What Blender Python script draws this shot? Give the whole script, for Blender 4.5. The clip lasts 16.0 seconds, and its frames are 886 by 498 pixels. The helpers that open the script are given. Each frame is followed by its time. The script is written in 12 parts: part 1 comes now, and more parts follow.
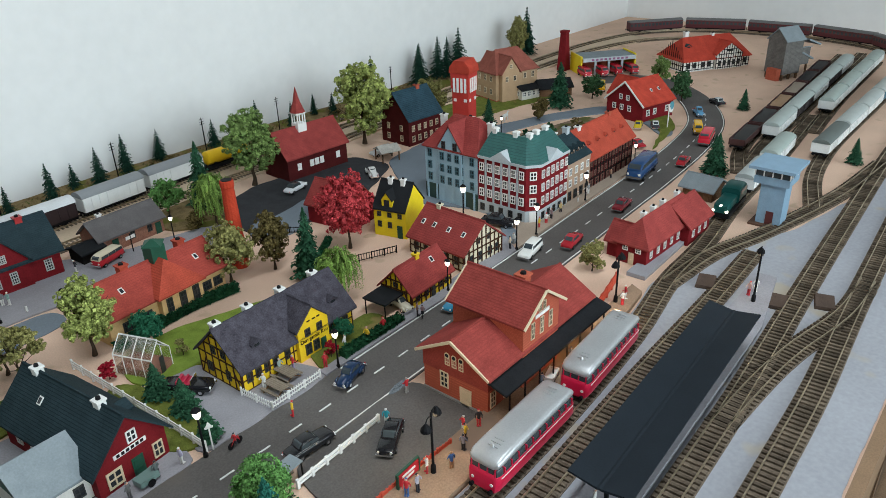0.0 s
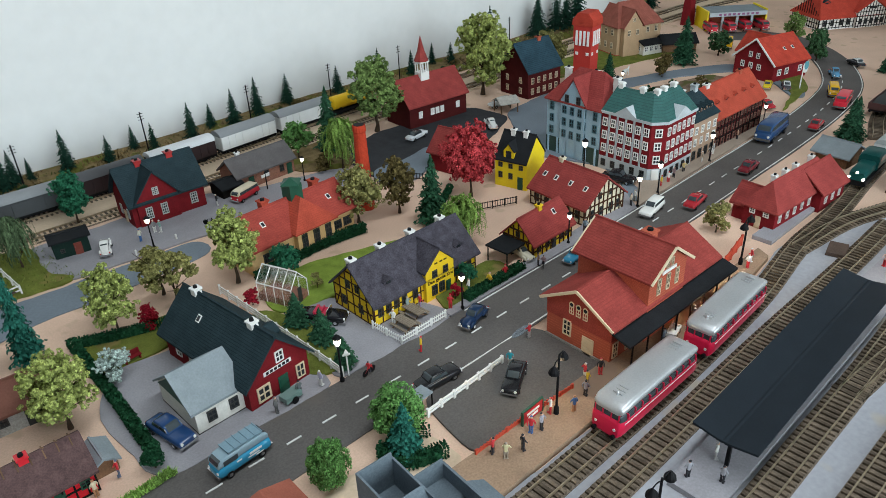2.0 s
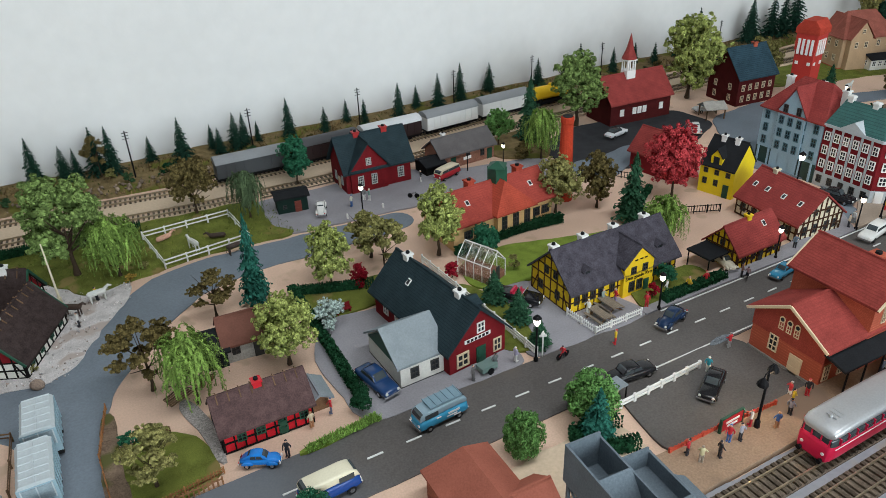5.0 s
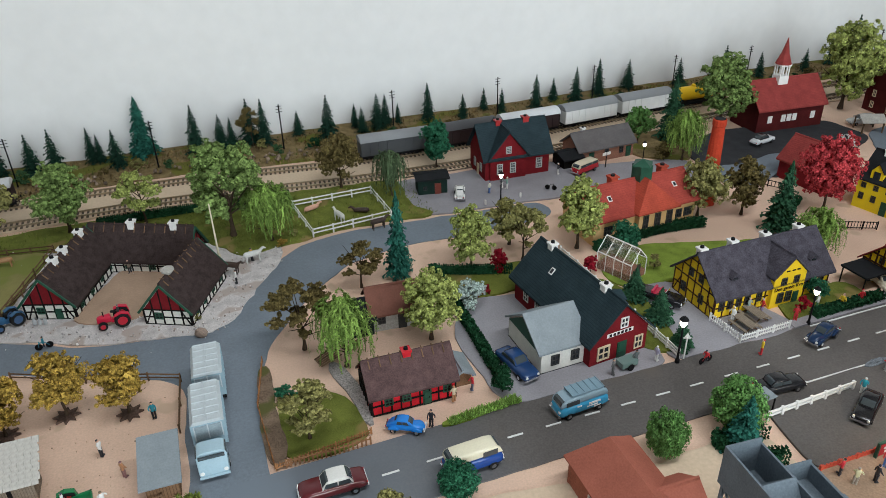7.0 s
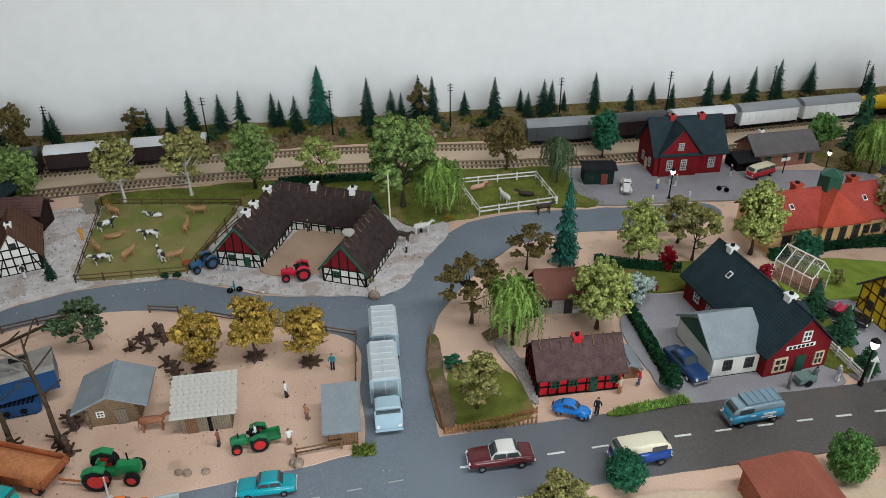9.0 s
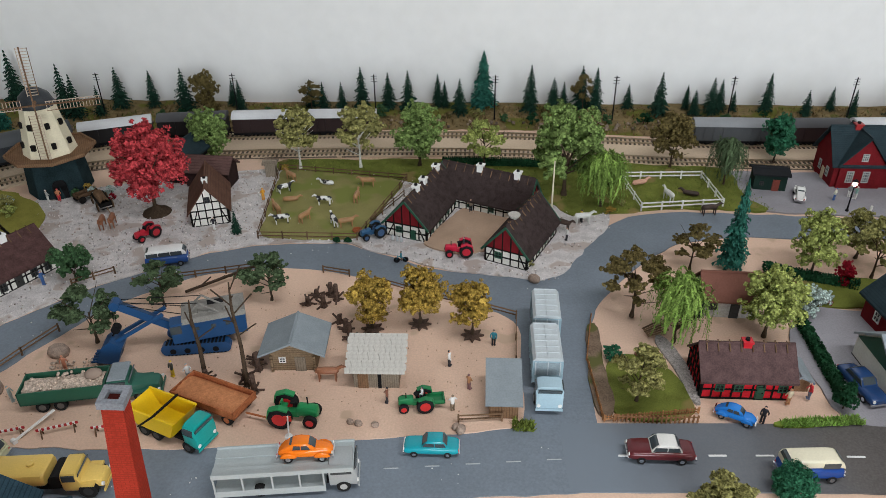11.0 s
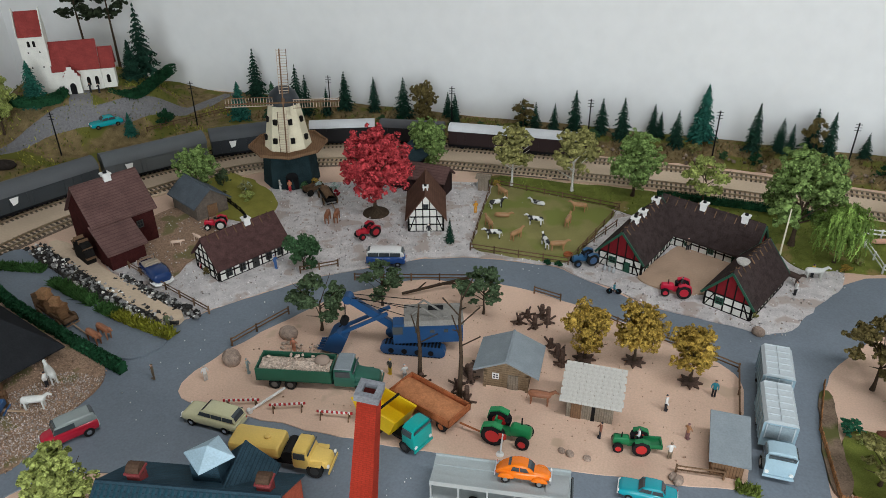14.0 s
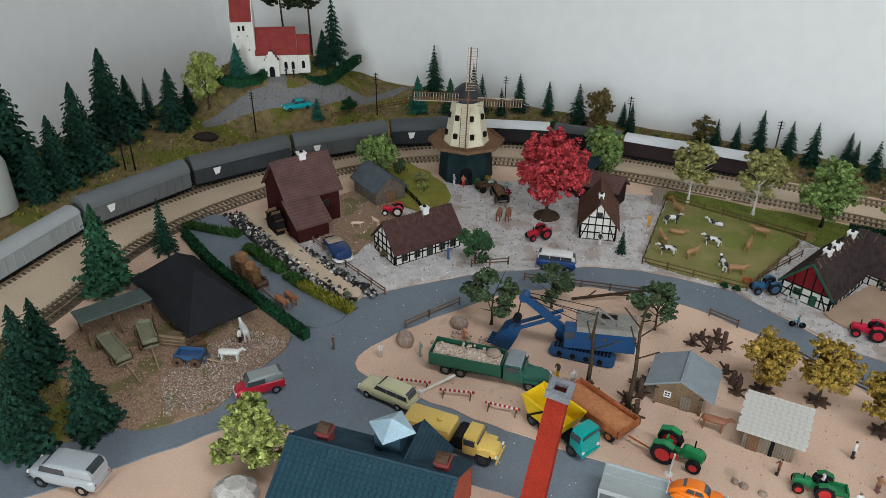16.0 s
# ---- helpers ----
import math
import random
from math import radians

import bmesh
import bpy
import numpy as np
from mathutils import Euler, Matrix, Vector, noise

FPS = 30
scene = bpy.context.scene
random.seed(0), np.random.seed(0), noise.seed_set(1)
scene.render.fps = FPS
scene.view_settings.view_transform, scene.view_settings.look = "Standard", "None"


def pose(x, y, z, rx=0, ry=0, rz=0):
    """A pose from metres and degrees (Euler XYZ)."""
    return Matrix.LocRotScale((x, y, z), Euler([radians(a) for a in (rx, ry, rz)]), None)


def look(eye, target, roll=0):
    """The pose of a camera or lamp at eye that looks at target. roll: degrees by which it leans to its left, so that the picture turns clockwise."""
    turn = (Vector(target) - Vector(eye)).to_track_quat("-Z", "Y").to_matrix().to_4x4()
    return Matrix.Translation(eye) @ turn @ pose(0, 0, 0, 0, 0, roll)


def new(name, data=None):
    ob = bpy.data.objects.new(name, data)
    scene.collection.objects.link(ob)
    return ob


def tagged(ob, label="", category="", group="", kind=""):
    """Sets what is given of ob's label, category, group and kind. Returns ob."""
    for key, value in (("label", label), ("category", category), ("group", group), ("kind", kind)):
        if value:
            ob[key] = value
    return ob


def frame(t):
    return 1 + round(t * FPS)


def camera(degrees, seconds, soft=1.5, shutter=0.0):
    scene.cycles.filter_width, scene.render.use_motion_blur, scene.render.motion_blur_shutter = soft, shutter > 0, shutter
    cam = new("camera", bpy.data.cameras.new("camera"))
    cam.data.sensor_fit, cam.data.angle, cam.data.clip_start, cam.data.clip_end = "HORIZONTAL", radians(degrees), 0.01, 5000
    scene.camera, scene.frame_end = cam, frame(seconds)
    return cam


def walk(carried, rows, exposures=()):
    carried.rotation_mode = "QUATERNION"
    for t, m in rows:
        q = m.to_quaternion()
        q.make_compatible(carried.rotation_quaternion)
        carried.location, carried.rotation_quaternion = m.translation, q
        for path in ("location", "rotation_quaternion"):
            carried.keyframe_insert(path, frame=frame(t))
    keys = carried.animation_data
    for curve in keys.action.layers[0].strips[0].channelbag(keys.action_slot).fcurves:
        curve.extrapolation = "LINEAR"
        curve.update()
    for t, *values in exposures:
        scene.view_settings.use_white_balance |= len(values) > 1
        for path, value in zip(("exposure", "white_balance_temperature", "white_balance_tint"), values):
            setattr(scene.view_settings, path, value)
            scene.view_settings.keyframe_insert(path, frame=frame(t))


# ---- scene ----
cam = camera(63.0, 16.0, soft=0.85)
PATH = [
    (0, (0.007, -0.091, 0.481), (1.367, 1.075, -0.407), -2.0),
    (0.5, (0.001, -0.083, 0.48), (1.307, 1.123, -0.439), -2.1),
    (1, (-0.007, -0.082, 0.479), (1.246, 1.147, -0.48), -2.4),
    (1.5, (-0.022, -0.081, 0.483), (1.185, 1.179, -0.493), -2.4),
    (2, (-0.04, -0.078, 0.488), (1.102, 1.231, -0.503), -2.6),
    (2.5, (-0.055, -0.076, 0.489), (1.031, 1.277, -0.506), -2.3),
    (3, (-0.06, -0.072, 0.488), (0.978, 1.32, -0.505), -2.2),
    (5.5, (-0.117, -0.065, 0.489), (0.623, 1.514, -0.491), -2.2),
    (6, (-0.132, -0.064, 0.49), (0.556, 1.541, -0.485), -1.9),
    (6.5, (-0.145, -0.057, 0.491), (0.481, 1.576, -0.48), -1.4),
    (7, (-0.161, -0.057, 0.491), (0.39, 1.589, -0.502), -1.4),
    (7.5, (-0.179, -0.064, 0.496), (0.262, 1.61, -0.505), -1.4),
    (8, (-0.194, -0.059, 0.495), (0.18, 1.629, -0.51), -1.1),
    (8.5, (-0.21, -0.053, 0.494), (0.094, 1.645, -0.518), -0.8),
    (11, (-0.28, -0.072, 0.497), (-0.378, 1.633, -0.545), -0.7),
    (11.5, (-0.294, -0.068, 0.5), (-0.484, 1.633, -0.534), -0.4),
    (12, (-0.303, -0.066, 0.5), (-0.561, 1.631, -0.526), -0.6),
    (12.5, (-0.312, -0.07, 0.496), (-0.654, 1.607, -0.537), -0.9),
    (13, (-0.321, -0.071, 0.498), (-0.702, 1.602, -0.531), -0.8),
    (13.5, (-0.338, -0.075, 0.501), (-0.783, 1.591, -0.513), -0.9),
    (14, (-0.357, -0.079, 0.502), (-0.872, 1.575, -0.496), -0.3),
    (14.5, (-0.373, -0.085, 0.504), (-0.964, 1.545, -0.491), 0.3),
    (15, (-0.389, -0.095, 0.503), (-1.059, 1.51, -0.485), 0.8),
    (15.5, (-0.398, -0.103, 0.504), (-1.163, 1.459, -0.483), 1.0),
    (16, (-0.403, -0.11, 0.503), (-1.25, 1.407, -0.487), 0.4),
]
walk(cam, [(t, look(eye, target, roll)) for t, eye, target, roll in PATH], exposures=[(0, 0.12, 6080, 4), (3.2, 0.15, 6080, 4), (5.3, 0.08, 6300, 8), (8.7, 0.10, 6350, 9), (10.8, 0.10, 6480, 12), (16.0, 0.12, 6330, 9)])

# ---------------------------------------------------------------- light
ROOM_X0, ROOM_X1, ROOM_Y0, ROOM_Y1, ROOM_Z0, ROOM_Z1 = -1.87, 2.81, -2.3, 1.29, -0.92, 1.55
world = bpy.data.worlds.new("daylight")
scene.world = world
world.use_nodes = True
wn = world.node_tree.nodes
sky = wn.new("ShaderNodeTexSky")
sky.sky_type, sky.sun_disc, sky.sun_elevation, sky.sun_rotation = "NISHITA", False, radians(40), radians(150)
wn["Background"].inputs[1].default_value = 0.12
world.node_tree.links.new(sky.outputs[0], wn["Background"].inputs[0])


def area_lamp(name, x, y, z, w, h, power, colour, target):
    d = bpy.data.lights.new(name, "AREA")
    d.shape, d.size, d.size_y, d.energy, d.color = "RECTANGLE", w, h, power, colour
    ob = new(name, d)
    ob.matrix_world = look((x, y, z), target)
    return ob


WINDOWS = [(0.05, 1.3), (1.55, 1.3)]          # centre x and width of the two windows in the wall opposite
for wx, ww in WINDOWS:
    area_lamp("window_daylight", wx, ROOM_Y0 + 0.03, 0.74, ww, 1.25, 42 if wx < 1 else 26, (0.90, 0.97, 1.0), (wx, 1.0, 0.2))
# Unseen ceiling lamp, assumed so that upward faces get more light
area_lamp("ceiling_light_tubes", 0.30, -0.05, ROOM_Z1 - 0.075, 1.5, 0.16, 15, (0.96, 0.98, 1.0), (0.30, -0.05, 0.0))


def point_lamp(name, x, y, z, power, colour, size=0.004):
    d = bpy.data.lights.new(name, "POINT")
    d.energy, d.color, d.shadow_soft_size = power, colour, size
    ob = new(name, d)
    ob.location = (x, y, z)
    return ob


for lx, ly, lz, lp in ((0.378, 0.249, 0.060, 0.09), (0.60, 0.232, 0.032, 0.03), (0.70, 0.234, 0.034, 0.05), (0.86, 0.135, 0.062, 0.03)):
    point_lamp("platform_bulb", lx, ly, lz, lp, (1.0, 0.72, 0.42))

# ---------------------------------------------------------------- materials
MATS = {}


def mat(name, col, rough=0.7, metal=0.0, var=0.25, scale=60.0, bump=0.15, fine=600.0, per="", spots=None, spec=None):
    """A procedural paint, plastic or earth: broad stains and fine grain over one colour. per: varied by 'object' or 'island'."""
    if name in MATS:
        return MATS[name]
    m = bpy.data.materials.new(name)
    MATS[name] = m
    m.use_nodes = True
    n, l = m.node_tree.nodes, m.node_tree.links
    b = n["Principled BSDF"]
    b.inputs["Roughness"].default_value, b.inputs["Metallic"].default_value = rough, metal
    b.inputs["Specular IOR Level"].default_value = spec if spec is not None else (0.4 if rough < 0.62 else 0.05)
    co = n.new("ShaderNodeTexCoord")
    big, small = n.new("ShaderNodeTexNoise"), n.new("ShaderNodeTexNoise")
    big.inputs["Scale"].default_value, big.inputs["Detail"].default_value = scale, 4
    small.inputs["Scale"].default_value, small.inputs["Detail"].default_value = fine, 3
    l.new(co.outputs["Object"], big.inputs["Vector"]), l.new(co.outputs["Object"], small.inputs["Vector"])
    mix = n.new("ShaderNodeMixRGB")
    mix.inputs[1].default_value = (*[c * (1 - var) for c in col], 1)
    mix.inputs[2].default_value = (*[min(1, c * (1 + var)) for c in col], 1)
    add = n.new("ShaderNodeMath")
    add.operation = "ADD"
    half = n.new("ShaderNodeMath")
    half.operation, half.inputs[1].default_value = "MULTIPLY", 0.5
    l.new(big.outputs[0], add.inputs[0]), l.new(small.outputs[0], add.inputs[1]), l.new(add.outputs[0], half.inputs[0])
    ramp = n.new("ShaderNodeMapRange")
    ramp.inputs[1].default_value, ramp.inputs[2].default_value = 0.35, 0.65
    l.new(half.outputs[0], ramp.inputs[0]), l.new(ramp.outputs[0], mix.inputs[0])
    out = mix.outputs[0]
    if spots:
        colour2, size, amount = spots
        vo = n.new("ShaderNodeTexNoise")
        vo.inputs["Scale"].default_value, vo.inputs["Detail"].default_value = size, 2
        l.new(co.outputs["Object"], vo.inputs["Vector"])
        r2 = n.new("ShaderNodeMapRange")
        r2.inputs[1].default_value, r2.inputs[2].default_value = 1 - amount - 0.03, 1 - amount + 0.03
        l.new(vo.outputs[0], r2.inputs[0])
        mx = n.new("ShaderNodeMixRGB")
        mx.inputs[2].default_value = (*colour2, 1)
        l.new(r2.outputs[0], mx.inputs[0]), l.new(out, mx.inputs[1])
        out = mx.outputs[0]
    if per:
        hs = n.new("ShaderNodeHueSaturation")
        src = n.new("ShaderNodeObjectInfo").outputs["Random"] if per == "object" else n.new("ShaderNodeNewGeometry").outputs["Random Per Island"]
        mr = n.new("ShaderNodeMapRange")
        mr.inputs[3].default_value, mr.inputs[4].default_value = (0.62, 1.38) if per == "object" else (0.50, 1.60)
        l.new(src, mr.inputs[0]), l.new(mr.outputs[0], hs.inputs["Value"]), l.new(out, hs.inputs["Color"])
        out = hs.outputs[0]
    l.new(out, b.inputs["Base Color"])
    if bump:
        bp = n.new("ShaderNodeBump")
        bp.inputs["Strength"].default_value, bp.inputs["Distance"].default_value = bump, 0.0012
        l.new(half.outputs[0], bp.inputs["Height"]), l.new(bp.outputs[0], b.inputs["Normal"])
    return m


def striped(name, col, dark, axis, pitch, rough=0.7, amount=0.5, depth=0.5, second=None):
    """Courses of tiles, boards or bricks: a wave along one axis with dark joints; second: pitch of the joints across."""
    if name in MATS:
        return MATS[name]
    m = mat(name, col, rough, bump=0.0)
    n, l = m.node_tree.nodes, m.node_tree.links
    b = n["Principled BSDF"]
    base = b.inputs["Base Color"].links[0].from_socket
    co = n.new("ShaderNodeTexCoord")
    if second:
        br = n.new("ShaderNodeTexBrick")
        br.inputs["Scale"].default_value = 1.0
        br.inputs["Brick Width"].default_value, br.inputs["Row Height"].default_value = second, pitch
        br.inputs["Mortar Size"].default_value = pitch * 0.12
        br.inputs["Color1"].default_value = br.inputs["Color2"].default_value = (1, 1, 1, 1)
        br.inputs["Mortar"].default_value = (0, 0, 0, 1)
        mp = n.new("ShaderNodeMapping")
        mp.inputs["Rotation"].default_value = axis
        l.new(co.outputs["Object"], mp.inputs[0]), l.new(mp.outputs[0], br.inputs["Vector"])
        fac = br.outputs["Color"]
    else:
        sp = n.new("ShaderNodeSeparateXYZ")
        l.new(co.outputs["Object"], sp.inputs[0])
        sc = n.new("ShaderNodeMath")
        sc.operation, sc.inputs[1].default_value = "MULTIPLY", 1 / pitch
        fr = n.new("ShaderNodeMath")
        fr.operation = "FRACT"
        l.new(sp.outputs[axis], sc.inputs[0]), l.new(sc.outputs[0], fr.inputs[0])
        mr = n.new("ShaderNodeMapRange")
        mr.inputs[1].default_value, mr.inputs[2].default_value = 0.0, 0.25
        l.new(fr.outputs[0], mr.inputs[0])
        fac = mr.outputs[0]
    mx = n.new("ShaderNodeMixRGB")
    mx.blend_type, mx.inputs[0].default_value = "MIX", 1
    mx.inputs[1].default_value = (*dark, 1)
    l.new(fac, mx.inputs[0]), l.new(base, mx.inputs[2])
    l.new(mx.outputs[0], b.inputs["Base Color"])
    bp = n.new("ShaderNodeBump")
    bp.inputs["Strength"].default_value, bp.inputs["Distance"].default_value = depth, 0.0008
    l.new(fac, bp.inputs["Height"]), l.new(bp.outputs[0], b.inputs["Normal"])
    return m


def glow(name, col, strength):
    m = mat(name, col, 0.4, bump=0)
    b = m.node_tree.nodes["Principled BSDF"]
    b.inputs["Emission Color"].default_value, b.inputs["Emission Strength"].default_value = (*col, 1), strength
    return m


def clear(name, rough=0.05):
    m = bpy.data.materials.new(name)
    MATS[name] = m
    m.use_nodes = True
    b = m.node_tree.nodes["Principled BSDF"]
    b.inputs["Roughness"].default_value, b.inputs["Transmission Weight"].default_value = rough, 1.0
    b.inputs["Base Color"].default_value = (0.9, 0.93, 0.93, 1)
    return m


def paint(col, rough=0.35):
    """Glossy painted plastic or die-cast metal, named by its colour."""
    return mat("paint_%02d_%02d_%02d" % tuple(int(c * 99) for c in col), col, rough, var=0.07, scale=40, bump=0.03, spec=0.32 if max(col) > 0.06 else 0.16)


plaster_wall = mat("wall_plaster", (0.80, 0.80, 0.79), 0.9, var=0.03, scale=3, fine=34, bump=0.9)
sand = mat("sandy_board", (0.690, 0.485, 0.365), 0.95, var=0.11, scale=10, fine=520, bump=0.30, spots=((0.56, 0.40, 0.29), 26, 0.34))
sand_pale = mat("pale_sand", (0.60, 0.47, 0.34), 0.95, var=0.10, scale=10, fine=300, bump=0.2)
asphalt = mat("asphalt_paint", (0.120, 0.110, 0.104), 0.75, var=0.20, scale=9, fine=500, bump=0.12, spots=((0.135, 0.118, 0.105), 7, 0.34))
asphalt_blue = mat("blue_grey_road_paint", (0.185, 0.216, 0.250), 0.8, var=0.12, scale=12, fine=450, bump=0.12)
paving = mat("grey_paving", (0.30, 0.29, 0.31), 0.85, var=0.14, scale=25, fine=500, bump=0.2)
paving_warm = mat("warm_paving", (0.36, 0.29, 0.23), 0.85, var=0.14, scale=25, fine=500, bump=0.2)
yard_grey = mat("grey_yard_board", (0.35, 0.355, 0.385), 0.75, var=0.10, scale=8, fine=200, bump=0.1, spots=((0.40, 0.36, 0.30), 14, 0.36))
gravel = mat("pale_gravel", (0.61, 0.575, 0.56), 0.95, var=0.26, scale=60, fine=900, bump=0.9, spots=((0.47, 0.40, 0.36), 30, 0.42))
gravel_brown = mat("brown_gravel", (0.33, 0.22, 0.15), 0.95, var=0.45, scale=480, fine=900, bump=0.9, spots=((0.20, 0.17, 0.08), 26, 0.42))
grass = mat("olive_grass", (0.145, 0.165, 0.035), 0.95, var=0.35, scale=50, fine=900, bump=0.8, spots=((0.24, 0.19, 0.07), 22, 0.36))
grass_green = mat("green_grass", (0.195, 0.265, 0.045), 0.95, var=0.3, scale=60, fine=900, bump=0.8)
scrub = mat("scrub_ground", (0.21, 0.155, 0.075), 0.95, var=0.45, scale=70, fine=700, bump=0.8, spots=((0.15, 0.15, 0.035), 14, 0.45))
white_line = mat("white_line", (0.72, 0.72, 0.70), 0.7, var=0.12, scale=80)
ballast = mat("track_bed", (0.165, 0.130, 0.100), 0.9, var=0.35, scale=400, bump=0.6)
sleeper_m = mat("sleeper_brown", (0.125, 0.098, 0.072), 0.75, var=0.3, scale=300, per="object")
sleeper_j = mat("sleeper_brown_rows", (0.125, 0.098, 0.072), 0.75, var=0.3, scale=300, per="island")
rail_m = mat("rail_steel", (0.50, 0.41, 0.29), 0.35, 0.85, var=0.25, scale=120, bump=0)
black = mat("matt_black", (0.007, 0.007, 0.008), 0.6, var=0.2, scale=120, bump=0.05, spec=0.12)
tyre_m = mat("tyre_rubber", (0.02, 0.02, 0.02), 0.8, var=0.2, bump=0.05)
chrome = mat("chrome", (0.75, 0.75, 0.76), 0.18, 1.0, var=0.05, bump=0)
white_p = mat("white_plastic", (0.78, 0.77, 0.74), 0.5, var=0.05, scale=60, bump=0.03)
glass_dark = mat("window_glass", (0.022, 0.026, 0.030), 0.08, var=0.2, scale=60, bump=0, spec=0.6)
glass_car = mat("car_glass", (0.050, 0.062, 0.068), 0.05, var=0.1, bump=0, spec=0.6)
timber_blk = mat("black_timber", (0.012, 0.011, 0.010), 0.7, var=0.3, scale=200, bump=0.1)
timber_brn = mat("brown_timber", (0.14, 0.085, 0.05), 0.8, var=0.3, scale=200, bump=0.2, per="object")
thatch = mat("dark_thatch", (0.046, 0.033, 0.031), 0.95, var=0.38, scale=130, fine=700, bump=0.9)
thatch_grey = mat("slate_thatch", (0.062, 0.057, 0.070), 0.9, var=0.40, scale=110, fine=600, bump=0.9)
bark = mat("bark", (0.065, 0.045, 0.03), 0.9, var=0.4, scale=260, bump=0.6)
bark_birch = mat("birch_bark", (0.62, 0.60, 0.54), 0.8, var=0.1, scale=60, bump=0.2, spots=((0.05, 0.05, 0.04), 160, 0.38))
lamp_glow = glow("lamp_globe", (1.0, 0.86, 0.66), 5.0)


def foliage(name, col, var=0.4):
    return mat("foliage_" + name, col, 0.85, var=var, scale=8, fine=70, bump=0, per="island", spec=0.05)


def faded(name, base, col, x0, x1):
    """A copy of a paint that runs out into a second coat between two places along x, with a ragged edge."""
    m = base.copy()
    m.name = name
    n, l = m.node_tree.nodes, m.node_tree.links
    b = n["Principled BSDF"]
    first = b.inputs["Base Color"].links[0].from_socket
    co, sep, noise = n.new("ShaderNodeTexCoord"), n.new("ShaderNodeSeparateXYZ"), n.new("ShaderNodeTexNoise")
    noise.inputs["Scale"].default_value, noise.inputs["Detail"].default_value = 14, 5
    l.new(co.outputs["Object"], sep.inputs[0]), l.new(co.outputs["Object"], noise.inputs["Vector"])
    wob = n.new("ShaderNodeMath")
    wob.operation, wob.inputs[1].default_value = "MULTIPLY_ADD", 0.12
    l.new(noise.outputs[0], wob.inputs[0]), l.new(sep.outputs[0], wob.inputs[2])
    r = n.new("ShaderNodeMapRange")
    r.inputs[1].default_value, r.inputs[2].default_value = x0 + 0.06, x1 + 0.06
    mx = n.new("ShaderNodeMixRGB")
    mx.inputs[1].default_value = (*col, 1)
    l.new(wob.outputs[0], r.inputs[0]), l.new(r.outputs[0], mx.inputs[0]), l.new(first, mx.inputs[2]), l.new(mx.outputs[0], b.inputs["Base Color"])
    return m


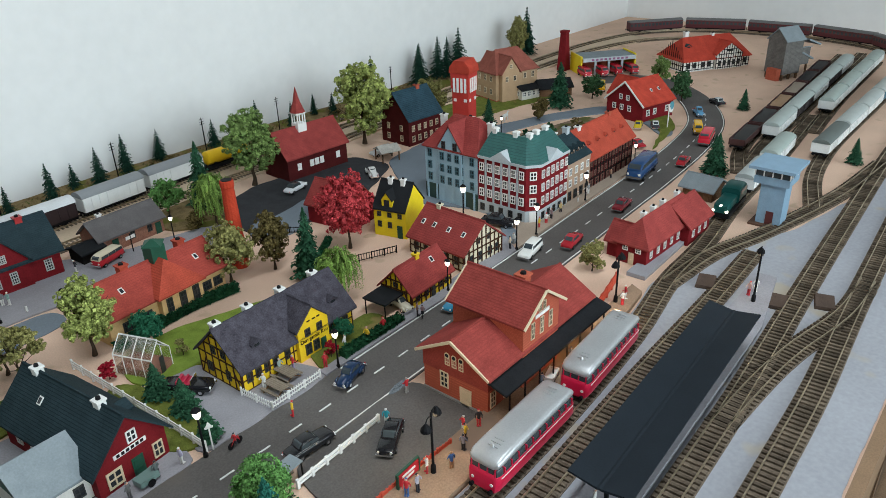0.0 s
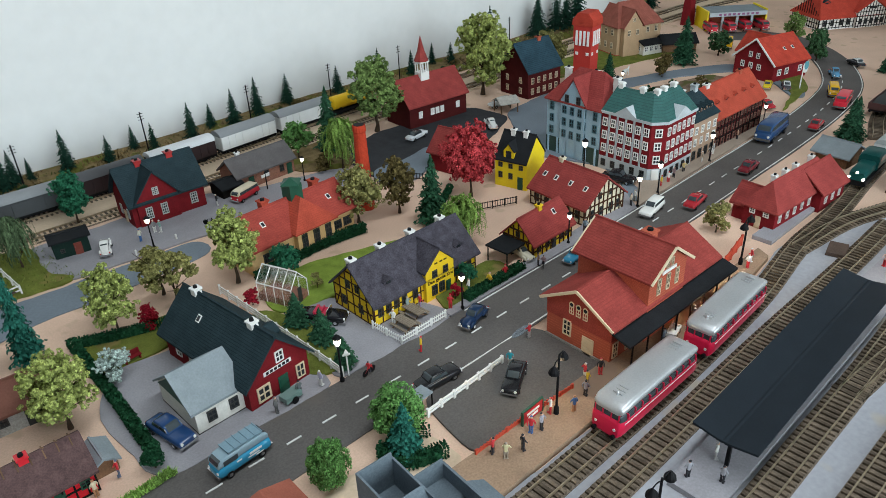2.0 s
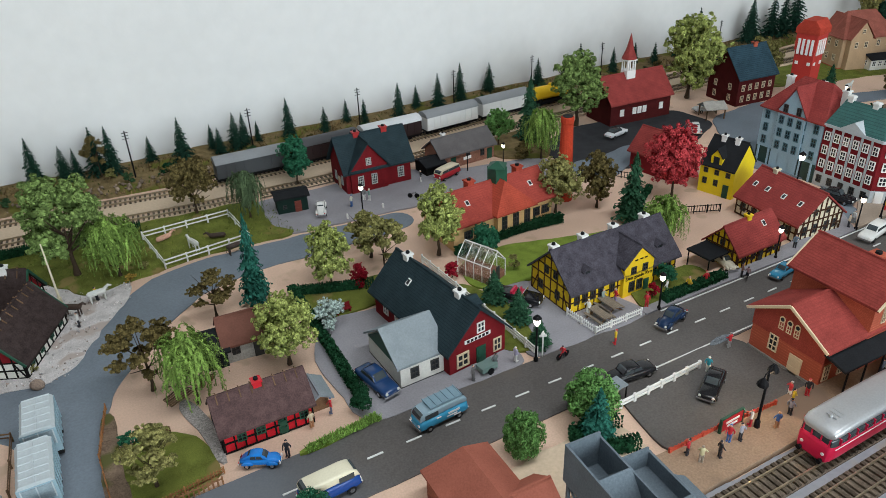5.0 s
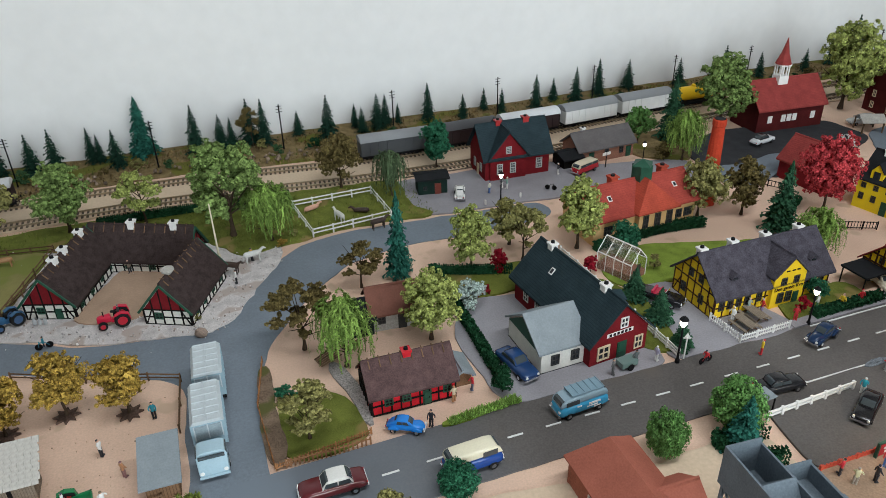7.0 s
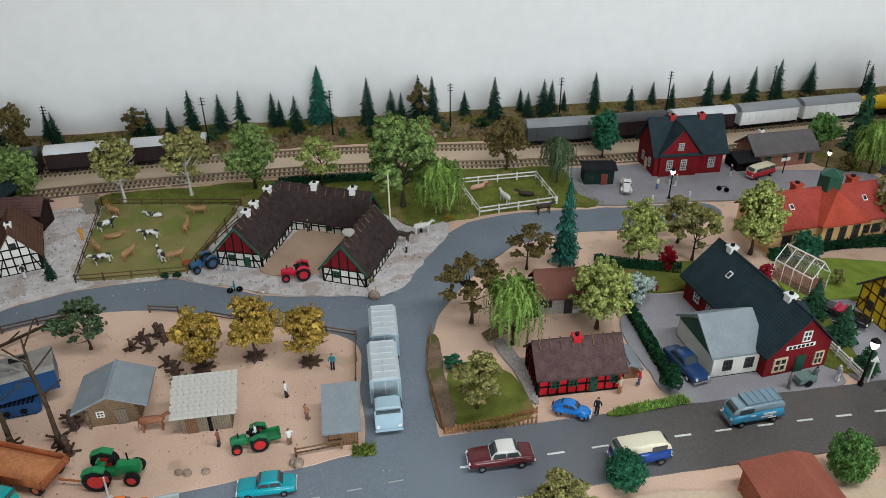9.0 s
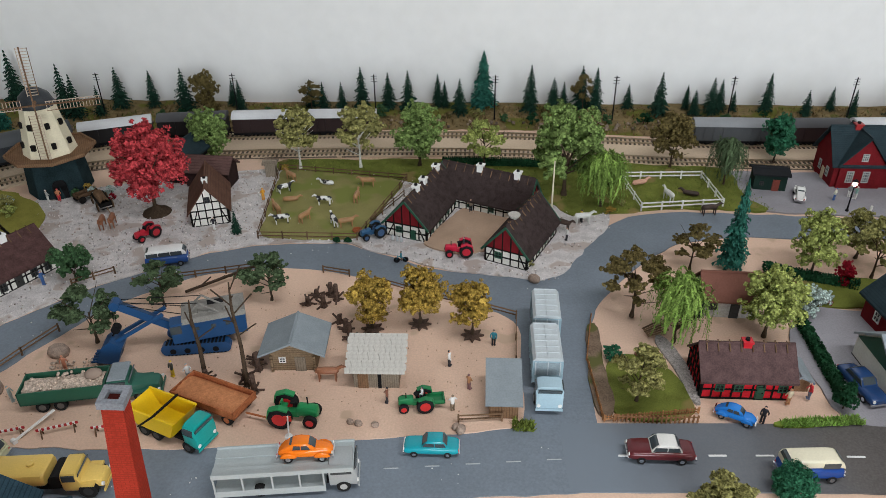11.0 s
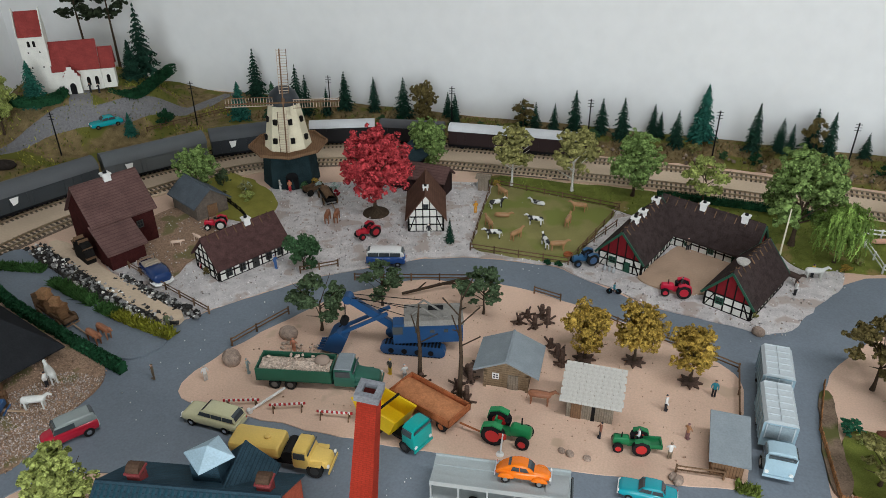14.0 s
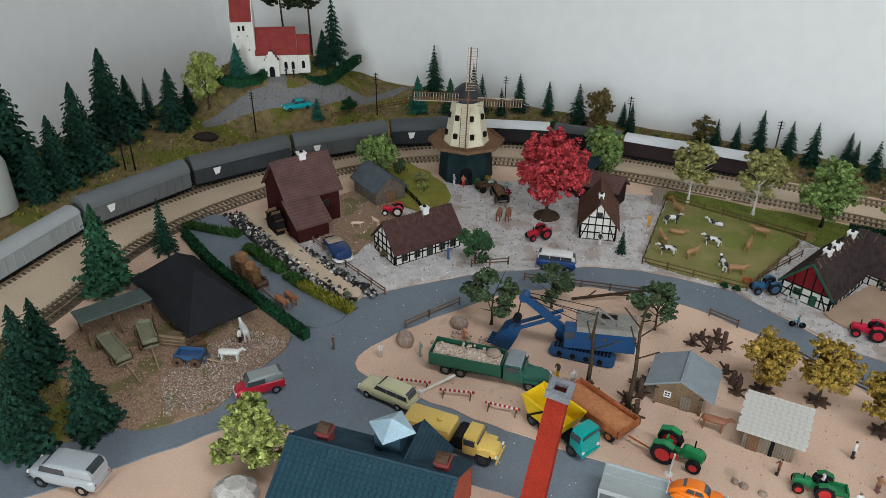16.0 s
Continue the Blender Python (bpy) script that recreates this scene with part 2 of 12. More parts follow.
# ---------------------------------------------------------------- mesh helpers
class Geo:
    """Vertices and faces of one mesh, with a material slot for each face."""

    def __init__(self):
        self.v, self.f, self.s, self.slot = [], [], [], 0

    def add(self, verts, faces):
        o = len(self.v)
        self.v += [tuple(p) for p in verts]
        self.f += [tuple(i + o for i in q) for q in faces]
        self.s += [self.slot] * len(faces)
        return self

    def box(self, x0, x1, y0, y1, z0, z1, m=None):
        c = [Vector((x, y, z)) for z in (z0, z1) for x, y in ((x0, y0), (x1, y0), (x1, y1), (x0, y1))]
        if m:
            c = [m @ p for p in c]
        return self.add(c, [(3, 2, 1, 0), (4, 5, 6, 7), (0, 1, 5, 4), (1, 2, 6, 5), (2, 3, 7, 6), (3, 0, 4, 7)])

    def rod(self, p, q, r, r2=None, n=8):
        p, q = Vector(p), Vector(q)
        r2 = r if r2 is None else r2
        d = (q - p).normalized()
        a = d.orthogonal().normalized()
        b = d.cross(a)
        ring = lambda c, k: [c + (a * math.cos(2 * math.pi * i / n) + b * math.sin(2 * math.pi * i / n)) * k for i in range(n)]
        f = [(i, (i + 1) % n, n + (i + 1) % n, n + i) for i in range(n)] + [tuple(range(n - 1, -1, -1)), tuple(range(n, 2 * n))]
        return self.add(ring(p, r) + ring(q, r2), f)

    def extrude(self, prof, x0, x1, axis="x"):
        """A closed profile of (across, up), drawn along x (or y)."""
        n = len(prof)
        put = (lambda x, p: (x, p[0], p[1])) if axis == "x" else (lambda x, p: (p[0], x, p[1]))
        v = [put(x0, p) for p in prof] + [put(x1, p) for p in prof]
        f = [(i, (i + 1) % n, n + (i + 1) % n, n + i) for i in range(n)] + [tuple(range(n - 1, -1, -1)), tuple(range(n, 2 * n))]
        return self.add(v, f)

    def slab(self, pts, z0, z1):
        """An upright prism over a plan outline."""
        n = len(pts)
        v = [(x, y, z0) for x, y in pts] + [(x, y, z1) for x, y in pts]
        f = [(i, (i + 1) % n, n + (i + 1) % n, n + i) for i in range(n)] + [tuple(range(n - 1, -1, -1)), tuple(range(n, 2 * n))]
        return self.add(v, f)

    def loft(self, rings, cap=True):
        n = len(rings[0])
        v = [p for r in rings for p in r]
        f = []
        for k in range(len(rings) - 1):
            f += [(k * n + i, k * n + (i + 1) % n, (k + 1) * n + (i + 1) % n, (k + 1) * n + i) for i in range(n)]
        if cap:
            f += [tuple(range(n - 1, -1, -1)), tuple(range((len(rings) - 1) * n, len(rings) * n))]
        return self.add(v, f)

    def lathe(self, prof, x=0, y=0, n=12):
        """prof: (radius, height) from below."""
        return self.loft([[(x + r * math.cos(2 * math.pi * i / n), y + r * math.sin(2 * math.pi * i / n), z) for i in range(n)] for r, z in prof])

    def ball(self, c, r, n=8, sx=1, sy=1, sz=1):
        k = max(4, n // 2 + 1)
        rings = []
        for j in range(1, k):
            a = math.pi * j / k - math.pi / 2
            rings.append([(c[0] + sx * r * math.cos(a) * math.cos(2 * math.pi * i / n), c[1] + sy * r * math.cos(a) * math.sin(2 * math.pi * i / n), c[2] + sz * r * math.sin(a)) for i in range(n)])
        return self.loft(rings)

    def mesh(self, name, mats, smooth=False):
        me = bpy.data.meshes.new(name)
        me.from_pydata(self.v, [], self.f)
        for m in mats if isinstance(mats, (list, tuple)) else [mats]:
            me.materials.append(m)
        if max(self.s, default=0):
            me.polygons.foreach_set("material_index", self.s)
        if smooth:
            me.polygons.foreach_set("use_smooth", [True] * len(me.polygons))
            me.set_sharp_from_angle(angle=radians(38))
        me.validate()
        me.update()
        return me


def part(name, geo, mats, parent=None, label="", at=None, smooth=False):
    """One mesh object under a thing or a part. geo: a Geo or a finished mesh."""
    me = geo.mesh(name, mats, smooth) if isinstance(geo, Geo) else geo
    ob = new(name, me)
    ob.parent = parent
    if at is not None:
        ob.matrix_basis = at
    if label:
        ob["label"] = label
    return ob


def thing(name, x, y, z=0.0, rz=0.0, label="", category="", group="", kind=""):
    """An empty at the base of a thing, to which its parts are joined."""
    ob = new(name)
    ob.empty_display_size = 0.01
    ob.matrix_basis = pose(x, y, z, 0, 0, rz)
    return tagged(ob, label, category, group, kind)


def solid(name, geo, mats, label="", category="", group="", kind="", at=None, smooth=False):
    return tagged(part(name, geo, mats, None, "", at, smooth), label, category, group, kind)


BLOCKS = {}


def block_mesh(m, c=0.06):
    """A unit cube with chamfered long edges, shared by all pieces of one material."""
    if m.name not in BLOCKS:
        g = Geo()
        q = [(-0.5 + c, -0.5), (0.5 - c, -0.5), (0.5, -0.5 + c), (0.5, 0.5 - c), (0.5 - c, 0.5), (-0.5 + c, 0.5), (-0.5, 0.5 - c), (-0.5, -0.5 + c)]
        g.extrude(q, -0.5, 0.5)
        BLOCKS[m.name] = g.mesh("block_" + m.name, m)
    return BLOCKS[m.name]


def bar(name, m, parent, p, q, w, h=None):
    """A straight piece of timber or rail from p to q, w wide and h high."""
    p, q = Vector(p), Vector(q)
    d = q - p
    h = w if h is None else h
    rot = d.to_track_quat("X", "Z").to_matrix().to_4x4()
    return part(name, block_mesh(m), None, parent, at=Matrix.Translation((p + q) / 2) @ rot @ Matrix.Diagonal((d.length, w, h, 1)))


def fast_mesh(name, verts, quads, m):
    """A mesh of many quads from arrays."""
    me = bpy.data.meshes.new(name)
    nv, nf = len(verts), len(quads)
    me.vertices.add(nv)
    me.vertices.foreach_set("co", np.asarray(verts, np.float32).ravel())
    me.loops.add(nf * 4)
    me.loops.foreach_set("vertex_index", np.asarray(quads, np.int32).ravel())
    me.polygons.add(nf)
    me.polygons.foreach_set("loop_start", np.arange(0, nf * 4, 4, dtype=np.int32))
    me.materials.append(m)
    me.update(calc_edges=True)
    me.validate()
    return me


def smooth_line(pts, step):
    """Points at even steps along a Catmull-Rom curve through pts."""
    p = [np.array(q, float) for q in pts]
    p = [2 * p[0] - p[1]] + p + [2 * p[-1] - p[-2]]
    fine = []
    for i in range(1, len(p) - 2):
        for k in range(24):
            t = k / 24
            fine.append(0.5 * (2 * p[i] + (p[i + 1] - p[i - 1]) * t + (2 * p[i - 1] - 5 * p[i] + 4 * p[i + 1] - p[i + 2]) * t * t + (3 * p[i] - p[i - 1] - 3 * p[i + 1] + p[i + 2]) * t ** 3))
    fine.append(p[-2])
    fine = np.array(fine)
    d = np.concatenate([[0], np.cumsum(np.linalg.norm(np.diff(fine, axis=0), axis=1))])
    s = np.arange(0, d[-1], step)
    return np.stack([np.interp(s, d, fine[:, k]) for k in range(fine.shape[1])], 1)

# ---------------------------------------------------------------- room
def wall(name, x0, x1, y0, y1, z0, z1, m=plaster_wall, label="white plastered room wall", category="wall"):
    return solid(name, Geo().box(x0, x1, y0, y1, z0, z1), m, label, category, kind="structure")


T = 0.12
wall("wall_north", ROOM_X0 - T, ROOM_X1 + T, ROOM_Y1, ROOM_Y1 + T, ROOM_Z0, ROOM_Z1)
wall("wall_east", ROOM_X1, ROOM_X1 + T, ROOM_Y0, ROOM_Y1, ROOM_Z0, ROOM_Z1)
wall("wall_west", ROOM_X0 - T, ROOM_X0, ROOM_Y0, ROOM_Y1, ROOM_Z0, ROOM_Z1)
south = Geo()
edges = [ROOM_X0 - T] + [e for wx, ww in WINDOWS for e in (wx - ww / 2, wx + ww / 2)] + [ROOM_X1 + T]
for k in range(0, len(edges), 2):
    south.box(edges[k], edges[k + 1], ROOM_Y0 - T, ROOM_Y0, ROOM_Z0, ROOM_Z1)
for wx, ww in WINDOWS:
    south.box(wx - ww / 2, wx + ww / 2, ROOM_Y0 - T, ROOM_Y0, ROOM_Z0, 0.05)
    south.box(wx - ww / 2, wx + ww / 2, ROOM_Y0 - T, ROOM_Y0, 1.38, ROOM_Z1)
# Unseen south wall, ceiling and floor are kept dark to cut bounced light
room_grey = mat("grey_wall_paint", (0.26, 0.255, 0.25), 0.9, var=0.06, scale=3, fine=60, bump=0.2)
solid("wall_south", south, room_grey, "grey painted room wall with two window openings", "wall", kind="structure")
floor_m = mat("floor_boards", (0.20, 0.14, 0.09), 0.5, var=0.2, scale=6, bump=0.1)
solid("floor", Geo().box(ROOM_X0, ROOM_X1, ROOM_Y0, ROOM_Y1, ROOM_Z0 - 0.05, ROOM_Z0), floor_m, "brown wooden room floor", "floor", kind="structure")
solid("ceiling", Geo().box(ROOM_X0 - T, ROOM_X1 + T, ROOM_Y0 - T, ROOM_Y1 + T, ROOM_Z1, ROOM_Z1 + 0.05), room_grey, "grey painted ceiling", "ceiling", kind="structure")
# Unseen screen, added to keep window light off the west wall
solid("wall_partition", Geo().box(ROOM_X0, -1.04, -0.74, -0.64, ROOM_Z0, ROOM_Z1), room_grey, "unseen grey screen wall added to shade the west end", "wall", kind="structure")
# Fitting for the assumed overhead lamp, added out of view
fitting = thing("ceiling_light", 0.30, -0.05, ROOM_Z1 - 0.07, 0, "unseen ceiling light added to brighten the layout from above", "ceiling light")
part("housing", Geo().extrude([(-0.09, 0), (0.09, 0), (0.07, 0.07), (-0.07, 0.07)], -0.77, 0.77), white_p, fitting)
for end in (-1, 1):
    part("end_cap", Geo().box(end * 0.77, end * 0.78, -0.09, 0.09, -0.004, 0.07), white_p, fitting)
for k, (wx, ww) in enumerate(WINDOWS):
    w = thing("window_%d" % (k + 1), wx, ROOM_Y0 - 0.06, 0.05, 0, "white framed room window", "window", kind="structure")
    fr = Geo()
    for x0, x1, z0, z1 in ((-ww / 2, -ww / 2 + 0.05, 0, 1.33), (ww / 2 - 0.05, ww / 2, 0, 1.33), (-ww / 2, ww / 2, 0, 0.05), (-ww / 2, ww / 2, 1.28, 1.33), (-0.025, 0.025, 0.05, 1.28)):
        fr.box(x0, x1, -0.03, 0.03, z0, z1)
    part("window_frame", fr, white_p, w)

# ---------------------------------------------------------------- table and ground
EDGE_Y = -0.05
EDGE_X = -1.64
top = Geo().box(EDGE_X, ROOM_X1, EDGE_Y, ROOM_Y1, -0.02, 0.0)
solid("ground", top, sand, "sandy painted baseboard of the model landscape", "ground", kind="structure")
board = mat("table_edge_wood", (0.24, 0.15, 0.085), 0.6, var=0.2, scale=20, bump=0.1)
solid("trim", Geo().box(EDGE_X - 0.012, ROOM_X1, EDGE_Y - 0.012, EDGE_Y, -0.09, 0.002).box(EDGE_X - 0.012, EDGE_X, EDGE_Y, ROOM_Y1, -0.09, 0.002), board, "wooden edge board of the layout table", "trim", kind="structure")
desk = thing("table_frame", 0, 0, ROOM_Z0, 0, "wooden trestle frame that carries the layout", "table")
for x in (-1.7, -0.6, 0.5, 1.6, 2.7):
    for y in (0.0, 1.2):
        part("leg", Geo().box(x - 0.03, x + 0.03, y - 0.03, y + 0.03, 0, -ROOM_Z0 - 0.09), board, desk)
for y in (0.0, 1.2):
    part("rail", Geo().box(ROOM_X0 + 0.1, ROOM_X1 - 0.1, y - 0.02, y + 0.02, -ROOM_Z0 - 0.09, -ROOM_Z0 - 0.02), board, desk)


def patch(name, pts, m, z=0.0015, label="", category="ground", wob=0.003, step=0.012, smooth=True, seed=0, low=-0.002):
    """A laid or painted area of the ground with a slightly uneven rim."""
    loop = list(pts) + [pts[0]]
    out = []
    for (x0, y0), (x1, y1) in zip(loop[:-1], loop[1:]):
        k = max(1, int(math.hypot(x1 - x0, y1 - y0) / step))
        out += [(x0 + (x1 - x0) * i / k, y0 + (y1 - y0) * i / k) for i in range(k)]
    if smooth:
        for _ in range(3):
            n = len(out)
            out = [((out[i - 1][0] + 2 * out[i][0] + out[(i + 1) % n][0]) / 4, (out[i - 1][1] + 2 * out[i][1] + out[(i + 1) % n][1]) / 4) for i in range(n)]
    out = [(x + wob * noise.noise((x * 40, y * 40, seed)), y + wob * noise.noise((x * 40, y * 40, seed + 9))) for x, y in out]
    return solid(name, Geo().slab(out, low, z), m, label, category, kind="structure")


def ribbon(pts, half, step=0.02):
    """A strip of even width along a line, as an outline."""
    c = smooth_line(pts, step)
    d = np.gradient(c, axis=0)
    d /= np.linalg.norm(d, axis=1)[:, None]
    nrm = np.stack([-d[:, 1], d[:, 0]], 1)
    return [tuple(p) for p in c + nrm * half] + [tuple(p) for p in (c - nrm * half)[::-1]]


# the dark coat of the main road runs out into the older blue-grey paint at its west end
road_mix = faded("main_road_paint", asphalt, (0.185, 0.216, 0.250), -0.17, 0.06)
ROAD = [(-0.20, 0.388), (0.05, 0.397), (0.40, 0.400), (0.75, 0.406), (1.0, 0.414), (1.2, 0.421), (1.4, 0.436), (1.56, 0.466), (1.69, 0.53), (1.79, 0.61), (1.86, 0.70), (1.87, 0.78), (1.80, 0.86)]
patch("road", ribbon(ROAD, 0.040), road_mix, 0.0014, "dark grey two-lane main road", "road", 0.001, smooth=False)
# the older blue-grey roads: main street's west end, the loop and its branch
patch("building_site", [(-0.785, 0.377), (-0.592, 0.378), (-0.406, 0.397), (-0.232, 0.420), (-0.234, 0.50), (-0.231, 0.587), (-0.296, 0.615), (-0.407, 0.664), (-0.512, 0.688), (-0.626, 0.666), (-0.711, 0.596), (-0.777, 0.470), (-0.80, 0.40)],
      sand, 0.0022, "sandy building-site island inside the loop road", "ground", 0.003)
patch("road", [(-1.0, 0.02), (-0.93, 0.10), (-0.865, 0.205), (-0.84, 0.255), (-0.80, 0.275), (-0.70, 0.288), (-0.50, 0.318), (-0.25, 0.343), (-0.165, 0.349), (-0.165, 0.54), (-0.140, 0.623), (-0.085, 0.700), (-0.02, 0.765), (0.06, 0.785), (0.16, 0.782), (0.30, 0.790),
               (0.30, 0.84), (0.139, 0.847), (0.004, 0.853), (-0.072, 0.839), (-0.142, 0.764), (-0.195, 0.668), (-0.340, 0.690), (-0.457, 0.750), (-0.572, 0.742), (-0.643, 0.713), (-0.752, 0.633), (-0.832, 0.541), (-0.888, 0.463), (-0.93, 0.405), (-0.885, 0.36), (-0.90, 0.28), (-0.93, 0.19), (-1.02, 0.10), (-1.08, 0.02)],
      asphalt_blue, 0.0012, "blue-grey painted village road and loop", "road", 0.003)
# road markings, one line each
for k in range(46):
    s0 = k * 0.0405 - 0.20
    c = smooth_line(ROAD, 0.002)
    i = int((s0 + 0.20) / 0.002) + 4
    if i + 9 >= len(c) or s0 < -0.18:
        continue
    p, q = c[i], c[i + 8]
    o = bar("road_dash", white_line, None, (p[0], p[1], 0.0019), (q[0], q[1], 0.0019), 0.0018, 0.0008)
    tagged(o, "white painted centre dash of the main road", "road marking", "centre dashes", "structure")
for k in range(5):
    p = (-0.36 + k * 0.036, 0.367 + k * 0.004)
    o = bar("road_dash", mat("worn_white_line", (0.40, 0.42, 0.43), 0.8, var=0.3, scale=120), None, (p[0], p[1], 0.0013), (p[0] + 0.013, p[1] + 0.001, 0.0013), 0.0009, 0.0008)
    tagged(o, "faint white centre dash of the village road", "road marking", "faint dashes", "structure")
for side, a, b in ((0.0372, 0.42, 1.75), (-0.0372, 0.30, 1.75)):
    seg = [p for p in smooth_line(ROAD, 0.02) if a < p[0] < b and p[1] < 0.6]
    seg = np.array(seg)
    d = np.gradient(seg, axis=0)
    d /= np.linalg.norm(d, axis=1)[:, None]
    mid = seg + np.stack([-d[:, 1], d[:, 0]], 1) * side
    patch("road_line", ribbon(mid, 0.0008), white_line, 0.0023, "white painted edge line of the main road", "road marking", 0, smooth=False, low=0.0)

GRAVEL = [(-0.186, 0.665), (-0.340, 0.694), (-0.457, 0.754), (-0.572, 0.746), (-0.643, 0.717), (-0.752, 0.637), (-0.832, 0.545), (-0.885, 0.475), (-0.93, 0.50), (-1.06, 0.60), (-1.08, 0.70), (-0.98, 0.80), (-0.93, 0.88), (-0.80, 0.93), (-0.62, 0.98), (-0.36, 0.95), (-0.20, 0.90), (-0.150, 0.845), (-0.092, 0.845), (-0.100, 0.802), (-0.140, 0.745)]
patch("gravel_yard", GRAVEL, gravel, 0.0016, "pale scattered gravel round the farm and mill", "gravel", 0.006)
patch("courtyard", [(-0.36, 0.745), (-0.29, 0.72), (-0.24, 0.76), (-0.22, 0.82), (-0.30, 0.86)], mat("brown_sand", (0.44, 0.31, 0.22), 0.95, var=0.18, scale=25, fine=500, bump=0.3), 0.0038, "sandy courtyard between the farm wings", "ground")
patch("cow_meadow", [(-0.578, 0.757), (-0.443, 0.757), (-0.393, 0.94), (-0.60, 0.975)], mat("olive_meadow", (0.255, 0.235, 0.090), 0.95, var=0.16, scale=30, fine=900, bump=0.8, spots=((0.20, 0.22, 0.06), 16, 0.45)), 0.0040, "flat green cow meadow", "grass", 0.004)
patch("meadow", [(-0.62, 0.975), (-0.39, 0.942), (-0.34, 0.90), (-0.20, 0.905), (-0.15, 0.83), (-0.085, 0.845), (0.0, 0.862), (0.14, 0.857), (0.11, 0.90), (0.12, 1.00), (-0.10, 1.015), (-0.40, 1.02), (-0.62, 1.01)], grass, 0.0030, "rough olive meadow beside the railway", "grass", 0.006)
patch("station_square", [(0.12, 0.855), (0.30, 0.845), (0.58, 0.80), (0.60, 0.90), (0.45, 0.93), (0.36, 0.985), (0.10, 0.99), (0.105, 0.90)], paving, 0.0024, "grey paved square of the country station", "pavement")
patch("mill_lawn", [(-0.99, 0.75), (-0.905, 0.735), (-0.89, 0.79), (-0.92, 0.835), (-0.97, 0.87), (-1.05, 0.90), (-1.06, 0.82)], mat("yellow_lawn", (0.26, 0.245, 0.055), 0.95, var=0.22, scale=40, fine=900, bump=0.8), 0.0040, "yellow-green lawn below the windmill", "grass", 0.006)
patch("lawn", [(-0.150, 0.433), (-0.068, 0.436), (-0.070, 0.473), (-0.082, 0.520), (-0.138, 0.538), (-0.150, 0.50)], grass, 0.0024, "small mown cottage lawn", "grass")
patch("lawn", [(-0.01, 0.428), (0.062, 0.434), (0.064, 0.444), (-0.01, 0.438)], grass_green, 0.0040, "narrow strip of tall green verge", "grass")
patch("lawn", [(0.275, 0.59), (0.335, 0.575), (0.52, 0.56), (0.53, 0.62), (0.36, 0.67), (0.29, 0.66)], grass_green, 0.0024, "inn garden lawn", "grass")
patch("lawn", [(0.07, 0.625), (0.18, 0.625), (0.25, 0.68), (0.07, 0.70)], grass, 0.0024, "olive garden lawn behind the shop", "grass")
patch("lawn", [(0.24, 0.46), (0.28, 0.45), (0.30, 0.54), (0.27, 0.62), (0.235, 0.60)], grass, 0.0030, "planted garden strip beside the fence", "grass")
patch("lawn", [(0.42, 0.445), (0.55, 0.447), (0.55, 0.50), (0.44, 0.50)], grass, 0.0026, "inn side garden", "grass")
patch("forecourt", [(0.065, 0.4375), (0.258, 0.4385), (0.24, 0.60), (0.09, 0.63), (0.055, 0.56)], paving, 0.0020, "grey paved shop forecourt", "pavement")
patch("forecourt", [(0.258, 0.4385), (0.43, 0.4395), (0.43, 0.452), (0.41, 0.50), (0.34, 0.58), (0.29, 0.60)], paving, 0.0020, "grey paved inn forecourt", "pavement")
patch("pavement", [(0.42, 0.4405), (0.80, 0.4465), (0.84, 0.50), (0.84, 0.55), (0.79, 0.56), (0.70, 0.47), (0.42, 0.452)], paving, 0.0032, "grey town pavement", "pavement", 0.001, smooth=False)
patch("pavement", [(0.80, 0.4475), (1.0, 0.4565), (1.2, 0.4635), (1.33, 0.472), (1.30, 0.50), (0.88, 0.50)], paving_warm, 0.0045, "warm grey town pavement with a kerb", "pavement", 0.001, smooth=False)
patch("car_park", [(0.60, 0.82), (0.70, 0.775), (0.85, 0.80), (0.97, 0.86), (0.96, 0.96), (0.74, 0.99), (0.62, 0.95)], mat("dark_asphalt", (0.045, 0.046, 0.05), 0.8, var=0.2), 0.0020, "dark asphalt car park", "pavement")
patch("car_park_edge", [(0.590, 0.800), (0.640, 0.762), (0.715, 0.798), (0.790, 0.838), (0.755, 0.862), (0.680, 0.842), (0.615, 0.850)], asphalt_blue, 0.0032, "blue-grey painted strip beside the car park", "pavement")
patch("shrub_ground", [(0.53, 0.935), (0.595, 0.885), (0.635, 0.920), (0.655, 1.03), (0.565, 1.04), (0.53, 0.99)], scrub, 0.0030, "scrubby planted corner beside the storehouse", "grass", 0.006)
patch("earth_yard", [(1.20, 0.62), (1.36, 0.60), (1.47, 0.64), (1.47, 0.71), (1.36, 0.738), (1.24, 0.775), (1.14, 0.81), (1.08, 0.74)], mat("brown_earth", (0.19, 0.135, 0.095), 0.95, var=0.4, scale=60, fine=700, bump=0.7, spots=((0.11, 0.11, 0.04), 22, 0.45)), 0.0022, "brown earth yard behind the town row", "ground", 0.006)
patch("road", [(0.85, 0.70), (0.90, 0.56), (0.84, 0.50), (0.81, 0.46), (0.85, 0.46), (0.89, 0.58), (0.95, 0.72), (1.10, 0.86), (1.25, 0.80), (1.40, 0.76), (1.52, 0.69), (1.55, 0.64), (1.42, 0.50), (1.46, 0.49), (1.60, 0.63), (1.56, 0.73), (1.42, 0.80), (1.27, 0.85), (1.12, 0.90), (0.98, 0.88)], asphalt_blue, 0.0026, "blue-grey back street of the town", "road")
patch("lawn", [(1.33, 0.485), (1.50, 0.508), (1.58, 0.56), (1.60, 0.60), (1.54, 0.60), (1.45, 0.52)], grass, 0.0036, "roadside lawn with a sign", "grass")
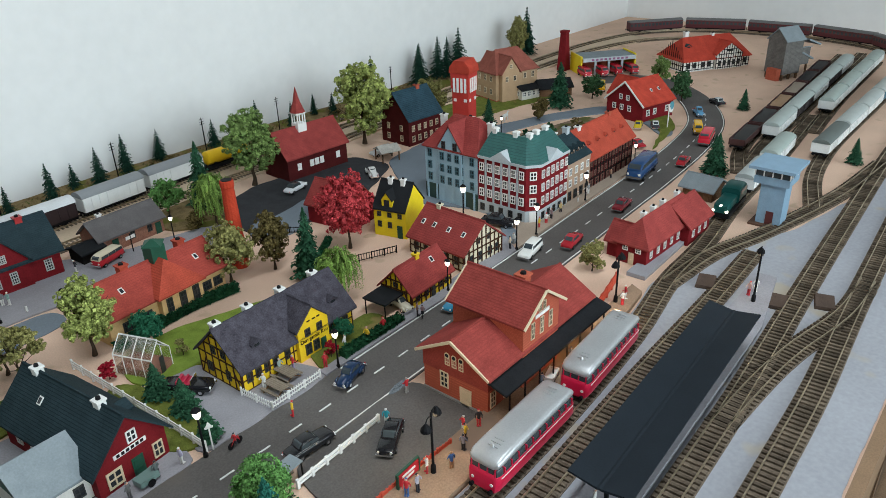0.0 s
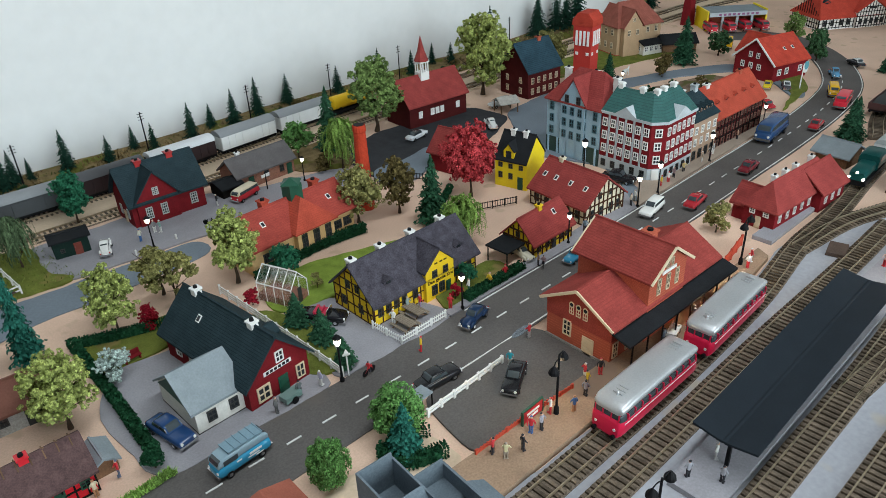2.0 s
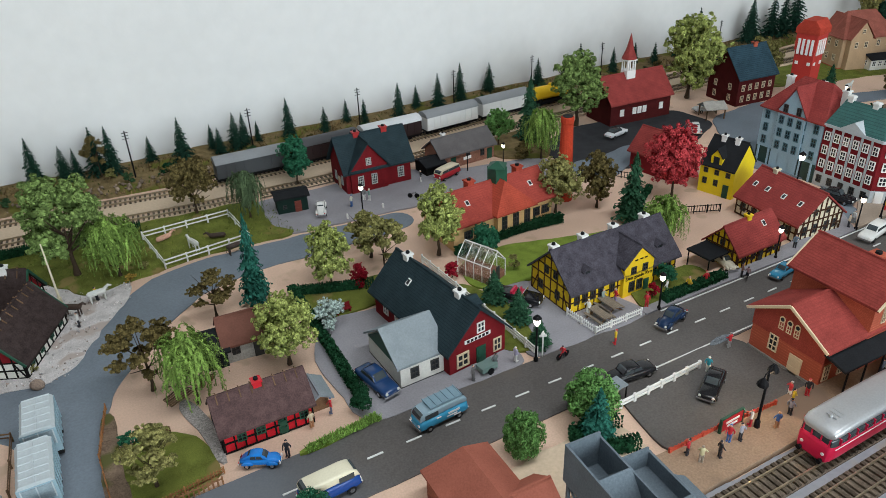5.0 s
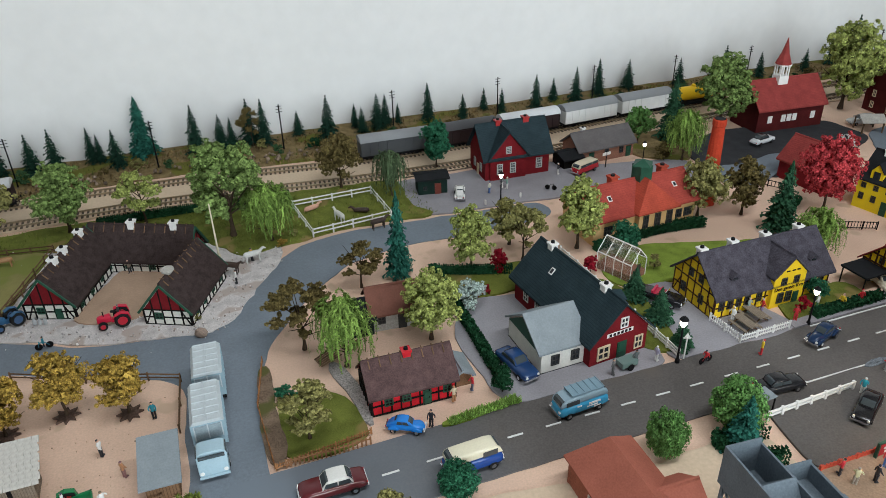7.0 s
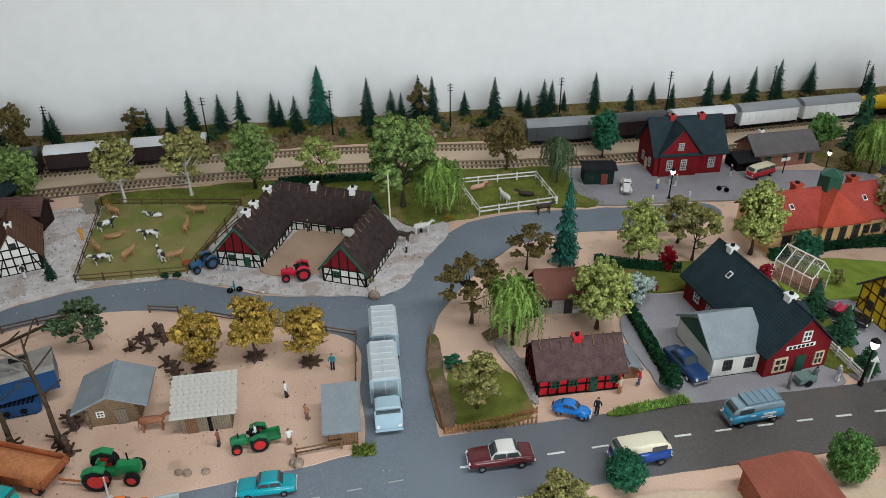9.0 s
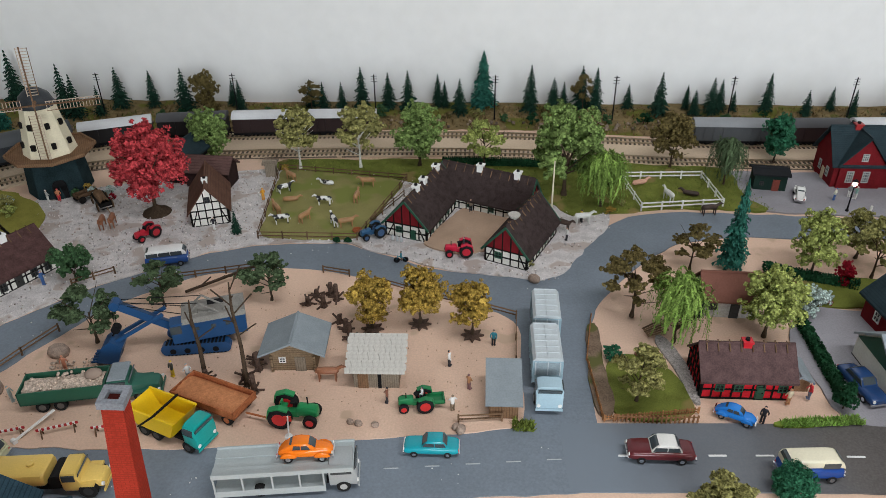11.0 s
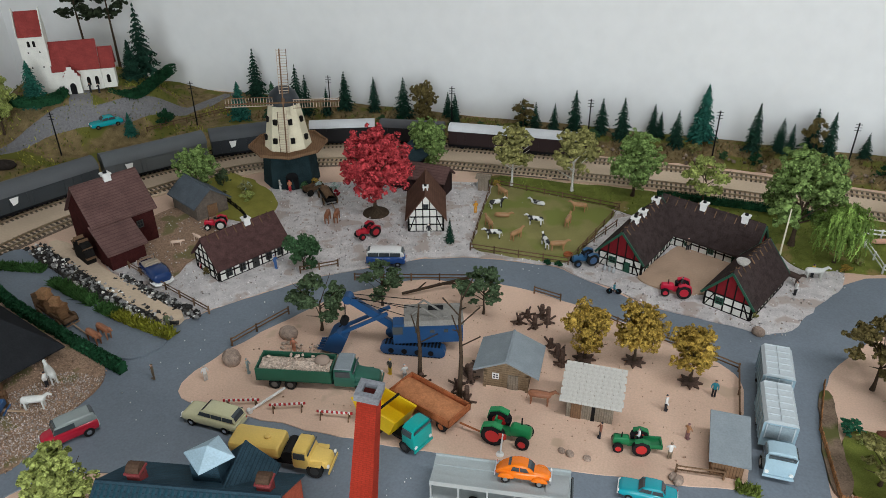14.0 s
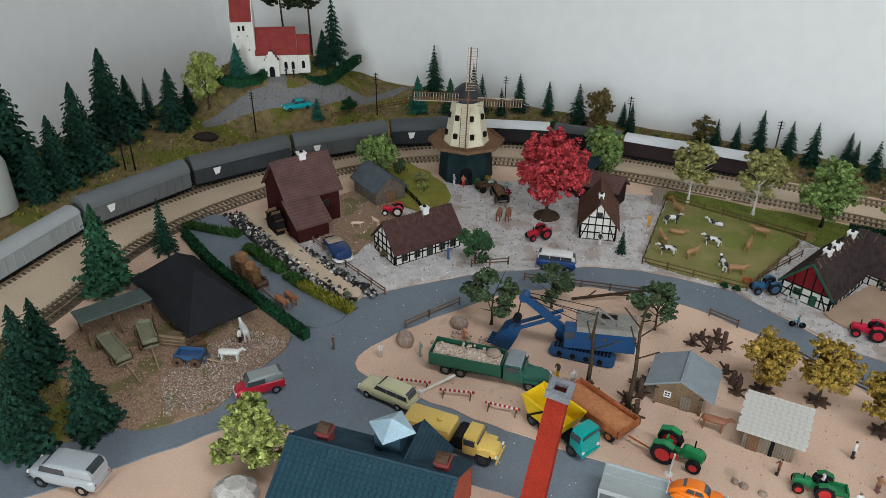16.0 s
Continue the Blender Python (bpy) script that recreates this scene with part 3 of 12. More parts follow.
patch("station_yard", [(0.285, 0.262), (0.30, 0.358), (0.42, 0.362), (0.475, 0.362), (0.475, 0.255), (0.38, 0.250)], asphalt, 0.0026, "dark station forecourt", "pavement", 0.001)
cobble = mat("blue_cobble", (0.16, 0.18, 0.20), 0.8, var=0.5, scale=300, bump=0.9)
patch("cobbled_strip", [(0.425, 0.357), (0.475, 0.357), (0.478, 0.368), (0.44, 0.368)], cobble, 0.0034, "blue-grey cobbled strip by the station", "pavement", 0)
patch("yard_floor", [(0.10, EDGE_Y + 0.002), (1.66, EDGE_Y + 0.002), (1.62, 0.10), (1.30, 0.105), (1.10, 0.150), (0.98, 0.225), (0.84, 0.250), (0.62, 0.215), (0.10, 0.215)], yard_grey, 0.0010, "grey painted station yard floor", "ground", 0.003)
patch("platform", [(0.10, 0.214), (0.60, 0.218), (0.79, 0.243), (0.80, 0.262), (0.48, 0.262), (0.10, 0.268)], mat("tan_platform", (0.31, 0.21, 0.14), 0.85, var=0.20, scale=14, fine=500, bump=0.2, spots=((0.20, 0.14, 0.10), 11, 0.45)), 0.0075, "tan station platform with a raised edge", "platform", 0.0, smooth=False)
patch("platform", [(0.83, 0.258), (1.08, 0.262), (1.08, 0.285), (0.83, 0.285)], paving, 0.0060, "grey goods platform", "platform", 0.0, smooth=False)
patch("platform", [(0.38, 0.082), (0.80, 0.094), (0.93, 0.118), (0.93, 0.140), (0.76, 0.142), (0.38, 0.128)], paving, 0.0070, "grey island platform under the canopy", "platform", 0.0, smooth=False)
patch("square", [(0.275, 0.33), (0.13, 0.32), (0.02, 0.338), (-0.10, 0.335), (-0.12, 0.28), (0.10, 0.22), (0.28, 0.26)], sand_pale, 0.0014, "sandy ground before the near houses", "ground", 0.004)
patch("timber_yard", [(-0.875, 0.395), (-0.87, 0.25), (-0.925, 0.19), (-1.08, 0.20), (-1.12, 0.32), (-1.06, 0.45), (-0.95, 0.43)], gravel_brown, 0.0030, "brown gravel and chips of the timber yard", "gravel", 0.006)
patch("verge", [(-0.93, 0.19), (-1.02, 0.10), (-1.06, 0.04), (-1.30, 0.04), (-1.28, 0.20), (-1.13, 0.22), (-1.0, 0.205)], scrub, 0.0050, "scrubby verge under the fir trees", "grass", 0.008)
patch("stream_road", [(-0.845, 0.462), (-0.868, 0.412), (-0.954, 0.430), (-1.06, 0.465), (-1.167, 0.508), (-1.205, 0.535), (-1.175, 0.588), (-1.10, 0.556), (-1.02, 0.520), (-0.944, 0.493)], asphalt_blue, 0.0034, "blue-grey sunken mill lane", "road", 0.002)
STONES_A = [(-0.862, 0.478), (-0.944, 0.503), (-1.024, 0.531), (-1.109, 0.566), (-1.170, 0.590)]
STONES_B = [(-0.843, 0.507), (-0.891, 0.521), (-0.945, 0.538), (-0.998, 0.556)]
wet_soil = mat("dark_wet_soil", (0.055, 0.047, 0.040), 0.9, var=0.4, scale=90, fine=700, bump=0.7)
patch("bank", ribbon(STONES_A, 0.013), wet_soil, 0.0050, "dark soil bed under the stream stones", "ground", 0.003)
patch("bank", ribbon(STONES_B, 0.008), wet_soil, 0.0054, "dark soil bed beside the fence", "ground", 0.003)
STREAM = [(-0.853, 0.491), (-0.946, 0.521), (-1.03, 0.556), (-1.105, 0.589), (-1.165, 0.612)]
patch("sand_bank", ribbon(STREAM, 0.012), sand_pale, 0.0075, "sandy stone-strewn stream bed", "ground", 0.005)
patch("mill_yard", [(-0.93, 0.55), (-1.06, 0.64), (-1.06, 0.75), (-0.98, 0.77), (-0.93, 0.70)], gravel_brown, 0.0030, "brown trampled pig yard", "ground", 0.006)
patch("bank", [(-1.635, -0.045), (-1.345, -0.045), (-1.36, 0.30), (-1.375, 0.46), (-1.335, 0.67), (-1.25, 0.85), (-1.12, 1.01), (-0.93, 1.125), (-0.70, 1.16), (0.4, 1.15), (1.1, 1.175), (1.95, 1.185), (1.95, 1.285), (-1.635, 1.285)], scrub, 0.0010, "scrubby ground between the rear track and the wall", "grass", 0.006)
patch("far_lawn", [(1.12, 0.98), (1.42, 0.90), (1.62, 0.86), (1.66, 1.0), (1.30, 1.06)], grass, 0.0020, "olive lawn round the villa", "grass", 0.006)

# ---------------------------------------------------------------- raised scenery behind the rear tracks
RB_X = [-1.265, -1.18, -1.06, -0.90, -0.70, -0.27, 0.09, 0.40, 0.70, 1.05, 1.4, 1.95, 2.25]     # the outer rear track
RB_Y = [0.65, 0.82, 0.965, 1.065, 1.105, 1.122, 1.092, 1.098, 1.120, 1.125, 1.130, 1.140, 1.135]


def hill_height(x, y):
    clip = lambda v: max(0.0, min(1.0, v))
    yb = np.interp(x, RB_X, RB_Y) if x > -1.27 else 9.0
    back = 0.006 * clip((y - yb - 0.020) / 0.03) * (1 + 0.6 * noise.noise((x * 5, y * 9, 0))) * clip((2.0 - x) / 0.4)
    rim = clip((-1.305 - x + max(0, (y - 0.62)) * 0.62 + 0.02) / 0.09)
    f = clip((1.62 - math.hypot((x + 1.455) / 0.125, (y - 1.050) / 0.125)) / 0.80)
    mound = 0.066 * f * f * (3 - 2 * f)
    west = 0.016 * clip((-1.31 - x) / 0.10)
    h = max(back, (mound + west) * rim)
    return h + (0.0025 * noise.noise((x * 22, y * 22, 3)) if h > 0.004 else 0)


NX, NY = 300, 100
hx = np.linspace(EDGE_X + 0.001, 2.0, NX)
hy = np.linspace(0.05, ROOM_Y1 - 0.003, NY)
vals = [(x, y, hill_height(x, y) - 0.003) for y in hy for x in hx]
keep = [(j * NX + i, j * NX + i + 1, (j + 1) * NX + i + 1, (j + 1) * NX + i) for j in range(NY - 1) for i in range(NX - 1)
        if max(vals[k][2] for k in (j * NX + i, j * NX + i + 1, (j + 1) * NX + i + 1, (j + 1) * NX + i)) > -0.0025]
hill = fast_mesh("hill", vals, keep, scrub)
hill.polygons.foreach_set("use_smooth", [True] * len(hill.polygons))
solid("hillside", hill, None, "scrubby grass embankment and church hill along the wall", "hill", kind="structure")



def drape(name, pts, width, m, label, lift=0.0012):
    """A strip of ground laid over the hillside."""
    c = smooth_line(pts, 0.008)
    d = np.gradient(c, axis=0)
    d /= np.linalg.norm(d, axis=1)[:, None] + 1e-9
    V, Q, n = [], [], 6
    for i, (p, t) in enumerate(zip(c, d)):
        w = width * (1 + 0.06 * math.sin(i * 0.5))
        for k in range(n + 1):
            x, y = p[0] - t[1] * w * (k / n - 0.5), p[1] + t[0] * w * (k / n - 0.5)
            V.append((x, y, max(0.0, hill_height(x, y) - 0.003) + (lift if 0 < k < n else -0.002)))
    for i in range(len(c) - 1):
        Q += [(i * (n + 1) + k, (i + 1) * (n + 1) + k, (i + 1) * (n + 1) + k + 1, i * (n + 1) + k + 1) for k in range(n)]
    g = Geo()
    g.add(V, Q)
    return solid(name, g, m, label, "road", kind="structure")


hill_road_m = mat("grey_gravel_road", (0.21, 0.205, 0.21), 0.95, var=0.3, scale=300, fine=900, bump=0.7, spots=((0.24, 0.23, 0.22), 40, 0.35))
drape("hill_road", [(-1.470, 0.835), (-1.435, 0.880), (-1.385, 0.930), (-1.340, 0.975), (-1.318, 1.040), (-1.300, 1.120), (-1.285, 1.200), (-1.270, 1.275)], 0.044, hill_road_m, "grey gravel road up to the church")
drape("hill_path", [(-1.372, 0.945), (-1.392, 0.975), (-1.412, 1.000)], 0.045, hill_road_m, "grey gravel path to the church door", 0.0018)
# ---------------------------------------------------------------- railway tracks
SLEEPER = Geo().box(-0.0016, 0.0016, -0.0145, 0.0145, 0.0, 0.0026).mesh("sleeper", sleeper_m)


def track(label, pts, near=0, bed=True, z=0.001):
    """Two rails on sleepers along a curve. near: how many of its sleepers are pieces of their own."""
    t = thing("railway_track", 0, 0, z, 0, label, "railway track", "tracks")
    c = smooth_line(pts, 0.0075)
    d = np.gradient(c, axis=0)
    d /= np.linalg.norm(d, axis=1)[:, None]
    nrm = np.stack([-d[:, 1], d[:, 0]], 1)
    if bed:
        part("track_bed", Geo().slab(ribbon([tuple(p) for p in c[::6]] + [tuple(c[-1])], 0.0155), -0.004, 0.0012), ballast, t)
    order = np.argsort(np.abs(c[:, 0] + 0.1) + np.abs(c[:, 1] - 0.3))
    mine = set(order[:near].tolist())
    rest = Geo()
    for k, (p, e) in enumerate(zip(c, d)):
        m = Matrix.Translation((p[0], p[1], 0.001)) @ Matrix.Rotation(math.atan2(e[1], e[0]), 4, "Z")
        if k in mine:
            part("sleeper", SLEEPER, None, t, at=m)
        else:
            rest.box(-0.0016, 0.0016, -0.0145, 0.0145, 0.0, 0.0026, m)
    if rest.v:
        part("sleeper_row", rest, sleeper_j, t)["kind"] = "stuff"
    for s in (1, -1):
        r = Geo()
        rings = []
        for p, q in zip(c, nrm):
            o = p + q * s * 0.00825
            rings.append([(o[0] + q[0] * a, o[1] + q[1] * a, b) for a, b in ((-0.0006, 0.0034), (0.0006, 0.0034), (0.0006, 0.0061), (-0.0006, 0.0061))])
        r.loft(rings)
        part("rail", r, rail_m, t)
    return t


REAR_A = [(-1.10, -0.02), (-1.135, 0.12), (-1.165, 0.294), (-1.205, 0.45), (-1.195, 0.60), (-1.135, 0.76), (-1.03, 0.91), (-0.88, 0.99), (-0.677, 1.032), (-0.27, 1.050), (0.075, 1.020), (0.40, 1.020), (0.655, 1.052), (1.0, 1.058), (1.4, 1.068), (1.85, 1.080), (2.15, 1.070), (2.40, 0.99), (2.54, 0.80)]
REAR_B = [(-1.24, -0.02), (-1.255, 0.12), (-1.28, 0.30), (-1.30, 0.45), (-1.265, 0.65), (-1.18, 0.82), (-1.06, 0.965), (-0.90, 1.065), (-0.70, 1.105), (-0.27, 1.122), (0.09, 1.092), (0.40, 1.098), (0.70, 1.120), (1.05, 1.125), (1.4, 1.130), (1.95, 1.140), (2.25, 1.135), (2.50, 1.07), (2.64, 0.90), (2.68, 0.65), (2.64, 0.42), (2.50, 0.25), (2.30, 0.13)]
patch("track_board", ribbon([((a[0] + b[0]) / 2, (a[1] + b[1]) / 2) for a, b in zip(REAR_A[:18], [(-1.24, -0.02), (-1.26, 0.12), (-1.285, 0.30), (-1.30, 0.46), (-1.27, 0.63), (-1.20, 0.79), (-1.08, 0.945), (-0.92, 1.06), (-0.70, 1.105), (-0.27, 1.122), (0.09, 1.092), (0.40, 1.098), (0.70, 1.120), (1.05, 1.125), (1.4, 1.130), (1.95, 1.140), (2.2, 1.135), (2.46, 1.08)])], 0.052), sand_pale, 0.0034, "pale board under the two rear tracks", "ground", 0.002)
TRACKS = [
    ("brown-sleepered main track along the rear wall", REAR_A, 150),
    ("rear main track carrying the long goods train", REAR_B, 100),
    ("platform track with the red railbus", [(0.10, 0.193), (0.389, 0.196), (0.532, 0.199), (0.70, 0.210), (0.848, 0.231), (0.973, 0.236), (1.139, 0.254), (1.30, 0.262), (1.468, 0.272), (1.75, 0.295)], 150),
    ("second station track beside the island platform", [(0.10, 0.150), (0.416, 0.158), (0.617, 0.164), (0.840, 0.166), (0.997, 0.170)], 120),
    ("curving connecting track to the yard", [(0.84, 0.229), (0.955, 0.215), (1.053, 0.184), (1.19, 0.150), (1.319, 0.126), (1.50, 0.108)], 60),
    ("third station track past the island platform", [(0.10, 0.058), (0.486, 0.066), (0.663, 0.070), (0.918, 0.082), (1.195, 0.093), (1.505, 0.104), (2.0, 0.115)], 150),
    ("outer station track near the table edge", [(0.10, 0.005), (0.530, 0.009), (0.708, 0.011), (0.893, 0.020), (1.142, 0.030), (1.6, 0.05)], 150),
    ("crossover track between the outer tracks", [(0.60, 0.069), (0.70, 0.061), (0.778, 0.050), (0.893, 0.026), (1.0, 0.022)], 50),
    ("goods yard track with covered vans", [(1.36, 0.300), (1.502, 0.316), (1.76, 0.324), (2.08, 0.340), (2.50, 0.362)], 0),
    ("goods yard track with parked vans", [(1.62, 0.262), (1.753, 0.273), (1.98, 0.287), (2.40, 0.300)], 0),
    ("goods yard track near the wall side", [(1.20, 0.145), (1.33, 0.182), (1.45, 0.200), (1.6, 0.208), (1.92, 0.207), (2.40, 0.205)], 0),
    ("coal yard track with open wagons", [(1.30, 0.300), (1.42, 0.340), (1.58, 0.361), (1.8, 0.371), (2.1, 0.385), (2.45, 0.404)], 0),
]
for lab, pts, near in TRACKS:
    track(lab, pts, near)

# ---------------------------------------------------------------- kinds of things: buildings
FRAMES = {}


def window_meshes(w, h, fm, gm, bars=(1, 1), d=0.0012):
    key = (round(w, 4), round(h, 4), fm.name, gm.name, bars)
    if key not in FRAMES:
        b = min(w, h) * 0.13
        cut = lambda a, c, n: [a, a + b] + [v for k in range(n) for v in (a + (c - a) * (k + 1) / (n + 1) - b * 0.35, a + (c - a) * (k + 1) / (n + 1) + b * 0.35)] + [c - b, c]
        xs, zs = cut(-w / 2, w / 2, bars[0]), cut(0, h, bars[1])
        nx, nz = len(xs), len(zs)
        v = [(x, y, z) for y in (-d, 0.0008) for z in zs for x in xs]
        solid_at = lambda i, k: 0 <= i < nx - 1 and 0 <= k < nz - 1 and not (i % 2 and k % 2)
        f, at_, back = [], (lambda i, k: k * nx + i), nx * nz
        for i in range(nx - 1):
            for k in range(nz - 1):
                if not solid_at(i, k):
                    continue
                q = [at_(i, k), at_(i + 1, k), at_(i + 1, k + 1), at_(i, k + 1)]
                f += [tuple(q), tuple(p + back for p in q[::-1])]
                for (di, dk), (p, r) in (((0, -1), (q[1], q[0])), ((1, 0), (q[2], q[1])), ((0, 1), (q[3], q[2])), ((-1, 0), (q[0], q[3]))):
                    if not solid_at(i + di, k + dk):
                        f.append((p, r, r + back, p + back))
        g = Geo().add(v, f)
        FRAMES[key] = (g.mesh("window_frame", fm), Geo().box(-w / 2 + b * 0.5, w / 2 - b * 0.5, -d * 0.4, 0.0005, b * 0.5, h - b * 0.5).mesh("pane", gm))
    return FRAMES[key]


def side_at(L, W, side, u, z):
    """The place on a wall: u along it from its middle, z up."""
    return {"S": pose(u, -W / 2, z), "N": pose(-u, W / 2, z, 0, 0, 180), "W": pose(-L / 2, -u, z, 0, 0, -90), "E": pose(L / 2, u, z, 0, 0, 90)}[side]


class House:
    """A gabled or hipped model building: walls, roof and what is set into them. Its ridge runs along its own x."""

    def __init__(self, name, label, x, y, rz, L, W, hw, hr, wm, rm, ov=0.005, ox=0.004, t=0.0025, hip=0.0, z=0.0, category="house", gable=None, plinth=None, parent=None, open_wall=False):
        self.o = parent or thing(name, x, y, z, rz, label, category)
        self.at = pose(x, y, 0, 0, 0, rz) if parent else Matrix()
        self.L, self.W, self.hw, self.hr = L, W, hw, hr
        g = Geo()
        prof = [(-W / 2, 0), (W / 2, 0), (W / 2, hw), (0, hw + hr * (1 if hip == 0 else 0.02)), (-W / 2, hw)]
        g.extrude(prof, -L / 2, L / 2)
        if not open_wall:
            self.part("wall", g, wm)
        s = hr / (W / 2)
        a, e = W / 2 + ov, hw - ov * s + 0.0008
        r = Geo()
        if hip == 0:
            r.extrude([(-a, e), (0, hw + hr + 0.0008), (a, e), (a, e + t), (0, hw + hr + t * 1.15), (-a, e + t)][::-1], -L / 2 - ox, L / 2 + ox)
        else:
            c, hz = L / 2 - hip, hw + hr + t
            b = [(-L / 2 - ox, -a, e), (L / 2 + ox, -a, e), (L / 2 + ox, a, e), (-L / 2 - ox, a, e)]
            v = b + [(p[0], p[1], e + t * 0.8) for p in b] + [(-c, 0, hz), (c, 0, hz)]
            r.add(v, [(3, 2, 1, 0), (0, 1, 5, 4), (1, 2, 6, 5), (2, 3, 7, 6), (3, 0, 4, 7), (4, 5, 9, 8), (5, 6, 9), (6, 7, 8, 9), (7, 4, 8)])
        self.roof = self.part("roof", r, rm)
        if hip == 0:
            cap = Geo().extrude([(-0.0016, hw + hr + t * 0.75), (0.0016, hw + hr + t * 0.75), (0.0010, hw + hr + t * 1.15 + 0.0012), (-0.0010, hw + hr + t * 1.15 + 0.0012)], -L / 2 - ox + 0.0005, L / 2 + ox - 0.0005)
            self.part("ridge", cap, rm)
        if gable:
            for sx in (-1, 1):
                tri = Geo().extrude([(-W / 2 + 0.001, hw), (W / 2 - 0.001, hw), (0, hw + hr - 0.001)], sx * L / 2 - 0.0004, sx * L / 2 + 0.0007)
                self.part("gable", tri, gable)
        if plinth:
            self.part("plinth", Geo().box(-L / 2 - 0.0008, L / 2 + 0.0008, -W / 2 - 0.0008, W / 2 + 0.0008, 0, 0.004), plinth)

    def part(self, name, g, m, label="", at=Matrix()):
        return part(name, g, m, self.o, label, at=self.at @ at)

    def win(self, side, us, z, w, h, fm=None, bars=(1, 1), gm=None, name="window"):
        fm, gm = fm or white_p, gm or glass_dark
        f, p = window_meshes(w, h, fm, gm, bars)
        for u in us if isinstance(us, (list, tuple)) else [us]:
            o = self.part(name, f, None, at=side_at(self.L, self.W, side, u, z))
            part("pane", p, None, o)
        return self

    def door(self, side, u, w, h, m, z=0.0):
        g = Geo().box(-w / 2, w / 2, -0.0010, 0.0008, 0, h)
        g.box(-w / 2 + w * 0.15, w / 2 - w * 0.15, -0.0015, -0.0009, h * 0.55, h * 0.9).box(-w / 2 + w * 0.15, w / 2 - w * 0.15, -0.0015, -0.0009, h * 0.1, h * 0.45)
        self.part("door", g, m, at=side_at(self.L, self.W, side, u, z))
        return self

    def framing(self, side, posts, rails, m=None, w=0.0017, top=None, diag=()):
        """Timber framing on one wall, piece by piece."""
        m = m or timber_blk
        half = (self.L if side in "SN" else self.W) / 2
        top = top or self.hw
        base = self.at @ side_at(self.L, self.W, side, 0, 0)
        pieces = [((-half + w / 2 + 2 * half * k / posts if k < posts else half - w / 2, 0), None) for k in range(posts + 1)]
        for (u, _), _n in pieces:
            ztop = top if side in "SN" else self.hw + self.hr * (1 - abs(u) / half) - 0.001
            self.beam(base, (u, 0.001), (u, ztop), w, m)
        for zr in rails:
            lim = half if zr <= self.hw else half * (1 - (zr - self.hw) / self.hr)
            self.beam(base, (-lim, zr), (lim, zr), w, m)
        for (u0, z0, u1, z1) in diag:
            self.beam(base, (u0, z0), (u1, z1), w * 0.9, m)
        return self

    def beam(self, base, p, q, w, m):
        a, b = base @ Vector((p[0], -0.0004, p[1])), base @ Vector((q[0], -0.0004, q[1]))
        bar("beam", m, self.o, a, b, w, w)

    def chimney(self, x, y, top, m, s=0.007, cap=None):
        g = Geo().box(x - s / 2, x + s / 2, y - s / 2, y + s / 2, self.hw * 0.9, top - 0.002)
        g.box(x - s * 0.62, x + s * 0.62, y - s * 0.62, y + s * 0.62, top - 0.0035, top - 0.0015)
        ob = self.part("chimney", g, m)
        part("chimney_pot", Geo().lathe([(s * 0.3, top - 0.002), (s * 0.26, top + 0.001)], x, y, 8), cap or black, ob, at=Matrix())
        return self

    def skylight(self, us, side=-1, f=0.5, w=0.006):
        """Small roof lights on one slope, f of the way up."""
        ang = math.atan2(self.hr, self.W / 2)
        for u in us:
            y, z = side * self.W / 2 * (1 - f), self.hw + self.hr * f + 0.0036
            m = pose(u, y, z, math.degrees(ang) * -side, 0, 0)
            g = Geo().box(-w / 2, w / 2, -w * 0.7, w * 0.7, -0.0008, 0.0004)
            o = self.part("skylight", g, white_p, at=m)
            part("pane", Geo().box(-w * 0.33, w * 0.33, -w * 0.5, w * 0.5, 0.0001, 0.0007), glass_dark, o)
        return self

    def dormer(self, u, w, h, d, wm, rm, side=-1, f=0.25, win=True):
        """A gabled dormer on one slope."""
        y0 = side * self.W / 2 * (1 - f)
        z0 = self.hw + self.hr * f
        m = pose(u, y0, z0, 0, 0, 0 if side < 0 else 180)
        g = Geo().extrude([(-w / 2, -h * 0.5), (w / 2, -h * 0.5), (w / 2, h * 0.55), (0, h), (-w / 2, h * 0.55)], 0, d, "y")
        o = self.part("dormer", g, wm, at=m)
        k = 0.0015
        part("dormer_roof", Geo().extrude([(-w / 2 - k, h * 0.5), (0, h), (w / 2 + k, h * 0.5), (w / 2 + k, h * 0.5 + k), (0, h + k * 1.2), (-w / 2 - k, h * 0.5 + k)][::-1], -0.002, d, "y"), rm, o)
        if win:
            part("pane", Geo().box(-w * 0.26, w * 0.26, -0.0006, 0.0004, h * 0.08, h * 0.55), glass_dark, o)
        return self

    def pegs(self, n, m=None, size=0.007):
        """Crossed ridge timbers of a thatched roof."""
        z = self.hw + self.hr + 0.003
        for k in range(n):
            x = -self.L / 2 + self.L * (k + 0.5) / n
            for s in (-1, 1):
                bar("ridge_timber", m or timber_brn, self.o, self.at @ Vector((x + s * 0.0006, -s * size * 0.25, z + 0.0022)), self.at @ Vector((x + s * 0.0006, s * size, z - size * self.hr / (self.W / 2) + 0.001)), 0.0011)
        return self


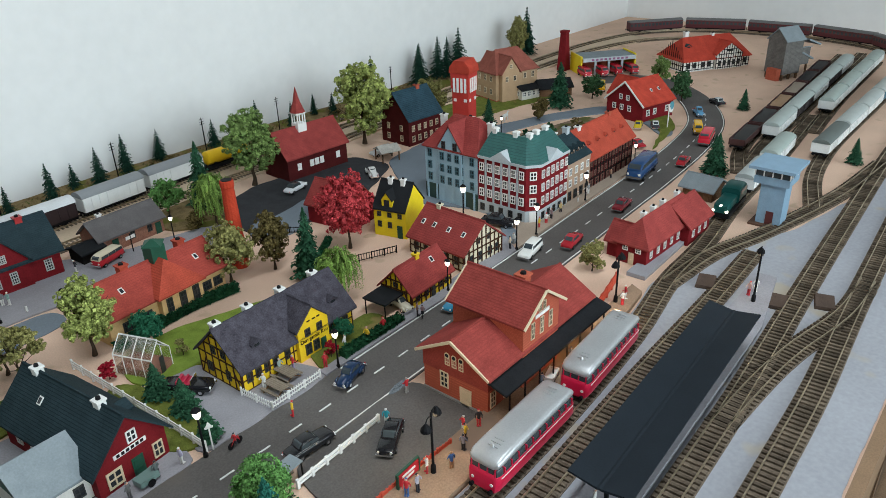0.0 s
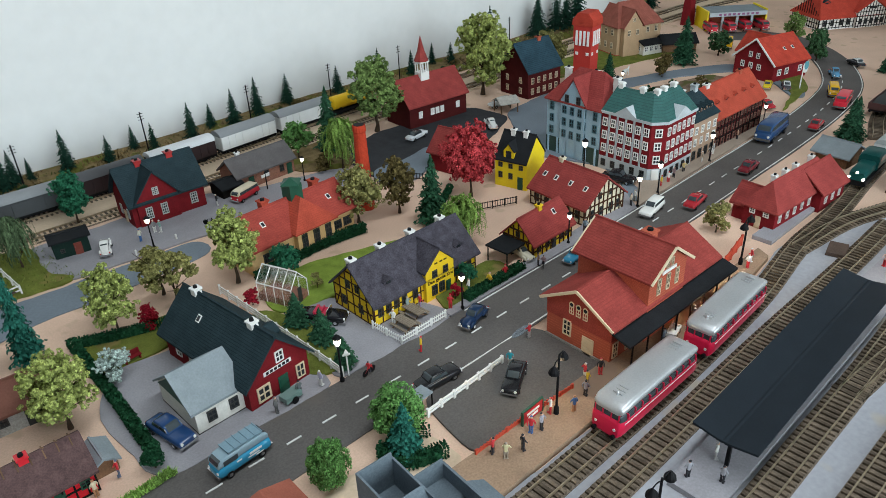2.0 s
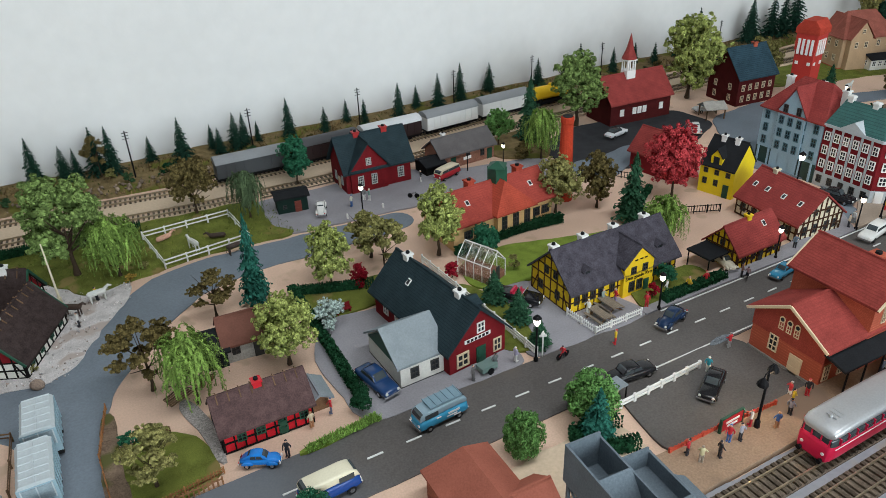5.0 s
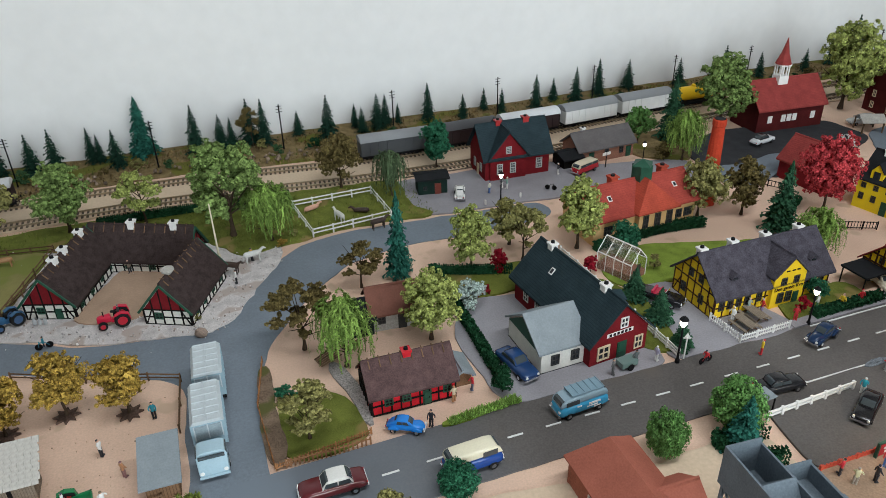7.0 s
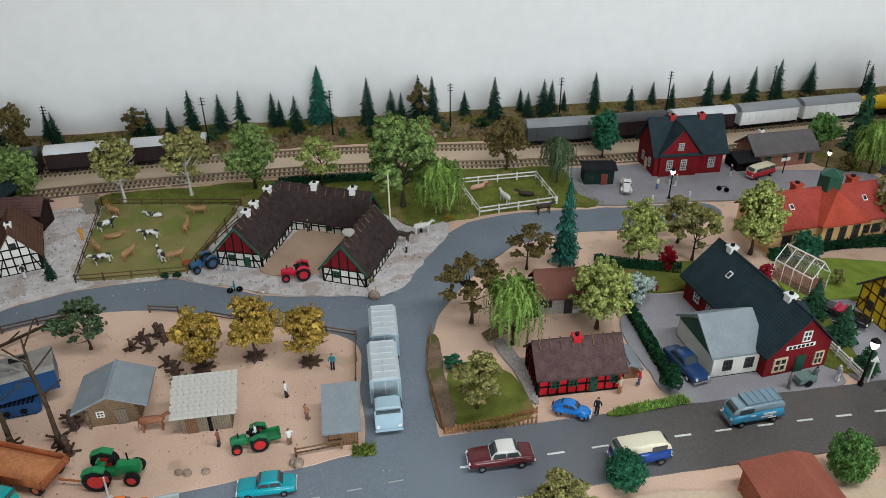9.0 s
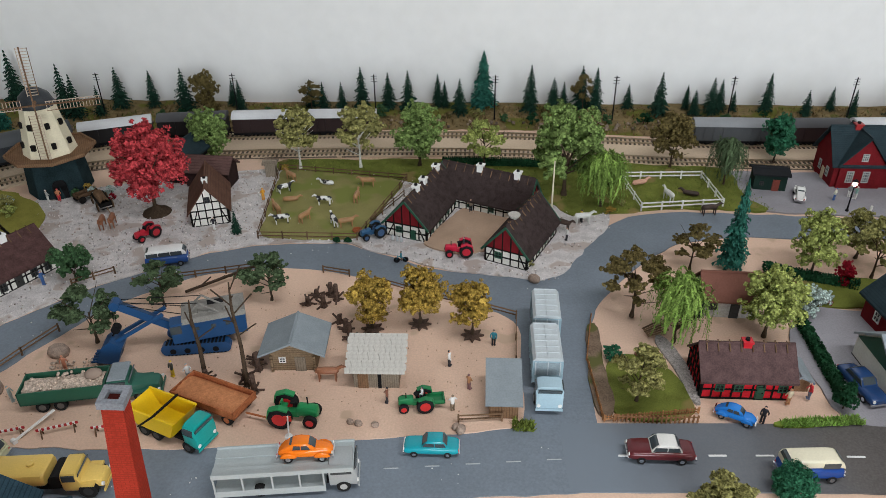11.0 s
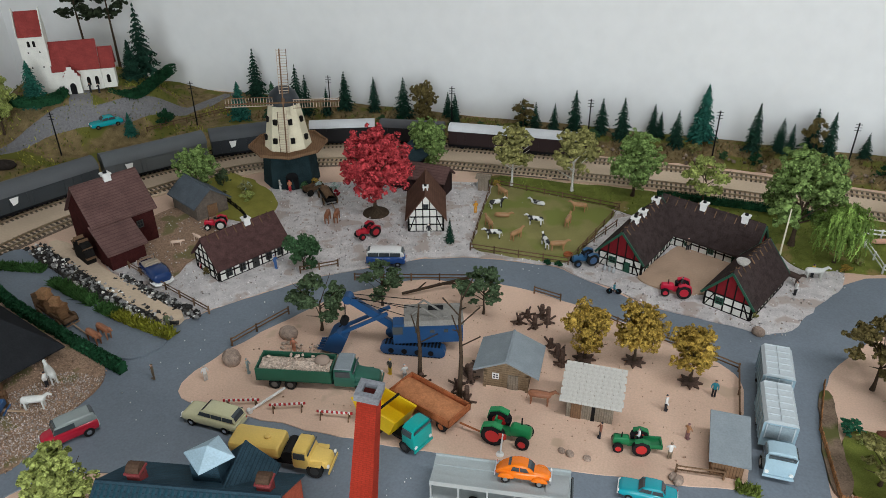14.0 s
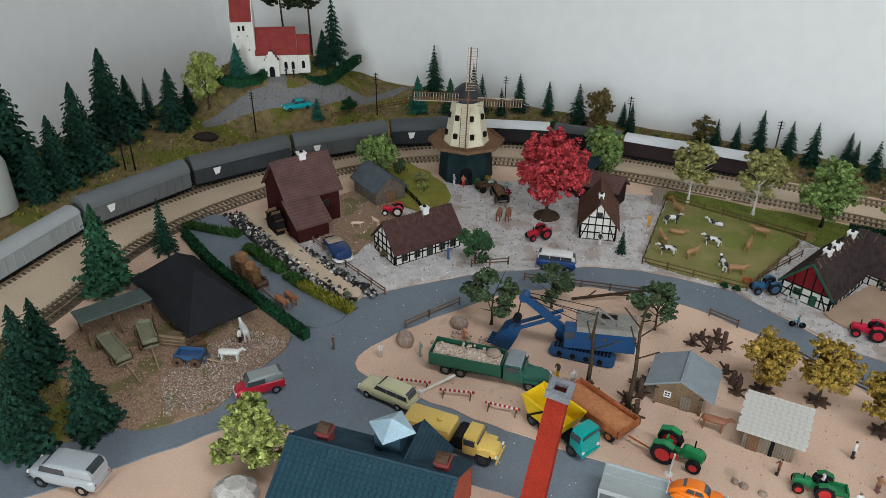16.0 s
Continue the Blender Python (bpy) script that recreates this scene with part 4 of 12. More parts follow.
# ---------------------------------------------------------------- plants
def leaf_quads(p, out, size, rng, long=0.62):
    """One small leaf at each point, turned roughly outwards."""
    n = len(p)
    nrm = out + rng.normal(size=(n, 3)) * 0.42
    nrm /= np.linalg.norm(nrm, axis=1)[:, None]
    a = np.cross(nrm, rng.normal(size=(n, 3)))
    a /= np.linalg.norm(a, axis=1)[:, None]
    b = np.cross(nrm, a)
    s = size * rng.uniform(0.45, 1.0, (n, 1))
    return np.stack([p - a * s, p + b * s * long, p + a * s, p - b * s * long], 1).reshape(-1, 3)


def leaf_cloud(name, m, lobes, n, leaf, seed, flat=0.85):
    """A crown of many small leaves gathered in rounded clumps over darker inner growth. lobes: centres and radii; n: clumps."""
    rng = np.random.default_rng(seed)
    vol = np.array([l[3] ** 2 for l in lobes])
    V = []
    for k in rng.choice(len(lobes), n, p=vol / vol.sum()):
        x, y, z, r = lobes[k][:4]
        d = rng.normal(size=3)
        d /= np.linalg.norm(d)
        c = np.array([x, y, z]) + d * (1, 1, flat) * r * rng.uniform(0.60, 1.04)
        cr = r * rng.uniform(0.17, 0.31)
        out = rng.normal(size=(40, 3)) + d * 0.75 + (0, 0, 0.35)
        out /= np.linalg.norm(out, axis=1)[:, None]
        V.append(leaf_quads(c + out * cr * rng.uniform(0.55, 1.0, (40, 1)) * (1, 1, flat), out, leaf, rng))
    for x, y, z, r in [l[:4] for l in lobes]:
        out = rng.normal(size=(70, 3))
        out /= np.linalg.norm(out, axis=1)[:, None]
        V.append(leaf_quads(np.array([x, y, z]) + out * (1, 1, flat) * r * rng.uniform(0.25, 0.62, (70, 1)), out, r * 0.30, rng, 0.8))
    v = np.concatenate(V)
    return fast_mesh(name, v, np.arange(len(v)).reshape(-1, 4), m)


def weeping_cloud(name, m, n, leaf, seed, wide, base, top):
    """A crown of hanging strands that arch over from the limbs and fall towards the ground: each one a ragged ribbon with loose leaves."""
    rng = np.random.default_rng(seed)
    V, Q, at = [], [], 0
    N = 22
    for k in range(n):
        a = rng.uniform(0, 2 * math.pi)
        r0, r1 = wide * rng.uniform(0.0, 0.75), wide * rng.uniform(0.10, 0.34)
        z0 = top - 0.42 * wide * (r0 / wide) ** 2 - rng.uniform(0.0, 0.34) * (top - base)
        z1 = max(base * rng.uniform(0.6, 2.2), z0 - rng.uniform(0.22, 0.62) * (top - base))
        t = np.linspace(0, 1, N)[:, None]
        rad, turn = r0 + r1 * np.sin(t * math.pi * 0.55), a + 0.25 * t * rng.normal()
        p = np.concatenate([rad * np.cos(turn), rad * np.sin(turn), z0 + 0.05 * np.sin(t * math.pi) + (z1 - z0) * t ** 1.5], 1) + rng.normal(size=(N, 3)) * leaf * 0.22
        out = np.concatenate([np.cos(turn), np.sin(turn), 0.55 - 0.2 * t], 1)
        side = np.concatenate([-np.sin(turn), np.cos(turn), 0 * t], 1) * leaf * rng.uniform(0.25, 1.0, (N, 1)) * (1.0 - 0.55 * t)
        V.append(np.stack([p - side, p + side], 1).reshape(-1, 3))
        Q.append(np.array([(2 * i, 2 * i + 1, 2 * i + 3, 2 * i + 2) for i in range(N - 1)]) + at)
        at += 2 * N
        more = leaf_quads(np.repeat(p, 2, 0) + rng.normal(size=(2 * N, 3)) * leaf * 0.5, np.repeat(out, 2, 0), leaf * 0.75, rng, 0.42)
        V.append(more)
        Q.append(np.arange(len(more)).reshape(-1, 4) + at)
        at += len(more)
    return fast_mesh(name, np.concatenate(V), np.concatenate(Q), m)


def trunk_geo(h, r, limbs, seed, spread):
    rng = random.Random(seed)
    g = Geo()
    rings, x, y = [], 0.0, 0.0
    for k in range(6):
        f = k / 5
        rr = r * (1.55 if k == 0 else 1 - 0.65 * f)
        rings.append([(x + rr * math.cos(i * math.pi / 4), y + rr * math.sin(i * math.pi / 4), h * f) for i in range(8)])
        x, y = x + rng.uniform(-1, 1) * r * 0.5, y + rng.uniform(-1, 1) * r * 0.5
    g.loft(rings)
    for k in range(limbs):
        a, z = k * 2.4 + rng.random(), h * rng.uniform(0.35, 0.9)
        q = (spread * math.cos(a) * rng.uniform(0.5, 0.9), spread * math.sin(a) * rng.uniform(0.5, 0.9), z + spread * rng.uniform(0.3, 0.9))
        g.rod((0, 0, z), q, r * 0.42, r * 0.12, 5)
    return g


TREE_MESHES = {}
KINDS = {  # clumps, leaf size, trunk share, width share, flatness, lobes, lobe size
    "round": (300, 0.021, 0.20, 0.43, 0.90, 10, 0.52),
    "dense": (420, 0.020, 0.22, 0.42, 0.92, 11, 0.58),
    "tall": (340, 0.019, 0.16, 0.36, 0.95, 13, 0.52),
    "loose": (210, 0.026, 0.24, 0.46, 0.50, 11, 0.40),
    "weeping": (210, 0.025, 0.10, 0.42, 1.0, 8, 0.6),
    "birch": (190, 0.022, 0.26, 0.31, 1.0, 10, 0.50),
    "fruit": (330, 0.019, 0.24, 0.43, 0.88, 11, 0.48),
    "scrub": (64, 0.058, 0.06, 0.42, 0.85, 5, 0.60),
    "bush": (220, 0.031, 0.06, 0.42, 0.85, 6, 0.60),
    "ball": (250, 0.036, 0.04, 0.46, 0.95, 1, 0.98),
}


def tree_meshes(kind, colour, variant, bark_m):
    key = (kind, colour.name, variant)
    if key not in TREE_MESHES:
        n, leaf, share, wide, flat, nl, size = KINDS[kind]
        rng = random.Random(variant * 31 + len(kind) + len(colour.name))
        lobes = []
        for k in range(nl):
            a, f = k * 2.4 + rng.random(), (k + 0.5) / nl
            up = share + 0.10 + (1 - share - 0.20) * f
            off = wide * (0.58 if kind != "loose" else 0.70) * math.sin(math.pi * (0.20 + 0.72 * f)) * rng.uniform(0.75, 1.15) if nl > 1 else 0
            rad = wide * size * rng.uniform(0.66, 1.0) * (0.72 + 0.28 * math.sin(math.pi * f)) if nl > 1 else 0.46
            lobes.append((off * math.cos(a), off * math.sin(a), up if nl > 1 else 0.5, rad))
        crown = weeping_cloud("crown", colour, n, leaf, variant + 5, wide, share, 0.97) if kind == "weeping" else leaf_cloud("crown", colour, lobes, n, leaf, variant + 5, flat)
        trunk = trunk_geo(share + 0.30, 0.022 if kind != "birch" else 0.017, 8, variant, wide).mesh("trunk", bark_m, True)
        TREE_MESHES[key] = (trunk, crown)
    return TREE_MESHES[key]


def tree(kind, colour, x, y, h, label, z=0.0, variant=0, wide=1.0, bark_m=None, name="tree", category="tree", group=""):
    tr, cr = tree_meshes(kind, colour, variant, bark_m or (bark_birch if kind == "birch" else bark))
    o = thing(name, x, y, z, (x * 997 + y * 613) % 360, label, category, group)
    sc = Matrix.Diagonal((h * wide, h * wide, h, 1))
    part("trunk", tr, None, o, at=sc)
    part("crown", cr, None, o, at=sc)
    return o


def fir_mesh(seed, layers=11, wide=0.24, m=None):
    """Separate tiers of drooping needle-edged branches round a thin stem, one unit high."""
    rng = np.random.default_rng(seed)
    V = []
    for k in range(layers):
        f = k / (layers - 1)
        z = 0.13 + 0.85 * f ** 0.94
        R = wide * (1 - f) ** 0.8 * rng.uniform(0.80, 1.10) + 0.014
        nb = max(6, int(15 * (1 - f) + 6))
        for i in range(nb):
            a = 2 * math.pi * (i + rng.uniform(-0.35, 0.35)) / nb + k
            r = R * rng.uniform(0.62, 1.16)
            d, s = np.array([math.cos(a), math.sin(a), 0]), np.array([-math.sin(a), math.cos(a), 0])
            p0, p1 = np.array([0, 0, z + 0.020]), d * r + np.array([0, 0, z - r * rng.uniform(0.22, 0.50)])
            for j in range(7):
                c = p0 + (p1 - p0) * (0.14 + 0.143 * j) + rng.normal(size=3) * 0.004
                wd = (r * 0.20 + 0.006) * (1 - 0.075 * j)
                t = rng.uniform(-0.022, 0.022)
                V += [c - d * wd * 0.6 + [0, 0, 0.010], c + s * wd + d * wd * 0.3 + [0, 0, -0.016 + t], c + d * wd * 1.05 + [0, 0, -0.012], c - s * wd + d * wd * 0.3 + [0, 0, -0.016 - t]]
    return fast_mesh("crown", V, np.arange(len(V)).reshape(-1, 4), m)


FIR_DARK, FIR_GREEN, FIR_TEAL = foliage("fir_dark", (0.016, 0.046, 0.030)), foliage("fir_green", (0.028, 0.080, 0.042)), foliage("fir_teal", (0.026, 0.115, 0.085))
FIRS = {(c.name, k): fir_mesh(40 + k, (14, 15, 13)[k], (0.225, 0.195, 0.25)[k], c) for c in (FIR_DARK, FIR_GREEN, FIR_TEAL) for k in range(3)}
FIRS.update({(c.name, 3): fir_mesh(47, 24, 0.225, c) for c in (FIR_DARK, FIR_GREEN, FIR_TEAL)})
FIR_STEM = Geo().rod((0, 0, 0), (0, 0, 1.0), 0.020, 0.004, 6).mesh("trunk", bark)


def fir(x, y, h, label="dark green model fir against the wall", z=0.0, colour=None, k=0, wide=1.0, group="firs along the wall"):
    colour = colour or FIR_DARK
    o = thing("fir_tree", x, y, z, (x * 1411 + y * 733) % 360, label, "fir tree", group)
    sc = Matrix.Diagonal((h * wide, h * wide, h, 1))
    part("trunk", FIR_STEM, None, o, at=sc)
    part("crown", FIRS[(colour.name, k)], None, o, at=sc)
    return o


def hedge(pts, h, w, m, label, z=0.0, seed=1):
    """A clipped hedge of small leaves along a line."""
    c = smooth_line(pts, 0.003) if len(pts) > 2 else np.array([np.array(pts[0]) + (np.array(pts[1]) - np.array(pts[0])) * t for t in np.linspace(0, 1, max(2, int(np.linalg.norm(np.array(pts[1]) - np.array(pts[0])) / 0.003)))])
    rng = np.random.default_rng(seed)
    o = thing("hedge", 0, 0, z, 0, label, "hedge")
    core = Geo().slab(ribbon([tuple(p) for p in c[:: max(1, len(c) // 12)]] + [tuple(c[-1])], w * 0.40), 0, h * 0.86)
    part("hedge_core", core, m, o)
    n = len(c) * 40
    i = rng.integers(0, len(c), n)
    d = np.gradient(c, axis=0)
    d /= np.linalg.norm(d, axis=1)[:, None] + 1e-9
    nr = np.stack([-d[:, 1], d[:, 0]], 1)
    across = rng.uniform(-0.5, 0.5, n) * w
    up = rng.uniform(0.05, 1.0, n) * h
    face = rng.random(n) < 0.6
    across = np.where(face, np.sign(across) * w * 0.5 * rng.uniform(0.85, 1.12, n), across)
    up = np.where(face, up, h * rng.uniform(0.9, 1.08, n))
    p = np.stack([c[i, 0] + nr[i, 0] * across, c[i, 1] + nr[i, 1] * across, up], 1)
    a = rng.normal(size=(n, 3))
    a /= np.linalg.norm(a, axis=1)[:, None]
    b = np.cross(a, rng.normal(size=(n, 3)))
    b /= np.linalg.norm(b, axis=1)[:, None]
    s = 0.0017 * rng.uniform(0.6, 1.4, (n, 1))
    q = np.stack([p - a * s, p + b * s * 0.7, p + a * s, p - b * s * 0.7], 1).reshape(-1, 3)
    part("hedge_leaves", fast_mesh("hedge_leaves", q, np.arange(n * 4).reshape(n, 4), m), None, o)["kind"] = "stuff"
    return o


def tufts(name, area, n, h, m, label, z=0.002, seed=2):
    """Blades of grass or weeds scattered over an outline's bounding box, kept inside it."""
    rng = np.random.default_rng(seed)
    A = np.array(area)
    lo, hi = A.min(0), A.max(0)
    pts = rng.uniform(lo, hi, (n * 3, 2))
    j = np.roll(A, -1, 0)
    inside = np.zeros(len(pts), bool)
    for (x0, y0), (x1, y1) in zip(A, j):
        hit = ((y0 > pts[:, 1]) != (y1 > pts[:, 1])) & (pts[:, 0] < (x1 - x0) * (pts[:, 1] - y0) / (y1 - y0 + 1e-12) + x0)
        inside ^= hit
    pts = pts[inside][:n]
    n = len(pts)
    p = np.concatenate([pts, np.full((n, 1), z)], 1)
    a = rng.uniform(0, 2 * math.pi, n)
    s = np.stack([np.cos(a), np.sin(a), np.zeros(n)], 1) * (h * 0.22)
    tip = np.concatenate([rng.normal(size=(n, 2)) * h * 0.4, h * rng.uniform(0.5, 1.2, (n, 1))], 1)
    q = np.stack([p - s, p + s, p + tip + s * 0.2, p + tip - s * 0.2], 1).reshape(-1, 3)
    return solid(name, fast_mesh(name, q, np.arange(n * 4).reshape(n, 4), m), None, label, "grass", kind="stuff")


def pebbles(name, area, n, size, m, label, z=0.002, seed=3, category="stones"):
    """Loose stones scattered inside an outline, one joined object."""
    rng = np.random.default_rng(seed)
    A = np.array(area)
    lo, hi = A.min(0), A.max(0)
    pts = rng.uniform(lo, hi, (n * 3, 2))
    inside = np.zeros(len(pts), bool)
    for (x0, y0), (x1, y1) in zip(A, np.roll(A, -1, 0)):
        inside ^= ((y0 > pts[:, 1]) != (y1 > pts[:, 1])) & (pts[:, 0] < (x1 - x0) * (pts[:, 1] - y0) / (y1 - y0 + 1e-12) + x0)
    pts = pts[inside][:n]
    cube = np.array([(x, y, zz) for zz in (-0.5, 0.5) for x, y in ((-0.5, -0.5), (0.5, -0.5), (0.5, 0.5), (-0.5, 0.5))])
    V = []
    for x, y in pts:
        r = Euler(rng.uniform(0, 6.28, 3).tolist()).to_matrix()
        s = size * rng.uniform(0.4, 1.5) * rng.uniform(0.6, 1.2, 3)
        V.append((cube * s * rng.uniform(0.75, 1.0, (8, 3))) @ np.array(r).T + [x, y, z + s.min() * 0.3])
    F = np.array([(3, 2, 1, 0), (4, 5, 6, 7), (0, 1, 5, 4), (1, 2, 6, 5), (2, 3, 7, 6), (3, 0, 4, 7)])
    Q = np.concatenate([F + 8 * k for k in range(len(V))])
    return solid(name, fast_mesh(name, np.concatenate(V), Q, m), None, label, category, kind="stuff")


# ---------------------------------------------------------------- fences, lamps, figures
def fence(label, pts, m, h=0.012, gap=0.03, rails=(0.45, 0.85), w=0.0014, name="fence", group="", slats=0, z=0.002):
    """Posts and rails along a line; slats: upright pales between them at that spacing."""
    o = thing(name, 0, 0, z, 0, label, "fence", group)
    for (x0, y0), (x1, y1) in zip(pts[:-1], pts[1:]):
        L = math.hypot(x1 - x0, y1 - y0)
        k = max(1, round(L / gap))
        for i in range(k + 1):
            x, y = x0 + (x1 - x0) * i / k, y0 + (y1 - y0) * i / k
            bar("post", m, o, (x, y, 0), (x, y, h), w * 1.25, w * 1.25)
        for f in rails:
            bar("rail", m, o, (x0, y0, h * f), (x1, y1, h * f), w * 0.6, w * 1.1)
        if slats:
            n = int(L / slats)
            for i in range(n):
                x, y = x0 + (x1 - x0) * (i + 0.5) / n, y0 + (y1 - y0) * (i + 0.5) / n
                bar("pale", m, o, (x, y, h * 0.12), (x, y, h * 0.98), w * 0.7, w * 0.7)
    return o


def street_lamp(x, y, h, lit=True):
    o = thing("street_lamp", x, y, 0.002, 0, "black cast street lamp with a glowing white globe", "street lamp", "street lamps")
    r = h * 0.018
    part("post", Geo().lathe([(r * 2.6, 0), (r * 2.6, h * 0.06), (r * 1.5, h * 0.09), (r * 1.2, h * 0.3), (r, h * 0.82)], n=8), black, o)
    part("globe", Geo().lathe([(h * 0.035, h * 0.82), (h * 0.068, h * 0.885), (h * 0.070, h * 0.945), (h * 0.04, h)], n=10), lamp_glow, o, smooth=True)
    part("cap", Geo().lathe([(h * 0.088, h * 0.975), (h * 0.055, h * 1.02), (h * 0.022, h * 1.03), (h * 0.010, h * 1.06)], n=10), black, o)
    return o


def platform_lamp(x, y, h, rz=0, arms=2):
    o = thing("platform_lamp", x, y, 0.007, rz, "tall dark platform lamp with hanging bell shades", "lamp", "platform lamps")
    part("post", Geo().lathe([(0.0028, 0), (0.0026, 0.008), (0.0014, 0.010), (0.0011, h)], n=8), black, o)
    for s in ((-1, 1) if arms == 2 else (1,)):
        g = Geo()
        pts = [(0, h * 0.90), (0.004, h * 0.99), (0.009, h), (0.0125, h * 0.97)]
        for a, b in zip(pts[:-1], pts[1:]):
            g.rod((s * a[0], 0, a[1]), (s * b[0], 0, b[1]), 0.0006, None, 5)
        arm = part("arm", g, black, o)
        part("shade", Geo().lathe([(0.0052, h * 0.97 - 0.008), (0.0046, h * 0.97 - 0.005), (0.0016, h * 0.97 - 0.001), (0.0008, h * 0.97)], s * 0.0125, 0, 10), black, arm)
    return o


def telegraph_pole(x, y, h, z=0.0):
    o = thing("telegraph_pole", x, y, z, 8, "dark wooden telegraph pole with crossarms", "telegraph pole", "telegraph poles")
    part("pole", Geo().rod((0, 0, 0), (0, 0, h), 0.0014, 0.0010, 6), black, o)
    for f in (0.96, 0.90, 0.84):
        a = bar("crossarm", black, o, (-0.0055, 0, h * f), (0.0055, 0, h * f), 0.0009)
    return o


SKIN = mat("figure_skin_paint", (0.62, 0.38, 0.27), 0.6, var=0.05, bump=0)


def figure(x, y, top, legs, rz=0.0, z=0.003, h=0.0195, sit=False, label=""):
    """A tiny painted doll as one plain peg shape."""
    g = Geo()
    k = h / 0.0195
    lz = 0.009 * k if not sit else 0.005 * k
    v = int(abs(x * 7919 + y * 5471) * 10) % 5
    for q in (-1, 1):
        stride = 0.0006 * k * q * (v % 3)
        g.lathe([(0.0012 * k, 0), (0.0009 * k, 0.001 * k), (0.0010 * k, lz * 0.5), (0.0013 * k, lz)], q * 0.0012 * k, 0, 6)
        g.box(q * 0.0012 * k - 0.0008 * k, q * 0.0012 * k + 0.0008 * k, -0.0022 * k + stride, 0.0008 * k, 0, 0.0009 * k)
    g.slot = 1
    g.loft([[(a * k * math.cos(i * math.pi / 4), b * k * math.sin(i * math.pi / 4), lz + c * k) for i in range(8)] for a, b, c in ((0.0019, 0.0014, -0.0005), (0.0019, 0.0014, 0.002), (0.0026, 0.0016, 0.0058), (0.0022, 0.0013, 0.0070), (0.0007, 0.0007, 0.0078))])
    for q in (-1, 1):
        out, fwd = ((0.0036, -0.0006), (0.0032, -0.0020), (0.0044, -0.0012), (0.0030, -0.0028), (0.0038, 0.0008))[(v + (q > 0)) % 5]
        g.rod((q * 0.0024 * k, 0, lz + 0.0062 * k), (q * out * k, fwd * 0.5 * k, lz + 0.0034 * k), 0.0008 * k, 0.0007 * k, 5)
        g.rod((q * out * k, fwd * 0.5 * k, lz + 0.0034 * k), (q * out * 0.9 * k, fwd * 1.2 * k, lz + (0.0008 + 0.0011 * (v % 3)) * k), 0.0007 * k, 0.0005 * k, 5)
    g.slot = 2
    g.ball((0, 0, lz + 0.0090 * k), 0.0014 * k, 8)
    g.slot = 0
    g.ball((0, 0.0004 * k, lz + 0.0096 * k), 0.00135 * k, 8, 1, 1, 0.8)
    col = "%s painted miniature doll figure" % label if label else "painted miniature doll figure"
    return solid("miniature_figure", g, [paint(legs), paint(top), SKIN], col, "figurine", "miniature dolls", at=pose(x, y, z, 0, 0, rz), smooth=True)


def animal(x, y, rz, m, L=0.026, h=0.016, label="", name="toy_cow", category="toy animal", lying=False, neck=0.15, z=0.003, group="toy cows"):
    """A small plastic farm animal as one plain shape."""
    g = Geo()
    leg = h * (0.5 if not lying else 0.08)
    b = h * 0.36
    rings = []
    for f, w, t in ((-0.5, 0.35, 0.45), (-0.42, 0.85, 0.95), (-0.15, 1.0, 1.0), (0.15, 0.95, 0.95), (0.32, 0.72, 0.8), (0.36, 0.4, 0.45)):
        rings.append([(f * L, w * L * 0.15 * math.cos(i * math.pi / 4), leg + b * 0.6 + t * b * 0.62 * math.sin(i * math.pi / 4)) for i in range(8)])
    g.loft(rings)
    if not lying:
        for fx in (-0.38, 0.24):
            for s in (-1, 1):
                g.rod((fx * L, s * L * 0.09, leg + b * 0.4), (fx * L, s * L * 0.09, 0), L * 0.045, L * 0.03, 5)
    hx, hz = L * 0.56, leg + b * (0.75 + neck * 4)
    g.rod((L * 0.28, 0, leg + b * 0.8), (hx * 0.86, 0, hz), L * 0.085, L * 0.06, 6)
    g.rod((hx * 0.80, 0, hz + b * 0.08), (hx * 1.12, 0, hz - b * 0.30), L * 0.065, L * 0.038, 6)
    g.rod((-L * 0.48, 0, leg + b), (-L * 0.55, 0, leg * 0.6), L * 0.018, L * 0.012, 4)
    return solid(name, g, m, label, category, group, at=pose(x, y, z, 0, 0, rz), smooth=True)


# ---------------------------------------------------------------- road vehicles
def wheel(parent, x, y, r, w=0.0034, hub=None):
    t = part("wheel", Geo().rod((0, -w / 2, 0), (0, w / 2, 0), r, None, 14), tyre_m, parent, at=pose(x, y, r), smooth=True)
    part("hubcap", Geo().rod((0, -w / 2 - 0.0003, 0), (0, w / 2 + 0.0003, 0), r * 0.55, r * 0.5, 10), hub or chrome, t)
    return t


def ring(x, hw, z0, z1, k=0.25, n=3):
    """A rounded upright cross-section at x."""
    zc, hz, out = (z0 + z1) / 2, (z1 - z0) / 2, []
    rad = min(hw, hz) * k * 2
    for sx, sz, a0 in ((1, 1, 0), (-1, 1, 90), (-1, -1, 180), (1, -1, 270)):
        for j in range(n):
            a = radians(a0 + 90 * j / (n - 1))
            out.append((x, sx * (hw - rad) + rad * math.cos(a), zc + sz * (hz - rad) + rad * math.sin(a)))
    return out


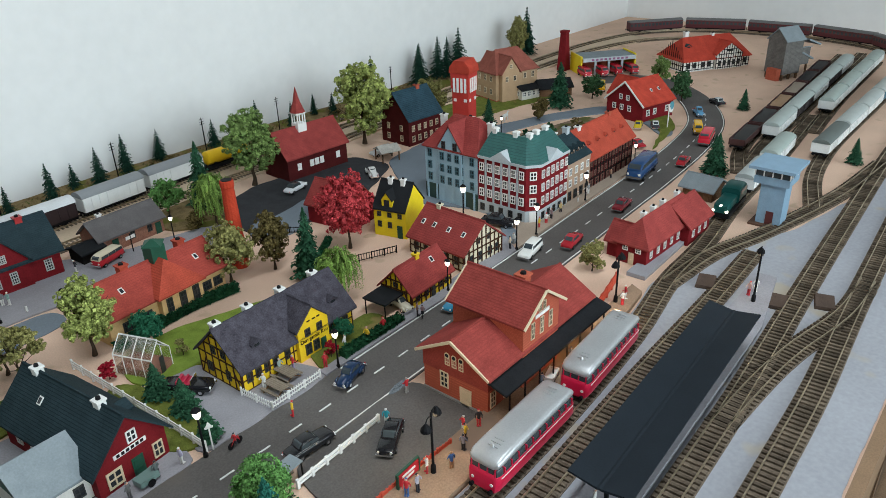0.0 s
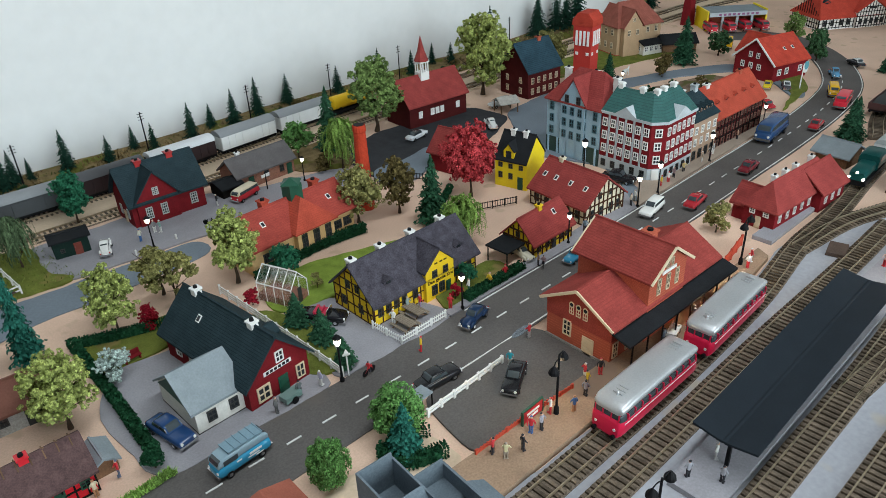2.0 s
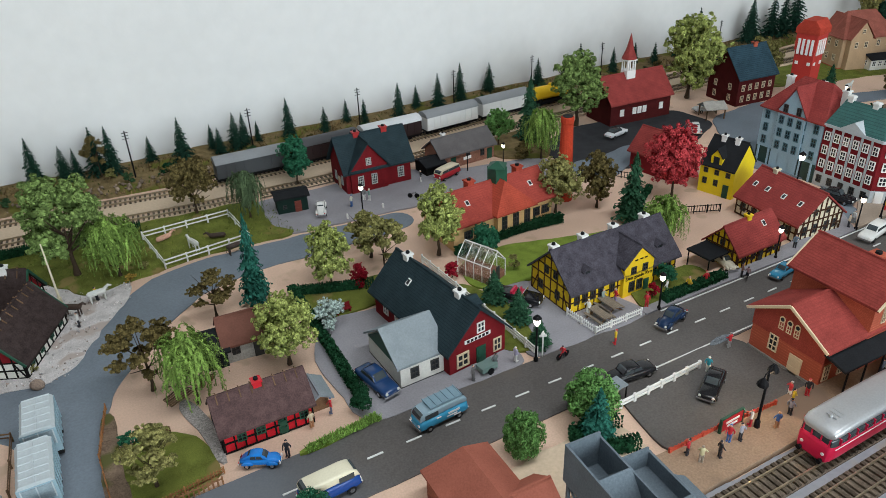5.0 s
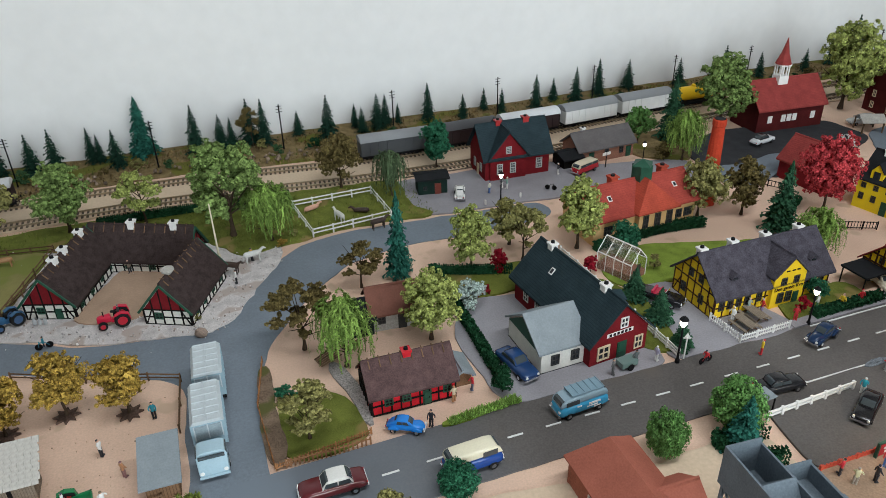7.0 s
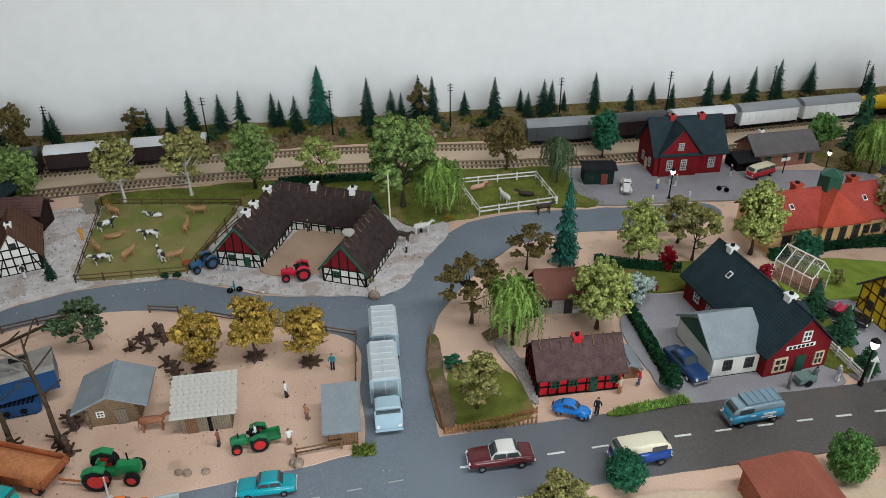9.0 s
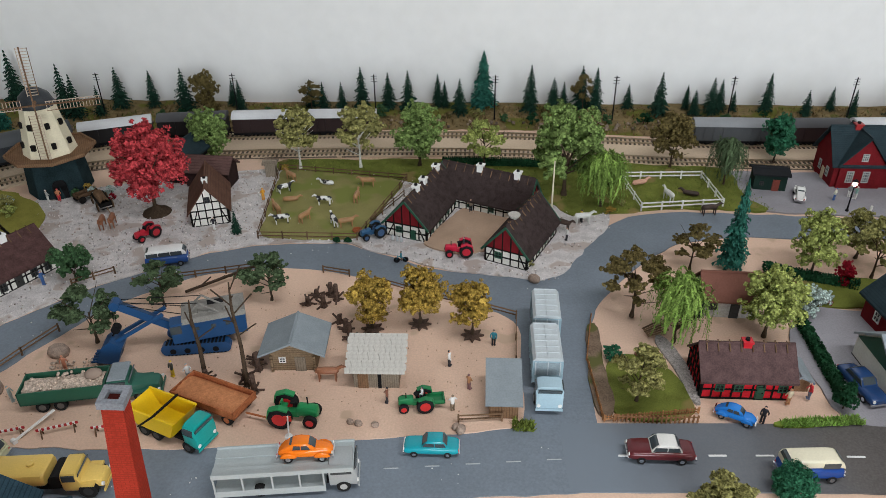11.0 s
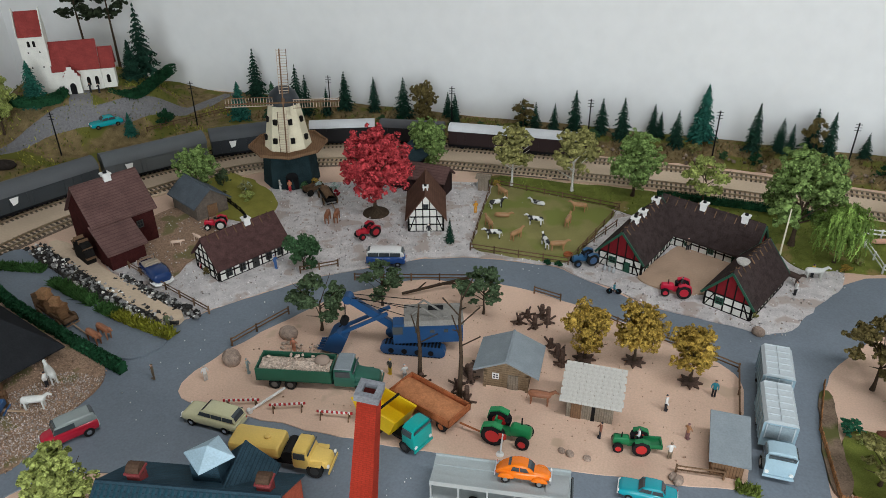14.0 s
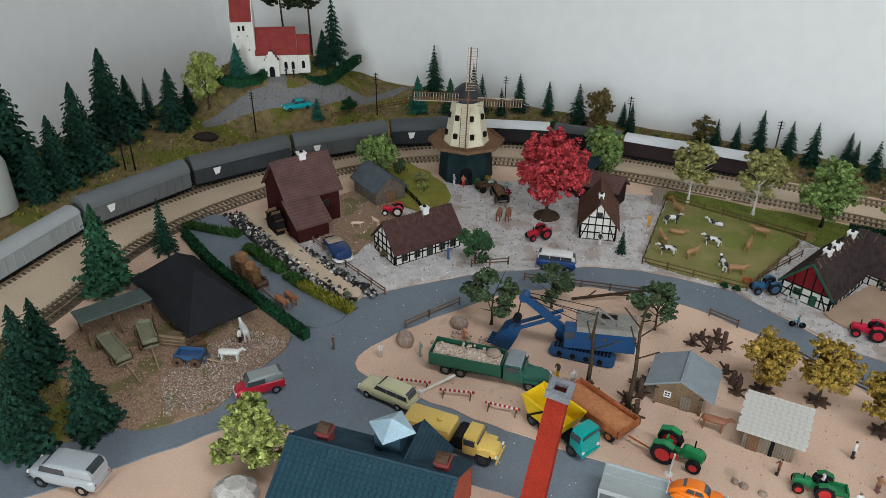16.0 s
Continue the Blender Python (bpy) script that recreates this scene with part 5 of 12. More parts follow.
SHAPES = {  # stations along the car from front (f, half width, sill, deck); cabin (f, half width, foot, roof)
    "saloon": ([(0.5, .74, .30, .46), (0.48, .90, .20, .53), (0.42, .97, .17, .58), (0.30, 1, .16, .61), (0.0, 1, .15, .63), (-0.3, 1, .16, .62), (-0.44, .95, .18, .57), (-0.48, .88, .21, .53), (-0.5, .74, .30, .46)],
               [(0.17, .80, .60, .64), (0.095, .78, .60, .91), (0.045, .77, .60, .99), (-0.08, .78, .60, 1.0), (-0.19, .77, .60, .98), (-0.235, .77, .60, .90), (-0.295, .78, .60, .64)]),
    "beetle": ([(0.5, .30, .26, .40), (0.47, .50, .20, .50), (0.38, .66, .16, .60), (0.24, .78, .15, .65), (0.0, .86, .15, .63), (-0.25, .80, .16, .62), (-0.40, .66, .18, .54), (-0.47, .50, .20, .44), (-0.5, .32, .24, .36)],
               [(0.20, .70, .60, .64), (0.13, .72, .60, .84), (0.05, .73, .60, .95), (-0.07, .73, .60, 1.0), (-0.18, .71, .58, .95), (-0.28, .66, .55, .84), (-0.38, .58, .50, .68), (-0.46, .46, .40, .50)]),
    "estate": ([(0.5, .74, .30, .46), (0.48, .90, .20, .53), (0.42, .97, .17, .58), (0.30, 1, .16, .61), (0.0, 1, .15, .63), (-0.3, 1, .16, .63), (-0.46, .95, .18, .60), (-0.5, .84, .26, .55)],
               [(0.20, .80, .60, .64), (0.12, .78, .60, .90), (0.06, .78, .60, .98), (-0.10, .79, .60, 1.0), (-0.38, .78, .60, .98), (-0.45, .78, .60, .90), (-0.485, .80, .60, .66)]),
    "bonnet_van": ([(0.5, .52, .25, .42), (0.48, .76, .18, .52), (0.42, .90, .14, .59), (0.31, .95, .12, .63), (0.24, 1, .12, .65), (0.0, 1, .12, .66), (-0.4, 1, .12, .66), (-0.48, .96, .14, .64), (-0.5, .88, .2, .55)],
                   [(0.275, .82, .60, .66), (0.225, .87, .60, .88), (0.17, .90, .60, .96), (0.06, .92, .60, 1.0), (-0.38, .92, .60, 1.0), (-0.46, .90, .60, .96), (-0.49, .86, .60, .80)]),
    "van": ([(0.5, .70, .20, .48), (0.488, .86, .15, .58), (0.46, .96, .12, .65), (0.40, 1, .12, .68), (0.0, 1, .12, .69), (-0.4, 1, .12, .69), (-0.47, .96, .14, .66), (-0.49, .90, .17, .60), (-0.5, .80, .22, .52)],
            [(0.478, .86, .64, .69), (0.44, .88, .64, .86), (0.37, .88, .64, .95), (0.25, .88, .64, 1.0), (-0.36, .88, .64, 1.0), (-0.44, .87, .64, .95), (-0.475, .84, .64, .84)]),
}


def car(name, label, x, y, rz, L, colour, shape="saloon", roof=None, H=None, W=None, z=0.0022, category="car", group="model cars", open_top=False, panel=False):
    """A die-cast road car: lofted body, glasshouse with roof, wheels, bumpers, lamps."""
    W = W or L * 0.37
    H = H or L * {"saloon": .345, "beetle": .41, "estate": .35, "van": .43}[shape]
    o = thing(name, x, y, z, rz, label, category, group)
    body, cab = SHAPES[shape]
    gloss = lambda c: mat("car_paint_%02d_%02d_%02d" % tuple(int(q * 99) for q in c), c, 0.16, var=0.06, scale=40, bump=0.02, spec=0.45)
    bm_ = gloss(colour)
    part("body", Geo().loft([ring(f * L, w * W / 2, a * H, b * H, 0.36, 4) for f, w, a, b in body]), bm_, o, smooth=True)
    if not open_top:
        rm_ = gloss(roof) if roof else bm_
        part("cabin", Geo().loft([ring(f * L, w * W / 2, a * H, b * H, 0.24, 4) for f, w, a, b in cab]), rm_, o, smooth=True)
        mid = [c for c in cab if c[3] > .86]
        x1, x0, foot, top = mid[0][0] + 0.02, mid[-1][0] - 0.01, 0.665, 0.885
        n = 3 if shape in ("estate", "van") else 2
        for k in range(1 if panel else n):
            a_, b_ = x1 + (x0 - x1) * k / n - 0.008, x1 + (x0 - x1) * (k + 1) / n + 0.008
            lean = 0.045 if k == 0 and shape != "van" else 0.0
            tail = 0.03 if k == n - 1 and shape in ("saloon", "beetle") else 0.0
            for s in (-1, 1):
                y = s * max(c[1] for c in mid) * W / 2
                part("side_window", Geo().extrude([((b_ - tail) * L, foot * H), ((a_ + lean) * L, foot * H), (a_ * L, top * H), (b_ * L, top * H)], y - 0.0004, y + 0.0003, "y"), glass_car, o)
        for nm_, row, sg in (("windscreen", cab[:3], 1), ("rear_window", cab[:-4:-1] if shape != "beetle" else cab[5:3:-1], -1)):
            pts = [(row[0][0] * 0.85 + row[1][0] * 0.15, row[0][1], row[0][3] * 0.85 + row[1][3] * 0.15)] + [(c[0], c[1], c[3]) for c in row[1:-1]] + [(row[-2][0] * 0.35 + row[-1][0] * 0.65, row[-1][1], row[-2][3] * 0.35 + row[-1][3] * 0.65)]
            v = [(f * L + sg * 0.0003, e * w * W * 0.39, b * H + 0.0003) for f, w, b in pts for e in (-1, 1)]
            part(nm_, Geo().add(v, [(2 * q, 2 * q + 1, 2 * q + 3, 2 * q + 2) for q in range(len(pts) - 1)]), glass_car, o)
        if shape == "beetle":
            for fx in (0.31, -0.30):
                for s in (-1, 1):
                    part("mudguard", Geo().loft([ring(fx * L + q * L * 0.145, W * 0.10 * e, H * 0.22, H * (0.22 + 0.30 * e), 0.4, 4) for q, e in ((-1, .25), (-.8, .65), (-.4, .95), (0, 1.0), (.4, .92), (.8, .6), (1, .25))]), bm_, o, at=pose(0, s * W * 0.42, 0), smooth=True)
    else:
        part("seats", Geo().box(-0.14 * L, 0.10 * L, -W * 0.38, W * 0.38, 0.55 * H, 0.66 * H).box(-0.17 * L, -0.12 * L, -W * 0.38, W * 0.38, 0.55 * H, 0.80 * H).box(-0.03 * L, 0.0, -W * 0.38, W * 0.38, 0.55 * H, 0.80 * H), paint((0.45, 0.02, 0.06)), o)
        part("windscreen", Geo().box(0.13 * L, 0.14 * L, -W * 0.40, W * 0.40, 0.6 * H, 0.92 * H), chrome, o)
    r = H * 0.20 if shape != "van" else H * 0.16
    for fx in (0.31, -0.30):
        for s in (-1, 1):
            wheel(o, fx * L, s * (W / 2 - 0.0016), r)
    for s, zf in ((1, 0.27), (-1, 0.27)):
        part("bumper", Geo().box(-0.0007, 0.0007, -W * 0.47, W * 0.47, H * (zf - .06), H * (zf + .06)), chrome, o, at=pose(s * L * 0.505, 0, 0))
    for s in (-1, 1):
        part("headlight", Geo().rod((L * 0.485, s * W * 0.34, H * 0.44), (L * 0.503, s * W * 0.34, H * 0.44), W * 0.075, None, 8), white_p, o)
        part("tail_light", Geo().box(-L * 0.503, -L * 0.49, s * W * 0.36 - 0.0008, s * W * 0.36 + 0.0008, H * 0.40, H * 0.47), paint((0.5, 0.02, 0.02)), o)
    return o


# ---------------------------------------------------------------- railway vehicles
def wagon(name, label, x, y, rz, L, colour, roof=None, kind="van", H=0.036, W=0.031, z=0.0071, group="goods wagons", category="railway wagon"):
    """A two-axle goods wagon: frame, axles, buffers and the body that its kind asks for."""
    o = thing(name, x, y, z, rz, label, category, group)
    part("chassis", Geo().box(-L / 2, L / 2, -W * 0.40, W * 0.40, 0.0065, 0.010).box(-L / 2, L / 2, -W * 0.36, -W * 0.30, 0.004, 0.0065).box(-L / 2, L / 2, W * 0.30, W * 0.36, 0.004, 0.0065), black, o)
    for fx in (-0.30, 0.30):
        for s in (-1, 1):
            part("wheel", Geo().rod((fx * L, s * 0.0074, 0.0058), (fx * L, s * 0.0096, 0.0058), 0.0058, None, 12), black, o)
    for sx in (-1, 1):
        for s in (-1, 1):
            g = Geo().rod((sx * L / 2, s * 0.010, 0.0085), (sx * (L / 2 + 0.0042), s * 0.010, 0.0085), 0.0009, None, 6)
            g.rod((sx * (L / 2 + 0.004), s * 0.010, 0.0085), (sx * (L / 2 + 0.0052), s * 0.010, 0.0085), 0.0024, None, 8)
            part("buffer", g, black, o)
    m = paint(colour, 0.55)
    b = 0.010
    if kind in ("van", "hopper"):
        top = H * (0.66 if kind == "hopper" else 0.78)
        part("body", Geo().box(-L / 2 + 0.001, L / 2 - 0.001, -W / 2, W / 2, b, top), m, o)
        n = 9
        arc = [(W / 2 * 1.04 * math.cos(math.pi * k / n), top + (H - top) * math.sin(math.pi * k / n)) for k in range(n + 1)]
        part("roof", Geo().extrude(arc[::-1], -L / 2, L / 2), paint(roof, 0.6) if roof else m, o, smooth=True)
        k = max(4, int(L / 0.014))
        for s in (-1, 1):
            ribs = Geo()
            for i in range(k + 1):
                xx = -L / 2 + 0.002 + (L - 0.004) * i / k
                if group == "parked vans":
                    ribs.box(xx - 0.0006, xx + 0.0006, s * (W / 2 + 0.0004) - 0.0005, s * (W / 2 + 0.0004) + 0.0005, b, top)
                    continue
                bar("rib", m, o, (xx, s * (W / 2 + 0.0004), b), (xx, s * (W / 2 + 0.0004), top), 0.0012, 0.0010)
            if ribs.v:
                part("ribs", ribs, m, o)
            if kind == "hopper":
                q = [(-0.006, 0.0), (0.007, 0.0), (0.004, -0.010), (-0.003, -0.012)]
                part("placard", Geo().add([(-L * 0.28 + u, s * (W / 2 + e), top - 0.003 + v) for e in (0.0009, 0.0014) for u, v in q], [(0, 1, 2, 3), (7, 6, 5, 4), (0, 4, 5, 1), (1, 5, 6, 2), (2, 6, 7, 3), (3, 7, 4, 0)]), white_p, o)
            part("side_door", Geo().box(-L * 0.12, L * 0.12, -0.0005, 0.0005, b + 0.001, top - 0.002), m, o, at=pose(0, s * (W / 2 + 0.0008), 0))
    elif kind == "tank":
        part("tank", Geo().loft([[(f * L, r * W * 0.44 * math.cos(a * math.pi / 8), 0.010 + W * 0.46 + r * W * 0.44 * math.sin(a * math.pi / 8)) for a in range(16)] for f, r in ((-0.47, .7), (-0.44, 1), (0.44, 1), (0.47, .7))]), m, o, smooth=True)
        part("dome", Geo().lathe([(0.004, 0.010 + W * 0.86), (0.004, 0.010 + W * 1.0), (0.002, 0.010 + W * 1.03)], n=10), m, o)
        for s in (-0.3, 0.3):
            part("saddle", Geo().box(s * L - 0.003, s * L + 0.003, -W * 0.36, W * 0.36, 0.0095, 0.015), black, o)
    elif kind == "open":
        g = Geo()
        for x0, x1, y0, y1 in ((-L / 2, L / 2, -W / 2, -W / 2 + 0.0012), (-L / 2, L / 2, W / 2 - 0.0012, W / 2), (-L / 2, -L / 2 + 0.0012, -W / 2, W / 2), (L / 2 - 0.0012, L / 2, -W / 2, W / 2)):
            g.box(x0, x1, y0, y1, b, H * 0.62)
        part("body", g.box(-L / 2, L / 2, -W / 2, W / 2, b, b + 0.001), m, o)
        part("load", Geo().loft([ring(f * L, W / 2 * w, b, H * t, 0.3) for f, w, t in ((-0.47, .9, .45), (-0.2, .95, .62), (0.1, .95, .55), (0.35, .95, .64), (0.47, .9, .42))]), paint(roof) if roof else black, o, smooth=True)
    elif kind == "coach":
        top = H * 0.84
        part("body", Geo().box(-L / 2, L / 2, -W / 2, W / 2, b - 0.002, top), m, o)
        n = 9
        arc = [(W / 2 * 1.01 * math.cos(math.pi * k / n), top + (H - top) * math.sin(math.pi * k / n)) for k in range(n + 1)]
        part("roof", Geo().extrude(arc[::-1], -L / 2, L / 2), paint(roof, 0.6) if roof else m, o, smooth=True)
        k = max(5, int(L / 0.013))
        for s in (-1, 1):
            for i in range(k):
                xx = -L / 2 + L * (i + 0.5) / k
                part("window", Geo().box(-0.0042, 0.0042, -0.0004, 0.0004, top * 0.60, top * 0.86), glass_car, o, at=pose(xx, s * W / 2, 0))
    return o

# ---------------------------------------------------------------- building materials
HX = (radians(90), 0, 0)
brick_red = striped("red_brick", (0.42, 0.105, 0.062), (0.36, 0.088, 0.052), HX, 0.0016, 0.8, second=0.004, depth=0.25)
dark_red = mat("dark_red_paint", (0.17, 0.014, 0.018), 0.65, var=0.18, scale=80)
dark_brown = mat("dark_brown_red", (0.075, 0.013, 0.013), 0.7, var=0.2, scale=80)
tile_red = striped("red_roof_tiles", (0.270, 0.050, 0.045), (0.232, 0.043, 0.039), "Z", 0.0022, 0.7)
tile_station = striped("brown_red_roof_tiles", (0.250, 0.048, 0.040), (0.218, 0.042, 0.035), "Z", 0.0020, 0.75)
tile_orange = striped("orange_roof_tiles", (0.400, 0.070, 0.042), (0.344, 0.060, 0.036), "Z", 0.0022, 0.7)
tile_bright = striped("bright_red_roof_tiles", (0.440, 0.058, 0.036), (0.378, 0.050, 0.031), "Z", 0.0022, 0.65)
slate = striped("dark_slate", (0.024, 0.040, 0.047), (0.019, 0.032, 0.038), "Z", 0.0022, 0.62)
slate_blue = striped("blue_black_tiles", (0.032, 0.064, 0.086), (0.016, 0.03, 0.042), "Z", 0.0030, 0.66)
roof_green = striped("green_copper_roof", (0.030, 0.105, 0.095), (0.02, 0.07, 0.065), "Z", 0.0030, 0.6)
roof_grey = mat("grey_felt_roof", (0.23, 0.262, 0.28), 0.75, var=0.12, scale=60)
felt_dark = mat("dark_felt_roof", (0.018, 0.019, 0.021), 0.8, var=0.2, scale=60)
roof_brown = striped("brown_plank_roof", (0.115, 0.065, 0.058), (0.07, 0.04, 0.035), "Z", 0.0030, 0.75)
shingle_pale = mat("pale_shingles", (0.44, 0.42, 0.38), 0.85, var=0.2, scale=120)
yellow = mat("yellow_plaster", (0.78, 0.53, 0.012), 0.6, var=0.08, scale=60)
yellow_b = mat("bright_yellow_plaster", (0.78, 0.60, 0.008), 0.55, var=0.07, scale=60)
ochre = mat("ochre_plaster", (0.66, 0.43, 0.20), 0.75, var=0.10, scale=60)
cream = mat("cream_plaster", (0.66, 0.60, 0.44), 0.7, var=0.10, scale=50)
white_w = mat("white_lime_wall", (0.74, 0.72, 0.66), 0.75, var=0.08, scale=70)
blue_w = mat("pale_blue_plaster", (0.30, 0.42, 0.50), 0.7, var=0.10, scale=60)
pale_w = mat("pale_grey_plaster", (0.46, 0.50, 0.52), 0.7, var=0.10, scale=60)
stucco = mat("beige_stucco", (0.40, 0.28, 0.20), 0.75, var=0.14, scale=80)
red_w = mat("red_plaster_panel", (0.55, 0.020, 0.030), 0.65, var=0.15, scale=80)
log_m = striped("log_wall", (0.24, 0.17, 0.105), (0.10, 0.07, 0.045), "Z", 0.0028, 0.8)
plank_m = striped("grey_planks", (0.25, 0.205, 0.155), (0.12, 0.10, 0.08), "X", 0.0026, 0.85)
plank_b = striped("brown_planks", (0.20, 0.115, 0.065), (0.10, 0.06, 0.035), "X", 0.0026, 0.85)
brick_brn = striped("brown_brick", (0.30, 0.150, 0.105), (0.20, 0.10, 0.07), HX, 0.0016, 0.8, second=0.004, depth=0.25)
green_door = mat("green_door_paint", (0.012, 0.07, 0.040), 0.5, var=0.12, scale=80)
cream_door = mat("cream_door_paint", (0.62, 0.50, 0.34), 0.5, var=0.08, scale=80)
concrete = mat("blue_grey_concrete", (0.135, 0.165, 0.19), 0.75, var=0.18, scale=50, bump=0.3)
timber_red = mat("dark_oak_on_yellow", (0.06, 0.028, 0.016), 0.75, var=0.3, scale=200)


def steps(a, b, n):
    return [a + (b - a) * k / (n - 1) for k in range(n)]


# ---------------------------------------------------------------- railway station
st = House("railway_station", "red brick railway station with stepped tiled roofs", 0.571, 0.2985, 0, 0.196, 0.084, 0.053, 0.024, brick_red, tile_station, ov=0.007, ox=0.006, category="railway station")
st.part("plinth", Geo().box(-0.0995, 0.0995, -0.043, 0.043, 0, 0.005), mat("grey_plinth", (0.25, 0.24, 0.23), 0.8))
hall = House("", "", -0.010, -0.001, 90, 0.092, 0.068, 0.086, 0.025, brick_red, tile_station, ov=0.006, ox=0.006, parent=st.o)
st.part("upper_wall", Geo().extrude([(-0.0426, 0.0325), (0.0426, 0.0325), (0.0426, 0.0525), (0, 0.0768), (-0.0426, 0.0525)], -0.0986, 0.0986), striped("dark_red_brick", (0.29, 0.056, 0.042), (0.25, 0.048, 0.036), HX, 0.0016, 0.8, second=0.004, depth=0.25), "darker red upper brickwork")
for s in (-1, 1):
    b0 = hall.at @ side_at(hall.L, hall.W, "W" if s < 0 else "E", 0, 0)
    for d in (-1, 1):
        a, c = b0 @ Vector((d * 0.040, -0.0055, 0.0835)), b0 @ Vector((0, -0.0055, 0.1125))
        bar("bargeboard", cream_door, st.o, a, c, 0.0018, 0.0030)
for d in (-1, 1):
    a, c = Vector((-0.1045, d * 0.048, 0.0510)), Vector((-0.1045, 0, 0.0785))
    bar("bargeboard", cream_door, st.o, a, c, 0.0018, 0.0030)
st.win("W", [-0.009, 0.0, 0.009], 0.044, 0.006, 0.013, cream_door, (1, 2))
for u in (-0.009, 0.0, 0.009):
    st.part("window_head", Geo().rod((0, -0.0011, 0), (0, 0.0004, 0), 0.0033, None, 14), cream_door, at=side_at(st.L, st.W, "W", u, 0.0562))
    st.part("window_head_pane", Geo().rod((0, -0.0014, 0), (0, -0.0010, 0), 0.0022, None, 12), glass_dark, at=side_at(st.L, st.W, "W", u, 0.0560))
st.win("W", [-0.014], 0.014, 0.011, 0.020, cream_door, (1, 2))
st.door("W", 0.014, 0.015, 0.024, cream_door)
hall.win("W", [-0.017, 0, 0.017], 0.060, 0.0065, 0.020, cream_door, (1, 2))
hall.win("W", [-0.004, 0.004], 0.088, 0.005, 0.010, cream_door, (1, 1))
hall.win("E", [-0.02, 0, 0.02], 0.058, 0.007, 0.018, cream_door, (1, 2))
for u in (-0.090, -0.080, -0.062, -0.052, 0.032, 0.044, 0.062, 0.074):
    st.win("S", [u], 0.040, 0.0055, 0.010, cream_door, (1, 1))
for u in steps(-0.09, 0.09, 9):
    st.win("S", [u], 0.010, 0.009, 0.019, cream_door, (1, 2))
st.win("N", steps(-0.09, 0.09, 8), 0.018, 0.009, 0.018, cream_door, (1, 2))
st.part("sign_board", Geo().box(-0.013, 0.013, -0.0012, 0.0004, 0, 0.004), white_p, at=hall.at @ side_at(hall.L, hall.W, "W", 0, 0.0825))
st.chimney(0.040, 0.010, 0.092, brick_red, 0.013)
canopy = st.part("platform_canopy", Geo().add([(-0.100, -0.042, 0.047), (0.112, -0.042, 0.047), (0.112, -0.066, 0.0405), (-0.100, -0.066, 0.0405), (-0.100, -0.042, 0.0445), (0.112, -0.042, 0.0445), (0.112, -0.066, 0.0380), (-0.100, -0.066, 0.0380)],
                 [(0, 3, 2, 1), (4, 5, 6, 7), (3, 7, 6, 2), (0, 4, 7, 3), (1, 2, 6, 5), (0, 1, 5, 4)]), felt_dark)
for x in steps(-0.09, 0.10, 8):
    part("post", Geo().rod((x, -0.063, 0.004), (x, -0.063, 0.0385), 0.0010, None, 6), black, canopy)

# goods shed of the station
gs = House("goods_shed", "low dark red goods shed with white-framed doors", 0.945, 0.291, -3, 0.165, 0.046, 0.034, 0.028, dark_red, tile_red, hip=0.022, category="shed")
wing = House("", "", 0.055, -0.004, 0, 0.07, 0.062, 0.030, 0.026, dark_red, tile_red, parent=gs.o)
House("", "", -0.055, 0.018, 90, 0.05, 0.040, 0.026, 0.02, dark_red, tile_red, parent=gs.o)
gs.win("W", [-0.010, 0.010], 0.020, 0.008, 0.008).door("W", 0.0, 0.008, 0.018, cream_door)
gs.win("S", steps(-0.07, 0.01, 5), 0.012, 0.007, 0.014, bars=(1, 2))
wing.win("S", [-0.02, 0, 0.02], 0.010, 0.007, 0.014, bars=(1, 2))
for x in (-0.05, -0.022, 0.006, 0.05):
    gs.chimney(x, 0.004, 0.070, white_p, 0.0065)

# ---------------------------------------------------------------- yellow inn
inn = House("inn", "yellow half-timbered inn with a dark shaggy roof", 0.4265, 0.5265, 1.5, 0.166, 0.074, 0.033, 0.035, yellow, thatch_grey, ov=0.006, category="inn")
xg = House("", "", 0.016, -0.018, 90, 0.050, 0.046, 0.042, 0.022, yellow, thatch_grey, ov=0.003, ox=0.002, parent=inn.o)
inn.framing("S", 14, (0.002, 0.016, 0.0315), timber_red, 0.0012).framing("W", 6, (0.002, 0.016, 0.032, 0.046, 0.058), timber_red, 0.0012, diag=((-0.035, 0.003, -0.024, 0.027), (0.035, 0.003, 0.024, 0.027))).framing("E", 6, (0.002, 0.016, 0.032, 0.046), timber_red, 0.0012)
dark_frame = mat("dark_window_frame", (0.03, 0.03, 0.028), 0.6, bump=0)
inn.win("S", [-0.073, -0.061, -0.049, -0.037, -0.020, 0.047, 0.059, 0.071], 0.0115, 0.008, 0.012, dark_frame, (1, 1))
inn.win("W", [-0.018, 0.014], 0.010, 0.008, 0.012, dark_frame).win("W", [-0.008, 0.010], 0.036, 0.008, 0.011, dark_frame)
xg.win("W", [-0.009, 0.009], 0.030, 0.008, 0.010, dark_frame).win("W", [-0.010, 0.002], 0.006, 0.009, 0.014, dark_frame).door("W", 0.013, 0.008, 0.017, green_door)
for x, t in ((-0.078, 0.076), (-0.035, 0.077), (0.012, 0.077), (0.062, 0.077)):
    inn.chimney(x, 0.004, t, white_p, 0.0085)
for u in (-0.052, 0.062):
    inn.dormer(u, 0.012, 0.010, 0.016, thatch_grey, thatch_grey, -1, 0.22)
INN_SIGN = bpy.data.curves.new("inn_lettering", "FONT")
INN_SIGN.body, INN_SIGN.size, INN_SIGN.align_x, INN_SIGN.extrude = "Den gamle Kro", 0.0068, "CENTER", 0.0002
INN_SIGN.materials.append(black)
